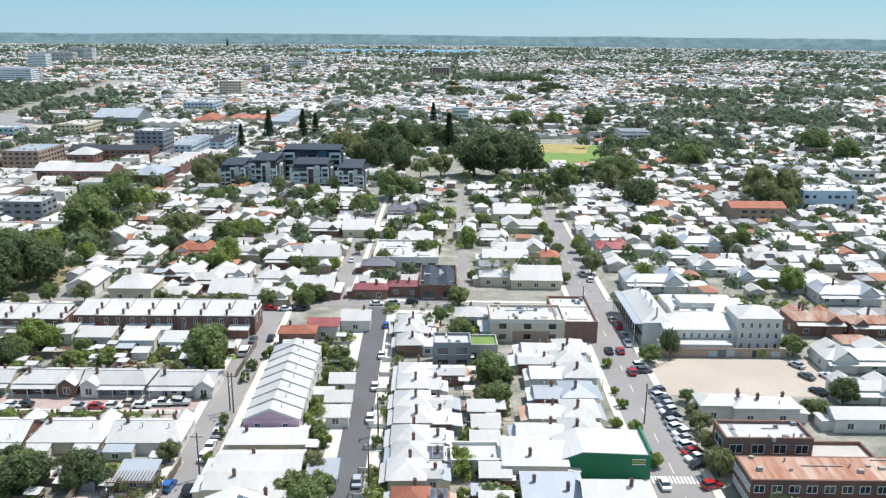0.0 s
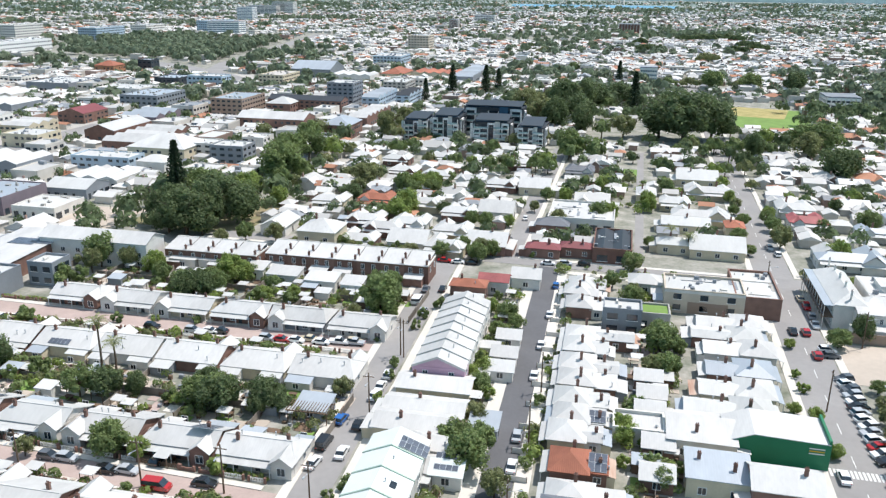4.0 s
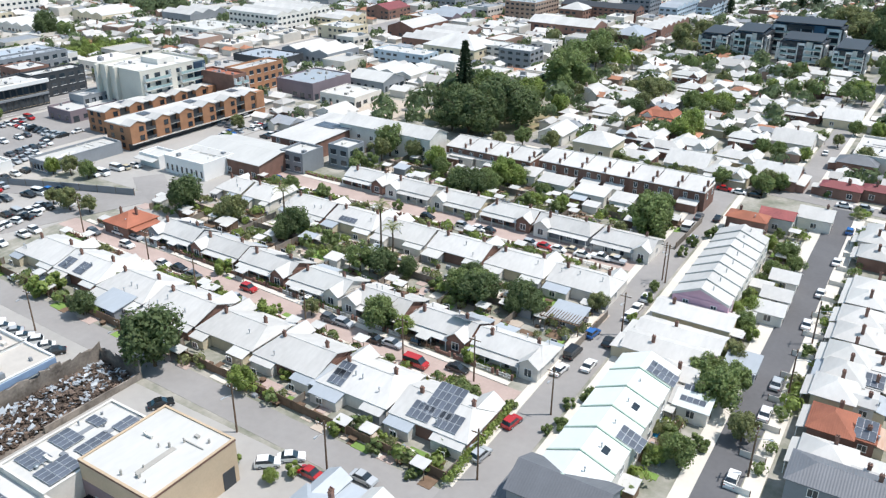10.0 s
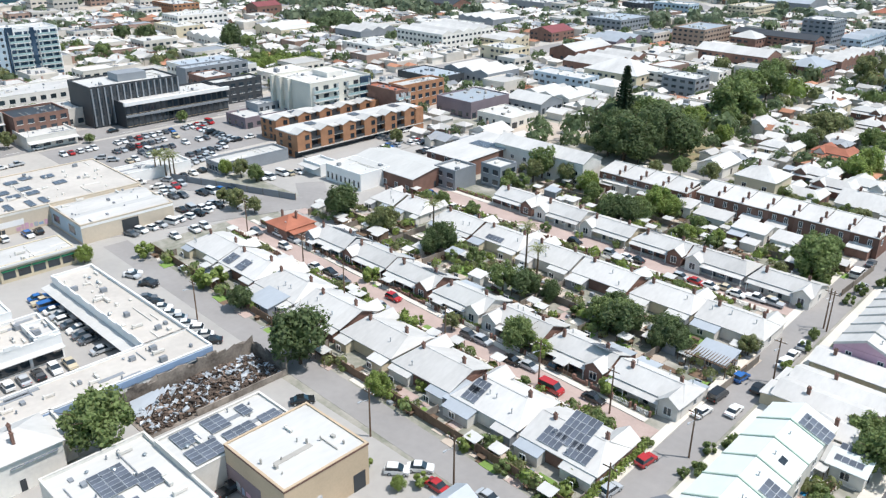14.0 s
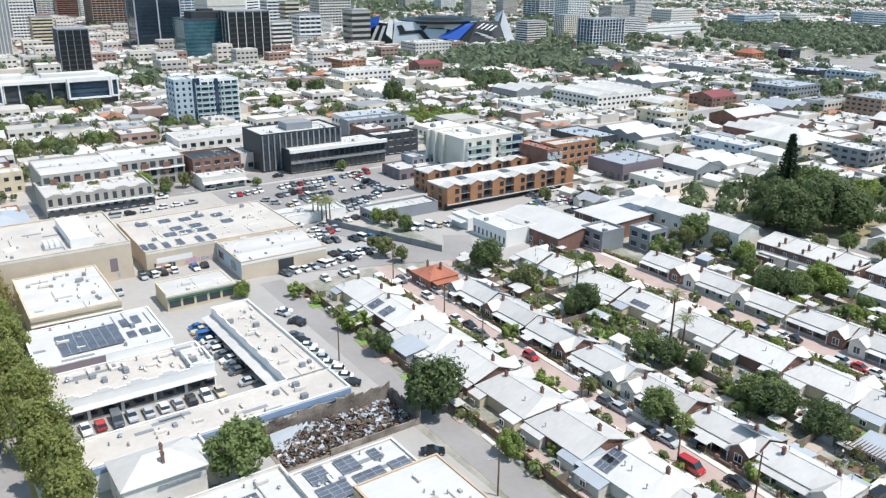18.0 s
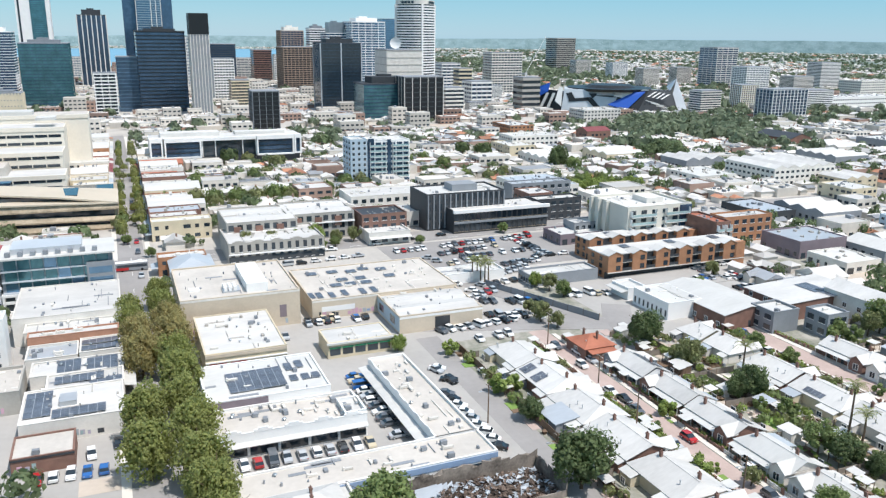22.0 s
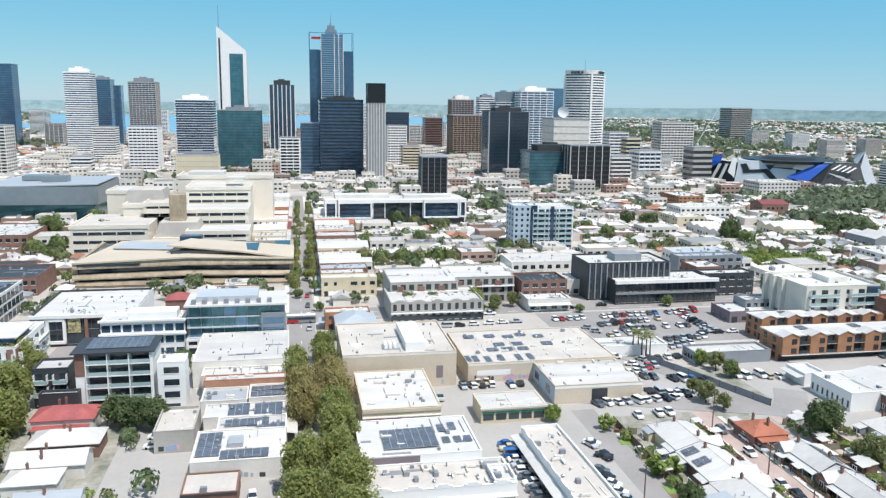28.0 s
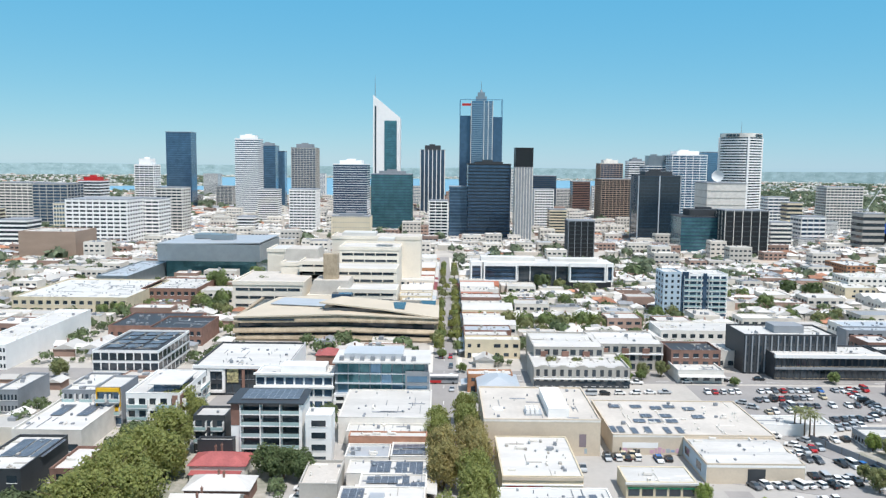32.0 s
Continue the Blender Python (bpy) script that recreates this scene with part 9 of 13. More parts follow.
tree(-393.2, 75.6, 8.8, 9.7, 'olive', 576)
tree(-381.4, 46.1, 6.3, 7.0, 'olive', 577)
tree(-587.9, -143.7, 13.1, 14.5, 'broad', 578)
tree(-545.8, -131.5, 12.2, 13.4, 'broad', 579)
tree(-417.5, -117.4, 8.3, 9.2, 'olive', 580)
tree(-440.8, -139.7, 8.8, 9.7, 'olive', 581)
tree(-418.6, -147.8, 7.3, 8.0, 'broad', 582)
tree(-420.7, -175.8, 8.7, 9.6, 'broad', 583)
tree(-415.7, -182.7, 7.4, 8.2, 'broad', 584)
tree(-434.0, -162.5, 7.6, 8.4, 'broad', 585)
tree(-411.4, 158.3, 8.4, 9.3, 'olive', 586)
tree(-412.9, 194.2, 8.7, 9.6, 'olive', 587)
tree(-487.6, 86.2, 12.1, 13.4, 'olive', 588)
tree(-519.2, 62.0, 12.8, 14.1, 'dark', 589)
tree(-523.2, 73.7, 8.6, 9.5, 'olive', 590)
tree(-510.0, 218.7, 12.0, 13.3, 'dark', 591)
tree(-494.5, 228.0, 13.3, 14.7, 'dark', 592)
tree(-424.7, 208.7, 7.7, 8.5, 'olive', 593)
tree(-189.6, 63.5, 4.6, 5.1, 'light', 594)
tree(-446.6, -3.8, 4.3, 4.7, 'broad', 595)
tree(-436.7, 4.4, 4.8, 5.3, 'broad', 596)
tree(-396.6, 4.1, 4.9, 5.4, 'broad', 597)
tree(-377.6, -2.3, 4.1, 4.6, 'broad', 598)
tree(-331.6, -2.1, 4.1, 4.6, 'broad', 599)
tree(-309.0, 6.1, 3.9, 4.3, 'broad', 600)
tree(-485.4, 2.7, 4.6, 5.1, 'broad', 601)
tree(-506.5, -5.1, 4.8, 5.3, 'broad', 602)
tree(-543.5, 2.9, 5.2, 5.7, 'broad', 603)
tree(-588.0, -4.0, 4.8, 5.3, 'broad', 604)
tree(-373.9, 196.8, 6.6, 7.7, 'light', 605)
tree(-377.7, 201.5, 6.6, 7.7, 'light', 606)
tree(-381.5, 206.4, 6.7, 7.8, 'light', 607)
tree(-372.9, 204.7, 6.6, 7.7, 'light', 608)
tree(-376.7, 209.5, 6.7, 7.8, 'light', 609)
tree(-380.5, 214.5, 6.8, 7.9, 'light', 610)
tree(-371.9, 212.6, 6.6, 7.8, 'light', 611)
tree(-375.7, 217.5, 6.7, 7.9, 'light', 612)
tree(-379.5, 222.5, 6.8, 8.0, 'light', 613)
tree(-370.9, 220.5, 6.7, 7.8, 'light', 614)
tree(-374.6, 225.5, 6.8, 7.9, 'light', 615)
tree(-378.5, 230.7, 6.9, 8.0, 'light', 616)
tree(-369.9, 228.4, 6.7, 7.9, 'light', 617)
tree(-373.6, 233.6, 6.8, 8.0, 'light', 618)
tree(-377.4, 238.8, 6.9, 8.1, 'light', 619)
tree(-368.9, 236.4, 6.8, 7.9, 'light', 620)
tree(-372.6, 241.6, 6.9, 8.0, 'light', 621)
tree(-376.4, 246.9, 7.0, 8.1, 'light', 622)
tree(-367.8, 244.4, 6.8, 8.0, 'light', 623)
tree(-371.5, 249.7, 6.9, 8.1, 'light', 624)
tree(-375.3, 255.1, 7.0, 8.2, 'light', 625)
tree(-366.8, 252.3, 6.9, 8.0, 'light', 626)
tree(-370.5, 257.7, 7.0, 8.2, 'light', 627)
tree(-374.3, 263.2, 7.1, 8.3, 'light', 628)
tree(-365.7, 260.3, 7.0, 8.1, 'light', 629)
tree(-369.4, 265.8, 7.0, 8.2, 'light', 630)

# ---- parked cars ----
car_row(-143.6, 14.9, -143.6, 43.4, 11, 0, 631, 0.05)
car_row(-178, 47.9, -143, 48.6, 13, 90, 632, 0.08)
car_row(-138.5, 14, -138, 40, 5, 70, 633, 0.3)
car_row(-161.5, 65.2, -131, 66, 13, 55, 634, 0.05)
car(-173.3, 68.1, 20, 'car', 'silver')
car(-166.1, 69.2, 15, 'hatch', 'black')
car_row(-217.0, 43.9, -219.8, 54.0, 6, 0, 635, 0.12)
car_row(-224.9, 46.0, -227.9, 55.6, 5, 0, 636, 0.2)
car_row(-215.9, 58.2, -217.3, 63.6, 4, 0, 637, 0.12)
car_row(-213.9, 36.4, -204.2, 37.5, 2, 0, 638, 0.12)
car_row(-198.2, 78.0, -200.2, 104.0, 9, 20, 639, 0.1)
car_row(-218.1, 91.7, -227.7, 110.7, 7, 0, 640, 0.3)
car_row(-248.7, 102.6, -230.9, 108.3, 7, 30, 641, 0.1)
car_row(-189.0, 85.6, -190.4, 104.1, 6, 0, 642, 0.3)
car_row(-205.8, 103.2, -199.6, 114.1, 5, 90, 643, 0.3)
car_row(-205.3, 74.0, -209.0, 80.3, 2, 80, 644, 0)
car_row(-283.8, 93.3, -289.6, 155.6, 22, 0, 645, 0.1)
car_row(-274.7, 108.3, -280.2, 138.6, 11, 0, 646, 0.2)
car_row(-267.5, 114, -270, 143, 11, 0, 975, 0.08)
car_row(-253.5, 114, -255, 142, 10, 0, 976, 0.12)
car_row(-260.5, 106.6, -264.8, 121.7, 6, 0, 647, 0.1)
car_row(-274.4, 101.2, -263.5, 105.9, 5, 60, 648, 0.1)
car_row(-287.7, 146.9, -259.2, 147.3, 11, 90, 649, 0.05)
car_row(-242.7, 116.3, -248.8, 133.5, 6, 0, 650, 0.1)
car_row(-233.2, 108.6, -236.6, 132.4, 7, 0, 651, 0.3)
car_row(-243.0, 98.9, -223.5, 103.5, 9, 60, 652, 0.1)
car_row(-279.6, 48.6, -283.3, 81.9, 12, 90, 653, 0.1)
car_row(-292.3, 51.7, -296.8, 80.3, 9, 90, 654, 0.2)
car_row(-297.1, 87.9, -306.0, 138.8, 7, 90, 655, 0.5)
car_row(-218.1, 100.3, -211.2, 118.8, 8, 10, 656, 0.25)
car_row(-206.5, 96.7, -198.8, 113.3, 8, 0, 657, 0.25)
car_row(-215.1, 180.0, -210.2, 199.1, 7, 0, 658, 0.1)
car_row(-201.8, 186.9, -196.6, 201.8, 7, 0, 659, 0.15)
car_row(-212.0, 203.8, -210.4, 214.3, 4, 0, 660, 0.1)
car_row(-259.1, 139.6, -259.9, 157.6, 7, 90, 661, 0.1)
car_row(-215.4, 128.8, -211.6, 144.4, 5, 0, 662, 0.3)
car(-213.6, 132.5, 5, 'van', 'white')
car(-213.9, 137.8, 5, 'van', 'white')
car(-50.8, 96.3, 85, 'hatch', 'red')
car(-50.7, 86.4, 85, 'hatch', 'silver')
car(-51.3, 114.9, 85, 'car', 'white')
car(-47.5, 119.2, 92, 'car', 'white')
car(-51.8, 121.4, 88, 'van', 'black')
car(-51.8, 130.3, 85, 'hatch', 'blue')
car(-47.8, 129.1, 92, 'hatch', 'black')
car(-48.5, 141.1, 92, 'car', 'white')
car(-48.5, 145.3, 92, 'car', 'white')
car(-48.5, 150.7, 92, 'hatch', 'white')
car(-54.2, 193.9, 92, 'van', 'white')
car(-50.5, 187.5, 92, 'car', 'silver')
car(-121.7, 105.0, 2, 'hatch', 'red')
car(-120.6, 100.4, 2, 'car', 'silver')
car(-98.2, 105.0, 2, 'hatch', 'grey')
car(-94.6, 105.3, 2, 'hatch', 'silver')
car(-82.0, 104.6, 2, 'car', 'silver')
car(-85.7, 103.9, 2, 'car', 'black')
car(-78.6, 108.9, 92, 'hatch', 'black')
car(-74.2, 101.6, 2, 'van', 'red')
car(-66.9, 104.5, 2, 'car', 'black')
car(-107.3, 109.0, 92, 'hatch', 'white')
car(-147.3, 102.3, 2, 'car', 'white')
car(-142.4, 103.0, 2, 'car', 'black')
car(-136.8, 102.4, 2, 'car', 'grey')
car(-162.9, 104.1, 2, 'hatch', 'white')
car(-165.0, 108.2, 2, 'car', 'silver')
car(-170.9, 107.8, 2, 'car', 'white')
car(-176.4, 104.2, 2, 'hatch', 'grey')
car(-78.9, 161.8, 2, 'car', 'red')
car(-75.4, 162.2, 2, 'car', 'white')
car(-82.5, 161.5, 2, 'hatch', 'silver')
car(-69.1, 162.7, 2, 'car', 'white')
car(-64.9, 163.9, 2, 'ute', 'white')
car(-61.3, 164.9, 2, 'hatch', 'beige')
car(-97.9, 161.9, 2, 'car', 'white')
car(-102.2, 161.2, 2, 'hatch', 'silver')
car(-113.1, 160.7, 2, 'hatch', 'black')
car(-137.2, 152.9, 2, 'car', 'white')
car(-142.3, 153.9, 2, 'car', 'grey')
car(-153.3, 156.0, 2, 'car', 'white')
car(-149.1, 158.7, 2, 'car', 'silver')
car(-166.1, 159.3, 2, 'hatch', 'blue')
car(-62.3, 71.7, 2, 'car', 'silver')
car(-76.5, 66.1, 40, 'hatch', 'white')
car(-74.5, 69.1, 40, 'car', 'white')
car(-69.4, 68.0, 2, 'car', 'red')
car(-174.1, 68.7, 60, 'car', 'white')
car(-166.9, 69.0, 60, 'car', 'black')
car(-90.8, 45.5, 92, 'ute', 'black')
car(-102.6, 66.7, 60, 'car', 'black')
car(-167.6, 78.7, 0, 'car', 'white')
car(-162.3, 81.5, 0, 'hatch', 'silver')
car(-18.7, 215.1, 92, 'hatch', 'blue')
car(-18.0, 193.5, 92, 'car', 'white')
car(-17.9, 174.5, 92, 'car', 'white')
car(-17.4, 158.4, 92, 'car', 'white')
car(-17.3, 132.9, 92, 'car', 'silver')
car(-53.7, 194.1, 92, 'van', 'white')
car(-49.3, 204.3, 92, 'car', 'black')
car(-53.9, 202.9, 92, 'car', 'grey')
car(-54.6, 228.2, 2, 'car', 'red')
car(-50.2, 227.9, 2, 'car', 'white')
car(-46.0, 228.1, 2, 'car', 'black')
car(40.2, 133.6, 92, 'car', 'white')
car(45.1, 184.9, 92, 'hatch', 'red')
car(44.9, 198.4, 92, 'hatch', 'red')
car(41.9, 198.3, 92, 'car', 'black')
car(47.5, 222.2, 92, 'car', 'beige')
car(88.3, 190.5, 120, 'car', 'silver')
car(87.9, 183.6, 120, 'car', 'grey')
car(93.1, 183.8, 120, 'car', 'white')
car(86.9, 174.9, 120, 'car', 'black')
car(-37.0, 281.8, 92, 'car', 'white')
car(-38.6, 254.3, 92, 'car', 'black')
car(-16.7, 122.6, 92, 'car', 'white')
car(-16.6, 103.0, 92, 'car', 'white')
car_row(48.6, 175.1, 48.8, 139.4, 14, 20, 677, 0.0)
car_row(48.0, 135.0, 50.1, 131.5, 3, 20, 664, 0)
car_row(48.0, 190.5, 48.7, 184.2, 3, 5, 665, 0)
car_row(48.1, 219.2, 48.1, 200.7, 4, 92, 666, 0)
car_row(44.9, 271.3, 47.7, 258.2, 3, 92, 667, 0)
car_row(-26.0, 233.3, -9.6, 236.1, 6, 2, 668, 0.1)
car_row(-98.4, 162.3, -58.4, 164.5, 9, 2, 670, 0.2)
car_row(-275.2, -2.4, -422.3, -2.9, 9, 0, 672, 0.3)
car_row(-275.4, 2.0, -422.5, 1.3, 9, 0, 673, 0.3)
car_row(-190.2, -22.6, -200.6, -20.9, 5, 90, 674, 0.1)

# ---- power poles ----
power_pole(-86.7, 69.1, 2, 9.5)
power_pole(-68.2, 70.2, 2, 9.5)
power_pole(-46.7, 102.4, 2, 9.5)
power_pole(-48.4, 81.6, 2, 9.5)
power_pole(-118.8, 71.5, 2, 9.5)
power_pole(-143.7, 68.7, 2, 9.5)
power_pole(-77.2, 101.6, 2, 9.5)
power_pole(-47.2, 133.9, 2, 9.5)
power_pole(-48.0, 160.8, 2, 9.5)
power_pole(-62.7, 103.4, 2, 9.5)
power_pole(-99.1, 98.9, 2, 9.5)
power_pole(-149.3, 100.2, 2, 9.5)
power_pole(-179.7, 103.4, 2, 9.5)
power_pole(-128.0, 96.1, 2, 9.5)
power_pole(-49.0, 161.7, 2, 9.5)
t = thing('bus', -293, -1, 90.5, 'red and grey city bus crossing the junction', 'bus', z=0.05)
part('body', box(-5.4, 5.4, -1.25, 1.25, 0.4, 3.0), 'grey_wall', t)
part('roof', box(-5.3, 5.3, -1.15, 1.15, 3.0, 3.2), 'white', t)
for q in (-1, 1):
    part('window_band', box(-4.9, 5.1, q * 1.27 - 0.03, q * 1.27 + 0.03, 1.5, 2.5), 'glass', t)
    part('side_stripe', box(-5.4, -1.0, q * 1.27 - 0.02, q * 1.27 + 0.02, 0.5, 1.45), 'red', t)
    for wx in (-3.2, 3.4):
        part('wheel', turn_geo(turn_wheel(cyl(0, 0, 0.48, -0.15, 0.15, 12)), 0, wx, q * 1.1, 0.48), 'rubber', t)
part('windscreen', box(5.38, 5.44, -1.1, 1.1, 1.2, 2.8), 'glass', t)
power_pole(-14.9, 105.4, 92, 9.5)
power_pole(-14.9, 131.2, 92, 9.5)
power_pole(-15.1, 151.9, 92, 9.5)
power_pole(56.6, 192.9, 92, 9.5)
power_pole(39.1, 226.3, 92, 9.5)
power_pole(42.2, 158.5, 92, 9.5)
car_row(-217, 44, -217.5, 61, 6, 0, 961, 0.15)

# ---- landmark towers ----
def sloped_tower(x, y, w, d, h, hs):
    t = thing("office_tower", x, y, 0.5, "tall white tower with a sloping wedge top and green glass", "tower", "city towers")
    a, b, c, e = -d / 2, d / 2, -w / 2, w / 2
    v = [(a, c, 0), (b, c, 0), (b, e, 0), (a, e, 0), (a, c, h), (b, c, h), (b, e, hs), (a, e, hs)]
    part("shaft", (v, [(3, 2, 1, 0), (4, 5, 6, 7), (0, 1, 5, 4), (1, 2, 6, 5), (2, 3, 7, 6), (3, 0, 4, 7)]), "white", t)
    part("glass_front", box(b, b + 0.5, c + w * 0.42, e - w * 0.12, 20, hs - 5), "glass_teal", t)
    part("glass_strip", box(b, b + 0.4, c + w * 0.06, c + w * 0.12, 20, h - 18), "glass", t)
    part("mast", cyl(0, c + 2, 0.7, h - 3, h + 34, 8, 0.2), "metal_grey", t)
    tagged(part("storey_banding", join(*[box(b, b + 0.65, c + w * 0.42, e - w * 0.12, q, q + 0.5) for q in [22 + i * (hs - 30) / 44 for i in range(44)]]), "glass_navy", t), kind="stuff")


def crowned_tower(x, y, w, d, h):
    t = thing("office_tower", x, y, 0.5, "tallest blue glass tower with open roof frames and a stepped crown", "tower", "city towers")
    part("core", box(-d / 2, d / 2, -w * 0.24, w * 0.26, 0, h), "glass_blue", t)
    for s in (-1, 1):
        hh = h * (0.87 if s < 0 else 0.86)
        part("wing", box(-d * 0.4, d * 0.3, s * w * 0.25 - w * 0.25, s * w * 0.25 + w * 0.25, 0, hh), "glass_navy", t)
        g = [box(-d * 0.4, -d * 0.4 + 1, s * w * 0.5 - (1 if s > 0 else 0), s * w * 0.5 + (0 if s > 0 else 1), hh, h + 3), box(d * 0.3 - 1, d * 0.3, s * w * 0.5 - (1 if s > 0 else 0), s * w * 0.5 + (0 if s > 0 else 1), hh, h + 3), box(d * 0.3 - 1, d * 0.3, min(0, s * w * 0.5), max(0, s * w * 0.5), h + 2, h + 3)]
        part("roof_frame", join(*g), "glass_blue", t)
    tagged(part("storey_banding", join(*[box(d / 2 - 0.2, d / 2 + 0.5, -w * 0.24, w * 0.26, q, q + 1.0) for q in [12 + i * (h - 14) / 50 for i in range(50)]]), "metal_grey", t), kind="stuff")
    pm = mesh_of("pier", box(d / 2, d / 2 + 0.9, -0.5, 0.5, 0, h), "plaster")
    for q in (-0.24, 0.06, 0.16, 0.26):
        piece("pier", pm, t, pose(0, q * w, 0))
    part("crown", join(box(-9, 9, -9, 9, h, h + 8), box(-6, 6, -6, 6, h + 8, h + 15), cyl(0, 0, 3, h + 15, h + 20, 8, 1)), "metal_grey", t)
    part("mast", cyl(0, 0, 0.5, h + 20, h + 34, 8, 0.15), "metal_grey", t)
    part("roof_sign", box(d * 0.3, d * 0.3 + 0.5, -w * 0.45, -w * 0.22, h - 8, h - 4), "red", t)


def round_tower(x, y, w, h, n):
    t = thing("office_tower", x, y, 0, "round-cornered white banded tower with a dark top", "tower", "city towers")
    pl = [(math.cos(q) * w / 2 * (1 + 0.06 * math.cos(4 * q)), math.sin(q) * w / 2 * (1 + 0.06 * math.cos(4 * q))) for q in [2 * math.pi * i / 32 for i in range(32)]]
    part("core", prism([(px * 0.96, py * 0.96) for px, py in pl], 0, h), "glass", t)
    tagged(part("storey_banding", join(*[prism(pl, i * h / n, (i + 0.5) * h / n) for i in range(n)]), "white", t), kind="stuff")
    part("rib", join(*[box(px * 1.0 - 1, px + 1, py - 1.2, py + 1.2, 0, h) for px, py in (pl[0], pl[8], pl[16], pl[24])]), "white", t)
    part("top", join(prism([(px * 0.97, py * 0.97) for px, py in pl], h, h + 5)), "plaster", t)
    for q in range(32):
        if q % 8 not in (0, 7):
            part("top_window", turn_geo(box(w * 0.45, w * 0.487, -1.7, 1.7, h + 0.8, h + 3.8), 360 / 32 * (q + 0.5)), "glass", t)
    part("mast", cyl(0, 0, 0.4, h + 5, h + 20, 6, 0.1), "metal_grey", t)


def arena(x, y, rot):
    """A drum with folded facets: silver panels with black zigzags, blue wedges and a swept silver wing; the front is local -y."""
    t = thing("arena", x, y, rot, "angular arena clad in silver, blue and black panels", "arena")
    part("core", prism([(-66, -30), (-40, -38), (30, -38), (62, -26), (70, 10), (40, 38), (-30, 40), (-64, 20)], 0, 18), "dark_wall", t)
    part("roof", join(cyl(5, 0, 46, 22, 25, 24, 48), cyl(5, 0, 30, 25, 28, 20, 24)), "black", t)
    F = lambda m, q, k=0.8: part("facet", slab([(a, b, c) for a, b, c in q], k), m, t)
    F("black", [(-76, -34, 0), (-48, -41, 0), (-50, -38, 22), (-74, -30, 24)])
    F("blue_paint", [(-77, -33, 14), (-64, -37, 22), (-62, -33, 31), (-76, -30, 25)])
    F("white", [(-74, -35.6, 2), (-71, -36.2, 2), (-63, -38, 20), (-66, -37.4, 20)])
    F("white", [(-66, -37.6, 2), (-63, -38.4, 2), (-56, -39.6, 20), (-59, -39, 20)])
    F("white", [(-56, -40.8, 12), (-49, -42, 6), (-48, -39, 26), (-52, -38.6, 27)])
    F("silver_panel", [(-49, -42, 0), (6, -43, 0), (14, -36, 23), (-46, -37, 24)])
    for q in ([(-44, 20), (-38, 21), (-34, 14), (-41, 14)], [(-41, 14), (-17, 16), (-17, 12.5), (-41, 11)], [(-22, 15), (-16, 16), (-2, 1), (-9, 1)], [(-19, 20), (-10, 20), (-14, 15.5), (-15, 15.5)]):
        F("black", [(a, -43.4 + b * 0.26, b) for a, b in q][::-1], 0.3)
    F("black", [(6, -43, 0), (34, -44, 0), (46, -34, 24), (14, -36, 23)])
    F("blue_paint", [(2, -44.4, 9), (22, -45, 4), (42, -36.6, 23), (30, -37, 22)])
    F("white", [(8, -38.4, 18), (22, -38.6, 16), (30, -36.4, 24), (12, -36, 24)])
    F("dark_wall", [(34, -44, 0), (80, -28, 0), (72, -22, 24), (46, -34, 25)])
    for i in range(4):
        F("white", [(42 + 6 * i, -43.4 + 2.2 * i, 14 - 3 * i), (43.5 + 6 * i, -43 + 2.2 * i, 14 - 3 * i), (58 + 6 * i, -37.5 + 2.2 * i, 10 - 2 * i), (56 + 6 * i, -38 + 2.2 * i, 9 - 2 * i)], 0.3)
        F("white", [(44 + 5 * i, -41.6 + 2 * i, 18 - i), (46 + 5 * i, -41 + 2 * i, 18 - i), (54 + 5 * i, -36.4 + 2 * i, 23 - i), (52 + 5 * i, -37 + 2 * i, 23 - i)], 0.3)
    F("silver_panel", [(70, -26, 4), (92, -14, 2), (84, -4, 16), (78, -8, 36)])
    F("silver_panel", [(78, -8, 36), (84, -4, 16), (80, 14, 14), (70, 12, 30)])
    F("silver_panel", [(70, 12, 26), (70, -22, 24), (78, -8, 36)])
    F("silver_panel", [(14, -36, 23), (46, -34, 25), (72, -22, 24), (60, 20, 22), (-46, 10, 24), (-46, -37, 24)])


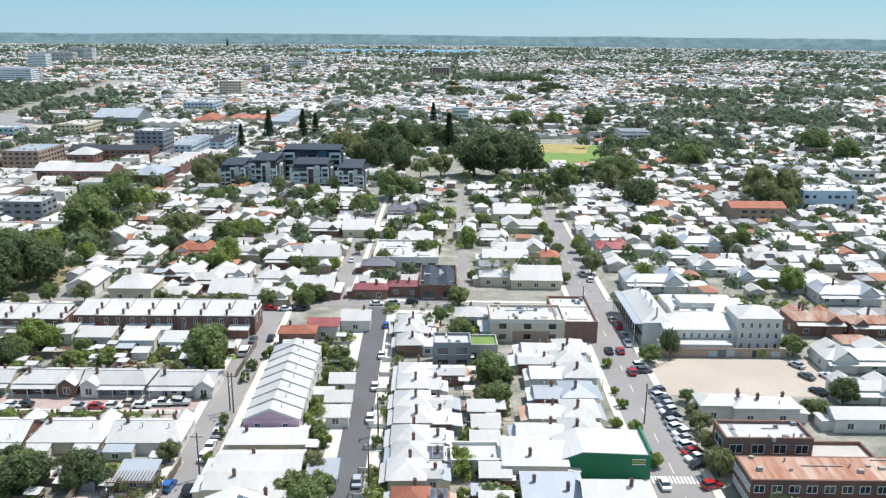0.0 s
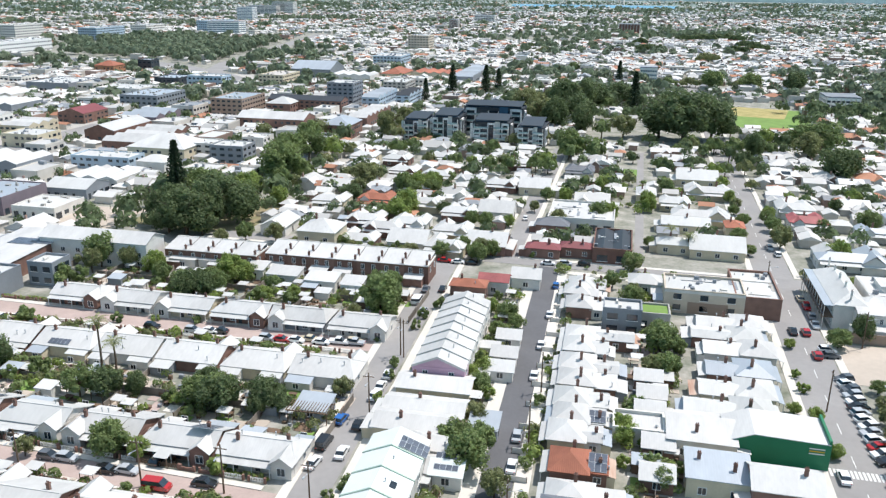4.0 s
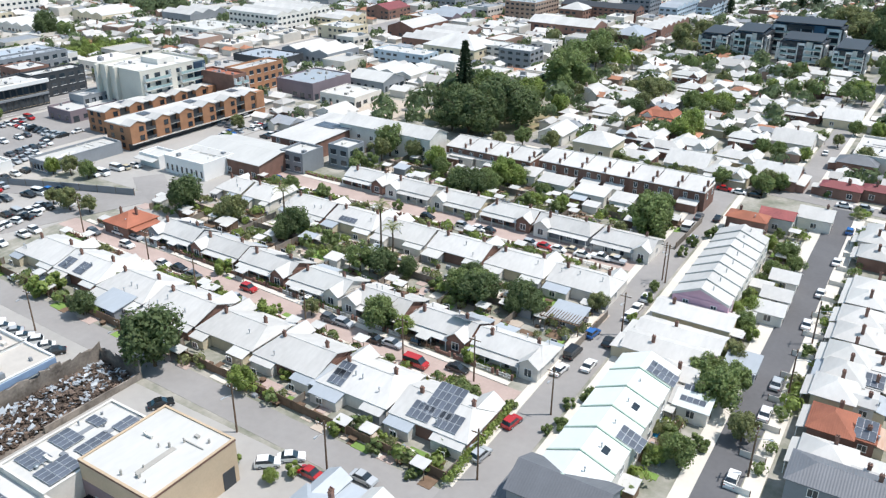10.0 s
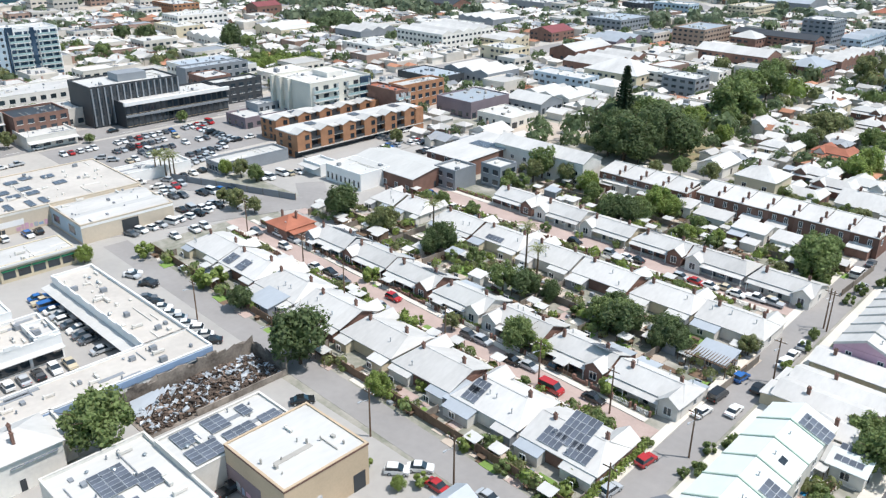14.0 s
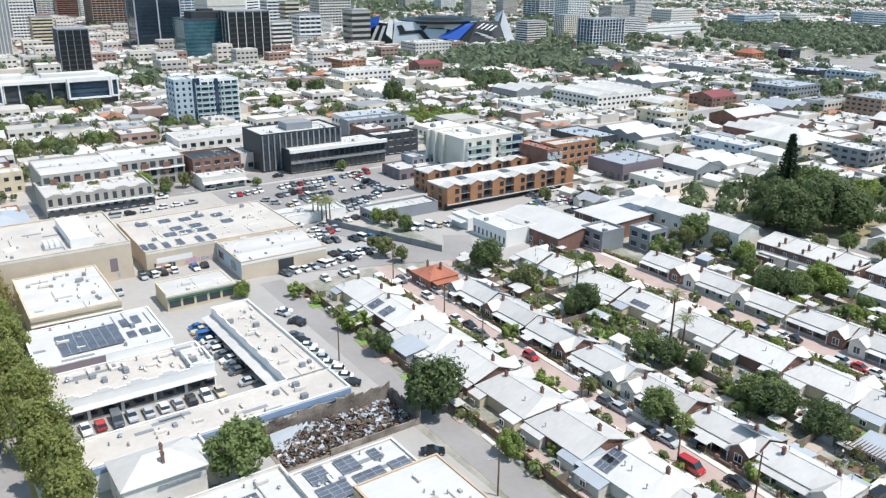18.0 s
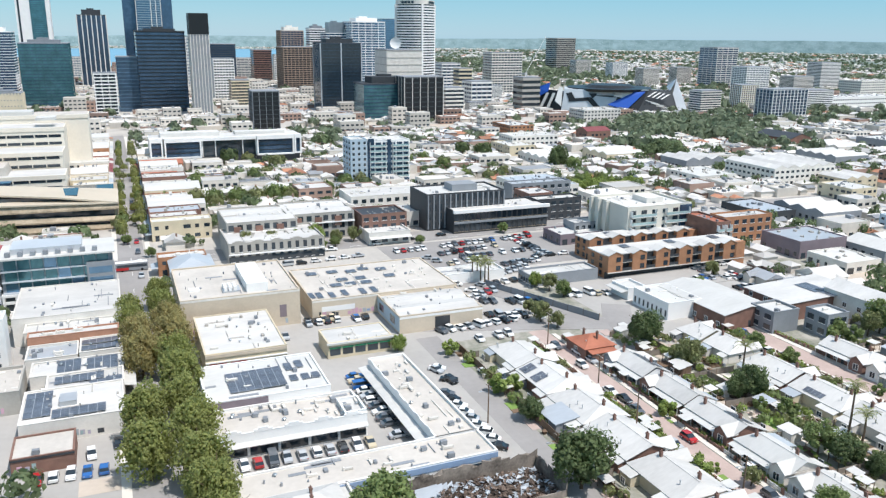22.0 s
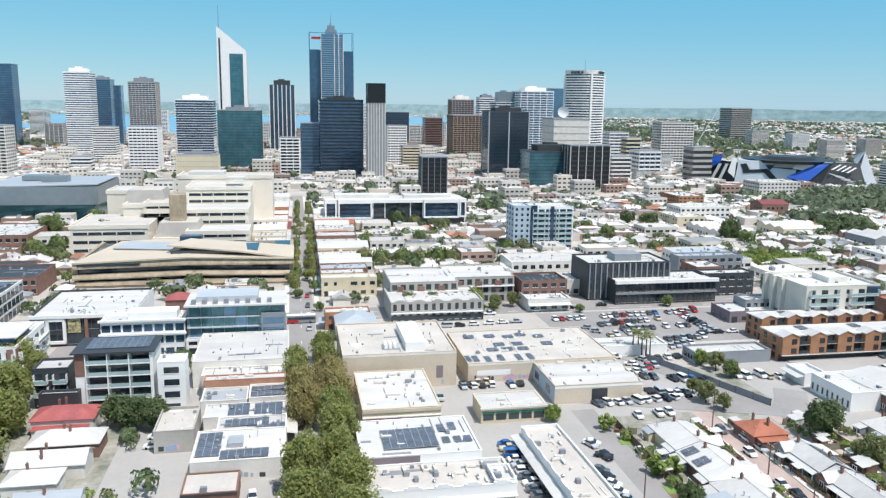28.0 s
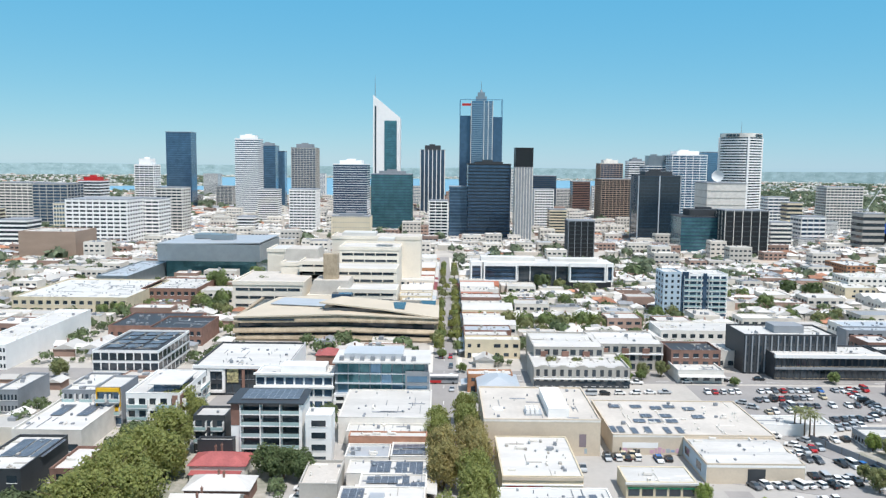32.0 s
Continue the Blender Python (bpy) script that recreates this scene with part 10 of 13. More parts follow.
def wedge_college(x, y, rot):
    """The long gold-coloured building: folded bands of bronze mesh over dark glazing, under low roof planes."""
    t = thing("college_building", x, y, rot, "long low building in folded bronze mesh bands with cream roof planes", "building")
    part("glazing", box(-25, 26.5, -46, 44, 0, 10.5), "glass", t)
    B = lambda y0, y1, out, ins: slab([(28 + ins, y0[0], y0[1]), (28 + ins, y1[0], y1[1]), (28 + out, y1[0], y1[2]), (28 + out, y0[0], y0[2])], 0.6)
    for ins, out, p in ((1.2, 0.3, [(-48, 9.0, 11.2), (-1, 10.0, 13.0), (46, 9.5, 11.8)]), (0.8, -0.1, [(-48.5, 4.2, 6.0), (0, 5.3, 7.2), (46, 4.5, 6.0)]), (0.6, 0.0, [(-47, 1.0, 2.6), (5, 1.0, 3.2), (46, 0.8, 2.4)])):
        for q0, q1 in zip(p, p[1:]):
            part("mesh_band", B(q0, q1, out, ins), "bronze", t)
            part("ledge", slab([(26, q0[0], q0[1] - 0.1), (28.6 + out, q0[0], q0[1] - 0.1), (28.6 + out, q1[0], q1[1] - 0.1), (26, q1[0], q1[1] - 0.1)][::-1], 0.25), "grey_wall", t)
    part("slit_window", box(29.1, 29.4, -46, -20, 9.8, 10.6), "glass", t)
    part("end_wall", box(-26, 27, 44, 45.6, 0, 11), "bronze", t)
    part("end_wall", box(-26, 27, -48, -46.4, 0, 11), "bronze", t)
    part("roof_plane", slab([(29.4, -48, 11.4), (29.4, -1, 13.2), (0, 4, 14.4), (-14, -6, 14.4), (-14, -36, 13.4)], 0.7), "college_roof", t)
    part("roof_light", slab([(6, -36, 13.5), (15, -8, 14.2), (2, -4, 14.9), (-8, -32, 14.2)], 0.35), "roof_zinc", t)
    # dark box filling the slit between the two roof planes
    part("slit_glazing", box(4, 22, -8, 30, 12, 14.6), "glass", t)
    part("roof_plane", slab([(20, -10, 17.0), (26, 22, 14.9), (29.4, 46, 12.0), (2, 46, 12.8), (0, -2, 16.6)], 0.7), "college_roof", t)
    part("roof_plane", slab([(29.4, -1, 13.2), (29.4, 46, 11.9), (10, 46, 12.0), (10, 0, 13.4)], 0.6), "college_roof", t)
    part("roof_vent", box(-12, -6, -8, 2, 14.4, 16.5), "glass_navy", t)


def framed_office(x, y, rot):
    """A long white office: three white-framed boxes and two recessed glass links over a dark ground floor; front is local +x."""
    t = thing("commercial_building", x, y, rot, "long white office block with framed bays of dark glass", "building")
    part("ground_floor", box(-22, -1, -46, 46, 0, 5.5), "dark_wall", t)
    part("rear_wall", box(-23, -3, -47, 47, 5.5, 17.4), "white", t)
    part("roof", box(-22.6, -1.4, -46.6, 46.6, 17.4, 17.7), "roof_white", t)
    part("plant_room", join(box(-19, -8, -40, -4, 17.7, 20.2), box(-18, -9, 6, 38, 17.7, 19.6)), "roof_white", t)
    for y0, y1, z0, f in ((-47, -39.5, 5.5, 0.8), (-38.5, -16.5, 5.2, 1.6), (18, 42, 5.2, 1.6), (42.5, 47, 5.5, 0.8)):
        part("white_frame", join(box(-3, f, y0, y1, 15.4, 17.9), box(-3, f, y0, y1, z0, z0 + 0.9), box(-3, f, y0, y0 + 0.9, z0 + 0.9, 15.4), box(-3, f, y1 - 0.9, y1, z0 + 0.9, 15.4)), "white", t)
        part("glazing", box(-3.2, -0.4, y0 + 0.9, y1 - 0.9, z0 + 0.9, 15.4), "glass_navy", t)
        for i in range(3):
            part("floor_band", box(-0.4, -0.2, y0 + 0.9, y1 - 0.9, z0 + 3 + 2.8 * i, z0 + 3.5 + 2.8 * i), "black", t)
    part("glazing", box(-3.2, -1.6, -16.5, 18, 2.5, 15.6), "glass", t)
    part("roof_edge", box(-4, 0.6, -16.5, 18, 15.6, 17.6), "white", t)
    for q in (-16, -8, 9, 17.4):
        part("mullion", box(-1.6, -1.0, q, q + 0.6, 2.5, 15.6), "white", t)


def gabled_apartments(x, y, w, d, rot, n, h, word):
    """Brick flats along local y under one flat white roof: gable-fronted bays alternate with narrow balcony recesses
    over an open ground floor, its shade a dark panel, on the local +x side.
    """
    t = thing("apartment_terrace", x, y, rot, word, "terrace", "orange brick terraces")
    u, xr = d / n, w / 2 - 2.0
    part("main_wall", box(-w / 2, xr, -d / 2, d / 2, 0, h - 0.5), "brick_orange", t)
    part("main_roof", slab([(-w / 2 - 0.2, -d / 2 - 0.2, h - 0.1), (xr + 0.3, -d / 2 - 0.2, h - 0.1), (xr + 0.3, d / 2 + 0.2, h - 0.1), (-w / 2 - 0.2, d / 2 + 0.2, h - 0.1)], 0.35), "roof_white", t)
    # dark sheet standing in for the shade below the bays
    part("undercroft", box(xr, xr + 0.3, -d / 2, d / 2, 0, 2.3), "dark_wall", t)
    part("end_wall", box(xr, w / 2, d / 2 - u * 0.5, d / 2, 0, h), "brick_orange", t)
    for i in range(n):
        y0 = -d / 2 + i * u
        k = y0 + u * 0.6
        rise = u * 0.13
        ym = (y0 + k) / 2
        part("bay_wall", box(xr, w / 2, y0, k, 2.5, h - 0.1), "brick_orange", t)
        part("gable_wall", ([(q, p, z) for q in (w / 2 - 0.3, w / 2) for p, z in ((y0, h - 0.1), (k, h - 0.1), (ym, h + rise - 0.1))], [(0, 2, 1), (3, 4, 5), (0, 3, 5, 2), (1, 2, 5, 4)]), "brick_orange", t)
        part("bay_roof", roof_shell([(w / 2 - 5, y0 - 0.15, h), (w / 2 + 0.25, y0 - 0.15, h), (w / 2 + 0.25, k + 0.15, h), (w / 2 - 5, k + 0.15, h)], (w / 2 - 5, ym, h + rise), (w / 2 + 0.25, ym, h + rise), True, True), "roof_white", t)
        part("floor_edge", box(w / 2, w / 2 + 0.12, y0, y0 + u, 2.2, 2.5), "plaster", t)
        if i < n - 1:
            part("recess_wall", box(xr, xr + 0.06, k, y0 + u, 2.5, h - 0.5), "dark_wall", t)
            for z in (2.5, 2.5 + (h - 2.5) / 2):
                part("balcony", box(xr, w / 2 - 0.1, k, y0 + u, z, z + 0.2), "concrete", t)
                part("railing", box(w / 2 - 0.18, w / 2 - 0.12, k, y0 + u, z + 0.2, z + 1.2), "dark_wall", t)
        for z in (3.1, 3.1 + (h - 2.5) / 2):
            window_on(t, w / 2, ym + u * 0.12, z, 90, u * 0.16, 1.5, "black")
        if i % 2:
            solar_array(t, (-w / 2 + 1.5, y0 + 1.0, h), (1, 0, 0), (0, 1, 0), 4, 2)
    for q in (-0.25, 0.15):
        for z in (0.9, 3.4, 6.0):
            window_on(t, q * w, -d / 2, z, 0, 1.5, 1.4, "black")


def hotel(x, y, rot):
    """An old corner hotel: a verandahed street wing, a rear wing, a tall plain block and flat additions."""
    t = thing("old_hotel", x, y, rot, "old white hotel with verandahs, hipped roofs and chimneys", "hotel")
    t.scale = (0.78, 0.7, 0.9)
    part("street_wing", box(2, 12, 6, 44, 0, 7.2), "plaster", t)
    part("street_wing_roof", hip_roof(2, 12, 6, 44, 7.2, 2.6), "roof_pale", t)
    for z in (3.5, 6.9):
        part("verandah_floor", box(-1.2, 2, 5, 45, z, z + 0.18), "wood" if z < 5 else "roof_zinc", t)
    for i in range(11):
        piece("verandah_post", shared("hotel_post", box(-0.1, 0.1, -0.1, 0.1, 0, 6.9), "plaster"), t, pose(-1.0, 5.3 + 3.9 * i, 0))
        part("railing", box(-1.1, -1.02, 5.3 + 3.9 * i, 9.0 + 3.9 * i, 3.7, 4.6), "dark_wall", t) if i < 10 else None
        if i < 9:
            window_on(t, 2, 8 + 4.1 * i, 0.9, -90, 1.2, 1.9)
            window_on(t, 2, 8 + 4.1 * i, 4.3, -90, 1.2, 1.7)
            chimney(t, 7, 8 + 4.6 * i, 8.5, 11.2, "plaster") if i % 2 == 0 else None
    part("rear_wing", box(8, 33, 1, 9, 0, 6.6), "plaster", t)
    part("rear_wing_roof", slab([(8, 0.6, 6.6), (33.3, 0.6, 6.6), (33.3, 9, 7.8), (8, 9, 7.8)]), "roof_white", t)
    for i in range(9):
        window_on(t, 10 + 2.6 * i, 1, 3.9, 0, 0.9, 1.5)
        window_on(t, 10 + 2.6 * i, 1, 0.9, 0, 0.9, 1.6)
    part("tall_block", box(33, 48, 0, 14, 0, 10.5), "plaster", t)
    part("tall_block_roof", hip_roof(33, 48, 0, 14, 10.5, 2.4), "roof_white", t)
    for i in range(5):
        for f in range(3):
            window_on(t, 34.6 + 2.9 * i, 0, 1.1 + 3.2 * f, 0, 0.9, 1.6)
        window_on(t, 48, 2 + 2.4 * i, 7.5, 90, 0.9, 1.5)
    part("flat_wing", join(box(14, 40, 14, 36, 0, 8.4), box(18, 30, 18, 28, 8.4, 10.2)), "plaster", t)
    part("flat_wing_roof", join(box(14.3, 39.7, 14.3, 35.7, 8.4, 8.55), box(17.8, 30.2, 17.8, 28.2, 10.2, 10.4)), "roof_white", t)
    part("middle_roof", hip_roof(12, 33, 9, 15, 7.4, 1.6), "roof_white", t)
    part("yard_building", box(6, 30, -4.6, 0.4, 0, 3.4), "plaster", t)
    part("yard_wall", box(5, 48, -6.2, -5.9, 0, 2.9), "brown_stone", t)
    part("yard_roof", box(5.8, 30.2, -4.8, 0.5, 3.4, 3.6), "roof_pale", t)
    for i in range(7):
        part("wall_paint", box((22, 25, 28, 31.5, 36.5, 38.5, 43)[i], (24.6, 27.6, 30.5, 33.5, 38, 41, 46)[i], -6.26, -6.2, 0.3, 2.1 + 0.25 * (i % 3)), ("graffiti", "solar", "graffiti", "grey_wall", "dark_wall", "leaf_light", "graffiti")[i], t)
        piece("rooftop_unit", shared("rooftop_unit", box(-0.8, 0.8, -0.6, 0.6, 0, 1.2), "alu"), t, pose(16 + 3 * i, 31 if i % 2 else 16, 8.5))


def stepped_library(x, y, rot):
    """Stepped cream concrete storeys with dark window slots, grey hoppers and a tan stair tower; the front is local +x."""
    t = thing("library_building", x, y, rot, "stepped cream concrete library with horizontal window bands", "building")
    n = 0
    for x1, y0, y1, h, dep, zs in ((60, -39, -1, 16.4, 46, (3.2, 7.6, 12.0)), (60, 18, 50, 12.6, 26, (3.0, 6.6, 10.0)), (30, -8, 48, 20.0, 30, (13.0, 17.2)), (30, -8, 8, 24, 26, (17.6, 21.6)), (0, 11, 48, 29.6, 40, (21, 25)), (-2, -34, -18, 27.5, 30, ()), (-30, 2, 60, 33.5, 30, ()), (24, -20, -8, 22.5, 30, ())):
        part("storey", box(x1 - dep, x1, y0, y1, 0, h), "library_wall", t)
        part("roof", box(x1 - dep + 0.5, x1 - 0.5, y0 + 0.5, y1 - 0.5, h, h + 0.15), ("roof_tan", "roof_white", "roof_pale")[n % 3], t)
        part("parapet", join(box(x1 - 0.6, x1 + 0.4, y0 - 0.4, y1 + 0.4, h - 1.2, h + 0.9), box(x1 - dep, x1 - 0.6, y0 - 0.4, y0 + 0.4, h - 1.2, h + 0.9)), "library_wall", t)
        for z in zs:
            part("window_band", box(x1, x1 + 0.12, y0 + 1.5, y1 - 1.5, z, z + 1.5), "glass", t)
            k = int((y1 - y0) // 7)
            tagged(part("window_pier", join(*[box(x1, x1 + 0.25, y0 + 1.5 + (y1 - y0 - 3) * i / k, y0 + 2.0 + (y1 - y0 - 3) * i / k, z, z + 1.5) for i in range(1, k)]), "library_wall", t), kind="stuff")
        n += 1
    F = lambda x0, x1, y0, y1, z0, z1, k: ([(x0, y0, z0), (x1, y0, z0), (x1, y1, z0), (x0, y1, z0), (x0, y0 + k, z1), (x1 - k, y0 + k, z1), (x1 - k, y1 - k, z1), (x0, y1 - k, z1)], [(3, 2, 1, 0), (4, 5, 6, 7), (0, 1, 5, 4), (1, 2, 6, 5), (2, 3, 7, 6), (3, 0, 4, 7)])
    for a in ((28, 52, 1, 25, 9, 16.4, 2.2), (-12, 12, -22, 1, 21, 29.5, 2.0)):
        part("hopper", F(*a), "concrete", t)
        part("hopper_roof", box(a[0] + 1, a[1] - a[6] - 0.6, a[2] + a[6] + 0.5, a[3] - a[6] - 0.5, a[5], a[5] + 0.15), "roof_tan", t)
    part("hopper_base", box(28, 54, 0, 26, 0, 9), "library_wall", t)
    part("stair_tower", box(38, 45, 8, 16, 0, 30.7), "bronze", t)
    part("roof_plant", box(-52, -36, 8, 30, 33.5, 36), "roof_pale", t)
    part("roof_plant", box(-20, -8, 34, 44, 33.5, 35), "roof_pale", t)


def museum(x, y, rot):
    t = thing("museum_building", x, y, rot, "grey metal museum box cantilevered over dark glazing", "building")
    part("base", box(-28, 28, -32, 32, 0, 12), "glass_teal", t)
    part("upper_box", box(-30, 34, -36, 36, 12, 24), "metal_grey", t)
    part("roof", slab([(-30, -36, 24.2), (34, -36, 24.2), (34, 36, 25.5), (-30, 36, 25.5)], 0.6), "roof_zinc", t)
    part("plant_room", join(box(-12, 2, -20, -6, 25, 28), box(4, 14, -4, 12, 25, 29)), "metal_grey", t)


def tower_crane(x, y, rot, h, jib):
    t = thing("tower_crane", x, y, rot, "white luffing tower crane over a building site", "crane")
    g = [box(-0.9 + 1.6 * i, -0.7 + 1.6 * i, -0.9 + 1.6 * j, -0.7 + 1.6 * j, 0, h) for i in (0, 1) for j in (0, 1)]
    g += [slab([(-0.8, -0.8, z), (0.8, -0.8, z + 2), (0.8, 0.8, z), (-0.8, 0.8, z + 2)], 0.15) for z in np.arange(2, h - 2, 3)]
    part("mast", join(*g), "white", t)
    a = radians(62)
    part("jib", join(limb((0, -0.7, h), (jib * math.cos(a), 0, h + jib * math.sin(a)), 0.35, 0.25, 5), limb((0, 0.7, h), (jib * math.cos(a), 0, h + jib * math.sin(a)), 0.35, 0.25, 5)), "white", t)
    part("counter_jib", box(-8, 0, -1, 1, h, h + 1.5), "grey_wall", t)
    part("cab", box(0.9, 2.6, -1, 1, h - 0.5, h + 2), "white", t)


def dish(x, y, z):
    t = thing("satellite_dish", x, y, -20, "large white satellite dish on a rooftop", "dish", z=z)
    v, f = [(0.0, 0.0, 0.0)], []
    for j in range(1, 5):
        for i in range(20):
            a = 2 * math.pi * i / 20
            rr = 6.5 * j / 4
            v.append((rr * rr * 0.035, rr * math.cos(a), rr * math.sin(a)))
    for i in range(20):
        f.append((0, 1 + i, 1 + (i + 1) % 20))
        for j in range(3):
            p, q = 1 + j * 20, 1 + (j + 1) * 20
            f.append((p + i, q + i, q + (i + 1) % 20, p + (i + 1) % 20))
    v = [(a, b, c + 7.5) for a, b, c in v]
    part("reflector", (v + [(a - 0.25, b, c) for a, b, c in v], f + [tuple(k + len(v) for k in reversed(q)) for q in f]), "white", t)
    part("stand", join(cyl(-1, 0, 1.2, 0, 6.5, 8, 0.6)), "white", t)


def rubble(x, y, w, d, rot):
    """The burnt-out lot: scorched walls round heaps of broken sheet and brick."""
    t = thing("burnt_building", x, y, rot, "burnt-out building shell with scorched walls and no roof", "ruin")
    # ragged walls left standing, bay by bay
    q = random.Random(4)
    for i in range(14):
        y0, y1 = -d / 2 + d * i / 14, -d / 2 + d * (i + 1) / 14
        part("wall_remnant", slab([(-w / 2, y0, q.uniform(2.6, 4.2)), (-w / 2 + 0.3, y0, q.uniform(2.6, 4.2)), (-w / 2 + 0.3, y1, q.uniform(2.6, 4.2)), (-w / 2, y1, q.uniform(2.6, 4.2))], 2.6), "scorched", t)
    for i in range(7):
        x0, x1 = -w / 2 + w * i / 7, -w / 2 + w * (i + 1) / 7
        part("wall_remnant", slab([(x0, d / 2 - 0.3, q.uniform(2.0, 3.8)), (x1, d / 2 - 0.3, q.uniform(2.0, 3.8)), (x1, d / 2, q.uniform(2.0, 3.8)), (x0, d / 2, q.uniform(2.0, 3.8))], 2.0), "scorched", t)
    part("back_wall", box(-w / 2, -w / 2 + 0.28, -d / 2, d / 2, 0, 1.9), "scorched", t)
    part("side_wall", box(-w / 2 + 0.28, w / 2, d / 2 - 0.28, d / 2, 0, 1.6), "scorched", t)
    part("front_wall", box(w / 2 - 0.3, w / 2, -d / 2 + 9, d / 2 - 0.28, 0, 1.3), "scorched", t)
    for i in range(4):
        part("bent_sheet", slab([(-w / 2 + 1 + i, -d / 2 + 2 + i * 1.1, 1.5), (-w / 2 + 5 + i, -d / 2 + 1 + i, 0.5), (-w / 2 + 6, -d / 2 + 5 + i, 1.2), (-w / 2 + 2, -d / 2 + 6 + i, 2.4)], 0.05), "roof_zinc", t)
    part("floor", box(-w / 2, w / 2, -d / 2, d / 2, 0.03, 0.12), "scorched", t)
    r = random.Random(8)
    gs = []
    for i in range(2600):
        px, py = r.uniform(-w / 2 + 1, w / 2 - 1), r.uniform(-d / 2 + 1, d / 2 - 1)
        hz = 2.2 * max(0, 1 - (px / w * 2) ** 2) * (1 - (py / d * 2) ** 2) * (0.6 + 0.8 * noise.noise((px * 0.3, py * 0.3, 0)))
        s = r.uniform(0.15, 0.7)
        gs.append(turn_geo(slab([(-s, -s * 0.5, 0), (s, -s * 0.4, r.uniform(-0.4, 0.5)), (s * 0.8, s * 0.6, r.uniform(-0.3, 0.5)), (-s * 0.7, s * 0.5, r.uniform(-0.2, 0.4))], r.uniform(0.04, 0.25)), r.uniform(0, 360), px, py, max(0.1, hz + r.uniform(0, 0.4))))
    k = len(gs) // 9
    o = tagged(new("twisted_sheet", mesh_of("twisted_sheet", join(*gs[:k]), "roof_zinc")), "twisted pale roofing sheets among the rubble", "rubble", kind="stuff")
    o.matrix_basis = pose(x, y, 0.25, 0, 0, rot)
    o = tagged(new("rubble", mesh_of("rubble", join(*gs[k:]), "rubble")), "heap of charred rubble, brick and twisted sheet", "rubble", kind="stuff")
    o.matrix_basis = pose(x, y, 0, 0, 0, rot)



# ---- city towers ----
tower(-1437, -479, 31.9, 44.2, 132.0, 0.5, 34, core='glass_navy', band='glass_blue', bh=0.12, label='dark blue mirror-glass office tower')
tower(-1230, -306, 35.3, 34.3, 115.6, 0.5, 38, core='glass_navy', band='white', bh=0.5, crown=5, crown_mat='white', label='white banded office tower')
tower(-1480, -334, 36.0, 35.0, 110.7, 0.5, 34, core='glass_navy', band='glass_blue', bh=0.2, crown=4, label='dark navy glass office tower')
tower(-1527, -321, 21.9, 21.2, 101.5, 0.5, 32, core='glass_blue', band='', label='slim blue glass tower')
tower(-1399, -250, 42.5, 41.3, 105.9, 0.5, 34, core='glass_navy', band='concrete', bh=0.4, piers=8, pier='concrete', crown=6, label='beige gridded office tower')
tower(-1135, -427, 27.1, 26.3, 75.5, 0.5, 24, core='glass', band='white', bh=0.45, piers=4, pier='white', crown=8, crown_mat='white', label='white apartment tower with balconies', name='apartment_tower')
tower(-808, -344, 61.3, 59.5, 43.0, 0.5, 11, core='glass', band='white', bh=0.55, piers=9, pier='white', pw=1.2, label='wide white office slab with square windows')
tower(-839, -316, 34.9, 33.8, 41.9, 0.5, 11, core='glass', band='white', bh=0.5, piers=5, pier='white', label='white mid-rise apartment block')
tower(-911, -314, 29.5, 28.7, 51.3, 0.5, 15, core='glass', band='plaster', bh=0.45, piers=5, pier='plaster', label='pale gridded apartment tower')
tower(-1166, -141, 49.6, 48.1, 79.4, 0.5, 24, core='glass_navy', band='white', bh=0.16, crown=5, crown_mat='white', label='navy glass office tower with thin white bands')
tower(-982, -69, 48.8, 47.4, 68.3, 0.5, 20, core='glass_teal', band='glass_navy', bh=0.25, piers=9, pier='glass_teal', crown=3, crown_mat='grey_wall', label='teal glass office block with patterned facade')
tower(-1320, -27, 40.4, 39.2, 103.2, 0.5, 32, core='glass_navy', band='dark_wall', bh=0.2, piers=6, pier='plaster', pw=1.3, crown=7, crown_mat='dark_wall', label='dark office tower with pale vertical piers')
tower(-922, 12, 23.8, 23.1, 55.8, 0.5, 15, core='glass_navy', band='glass_blue', bh=0.2, label='dark glass office wing')
tower(-923, 45, 49.0, 47.5, 81.7, 0.5, 22, core='glass_navy', band='black', bh=0.25, crown=2, crown_mat='dark_wall', label='broad dark glass office tower')
tower(-857, 79, 21.6, 17.5, 78.6, 0.5, 22, core='grey_wall', band='', piers=7, pier='plaster', pw=0.7, cap=20, label='slender grey tower with vertical fins')
tower(-700, 115, 18.2, 22.1, 33.6, 0.5, 9, core='black', band='dark_wall', bh=0.2, piers=3, pier='grey_wall', pw=0.4, label='dark framed office block')
tower(-1292, 257, 35.8, 34.7, 84.6, 0.5, 26, core='glass_navy', band='brown_stone', bh=0.3, piers=7, pier='brown_stone', crown=5, crown_mat='plaster', label='grey-brown ribbed office tower')
tower(-1200, 248, 50.9, 49.4, 61.6, 0.5, 20, core='glass', band='brown_stone', bh=0.3, piers=9, pier='brown_stone', label='brown ribbed office slab')
tower(-867, 223, 32.2, 44.6, 71.2, 0.5, 20, core='glass', band='glass_navy', bh=0.12, piers=1, pier='silver_panel', pw=1.1, crown=4, crown_mat='dark_wall', label='dark glass tower outlined by pale edges')
tower(-1230, 284, 24.7, 24.0, 88.3, 0.5, 26, core='glass', band='white', bh=0.5, crown=3, label='white banded tower')
tower(-1179, 300, 34.8, 33.7, 81.9, 0.5, 24, core='glass_navy', band='white', bh=0.3, crown=14, crown_mat='metal_grey', label='tower with a round metal-clad top')
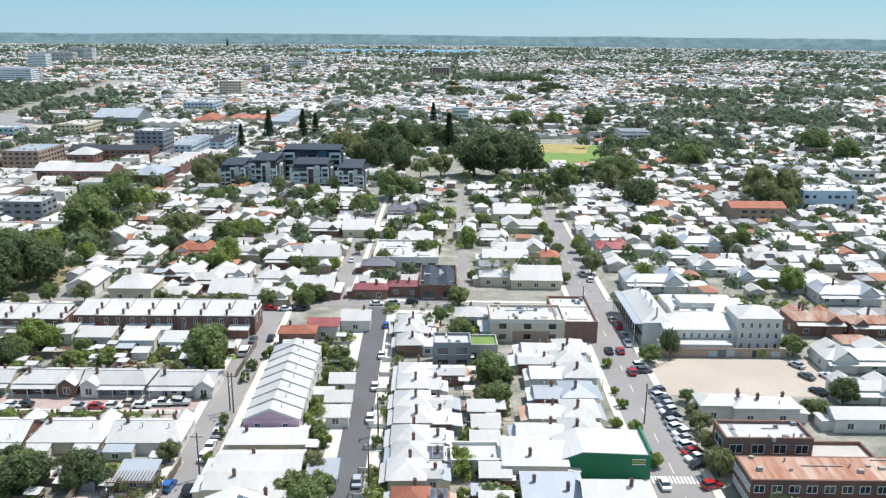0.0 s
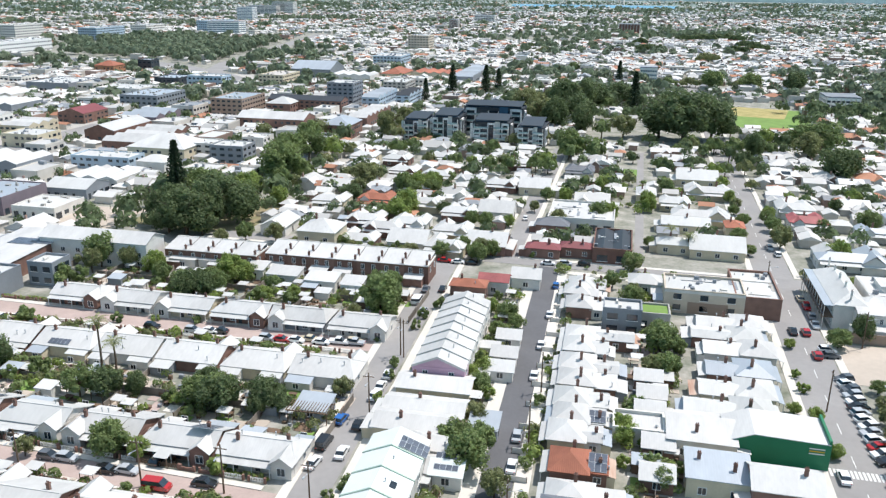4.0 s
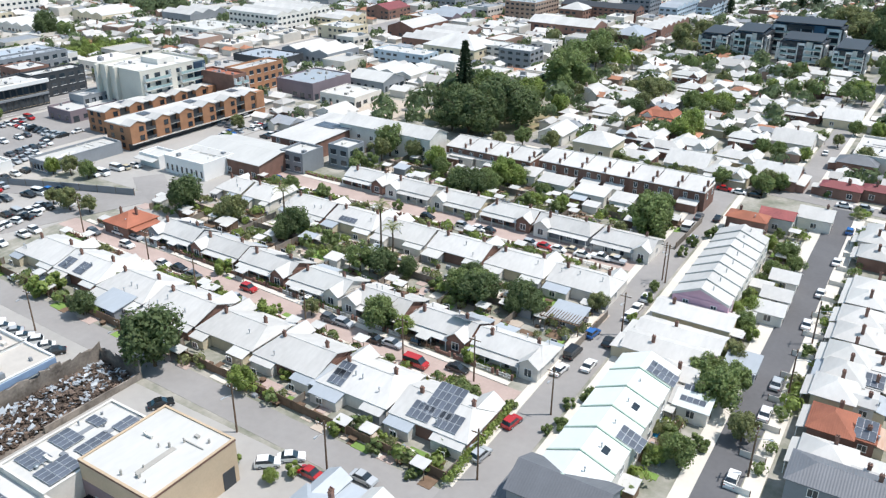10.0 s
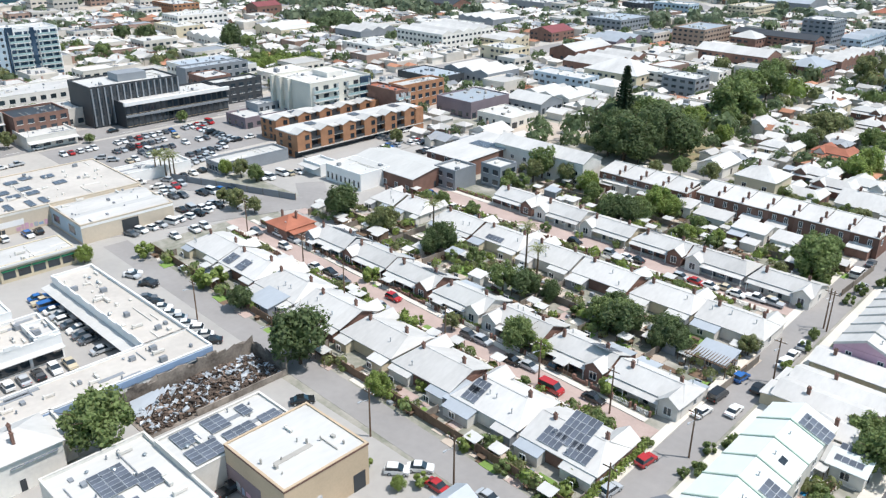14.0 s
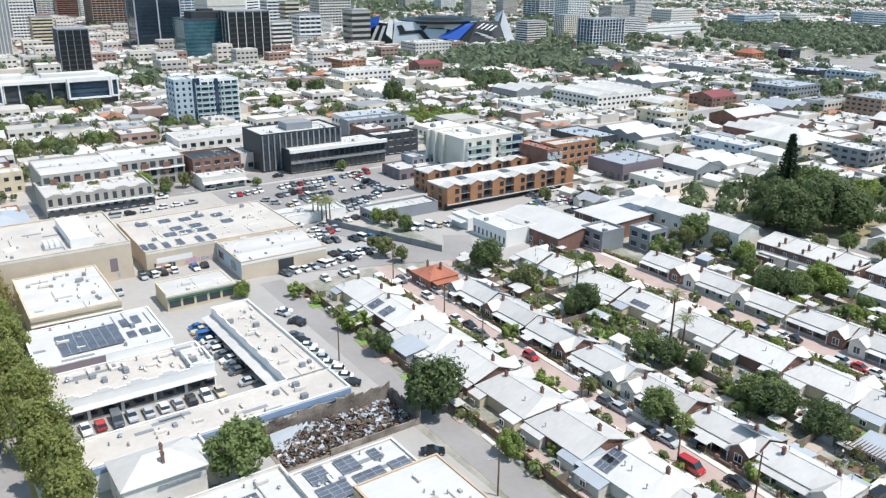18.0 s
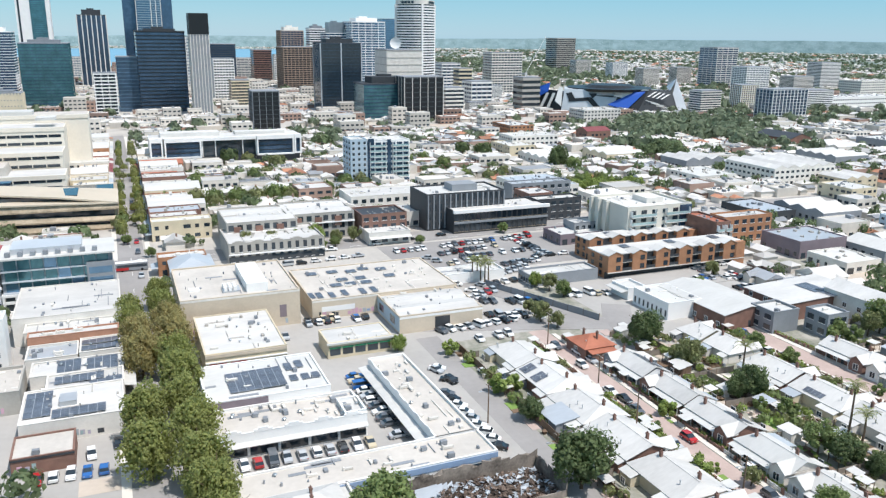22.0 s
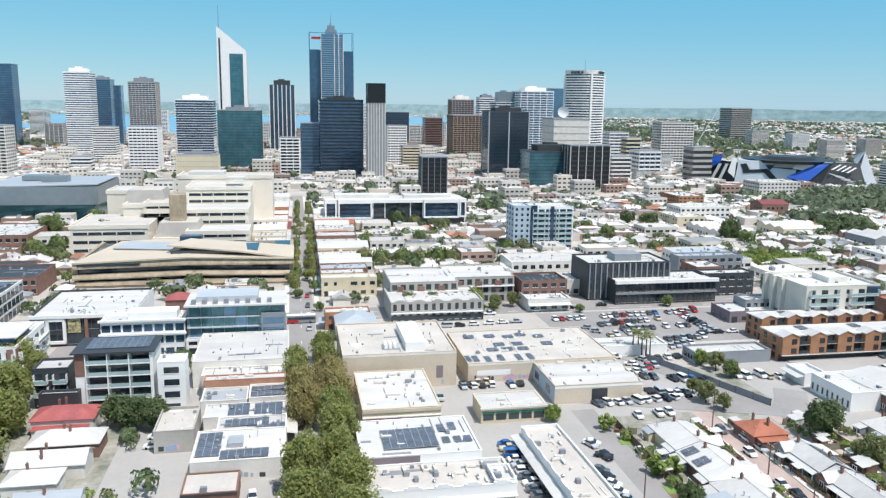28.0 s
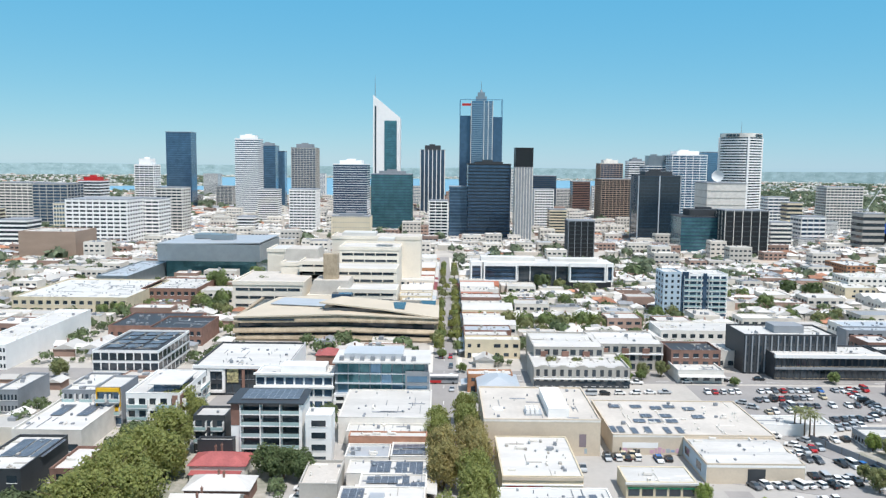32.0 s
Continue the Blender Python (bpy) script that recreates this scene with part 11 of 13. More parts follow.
tower(-1156, 337, 50.0, 48.5, 97.3, 0.5, 28, core='glass_blue', band='white', bh=0.25, piers=5, pier='white', crown=5, crown_mat='white', label='blue glass and white framed office tower')
tower(-1302, 425, 41.0, 39.8, 104.3, 0.5, 30, core='glass_blue', band='glass_navy', bh=0.15, label='blue glass tower')
tower(-920, 310, 44.3, 43.0, 63.3, 0.5, 8, core='plaster', band='concrete', bh=0.08, crown=0, label='windowless cream stone exchange building')
tower(-778, 249, 34.7, 56.0, 33.9, 0.5, 10, core='glass_teal', band='glass_navy', bh=0.25, crown=6, crown_mat='dark_wall', label='teal glass office block')
tower(-753, 276, 24.8, 40.1, 41.3, 0.5, 9, core='black', band='dark_wall', bh=0.25, piers=3, pier='plaster', pw=0.5, label='black office block with pale frames')
tower(-1005, 118, 24.0, 23.3, 51.1, 0.5, 16, core='glass', band='white', bh=0.5, piers=7, pier='white', label='white gridded office block')
tower(-901, 122, 19.1, 18.5, 31.8, 0.5, 10, core='glass', band='cream', bh=0.5, label='cream mid-rise block')
tower(-1397, 228, 30.7, 29.8, 53.4, 0.5, 18, core='glass', band='brick', bh=0.4, label='brown and white banded tower')
tower(-1413, 164, 44.5, 43.2, 62.2, 0.5, 18, core='glass_navy', band='dark_wall', bh=0.3, label='dark office slab')
tower(-1046, 508, 28.8, 46.5, 57.2, 0.5, 16, core='glass', band='plaster', bh=0.45, piers=6, pier='plaster', label='pale apartment tower with balconies', name='apartment_tower')
tower(-950, -171, 31.6, 30.6, 49.8, 0.5, 15, core='glass', band='white', bh=0.5, piers=7, pier='white', label='white gridded office block')
tower(-1067, -239, 26.7, 25.9, 45.1, 0.5, 16, core='glass', band='white', bh=0.5, label='white banded office block')
tower(-860, -11, 19.8, 19.2, 42.3, 0.5, 13, core='glass', band='white', bh=0.35, piers=3, pier='white', label='white framed apartment tower')
tower(-834, -101, 20.3, 39.3, 26.2, 0.5, 5, core='sandstone', band='concrete', bh=0.2, piers=8, pier='sandstone', pw=1.5, crown=2, label='classical stone building with columns')
tower(-988, -524, 42.8, 41.5, 52.9, 0.5, 15, core='glass', band='plaster', bh=0.5, piers=6, pier='plaster', label='pale gridded office block')
tower(-988, -483, 43.5, 42.2, 52.0, 0.5, 14, core='glass_navy', band='concrete', bh=0.25, piers=5, pier='concrete', label='grey office block with dark glazing')
tower(-1063, -472, 29.3, 28.4, 54.5, 0.5, 14, core='glass', band='white', bh=0.45, crown=4, crown_mat='red', label='white office block with a red rooftop sign')
tower(-956, -583, 46.6, 45.2, 68.8, 0.5, 20, core='glass', band='white', bh=0.5, label='white banded tower')
tower(-787, -458, 25.5, 24.7, 33.0, 0.5, 9, core='glass', band='cream', bh=0.4, label='cream block')
tower(-1536, -488, 24.9, 24.1, 17.4, 0.5, 13, core='glass', band='concrete', bh=0.45, piers=0, pier='plaster', label='mid-rise city office block')
tower(-1838, -542, 33.6, 32.6, 52.7, 0.5, 22, core='glass', band='white', bh=0.45, piers=0, pier='plaster', label='mid-rise city office block')
tower(-1459, -406, 29.7, 28.8, 36.7, 0.5, 14, core='glass_navy', band='concrete', bh=0.45, piers=4, pier='plaster', label='mid-rise city office block')
tower(-1500, -140, 13.8, 13.4, 38.3, 0.5, 14, core='glass_navy', band='cream', bh=0.45, piers=4, pier='plaster', label='mid-rise city office block')
tower(-1300, 105, 9.2, 8.9, 73.9, 0.5, 16, core='glass_blue', band='plaster', bh=0.45, piers=5, pier='plaster', label='mid-rise city office block')
tower(-1787, -284, 19.1, 18.5, 56.1, 0.5, 20, core='glass_blue', band='white', bh=0.45, piers=5, pier='plaster', label='mid-rise city office block')
tower(-1509, -63, 21.2, 20.6, 39.0, 0.5, 14, core='glass_blue', band='plaster', bh=0.45, piers=5, pier='plaster', label='mid-rise city office block')
tower(-1499, 213, 28.6, 27.8, 37.3, 0.5, 13, core='glass_navy', band='plaster', bh=0.45, piers=4, pier='plaster', label='mid-rise city office block')
tower(-1483, 271, 14.8, 14.4, 43.4, 0.5, 14, core='glass_navy', band='white', bh=0.45, piers=4, pier='plaster', label='mid-rise city office block')
tower(-907, -438, 16.3, 15.8, 32.6, 0.5, 7, core='glass_blue', band='cream', bh=0.45, piers=5, pier='plaster', label='mid-rise city office block')
tower(-759, -409, 27.1, 26.3, 24.7, 0.5, 6, core='glass', band='white', bh=0.45, piers=0, pier='plaster', label='mid-rise city office block')
tower(-882, -222, 19.1, 18.5, 21.0, 0.5, 6, core='glass', band='white', bh=0.45, piers=0, pier='plaster', label='mid-rise city office block')
tower(-1125, 456, 29.7, 28.8, 40.3, 0.5, 9, core='glass_navy', band='white', bh=0.45, piers=4, pier='plaster', label='mid-rise city office block')
tower(-1020, 436, 19.4, 18.9, 37.2, 0.5, 7, core='glass', band='cream', bh=0.45, piers=0, pier='plaster', label='mid-rise city office block')
tower(-878, 394, 26.9, 26.1, 28.6, 0.5, 6, core='glass_navy', band='white', bh=0.45, piers=4, pier='plaster', label='mid-rise city office block')
tower(-806, 422, 22.3, 21.6, 36.4, 0.5, 6, core='glass', band='concrete', bh=0.45, piers=0, pier='plaster', label='mid-rise city office block')
tower(-823, 338, 21.8, 21.2, 25.7, 0.5, 6, core='glass', band='plaster', bh=0.45, piers=0, pier='plaster', label='mid-rise city office block')
tower(-1119, 948, 44.1, 42.7, 64.1, 0.5, 18, core='glass_navy', band='plaster', bh=0.3, piers=4, pier='plaster', label='dark apartment tower', name='apartment_tower')
tower(-640, 627, 23.3, 45.1, 31.1, 0.5, 10, core='glass_navy', band='white', bh=0.12, piers=5, pier='white', pw=0.5, label='navy glass apartment block with white fins', name='apartment_tower')
tower(-1754, 1007, 52.3, 50.7, 74.5, 0.5, 16, core='glass', band='concrete', bh=0.4, label='brown office slab on the ridge')
tower(-713, 378, 15.5, 21.5, -3.3, 0.5, 9, core='glass_navy', band='cream', bh=0.5, piers=6, pier='white', label='white mid-rise apartment block', name='apartment_block')
tower(-698, 579, 18.7, 26.0, 26.7, 0.5, 11, core='glass', band='plaster', bh=0.5, piers=0, pier='white', label='white mid-rise apartment block', name='apartment_block')
tower(-747, 675, 17.8, 24.7, 28.2, 0.5, 12, core='glass_navy', band='cream', bh=0.5, piers=6, pier='white', label='white mid-rise apartment block', name='apartment_block')
tower(-969, 884, 30.9, 42.8, 38.5, 0.5, 15, core='glass_navy', band='white', bh=0.5, piers=6, pier='white', label='white mid-rise apartment block', name='apartment_block')
tower(-701, 727, 29.1, 40.4, 24.6, 0.5, 12, core='glass', band='white', bh=0.5, piers=0, pier='white', label='white mid-rise apartment block', name='apartment_block')
tower(-1092, 510, 12.5, 17.3, 33.2, 0.5, 14, core='glass', band='white', bh=0.5, piers=0, pier='white', label='white mid-rise apartment block', name='apartment_block')
tower(-1128, 557, 16.7, 23.1, 41.6, 0.5, 15, core='glass', band='white', bh=0.5, piers=0, pier='white', label='white mid-rise apartment block', name='apartment_block')
tower(-1143, 824, 22.9, 31.7, 29.6, 0.5, 17, core='glass', band='plaster', bh=0.5, piers=0, pier='white', label='white mid-rise apartment block', name='apartment_block')
tower(-1339, 894, 23.8, 32.9, 31.4, 0.5, 19, core='glass_navy', band='white', bh=0.5, piers=6, pier='white', label='white mid-rise apartment block', name='apartment_block')
tower(-1462, 888, 25.2, 35.0, 32.7, 0.5, 20, core='glass', band='plaster', bh=0.5, piers=0, pier='white', label='white mid-rise apartment block', name='apartment_block')
tower(-1190, 927, 22.3, 30.9, 29.0, 0.5, 18, core='glass', band='plaster', bh=0.5, piers=0, pier='white', label='white mid-rise apartment block', name='apartment_block')
tower(-930, 383, 11.9, 16.5, 13.6, 0.5, 12, core='glass', band='cream', bh=0.5, piers=0, pier='white', label='white mid-rise apartment block', name='apartment_block')
tower(-827, 368, 12.1, 16.7, 8.5, 0.5, 11, core='glass', band='white', bh=0.5, piers=0, pier='white', label='white mid-rise apartment block', name='apartment_block')
tower(-923, 929, 27.0, 37.5, 26.5, 0.5, 15, core='glass', band='plaster', bh=0.5, piers=0, pier='white', label='white mid-rise apartment block', name='apartment_block')
tower(-1036, 1099, 30.3, 42.0, 41.8, 0.5, 18, core='glass', band='white', bh=0.5, piers=0, pier='white', label='white mid-rise apartment block', name='apartment_block')
tower(-956, 450, 15.6, 21.6, 18.1, 0.5, 12, core='glass', band='white', bh=0.5, piers=0, pier='white', label='white mid-rise apartment block', name='apartment_block')
tower(-876, 1723, 36.7, 25.0, 29.0, 0.5, 9, core='glass_blue', band='white', bh=0.55, piers=7, pier='plaster', label='mid-rise block rising above the suburb', name='apartment_block')
tower(-1012, 2216, 57.8, 25.0, 29.7, 0.5, 9, core='glass', band='plaster', bh=0.55, piers=7, pier='plaster', label='mid-rise block rising above the suburb', name='apartment_block')
tower(-1009, 2088, 78.7, 25.0, 22.5, 0.5, 7, core='glass_navy', band='plaster', bh=0.55, piers=7, pier='plaster', label='mid-rise block rising above the suburb', name='apartment_block')
tower(-940, 2106, 23.5, 24.4, 32.5, 0.5, 10, core='glass', band='white', bh=0.55, piers=7, pier='plaster', label='mid-rise block rising above the suburb', name='apartment_block')
tower(-354, 1542, 16.1, 16.8, 17.7, 0.5, 5, core='glass', band='brick', bh=0.55, piers=7, pier='plaster', label='mid-rise block rising above the suburb', name='apartment_block')
tower(-350, 1835, 44.3, 25.0, 16.1, 0.5, 5, core='glass', band='white', bh=0.55, piers=7, pier='plaster', label='mid-rise block rising above the suburb', name='apartment_block')
tower(-681, 1263, 56.5, 25.0, 19.8, 0.5, 6, core='glass_blue', band='white', bh=0.55, piers=7, pier='plaster', label='mid-rise block rising above the suburb', name='apartment_block')
tower(-28, 1540, 36.6, 25.0, 15.6, 0.5, 5, core='brick', band='brick_dark', bh=0.55, piers=7, pier='plaster', label='mid-rise block rising above the suburb', name='apartment_block')
tower(136, 613, 21.3, 22.2, 9.9, 0.5, 3, core='dark_wall', band='white', bh=0.55, piers=7, pier='plaster', label='mid-rise block rising above the suburb', name='apartment_block')
tower(6, 745, 14.2, 14.7, 13.5, 0.5, 4, core='glass_blue', band='white', bh=0.55, piers=7, pier='plaster', label='mid-rise block rising above the suburb', name='apartment_block')
sloped_tower(-1362, -105, 45, 36, 194, 157)
crowned_tower(-1375, 53, 72, 40, 187)
round_tower(-1010, 364, 50, 118, 36)
dish(-905, 302, 64)
tower_crane(-798, 415, 60, 40, 46)
arena(-800, 520, 60)
wedge_college(-389, -50, 0)
stepped_library(-490, -78, 0)
framed_office(-523, 62, 0.5)
museum(-590, -168, 0)
rubble(-117.6, 56, 11.5, 28, 1.5)
gabled_apartments(-232, 182, 13, 60, 0.5, 6, 8.6, "orange brick terrace with gabled bays and recessed balconies")
gabled_apartments(-254, 184, 10, 50, 0.5, 5, 8, "rear orange brick terrace with white gabled roofs")
hotel(50.3, 200, 0.5)

# ---- street and garden trees round the main street ----
tree(38.1, 327.1, 5.3, 5.3, 'light', 0)
tree(39.0, 314.3, 5.5, 5.5, 'olive', 1)
tree(48.9, 269.3, 8.1, 8.1, 'olive', 2)
tree(48.0, 298.3, 5.3, 5.3, 'broad', 3)
tree(49.3, 378.9, 8.8, 8.8, 'olive', 4)
tree(40.3, 374.1, 8.2, 8.2, 'broad', 5)
tree(37.0, 350.5, 6.6, 6.6, 'light', 6)
tree(106.5, 302.1, 7.0, 7.0, 'olive', 7)
tree(114.0, 306.9, 8.1, 8.1, 'broad', 8)
tree(153.8, 400.0, 18.5, 18.5, 'olive', 9)
tree(164.3, 392.0, 18.4, 18.4, 'olive', 10)
tree(110.3, 249.4, 9.3, 9.3, 'light', 11)
tree(102.3, 251.4, 4.8, 4.8, 'broad', 12)
tree(117.6, 277.6, 4.9, 4.9, 'broad', 13)
tree(110.8, 323.7, 6.5, 6.5, 'broad', 14)
tree(75.5, 320.0, 6.1, 5.3, 'dark', 15)
tree(85.8, 338.2, 7.1, 7.1, 'light', 16)
tree(64.5, 258.2, 7.9, 7.9, 'light', 17)
tree(-7.2, 287.8, 7.2, 7.2, 'light', 18)
tree(6.2, 310.8, 6.8, 6.8, 'light', 19)
tree(12.6, 340.3, 7.4, 7.4, 'broad', 20)
tree(16.1, 260.8, 3.9, 3.9, 'olive', 21)
tree(6.9, 259.8, 3.9, 3.9, 'broad', 22)
tree(45.0, 408.2, 10.2, 8.9, 'dark', 23)
tree(39.2, 425.7, 11.1, 11.1, 'broad', 24)
tree(57.6, 417.1, 13.9, 12.1, 'dark', 25)
tree(82.9, 420.1, 14.8, 14.8, 'olive', 26)
tree(27.8, 437.4, 9.5, 9.5, 'broad', 27)
tree(66.1, 425.8, 9.3, 9.3, 'broad', 28)
tree(61.1, 332.5, 5.4, 5.4, 'light', 29)
tree(66.2, 328.2, 4.9, 4.9, 'broad', 30)
tree(65.9, 292.4, 5.3, 5.3, 'broad', 31)
tree(89.7, 288.8, 5.8, 5.8, 'broad', 32)
tree(104.2, 332.3, 5.6, 5.6, 'olive', 33)
tree(124.0, 329.8, 6.1, 6.1, 'broad', 34)
tree(128.7, 272.2, 5.7, 5.7, 'broad', 35)
tree(57.4, 197.0, 7.2, 6.2, 'dark', 36)
house(108, 202.5, 8, 6, 0.5, 916, h=3.0, form="hip", roof="roof_rust", wall="cream")

# ---- greenery between the houses of the wide street and beside the lanes ----
tree(10.2, 182, 5.2, 5.6, 'olive', 0)
tree(14.1, 179.6, 3.6, 4.2, 'bush', 1)
tree(10.3, 166.7, 4.8, 5.2, 'light', 2)
tree(8.9, 185.6, 5.0, 5.0, 'broad', 3)
tree(1.8, 139.3, 4.6, 5, 'light', 4)
tree(5.1, 147.7, 3.0, 4.4, 'shrub', 5)
tree(7.9, 147.6, 2.8, 4.2, 'bush', 6)
tree(2.4, 135.9, 4.2, 4.8, 'light', 7)
tree(6.6, 135.8, 2.6, 4.0, 'shrub', 8)
tree(-3.1, 218.5, 5.2, 5.2, 'broad', 9)
tree(2.6, 212.4, 4.4, 4.6, 'olive', 10)
tree(-15.5, 209.6, 3.8, 4, 'bush', 11)
tree(11.4, 127.9, 2.8, 4, 'shrub', 12)
tree(2.3, 143.8, 3.4, 4.2, 'bush', 13)
tree(-29.4, 177.5, 4.2, 4.2, 'broad', 14)
tree(-33.2, 191.5, 4.6, 4.4, 'light', 15)
tree(-30.6, 161.7, 3.6, 3.8, 'bush', 16)
tree(-30.3, 153.4, 4.0, 4.2, 'light', 17)
tree(-26, 146.5, 3.2, 3.8, 'shrub', 18)
tree(-25.7, 135.2, 5.0, 5.0, 'olive', 19)
tree(-115, 164.8, 1.8, 2.8, 'shrub', 20)
tree(-104.3, 166.4, 1.9, 2.6, 'bush', 21)
tree(-93.2, 171.2, 3.0, 3.4, 'olive', 22)
tree(-95.4, 192.3, 4.6, 5, 'broad', 23)
tree(-86.9, 187.4, 4.2, 4.6, 'light', 24)
tree(-55.6, 139.8, 3.8, 4.4, 'olive', 25)

# ---- park trees and gardens round the oval ----
tree(-3.1, 1081.3, 13.2, 16.6, 'dark', 100)
tree(20.7, 1078.9, 13.2, 18.1, 'dark', 101)
tree(6.4, 1099.1, 13.2, 19.5, 'dark', 102)
tree(11.2, 1087.2, 13.2, 21.0, 'dark', 103)
tree(103.4, 1089.6, 11.7, 14.0, 'dark', 104)
tree(123.4, 1087.6, 13.2, 15.2, 'dark', 105)
tree(111.4, 1104.6, 13.2, 16.5, 'dark', 106)
tree(115.4, 1094.6, 13.2, 17.7, 'dark', 107)
tree(127.5, 1191.1, 12.8, 15.3, 'dark', 108)
tree(149.3, 1189.0, 13.2, 16.7, 'dark', 109)
tree(136.2, 1207.5, 13.2, 18.0, 'dark', 110)
tree(140.6, 1196.6, 13.2, 19.4, 'dark', 111)
tree(136.4, 1148.7, 11.1, 13.3, 'dark', 112)
tree(155.4, 1146.8, 12.6, 14.5, 'dark', 113)
tree(144.0, 1163.0, 13.2, 15.7, 'dark', 114)
tree(147.8, 1153.4, 13.2, 16.9, 'dark', 115)
tree(62.5, 959.1, 10.9, 13.1, 'olive', 116)
tree(78.3, 957.5, 12.4, 14.3, 'olive', 117)
tree(68.8, 970.9, 13.2, 15.5, 'olive', 118)
tree(72.0, 963.0, 13.2, 16.6, 'olive', 119)
tree(16.4, 710.3, 7.2, 8.6, 'broad', 120)
tree(26.8, 709.3, 8.2, 9.4, 'broad', 121)
tree(20.6, 718.1, 9.1, 10.2, 'broad', 122)
tree(22.6, 712.9, 10.1, 10.9, 'broad', 123)
tree(34.6, 718.3, 7.3, 8.8, 'olive', 124)
tree(45.2, 717.3, 8.3, 9.6, 'olive', 125)
tree(38.8, 726.2, 9.3, 10.3, 'olive', 126)
tree(41.0, 721.0, 10.2, 11.1, 'olive', 127)
tree(49.8, 715.4, 8.2, 9.9, 'olive', 128)
tree(61.6, 714.2, 9.3, 10.7, 'olive', 129)
tree(54.5, 724.2, 10.4, 11.6, 'olive', 130)
tree(56.9, 718.3, 11.5, 12.5, 'olive', 131)
tree(79.1, 719.0, 8.3, 9.9, 'olive', 132)
tree(91.1, 717.8, 9.4, 10.8, 'olive', 133)
tree(83.9, 728.0, 10.5, 11.7, 'olive', 134)
tree(86.3, 722.0, 11.6, 12.6, 'olive', 135)
tree(-74.3, 570.6, 8.1, 9.7, 'olive', 136)
tree(-62.7, 569.5, 9.1, 10.5, 'olive', 137)
tree(-69.7, 579.3, 10.2, 11.4, 'olive', 138)
tree(-67.3, 573.5, 11.3, 12.3, 'olive', 139)
tree(-62.4, 548.5, 7.7, 9.3, 'olive', 140)
tree(-51.2, 547.4, 8.8, 10.1, 'olive', 141)
tree(-57.9, 556.8, 9.8, 10.9, 'olive', 142)
tree(-55.7, 551.2, 10.8, 11.7, 'olive', 143)
tree(-43.6, 543.7, 8.4, 10.0, 'dark', 144)
tree(-31.6, 542.5, 9.5, 10.9, 'dark', 145)
tree(-38.8, 552.7, 10.6, 11.8, 'dark', 146)
tree(-36.4, 546.7, 11.7, 12.7, 'dark', 147)
tree(-40.4, 615.3, 8.6, 10.3, 'broad', 148)
tree(-28.0, 614.0, 9.8, 11.3, 'broad', 149)
tree(-35.4, 624.6, 10.9, 12.2, 'broad', 150)
tree(-33.0, 618.4, 12.1, 13.1, 'broad', 151)
tree(-77.6, 529.3, 6.1, 7.4, 'olive', 152)
tree(-68.8, 528.5, 7.0, 8.0, 'olive', 153)
tree(-74.1, 536.0, 7.8, 8.7, 'olive', 154)
tree(-72.3, 531.6, 8.6, 9.3, 'olive', 155)
tree(-15.7, 626.3, 7.2, 8.6, 'dark', 156)
tree(-5.3, 625.3, 8.1, 9.4, 'dark', 157)
tree(-11.5, 634.0, 9.1, 10.1, 'dark', 158)
tree(-9.5, 628.9, 10.0, 10.9, 'dark', 159)
tree(-85.3, 646.6, 6.6, 8.0, 'dark', 160)
tree(-75.7, 645.7, 7.5, 8.7, 'dark', 161)
tree(-81.5, 653.8, 8.4, 9.4, 'dark', 162)
tree(-79.5, 649.0, 9.3, 10.1, 'dark', 163)
tree(-22.0, 566.8, 10.6, 11.5, 'broad', 16)
tree(-30.2, 400.2, 12.6, 13.7, 'broad', 17)
tree(-18.8, 398.0, 12.5, 13.6, 'broad', 18)
tree(21.0, 421.4, 6.6, 7.2, 'broad', 19)
tree(28.6, 431.7, 8.1, 8.8, 'olive', 20)
tree(34.1, 419.9, 7.9, 8.6, 'broad', 21)
tree(40.6, 429.5, 8.1, 8.8, 'dark', 22)
tree(48.7, 425.9, 10.7, 11.7, 'broad', 23)
tree(55.4, 442.0, 6.3, 7.6, 'broad', 164)
tree(64.4, 441.1, 7.1, 8.2, 'broad', 165)
tree(59.0, 448.8, 8.0, 8.9, 'broad', 166)
tree(60.8, 444.2, 8.8, 9.6, 'broad', 167)
tree(67.1, 455.1, 11.5, 12.5, 'light', 25)
tree(50.4, 394.9, 10.0, 10.9, 'dark', 26)
tree(14.4, 374.3, 8.2, 9.0, 'dark', 27)
tree(-0.5, 392.3, 6.2, 6.7, 'dark', 28)
tree(-37.8, 358.6, 9.1, 9.9, 'broad', 29)
tree(-55.3, 357.4, 9.1, 9.9, 'broad', 30)
tree(-1.4, 346.3, 6.6, 7.1, 'olive', 31)
tree(-10.4, 337.5, 7.5, 8.1, 'light', 32)
tree(35.3, 371.7, 8.2, 8.9, 'light', 33)
tree(-127.2, 1022.3, 7.8, 9.4, 'olive', 168)
tree(-116.0, 1021.2, 8.8, 10.2, 'olive', 169)
tree(-122.7, 1030.8, 9.9, 11.0, 'olive', 170)
tree(-120.5, 1025.1, 10.9, 11.9, 'olive', 171)
tree(-117.3, 1027.2, 6.5, 7.8, 'broad', 172)
tree(-107.9, 1026.2, 7.4, 8.5, 'broad', 173)
tree(-113.5, 1034.2, 8.3, 9.2, 'broad', 174)
tree(-111.7, 1029.5, 9.1, 9.9, 'broad', 175)
tree(-64.7, 811.5, 12.6, 13.7, 'broad', 36)
tree(-85.1, 775.4, 5.9, 7.1, 'broad', 176)
tree(-76.5, 774.6, 6.7, 7.7, 'broad', 177)
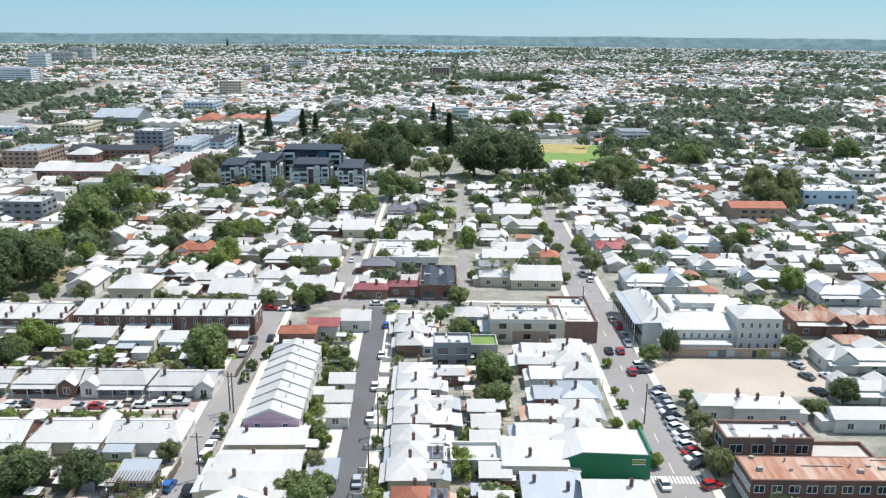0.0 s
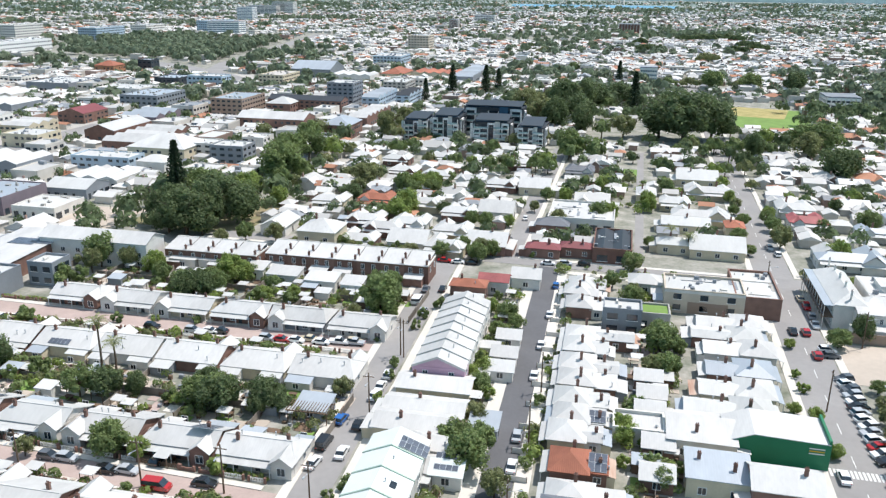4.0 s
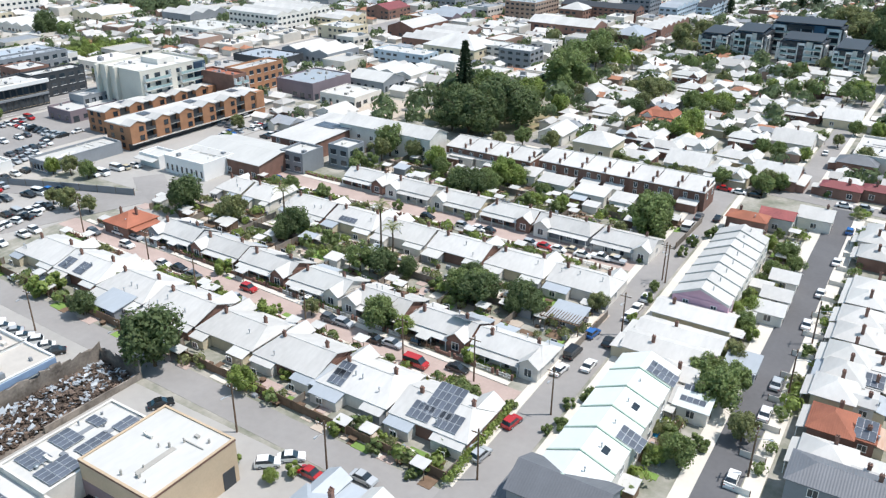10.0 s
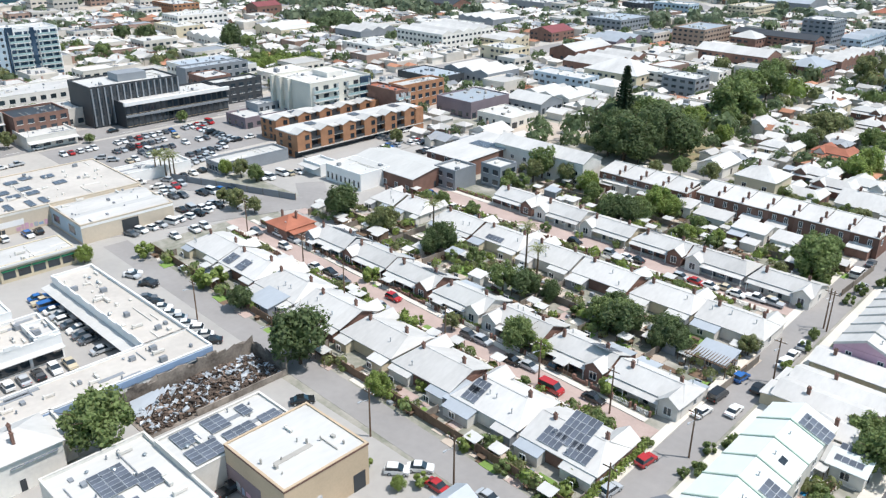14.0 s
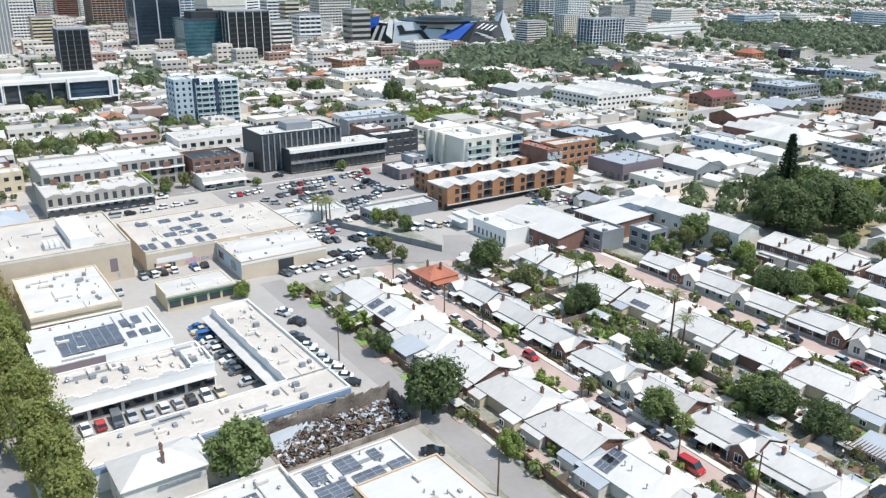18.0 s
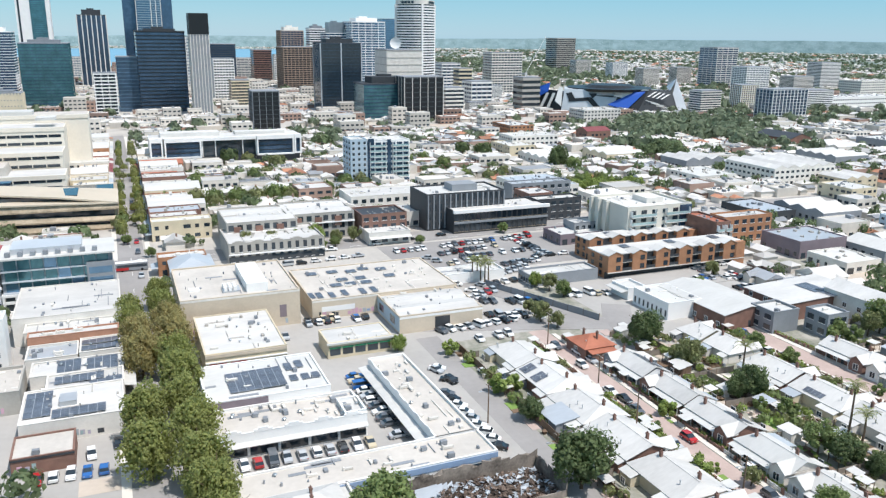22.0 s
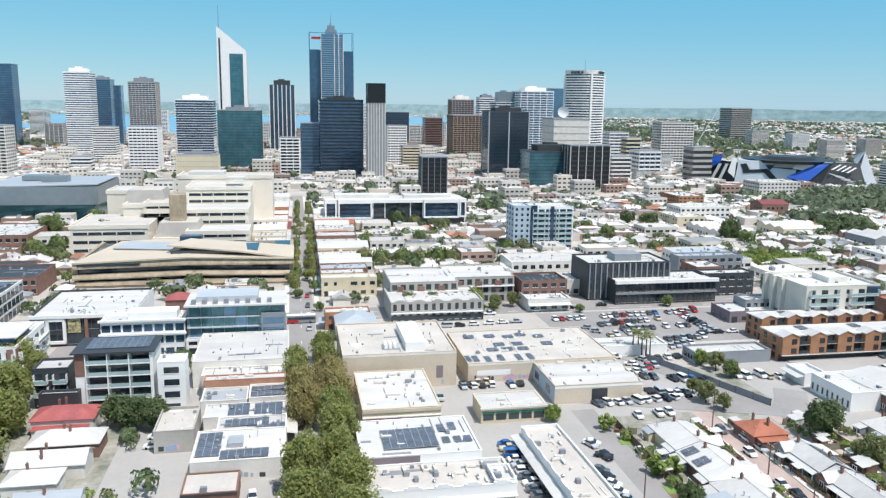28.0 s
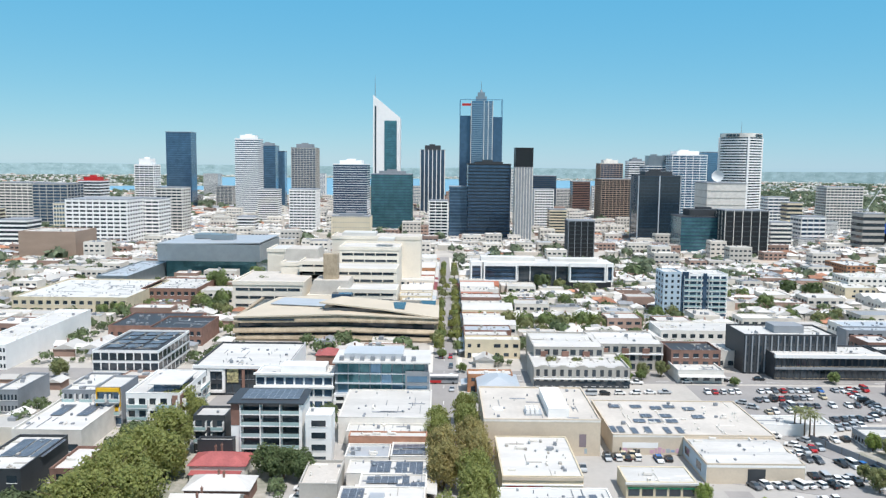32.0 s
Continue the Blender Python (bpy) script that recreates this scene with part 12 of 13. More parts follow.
tree(-81.7, 781.8, 7.5, 8.4, 'broad', 178)
tree(-79.9, 777.6, 8.3, 9.0, 'broad', 179)
tree(-154.2, 1104.5, 7.1, 8.5, 'dark', 180)
tree(-144.0, 1103.4, 8.0, 9.2, 'dark', 181)
tree(-150.1, 1112.1, 8.9, 10.0, 'dark', 182)
tree(-148.1, 1107.0, 9.9, 10.7, 'dark', 183)
tree(-12.1, 1228.8, 9.3, 11.2, 'dark', 184)
tree(1.3, 1227.4, 10.5, 12.2, 'dark', 185)
tree(-6.7, 1238.8, 11.8, 13.1, 'dark', 186)
tree(-4.1, 1232.1, 13.0, 14.1, 'dark', 187)
tree(50.3, 1319.8, 11.2, 13.5, 'dark', 188)
tree(69.5, 1317.9, 12.7, 14.7, 'dark', 189)
tree(58.0, 1334.3, 13.2, 15.8, 'dark', 190)
tree(61.8, 1324.6, 13.2, 17.0, 'dark', 191)
tree(77.3, 1333.2, 13.2, 17.0, 'dark', 192)
tree(101.7, 1330.8, 13.2, 18.6, 'dark', 193)
tree(87.1, 1351.5, 13.2, 20.1, 'dark', 194)
tree(91.9, 1339.3, 13.2, 21.6, 'dark', 195)
tree(111.9, 1350.3, 13.2, 20.8, 'dark', 196)
tree(141.7, 1347.3, 13.2, 22.6, 'dark', 197)
tree(123.8, 1372.6, 13.2, 24.5, 'dark', 198)
tree(129.8, 1357.7, 13.2, 26.3, 'dark', 199)

# ---- garden and back-street trees behind the brick terrace ----
tree(-158.6, 243.4, 14.7, 12.8, 'dark', 0)
tree(-142.8, 241.1, 16.6, 14.4, 'dark', 1)
tree(-144.6, 275.5, 9.1, 9.1, 'broad', 2)
tree(-161.6, 240.4, 12.2, 10.6, 'dark', 3)
tree(-91.8, 308.8, 8.5, 8.5, 'broad', 4)
tree(-86.5, 311.3, 8.5, 8.5, 'light', 5)
tree(-80.2, 314.3, 8.5, 8.5, 'light', 6)
tree(-76.2, 330.0, 5.9, 5.9, 'broad', 7)
tree(-80.1, 275.0, 10.5, 10.5, 'light', 8)
tree(-107.5, 298.2, 7.9, 7.9, 'olive', 9)
tree(-103.6, 235.4, 5.7, 5.7, 'broad', 10)
tree(-89.0, 230.7, 5.5, 5.5, 'broad', 11)
tree(-87.4, 267.5, 5.8, 5.8, 'broad', 12)
tree(-54.4, 267.8, 6.0, 6.0, 'broad', 13)
tree(-49.2, 267.4, 6.0, 6.0, 'broad', 14)
tree(-41.3, 270.4, 4.8, 4.8, 'light', 15)
tree(-50.8, 238.9, 5.5, 5.5, 'broad', 16)
tree(-44.9, 235.7, 6.5, 6.5, 'olive', 17)
tree(-41.1, 236.9, 5.5, 5.5, 'broad', 18)
tree(-64.3, 355.2, 9.4, 9.4, 'broad', 19)
tree(-81.3, 362.0, 8.1, 8.1, 'broad', 20)
tree(-59.6, 368.5, 7.5, 7.5, 'olive', 21)
tree(-74.2, 363.3, 6.5, 6.5, 'light', 22)
tree(-38.7, 367.6, 9.6, 9.6, 'light', 23)
tree(-43.9, 361.5, 9.0, 9.0, 'broad', 24)
tree(-136.9, 369.6, 8.5, 8.5, 'olive', 25)
tree(-31.5, 398.1, 14.4, 14.4, 'broad', 26)
tree(-25.2, 309.6, 6.4, 6.4, 'light', 27)
tree(-32.6, 310.5, 5.5, 5.5, 'broad', 28)
tree(-11.0, 284.7, 8.0, 8.0, 'broad', 29)
tree(-24.5, 274.8, 6.9, 6.9, 'olive', 30)
tree(-19.4, 335.5, 6.8, 6.8, 'broad', 31)
tree(-12.4, 334.0, 6.3, 6.3, 'light', 32)
tree(-35.1, 292.4, 4.8, 4.8, 'olive', 33)
tree(-140.3, 298.0, 9.6, 9.6, 'broad', 34)
tree(-137.9, 316.1, 9.5, 9.5, 'broad', 35)
tree(-132.2, 276.6, 8.1, 8.1, 'light', 36)
tree(-136.0, 300.1, 7.2, 7.2, 'olive', 37)
tree(-160.2, 346.6, 15.0, 17.0, 'broad', 38)
tree(-167.1, 390.1, 14.0, 14.0, 'broad', 39)
tree(-169.8, 412.3, 12.8, 12.8, 'olive', 40)
tree(-197.9, 398.4, 11.5, 11.5, 'olive', 41)
tree(-113.4, 232.7, 6.9, 6.9, 'olive', 42)
tree(-123.5, 231.4, 6.6, 6.6, 'broad', 43)
tree(-129.2, 225.2, 5.8, 5.8, 'olive', 44)
tree(-153.8, 197.2, 10.5, 10.5, 'broad', 45)
tree(-113.4, 190.3, 6.0, 6.0, 'broad', 46)
tree(-120.9, 186.8, 6.0, 6.0, 'broad', 47)
tree(-116.1, 189.0, 5.8, 5.0, 'dark', 48)
tree(-135.0, 196.9, 7.1, 7.1, 'light', 49)
tree(-129.1, 191.0, 5.9, 5.9, 'broad', 50)
tree(12.9, 377.4, 8.2, 8.2, 'broad', 51)
tree(14.0, 332.7, 6.8, 6.8, 'broad', 52)
tree(7.0, 304.5, 6.2, 6.2, 'light', 53)
tree(-70.2, 397.7, 8.7, 8.7, 'broad', 54)
tree(-95.3, 364.4, 7.1, 7.1, 'olive', 55)
tree(-62.5, 416.8, 9.1, 9.1, 'olive', 56)
tree(-134.3, 424.2, 16.0, 16.0, 'olive', 57)
tree(-133.7, 454.0, 13.6, 13.6, 'olive', 58)
tree(-31.3, 465.9, 17.0, 14.7, 'dark', 59)
tree(-47.5, 476.7, 19.7, 17.2, 'dark', 60)
tree(-18.9, 454.5, 13.1, 13.1, 'broad', 61)
tree(-46.0, 519.4, 25.7, 22.4, 'dark', 62)
tree(-35.4, 548.3, 22.6, 19.6, 'dark', 63)
tree(-61.7, 511.5, 17.0, 17.0, 'olive', 64)

# ---- trees of the inner streets towards the city ----
tree(-407.2, 16.3, 10.0, 10.0, 'broad', 0)
tree(-399.7, 30.8, 9.8, 9.8, 'olive', 1)
tree(-395.0, 38.8, 10.3, 10.3, 'broad', 2)
tree(-396.1, 49.8, 10.4, 10.4, 'broad', 3)
tree(-398.2, 73.5, 8.8, 8.8, 'light', 4)
tree(-451.7, 36.3, 9.7, 9.7, 'broad', 5)
tree(-456.4, 67.4, 9.9, 9.9, 'broad', 6)
tree(-462.9, 75.8, 8.7, 8.7, 'olive', 7)
tree(-406.8, 97.1, 9.0, 9.0, 'broad', 8)
tree(-421.0, 111.4, 9.4, 9.4, 'broad', 9)
tree(-427.8, 121.6, 8.3, 8.3, 'olive', 10)
tree(-356.6, -5.3, 6.7, 6.7, 'olive', 11)
tree(-388.2, -4.5, 6.2, 6.2, 'plane', 12)
tree(-419.3, -3.5, 6.0, 6.0, 'plane', 13)
tree(-482.3, -1.6, 5.5, 5.5, 'plane', 14)
tree(-516.6, -0.8, 5.2, 5.2, 'plane', 15)
tree(-364.7, 1.7, 6.3, 6.3, 'plane', 16)
tree(-392.4, 2.5, 5.7, 5.7, 'plane', 17)
tree(-421.4, 2.9, 5.5, 5.5, 'plane', 18)
tree(-479.2, 166.0, 10.9, 10.9, 'broad', 19)
tree(-486.2, 181.1, 9.6, 9.6, 'broad', 20)
tree(-459.2, 184.1, 10.6, 10.6, 'broad', 21)
tree(-429.5, 248.6, 16.3, 14.2, 'dark', 22)
tree(-420.8, 254.7, 12.7, 12.7, 'broad', 23)
tree(-401.7, 215.0, 7.9, 7.9, 'broad', 24)
tree(-397.9, 196.2, 7.7, 7.7, 'olive', 25)
tree(-424.0, 184.1, 8.0, 8.0, 'broad', 26)
tree(-347.5, 106.9, 6.8, 6.8, 'broad', 27)
tree(-303.5, 68.2, 5.9, 5.9, 'broad', 28)
tree(-305.9, 68.2, 5.0, 5.0, 'light', 29)
tree(-307.5, 238.0, 7.9, 7.9, 'broad', 30)
tree(-307.6, 251.2, 7.4, 7.4, 'olive', 31)
tree(-450.9, -105.9, 16.8, 14.6, 'dark', 32)
tree(-466.0, -116.7, 12.4, 12.4, 'broad', 33)
tree(-447.9, -127.8, 11.4, 11.4, 'broad', 34)
tree(-492.1, -143.7, 14.7, 14.7, 'broad', 35)
tree(-293.4, -55.5, 6.6, 6.6, 'broad', 36)
tree(-370.4, -102.3, 7.2, 7.2, 'broad', 37)
tree(-377.6, -110.7, 7.4, 7.4, 'olive', 38)
tree(-380.2, -93.1, 6.8, 6.8, 'light', 39)
tree(-342.0, -56.1, 5.0, 5.0, 'broad', 40)
tree(-221.1, 126.9, 6.4, 6.4, 'olive', 41)
tree(-214.3, 128.2, 5.6, 5.6, 'broad', 42)
tree(-226.2, 124.3, 5.4, 5.4, 'light', 43)
tree(-201.4, 171.7, 5.9, 5.9, 'broad', 44)
tree(-215.7, 188.8, 6.3, 6.3, 'olive', 45)

rt = random.Random(19)
for i in range(24):
    for side in (-3.4, 4.6):
        if rt.random() < 0.8:
            hh = rt.uniform(6.5, 9.5)
            tree(-338 - 12.5 * i + rt.uniform(-3, 3), side + 0.006 * i, hh, hh * rt.uniform(0.6, 0.8), rt.choice(("broad", "plane", "olive")), i)
for u, v, n, dx, dy in ((-394, 30, 7, -1.0, 7.5), (-436, -190, 8, 0.0, 5.6), (-462, -148, 6, 7.0, 4.6), (-362, 206, 10, -2.2, 5.4), (-376, 212, 9, -2.0, 5.6), (-316, -140, 3, 1, 9), (-296, -92, 5, -3, 3.0), (-303, 40, 6, -0.4, 9.0)):
    for i in range(n):
        hh = rt.uniform(6.0, 9.0)
        tree(u + dx * i + rt.uniform(-1.5, 1.5), v + dy * i + rt.uniform(-1.5, 1.5), hh, hh * rt.uniform(0.8, 1.0), rt.choice(("broad", "olive", "light")), i)

# ---- gardens: fences, sheds and shrubs between the cottages ----
rg = random.Random(77)
SHRUBS = [[], [], []]
for x0, x1, y0, y1, n, sheds in [(-182, -54, 123, 138.5, 74, 12), (-150, -56, 180, 199, 50, 8), (-182, -54, 77.8, 81, 26, 0), (-180, -56, 98, 100.5, 26, 0), (-180, -56, 154.5, 158, 26, 0), (-31, -27, 82, 225, 40, 5), (3, 13, 98, 228, 60, 9), (-14.5, -13, 98, 225, 22, 0), (-122, -48, 252, 262, 40, 4), (-122, -48, 298, 312, 40, 4), (-30, 36, 300, 350, 40, 3), (52, 125, 232, 245, 30, 2), (-20, 36, 226, 234, 10, 0), (-165, -150, -70, -35, 14, 1)]:
    for i in range(n * 2):
        hh = rg.uniform(0.9, 3.2)
        SHRUBS[i % 3].append((rg.uniform(x0, x1), rg.uniform(y0, y1), hh, hh * rg.uniform(0.9, 1.6)))
    for i in range(sheds):
        sw, sdp = rg.uniform(2.5, 5), rg.uniform(2.5, 4)
        t = thing("garden_shed", rg.uniform(x0 + 2, x1 - 2), rg.uniform(y0 + 2, y1 - 2), 1.5, "small garden shed with a pale sheet roof", "shed", "garden sheds")
        part("wall", box(-sw / 2, sw / 2, -sdp / 2, sdp / 2, 0, 2.1), rg.choice(("grey_wall", "wood", "plaster")), t)
        part("roof", slab([(-sw / 2 - 0.2, -sdp / 2 - 0.2, 2.15), (sw / 2 + 0.2, -sdp / 2 - 0.2, 2.15), (sw / 2 + 0.2, sdp / 2 + 0.2, 2.6), (-sw / 2 - 0.2, sdp / 2 + 0.2, 2.6)], 0.1), rg.choice(("roof_white", "roof_pale", "roof_zinc")), t)
for k in range(9):
    bx = -52.3 - 15.75 * k
    fence_line(bx, 122.5, bx, 138.5)
    fence_line(bx, 78.6, bx, 82)
    fence_line(bx, 180, bx, 200)
fence_line(-186, 79, -52, 78.6, 1.9, "wood", "dark timber lane fence")
fence_line(-182, 130.5, -54, 130.5)
fence_line(-150, 190, -58, 190)
for k in range(14):
    fence_line(-17.5, 101 + 8.9 * k, -13.5, 101 + 8.9 * k, 1.2, "plaster", "low white garden wall")
fence_line(8, 98, 8, 226)
for q, m in zip(SHRUBS, ("leaf", "leaf_light", "leaf_olive")):
    c = np.array(q)
    quad_mesh("garden_shrubs", leaf_cloud(np.random.RandomState(3), c[:, 0], c[:, 1], c[:, 2], c[:, 3], 120, 0.09), m, "low garden shrubs and hedges between the houses", "shrubs")
fence_line(-234, 109.5, -191, 127, 2.2, "grey_wall", "blue-grey yard fence along the road")

# patios, paths, planters and garden furniture
yard = {"brick_road": [], "pave": [], "lawn": [], "wood": [], "sand": [], "grey_wall": [], "roof_pale": []}
for x0, x1, y0, y1 in ((-182, -54, 122.5, 139), (-150, -56, 180, 200), (-182, -54, 77.5, 82), (-180, -56, 97.5, 101), (-180, -56, 108, 109.5), (-180, -56, 153.5, 158), (-31, -27, 82, 225), (3, 13, 98, 228), (-122, -48, 250, 262), (-122, -48, 298, 312)):
    for i in range(int((x1 - x0) * (y1 - y0) / 11)):
        m = rg.choice(("brick_road", "pave", "lawn", "sand", "wood"))
        u, v, a, b = rg.uniform(x0, x1), rg.uniform(y0, y1), rg.uniform(0.6, 2.6), rg.uniform(0.6, 2.0)
        z = 0.06 + 0.004 * (i % 20)
        yard[m].append(box(u - a, u + a, v - b, v + b, 0, z))
    for i in range(int((x1 - x0) * (y1 - y0) / 9)):
        u, v, a, k = rg.uniform(x0, x1), rg.uniform(y0, y1), rg.uniform(0.2, 0.6), rg.random()
        if k < 0.5:
            yard[rg.choice(("wood", "grey_wall", "sand"))].append(box(u - a, u + a, v - a * 0.7, v + a * 0.7, 0, rg.uniform(0.4, 1.0)))
        elif k < 0.8:
            yard["wood"].append(join(box(u - a * 1.6, u + a * 1.6, v - 0.5, v + 0.5, 0.68, 0.75), box(u - a, u - a + 0.1, v - 0.4, v + 0.4, 0, 0.68), box(u + a - 0.1, u + a, v - 0.4, v + 0.4, 0, 0.68)))
        elif k < 0.93:
            yard["roof_pale"].append(slab([(u - 1.4, v - 1, 2.2), (u + 1.4, v - 1, 2.2), (u + 1.4, v + 1.2, 2.45), (u - 1.4, v + 1.2, 2.45)], 0.08))
            yard["wood"].append(join(*[box(u + p - 0.05, u + p + 0.05, v + q - 0.05, v + q + 0.05, 0, 2.3) for p in (-1.3, 1.3) for q in (-0.9, 1.1)]))
words = {"brick_road": "brick garden paths and patios", "pave": "concrete garden paths and slabs", "lawn": "small patches of back-garden lawn", "wood": "timber decks, planters and garden tables", "sand": "bare sandy garden beds", "grey_wall": "grey bins and garden boxes", "roof_pale": "pale patio covers on posts"}
for m, gs in yard.items():
    structure("garden_clutter" if m in ("wood", "grey_wall", "roof_pale") else "garden_ground", join(*gs), m, words[m], "garden", "stuff")

# low front fences, brick piers and clipped hedges along the brick streets
front = {"brick": [], "white": [], "wood": []}
hedge = []
for x0, x1, ya, yb in ((-182, -57, 100.7, 98.5), (-182, -57, 109.2, 107.6), (-172, -60, 157.4, 159.4), (-172, -60, 168.2, 170.6)):
    n = int((x1 - x0) / 7.85)
    for i in range(n):
        u0, u1 = x0 + (x1 - x0) * i / n + 0.2, x0 + (x1 - x0) * (i + 1) / n - 0.2
        f = lambda u: ya + (yb - ya) * (u - x0) / (x1 - x0)
        m = rg.choice(("brick", "white", "wood"))
        g0 = u0 + (u1 - u0) * rg.uniform(0.3, 0.6)
        for p, q in ((u0, g0), (g0 + 1.1, u1)):
            v = (f(p) + f(q)) / 2
            if m == "brick":
                front[m].append(box(p, q, v - 0.12, v + 0.12, 0, 0.7))
            else:
                front[m] += [box(p, q, v - 0.03, v + 0.03, 0.25, 0.34), box(p, q, v - 0.03, v + 0.03, 0.8, 0.88)]
                front[m] += [box(p + 0.3 * k, p + 0.3 * k + 0.12, v - 0.05, v + 0.02, 0.08, 1.0) for k in range(int((q - p) / 0.3))]
            for e in (p, q):
                front["brick"].append(box(e - 0.2, e + 0.2, v - 0.2, v + 0.2, 0, 1.15))
        if rg.random() < 0.55:
            for k in range(8):
                hedge.append((u0 + (u1 - u0) * k / 7, f(u0) + rg.uniform(0.4, 0.9) * (1 if ya < 104 or 150 < ya < 160 else -1) * -1, rg.uniform(1.1, 1.7), rg.uniform(1.2, 1.6)))
for m, gs in front.items():
    structure("front_fence", join(*gs), m, {"brick": "low brick front walls and piers of the cottages", "white": "white picket fences before the cottages", "wood": "weathered timber picket fences before the cottages"}[m], "fence", "stuff")
for k in range(26):
    hedge.append((-51.6 - 0.06 * k + rg.uniform(-0.15, 0.15), 78.3 + 0.86 * k, rg.uniform(1.9, 2.5), rg.uniform(1.7, 2.2)))
c = np.array(hedge)
quad_mesh("front_hedge", leaf_cloud(np.random.RandomState(9), c[:, 0], c[:, 1], c[:, 2], c[:, 3], 110, 0.09), "leaf_light", "clipped green hedges behind the front fences", "hedge")

t = thing("swimming_pool", -31.2, 108.6, 2.2, "small back-garden pool of bright blue water", "pool")
part("coping", ring(-1.9, 1.9, -2.6, 2.6, 0.35, 0, 0.3), "pave", t)
part("water", box(-1.55, 1.55, -2.25, 2.25, 0.05, 0.22), "blue_tarp", t)
t = thing("pergola", -58, 129.8, 1.5, "weathered timber pergola with open battens", "pergola")
for u in (-4, 0, 4):
    for v in (-2, 2):
        part("post", box(u - 0.08, u + 0.08, v - 0.08, v + 0.08, 0, 2.5), "wood", t)
for v in (-2, 2):
    part("beam", box(-4.4, 4.4, v - 0.07, v + 0.07, 2.5, 2.7), "wood", t)
for k in range(15):
    part("batten", box(-4.3 + 0.61 * k, -4.2 + 0.61 * k, -2.4, 2.4, 2.7, 2.82), "wood", t)

# the farther trees along streets and in parks, told apart only as masses of green
for (kk, rows_), m in zip(FAR_TREES.items(), ("leaf", "leaf_dark", "leaf_light", "leaf_olive", "leaf_plane")):
    c = np.array(rows_) if rows_ else np.zeros((1, 4))
    quad_mesh("distant_trees", leaf_cloud(np.random.RandomState(8), c[:, 0], c[:, 1], c[:, 2] * 1.04, c[:, 3], 1100, 0.045), m, "distant leafy trees along streets and in parks", "trees")
structure("distant_trunks", join(*[limb((u, v, 0), (u + 0.2, v, hh * 0.6), 0.03 * hh, 0.02 * hh, 5) for q in FAR_TREES.values() for u, v, hh, ww in q]), "bark", "brown trunks of the distant trees", "trees", "stuff")


# ---- wide fill: suburb, city edge and distant trees ----
def occupied_grid():
    """Cells of 4 m that hold things or streets already."""
    g = np.zeros((800, 800), bool)

    def mark(x, y, r):
        i0, i1 = int((x - r + 1600) // 4), int((x + r + 1600) // 4)
        j0, j1 = int((y - r + 1000) // 4), int((y + r + 1000) // 4)
        g[max(i0, 0):max(i1 + 1, 0), max(j0, 0):max(j1 + 1, 0)] = True
    bpy.context.view_layer.update()
    for o in list(scene.objects):
        if o.parent is None and o.type == "EMPTY" and o.children and o.get("category") in ("house", "terrace", "building", "tower", "arena", "ruin", "hotel"):
            bb = [o.matrix_world @ Vector(c) for ch in o.children if ch.type == "MESH" for c in [(min(q[0] for q in ch.bound_box), min(q[1] for q in ch.bound_box), 0), (max(q[0] for q in ch.bound_box), max(q[1] for q in ch.bound_box), 0)] if ch.matrix_basis.is_identity]
            if bb:
                x0, x1 = min(p.x for p in bb), max(p.x for p in bb)
                y0, y1 = min(p.y for p in bb), max(p.y for p in bb)
                g[max(0, int((x0 + 1596) // 4)):max(0, int((x1 + 1606) // 4)), max(0, int((y0 + 996) // 4)):max(0, int((y1 + 1006) // 4))] = True
        elif o.parent is None and o.get("category") == "tree":
            mark(o.matrix_world.translation.x, o.matrix_world.translation.y, 0.1)
    for q in FAR_TREES.values():
        for u, v, hh, ww in q:
            mark(u, v, 0.1)
    for x0, y0, x1, y1, hw in ROADS:
        n = int(math.hypot(x1 - x0, y1 - y0) // 3) + 1
        for k in range(n + 1):
            mark(x0 + (x1 - x0) * k / n, y0 + (y1 - y0) * k / n, hw + 1)
    return g


class Bulk:
    """Gathers many small solids into one mesh."""
    def __init__(self):
        self.v, self.f, self.n = [], [], 0

    def add(self, v, f):
        self.v.append(np.asarray(v, float))
        self.f += [tuple(i + self.n for i in q) for q in f]
        self.n += len(v)

    def done(self, name, m, label, category):
        structure(name, (np.concatenate(self.v).tolist(), self.f), m, label, category, "stuff")


BOXF = [(4, 5, 7, 6), (0, 1, 5, 4), (2, 6, 7, 3), (0, 4, 6, 2), (1, 3, 7, 5)]
HIPF = [(0, 1, 5, 4), (2, 3, 4, 5), (3, 0, 4), (1, 2, 5)]


rs = np.random.RandomState(5)
OCC = occupied_grid()
FREE0 = ~OCC.astype(bool)


def free(x, y, pad=0):
    i, j = int((x + 1600) // 4), int((y + 1000) // 4)
    if not (0 <= i < 800 and 0 <= j < 800):
        return True
    return not OCC[max(0, i - pad):i + pad + 1, max(0, j - pad):j + pad + 1].any()


def in_water(x, y):
    r, a = math.hypot(x, y), math.degrees(math.atan2(y, x)) % 360
    return (1930 < r < 4270 and 165.5 < a < 196.5) or (2230 < r < 2770 and 189 < a < 215) or (3230 < r < 3720 and 87.5 < a < 99.5)


def open_land(x, y):
    return (-770 < x < -478 and 812 < y < 1120) or (60 < x < 110 and 500 < y < 640) or (-190 < x < -128 and 225 < y < 300) or (-708 < x < -672 and 60 < y < 420) or (-30 < x < 60 and 430 < y < 520) or (-205 < x < -172 and 226 < y < 256) or (-300 < x < -120 and 10 < y < 100) or (-300 < x < -180 and 90 < y < 200) or (-186 < x < 38 and 60 < y < 236) or (45 < x < 95 and 150 < y < 195)


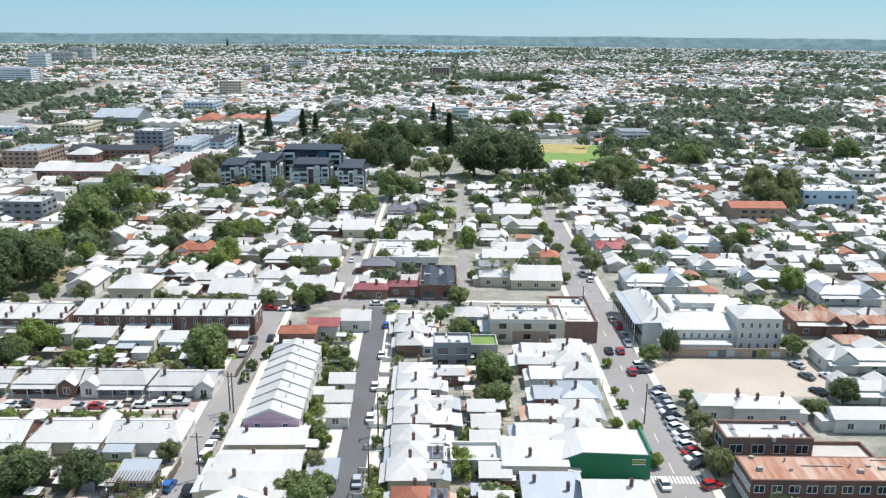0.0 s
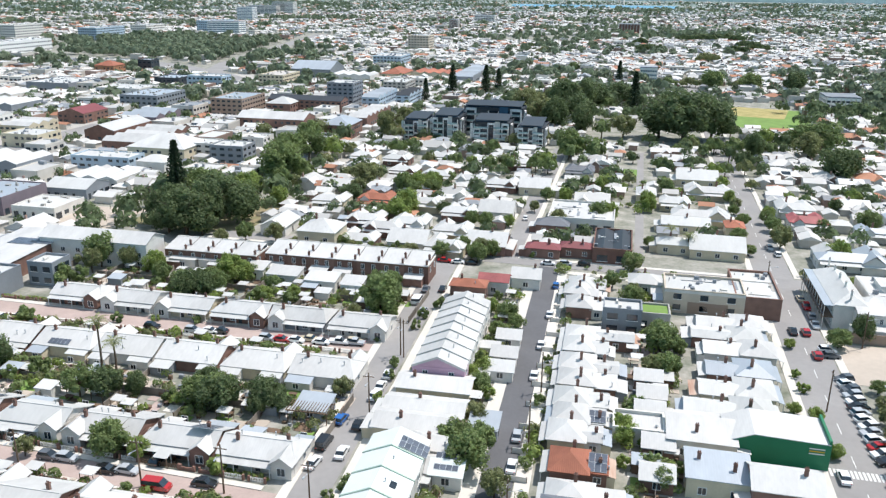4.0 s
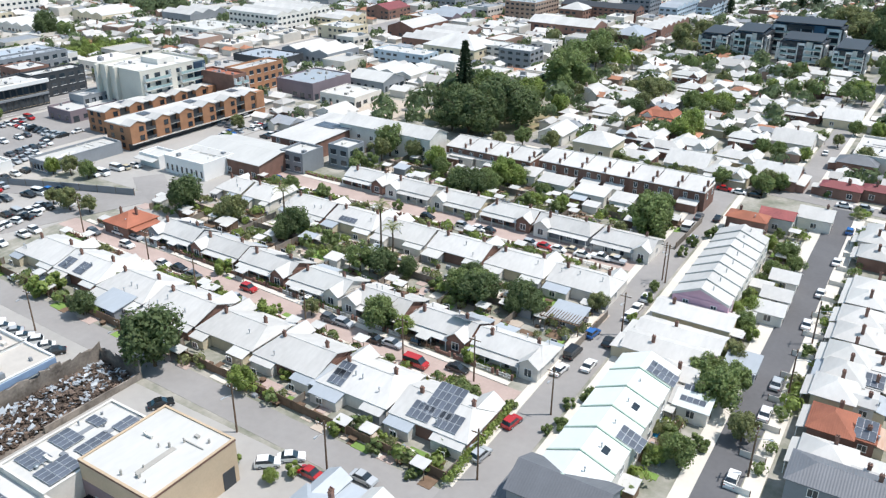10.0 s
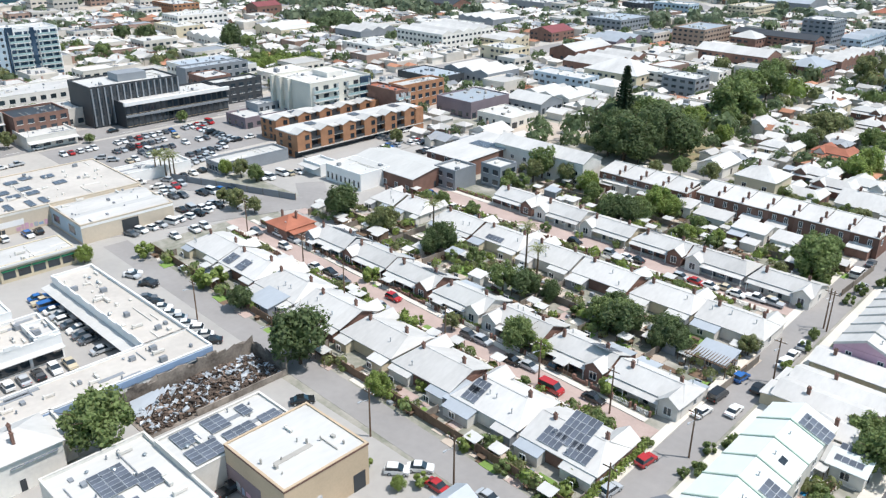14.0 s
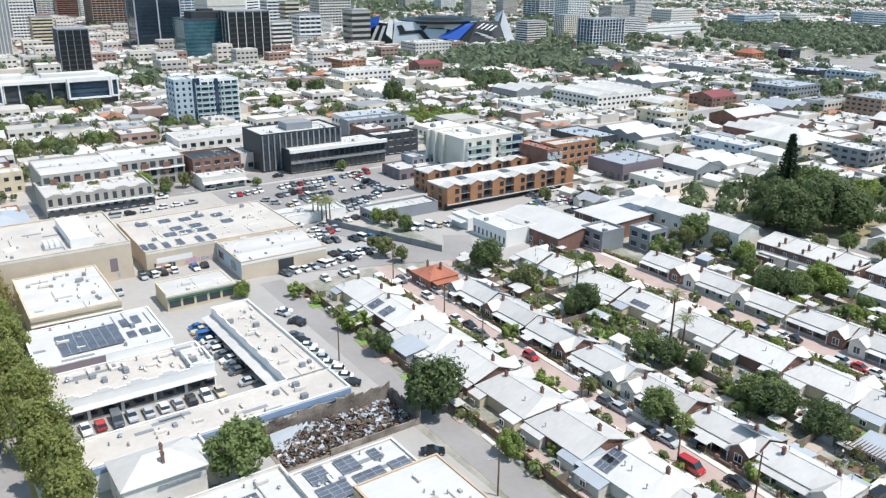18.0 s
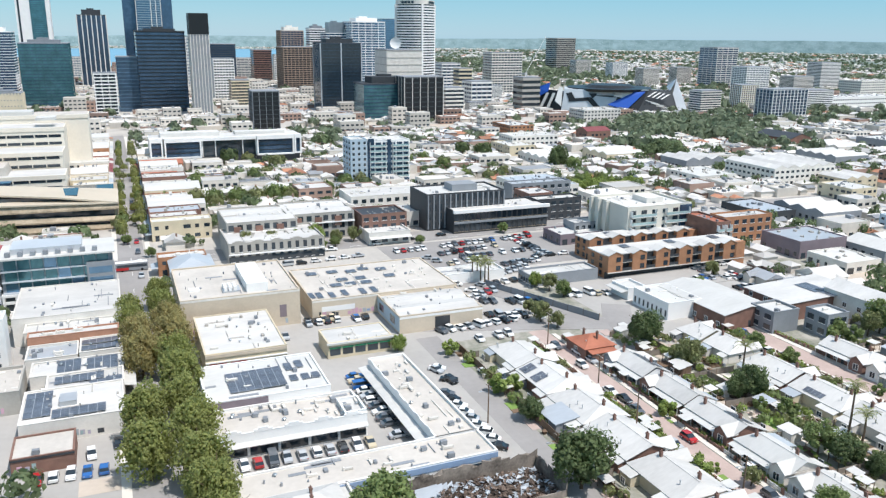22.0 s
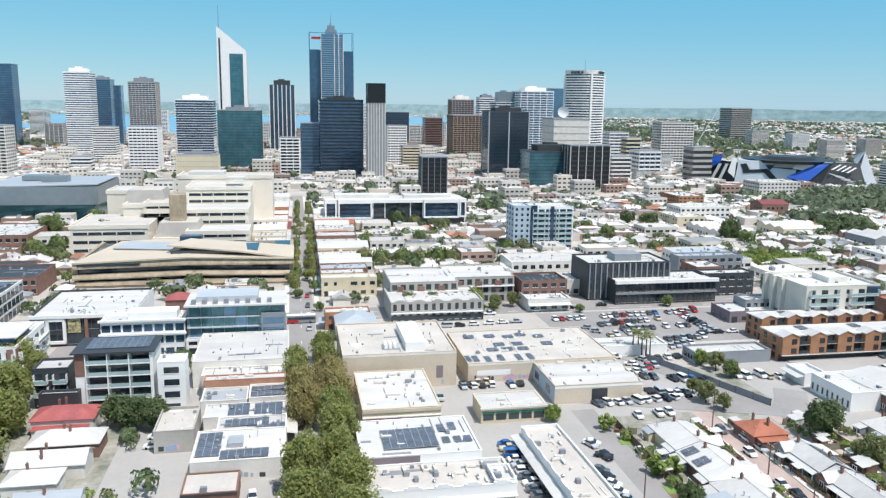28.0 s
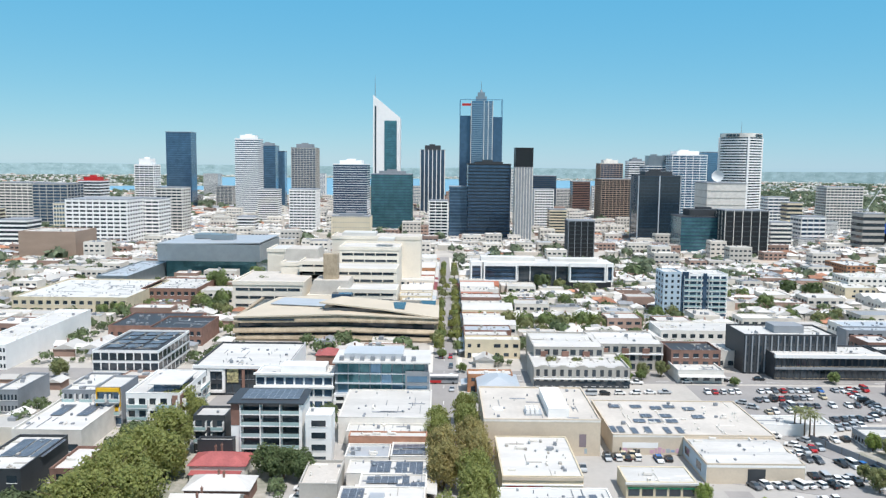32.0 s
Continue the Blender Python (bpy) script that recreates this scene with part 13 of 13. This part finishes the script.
W_ROOF, W_TILE, W_WALL, W_BRICK, W_DARK, W_GLASS = Bulk(), Bulk(), Bulk(), Bulk(), Bulk(), Bulk()


def fill_house(x, y, w, d, h, rot, roof, wall, gable=False):
    """A small hipped or gabled house."""
    c, s = math.cos(rot), math.sin(rot)
    T = lambda ps: [(x + a * c - b * s, y + a * s + b * c, z) for a, b, z in ps]
    a, b = w / 2, d / 2
    wall.add(T([(-a, -b, 0), (a, -b, 0), (-a, b, 0), (a, b, 0), (-a, -b, h), (a, -b, h), (-a, b, h), (a, b, h)]), BOXF)
    a, b = a + 0.5, b + 0.5
    k = 0.0 if gable else min(a, b) * 0.9
    r = min(a, b) * 0.4
    if a >= b:
        p = [(-a, -b, h), (a, -b, h), (a, b, h), (-a, b, h), (-a + k, 0, h + r), (a - k, 0, h + r)]
        f = HIPF
    else:
        p = [(-a, -b, h), (a, -b, h), (a, b, h), (-a, b, h), (0, -b + k, h + r), (0, b - k, h + r)]
        f = [(1, 2, 5, 4), (3, 0, 4, 5), (0, 1, 4), (2, 3, 5)]
    roof.add(T(p), f)
    if w > 8.5:
        # a cross wing, a skillion at the back and a chimney break the outline
        g = 1 if rs.rand() < 0.5 else -1
        ww, wx, e = w * 0.22, g * a * 0.5, b + rs.uniform(1.0, 2.6)
        q = r * 0.8
        roof.add(T([(wx - ww, -e, h), (wx + ww, -e, h), (wx + ww, 0, h), (wx - ww, 0, h), (wx, -e, h + q), (wx, 0, h + q)]), [(1, 2, 5, 4), (3, 0, 4, 5)])
        wall.add(T([(wx - ww + 0.3, -e + 0.4, 0), (wx + ww - 0.3, -e + 0.4, 0), (wx + ww - 0.3, 0, 0), (wx - ww + 0.3, 0, 0), (wx, -e + 0.4, h + q - 0.15), (wx - ww + 0.3, -e + 0.4, h), (wx + ww - 0.3, -e + 0.4, h)]), [(0, 1, 6, 4, 5), (1, 2, 6), (3, 0, 5)])
        e, k1 = b + rs.uniform(1.5, 4.0), a * rs.uniform(0.1, 0.9)
        alt = roof if rs.rand() < 0.5 else (W_ROOF if rs.rand() < 0.6 else W_DARK)
        alt.add(T([(-a * 0.9, b - 0.3, h - 0.1), (k1, b - 0.3, h - 0.1), (k1, e, h - 0.7), (-a * 0.9, e, h - 0.7)]), [(0, 1, 2, 3)])
        wall.add(T([(-a * 0.85, b - 0.3, 0), (k1 - 0.3, b - 0.3, 0), (k1 - 0.3, e - 0.3, 0), (-a * 0.85, e - 0.3, 0), (-a * 0.85, b - 0.3, h - 0.2), (k1 - 0.3, b - 0.3, h - 0.2), (k1 - 0.3, e - 0.3, h - 0.75), (-a * 0.85, e - 0.3, h - 0.75)]), [(1, 2, 6, 5), (2, 3, 7, 6), (3, 0, 4, 7)])
        cx, cy = rs.uniform(-0.5, 0.5) * a, rs.uniform(-0.4, 0.4) * b
        W_BRICK.add(T([(cx - 0.35, cy - 0.35, h), (cx + 0.35, cy - 0.35, h), (cx - 0.35, cy + 0.35, h), (cx + 0.35, cy + 0.35, h), (cx - 0.35, cy - 0.35, h + r + 0.9), (cx + 0.35, cy - 0.35, h + r + 0.9), (cx - 0.35, cy + 0.35, h + r + 0.9), (cx + 0.35, cy + 0.35, h + r + 0.9)]), BOXF)
        if rs.rand() < 0.2 and not gable and a >= b:
            sl = r / b
            W_GLASS.add(T([(-2, -b * 0.8, h + b * 0.2 * sl + 0.12), (1.8, -b * 0.8, h + b * 0.2 * sl + 0.12), (1.8, -b * 0.35, h + b * 0.65 * sl + 0.12), (-2, -b * 0.35, h + b * 0.65 * sl + 0.12)]), [(0, 1, 2, 3)])


def fill_block(x, y, w, d, h, rot, roof, wall):
    """A flat-roofed building with parapet, rooftop plant and window bands."""
    c, s = math.cos(rot), math.sin(rot)
    T = lambda ps: [(x + a * c - b * s, y + a * s + b * c, z) for a, b, z in ps]
    a, b = w / 2, d / 2
    B = lambda a0, a1, b0, b1, z0, z1: T([(a0, b0, z0), (a1, b0, z0), (a0, b1, z0), (a1, b1, z0), (a0, b0, z1), (a1, b0, z1), (a0, b1, z1), (a1, b1, z1)])
    wall.add(B(-a, a, -b, b, 0, h - 0.3), BOXF)
    roof.add(B(-a + 0.3, a - 0.3, -b + 0.3, b - 0.3, h - 0.3, h - 0.1), BOXF)
    for a0, a1, b0, b1 in ((-a, a, -b, -b + 0.3), (-a, a, b - 0.3, b), (-a, -a + 0.3, -b, b), (a - 0.3, a, -b, b)):
        wall.add(B(a0, a1, b0, b1, h - 0.3, h + 0.35), BOXF)
    for i in range(rs.randint(0, 4)):
        ux, uy, us = rs.uniform(-0.7, 0.7) * a, rs.uniform(-0.7, 0.7) * b, rs.uniform(0.5, 1.6)
        W_DARK.add(B(ux - us, ux + us, uy - us * 0.7, uy + us * 0.7, h - 0.1, h + rs.uniform(0.6, 1.6)), BOXF)
    if h > 6:
        n = int(h // 3.3)
        m = max(2, int(b // 1.8))
        m2 = max(2, int(a // 1.8))
        for i in range(n):
            z = 0.9 + i * (h - 0.6) / n
            for q in range(m):
                o = -b + 2 * b * (q + 0.5) / m
                W_GLASS.add(B(a, a + 0.06, o - b / m * 0.6, o + b / m * 0.6, z, z + 1.4), BOXF)
            for q in range(m2):
                o = -a + 2 * a * (q + 0.5) / m2
                W_GLASS.add(B(o - a / m2 * 0.6, o + a / m2 * 0.6, -b - 0.06, -b, z, z + 1.4), BOXF)


def pick(far):
    roof = (W_ROOF, W_ROOF, W_ROOF, W_ROOF, W_ROOF, W_DARK, W_TILE)[rs.choice(7, p=[.17, .17, .17, .16, .15, .11, .07] if not far else [.145, .145, .145, .145, .14, .17, .11])]
    return roof, (W_WALL if rs.rand() < 0.82 else W_BRICK)


step = (16.5, 22.0)
for ix in range(-170, 60):
    for iy in range(-75, 120):
        x, y = ix * step[0] + rs.uniform(-2.5, 2.5), iy * step[1] + rs.uniform(-3, 3)
        r, a = math.hypot(x, y), math.degrees(math.atan2(y, x)) % 360
        if not (52 < a < 222) or r > 2600 or r < 120 or in_water(x, y) or open_land(x, y):
            continue
        if (iy % 4 == 0 and y > 250) or ix % 9 == 0:
            continue
        leafy = noise.noise((x / 210, y / 210, 0.7))
        if (r > 1000 and rs.rand() < (r - 1000) / 6000) or (r > 760 and leafy > 0.36):
            continue
        if not free(x, y, 1 if r < 700 else 2):
            continue
        city = (x < -225 and -340 < y < 420) or (-900 < x < -150 and 300 < y < 950)
        roof, wall = pick(r > 500 and not city)
        rot = rs.choice([0.01, 0.01, 0.03, -0.03, 0.02]) + rs.uniform(-0.02, 0.02)
        if city:
            kind = rs.rand()
            if kind < 0.05:
                continue
            if kind < 0.42:
                for q in (-1, 1):
                    rf, wa = pick(False)
                    fill_house(x + rs.uniform(-1, 1), y + q * 5.6, rs.uniform(9, 15), rs.uniform(7, 10), rs.uniform(3, 4.8), rot, rf, wa, rs.rand() < 0.5)
            elif kind < 0.62:
                for q in (-1, 1):
                    rf, wa = pick(False)
                    fill_block(x + q * 4.2, y + rs.uniform(-2, 2), rs.uniform(6.5, 8.2), rs.uniform(12, 20), rs.uniform(3.5, 5.5), rot, rf, wa)
            else:
                h = rs.uniform(3.6, 7.5) if x > -640 else rs.choice([5, 7, 9, 12, 16], p=[.3, .3, .2, .15, .05])
                fill_block(x, y, rs.uniform(11, 16.5), rs.uniform(13, 22), h, rot, W_ROOF if roof is W_TILE else roof, wall)
        else:
            k = rs.rand()
            if k < 0.1:
                continue
            if k < 0.16:
                fill_block(x, y, rs.uniform(12, 16), rs.uniform(14, 19), rs.uniform(5, 8), rot, W_ROOF if roof is W_TILE else roof, wall)
            else:
                fill_house(x, y - 2.5, rs.uniform(9, 13), rs.uniform(8.5, 12), rs.uniform(3, 3.8), rot, roof, wall, rs.rand() < 0.3)
                if rs.rand() < 0.7:
                    fill_house(x + rs.uniform(-3, 3), y + 8.2, rs.uniform(4, 8), rs.uniform(4, 6), 2.5, rot, W_ROOF, wall, True)
# small houses and sheds in the remaining gaps nearby
for q in range(5200):
    a, r = radians(rs.uniform(54, 218)), rs.uniform(215, 560)
    x, y = r * math.cos(a), r * math.sin(a)
    if open_land(x, y) or not free(x, y, 1):
        continue
    roof, wall = pick(False)
    fill_house(x, y, rs.uniform(5, 9.5), rs.uniform(5, 8), rs.uniform(2.5, 3.4), rs.uniform(-0.03, 0.04), roof, wall, rs.rand() < 0.5)
    i, j = int((x + 1600) // 4), int((y + 1000) // 4)
    OCC[i - 1:i + 2, j - 1:j + 2] = True
for q in range(9000):
    a, r = radians(rs.uniform(58, 150)), rs.uniform(235, 520)
    x, y = r * math.cos(a), r * math.sin(a)
    if open_land(x, y) or not free(x, y, 0):
        continue
    roof, wall = pick(False)
    fill_house(x, y, rs.uniform(4, 6.5), rs.uniform(4, 6), rs.uniform(2.3, 3.0), rs.uniform(-0.03, 0.04), roof, wall, rs.rand() < 0.6)
    i, j = int((x + 1600) // 4), int((y + 1000) // 4)
    OCC[i - 1:i + 2, j - 1:j + 2] = rs.rand() < 0.8
for q in range(7000):
    a, r = radians(rs.uniform(54, 160)), rs.uniform(540, 1350)
    x, y = r * math.cos(a), r * math.sin(a)
    if open_land(x, y) or in_water(x, y) or noise.noise((x / 210, y / 210, 0.7)) > 0.34 or not free(x, y, 0):
        continue
    roof, wall = pick(True)
    fill_house(x, y, rs.uniform(6, 9.5), rs.uniform(6, 9), rs.uniform(2.6, 3.6), rs.uniform(-0.03, 0.04), roof, wall, rs.rand() < 0.5)
# the farthest houses, roofs alone telling them apart
for q in range(5200):
    a, r = radians(rs.uniform(52, 222)), rs.uniform(2500, 4700)
    x, y = r * math.cos(a), r * math.sin(a)
    if in_water(x, y) or noise.noise((x / 260, y / 260, 0.7)) > 0.2:
        continue
    fill_house(x, y, 8.4, rs.uniform(9, 20), rs.uniform(3.5, 7), rs.uniform(-0.5, 0.5), W_ROOF if rs.rand() < 0.8 else W_TILE, W_WALL, rs.rand() < 0.4)
W_ROOF.done("suburb_roofs", "far_roof", "pale sheet roofs of the surrounding suburb", "roofs")
W_TILE.done("suburb_tile_roofs", "far_tile", "terracotta and brown tiled roofs of the suburb", "roofs")
W_WALL.done("suburb_walls", "far_wall", "rendered walls of the surrounding suburb", "walls")
W_BRICK.done("suburb_brick_walls", "far_brick", "brick walls of the surrounding suburb", "walls")
W_DARK.done("suburb_grey_roofs", "far_dark", "grey roofs and rooftop plant of the suburb", "roofs")
W_GLASS.done("suburb_windows", "glass", "windows of the surrounding buildings", "windows")
# trees of the suburb, denser with distance
px, py, ph, pw = [], [], [], []
while len(px) < 23000:
    a, r = radians(rs.uniform(52, 222)), 130 + 4200 * rs.rand() ** 0.8
    x, y = r * math.cos(a), r * math.sin(a)
    if in_water(x, y) or (((x < -225 and -340 < y < 420) or (-640 < x < -130 and 300 < y < 700)) and rs.rand() < 0.25) or open_land(x, y):
        continue
    if r < 420 and rs.rand() < 0.2:
        continue
    if not free(x, y, 0):
        continue
    leafy = noise.noise((x / 210, y / 210, 0.7))
    if r > 560 and rs.rand() < ((0.82 if leafy < 0.1 else 0.45) if r < 1400 else 0.6 if leafy < 0.1 else 0):
        continue
    px.append(x), py.append(y)
    h = rs.uniform(4, 9) * (0.95 if r > 1200 else 1.1 if r > 560 else 1) * (1.4 if r > 560 and leafy > 0.12 else 1)
    ph.append(h), pw.append(h * rs.uniform(0.8, 1.3))
# garden trees close by
for q in range(17000):
    a, r = radians(rs.uniform(54, 218)), 190 + 510 * rs.rand() ** 1.4
    x, y = r * math.cos(a), r * math.sin(a)
    if open_land(x, y) or not free(x, y, 0) or (x < -225 and rs.rand() < 0.35):
        continue
    h = rs.uniform(2.2, 7)
    px.append(x), py.append(y), ph.append(h), pw.append(h * rs.uniform(0.9, 1.4))
# taller back-garden trees between the house lots
for ix in range(-60, 30):
    for iy in range(9, 36):
        for dx, dy in ((0.5, 11), (0.5, 4.2)):
            x, y = (ix + dx) * step[0] + rs.uniform(-1.2, 1.2), iy * step[1] + dy + rs.uniform(-1.5, 1.5)
            r = math.hypot(x, y)
            if rs.rand() < 0.42 or not 235 < r < 760 or x < -420 or open_land(x, y) or not FREE0[int((x + 1600) // 4), int((y + 1000) // 4)] or (33 < x < 52 and y < 420):
                continue
            h = rs.uniform(5, 9.5)
            px.append(x), py.append(y), ph.append(h), pw.append(h * rs.uniform(0.75, 1.05))
# woods: parkland, the ridge and the river's edge
for cx, cy, sx, sy, n in [(-165, 262, 30, 50, 30), (-165, 355, 50, 90, 55), (-60, 330, 70, 90, 60), (-620, 470, 60, 110, 150), (-560, 420, 50, 60, 70), (150, 560, 60, 60, 70), (-20, 640, 60, 60, 60), (-140, 760, 120, 60, 70), (260, 800, 160, 60, 120), (-2000, 900, 500, 260, 500), (-1500, 850, 300, 150, 260), (-420, 840, 90, 60, 140), (-700, 700, 160, 120, 160), (520, 1100, 300, 120, 260), (-570, 875, 110, 50, 260), (-620, 990, 130, 110, 330), (-525, 990, 60, 150, 200), (-700, 1060, 110, 90, 200), (-470, 700, 130, 40, 60), (-480, 352, 40, 24, 60), (-520, 470, 80, 40, 120)]:
    for i in range(n):
        x, y = rs.normal(cx, sx * 0.5), rs.normal(cy, sy * 0.5)
        if free(x, y, 0):
            px.append(x), py.append(y)
            h = rs.uniform(8, 14)
            ph.append(h), pw.append(h * rs.uniform(0.8, 1.2))
px, py, ph, pw = map(np.array, (px, py, ph, pw))
rr = np.hypot(px, py)
# from 600 m outwards the leaf colour itself carries the haze
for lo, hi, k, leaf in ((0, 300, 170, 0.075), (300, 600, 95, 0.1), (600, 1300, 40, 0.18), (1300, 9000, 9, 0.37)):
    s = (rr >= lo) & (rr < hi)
    quad_mesh("suburb_trees", leaf_cloud(rs, px[s], py[s], ph[s], pw[s], k, leaf), "far_leaf" if hi < 700 else "hazed_leaf", "many scattered trees of the suburb", "trees")

# windows and doors hang on their wall; chimneys, flues, panels and plant on their roof
KIN = {}
for o in list(bpy.data.objects):
    if o.parent is not None and o.type == "MESH":
        KIN.setdefault(o.parent, []).append(o)
WALLS, ROOFS = ("wall", "front_wall", "main_wall", "street_wing"), ("roof", "front_roof", "main_roof", "street_wing_roof")
for kids in KIN.values():
    base = [(o.name.split(".")[0], o) for o in kids]
    wall_, roof_ = [next((o for n, o in base if n in ws_ and o.matrix_basis.is_identity), None) for ws_ in (WALLS, ROOFS)]
    for n, o in base:
        if wall_ and n in ("window", "door", "window_band", "wall_paint", "wall_sign", "shopfront"):
            o.parent = wall_
        elif roof_ and n in ("chimney", "flue", "solar_panel", "rooftop_unit", "skylight", "ridge_cap", "solar_roof_panel", "roof_clutter"):
            o.parent = roof_
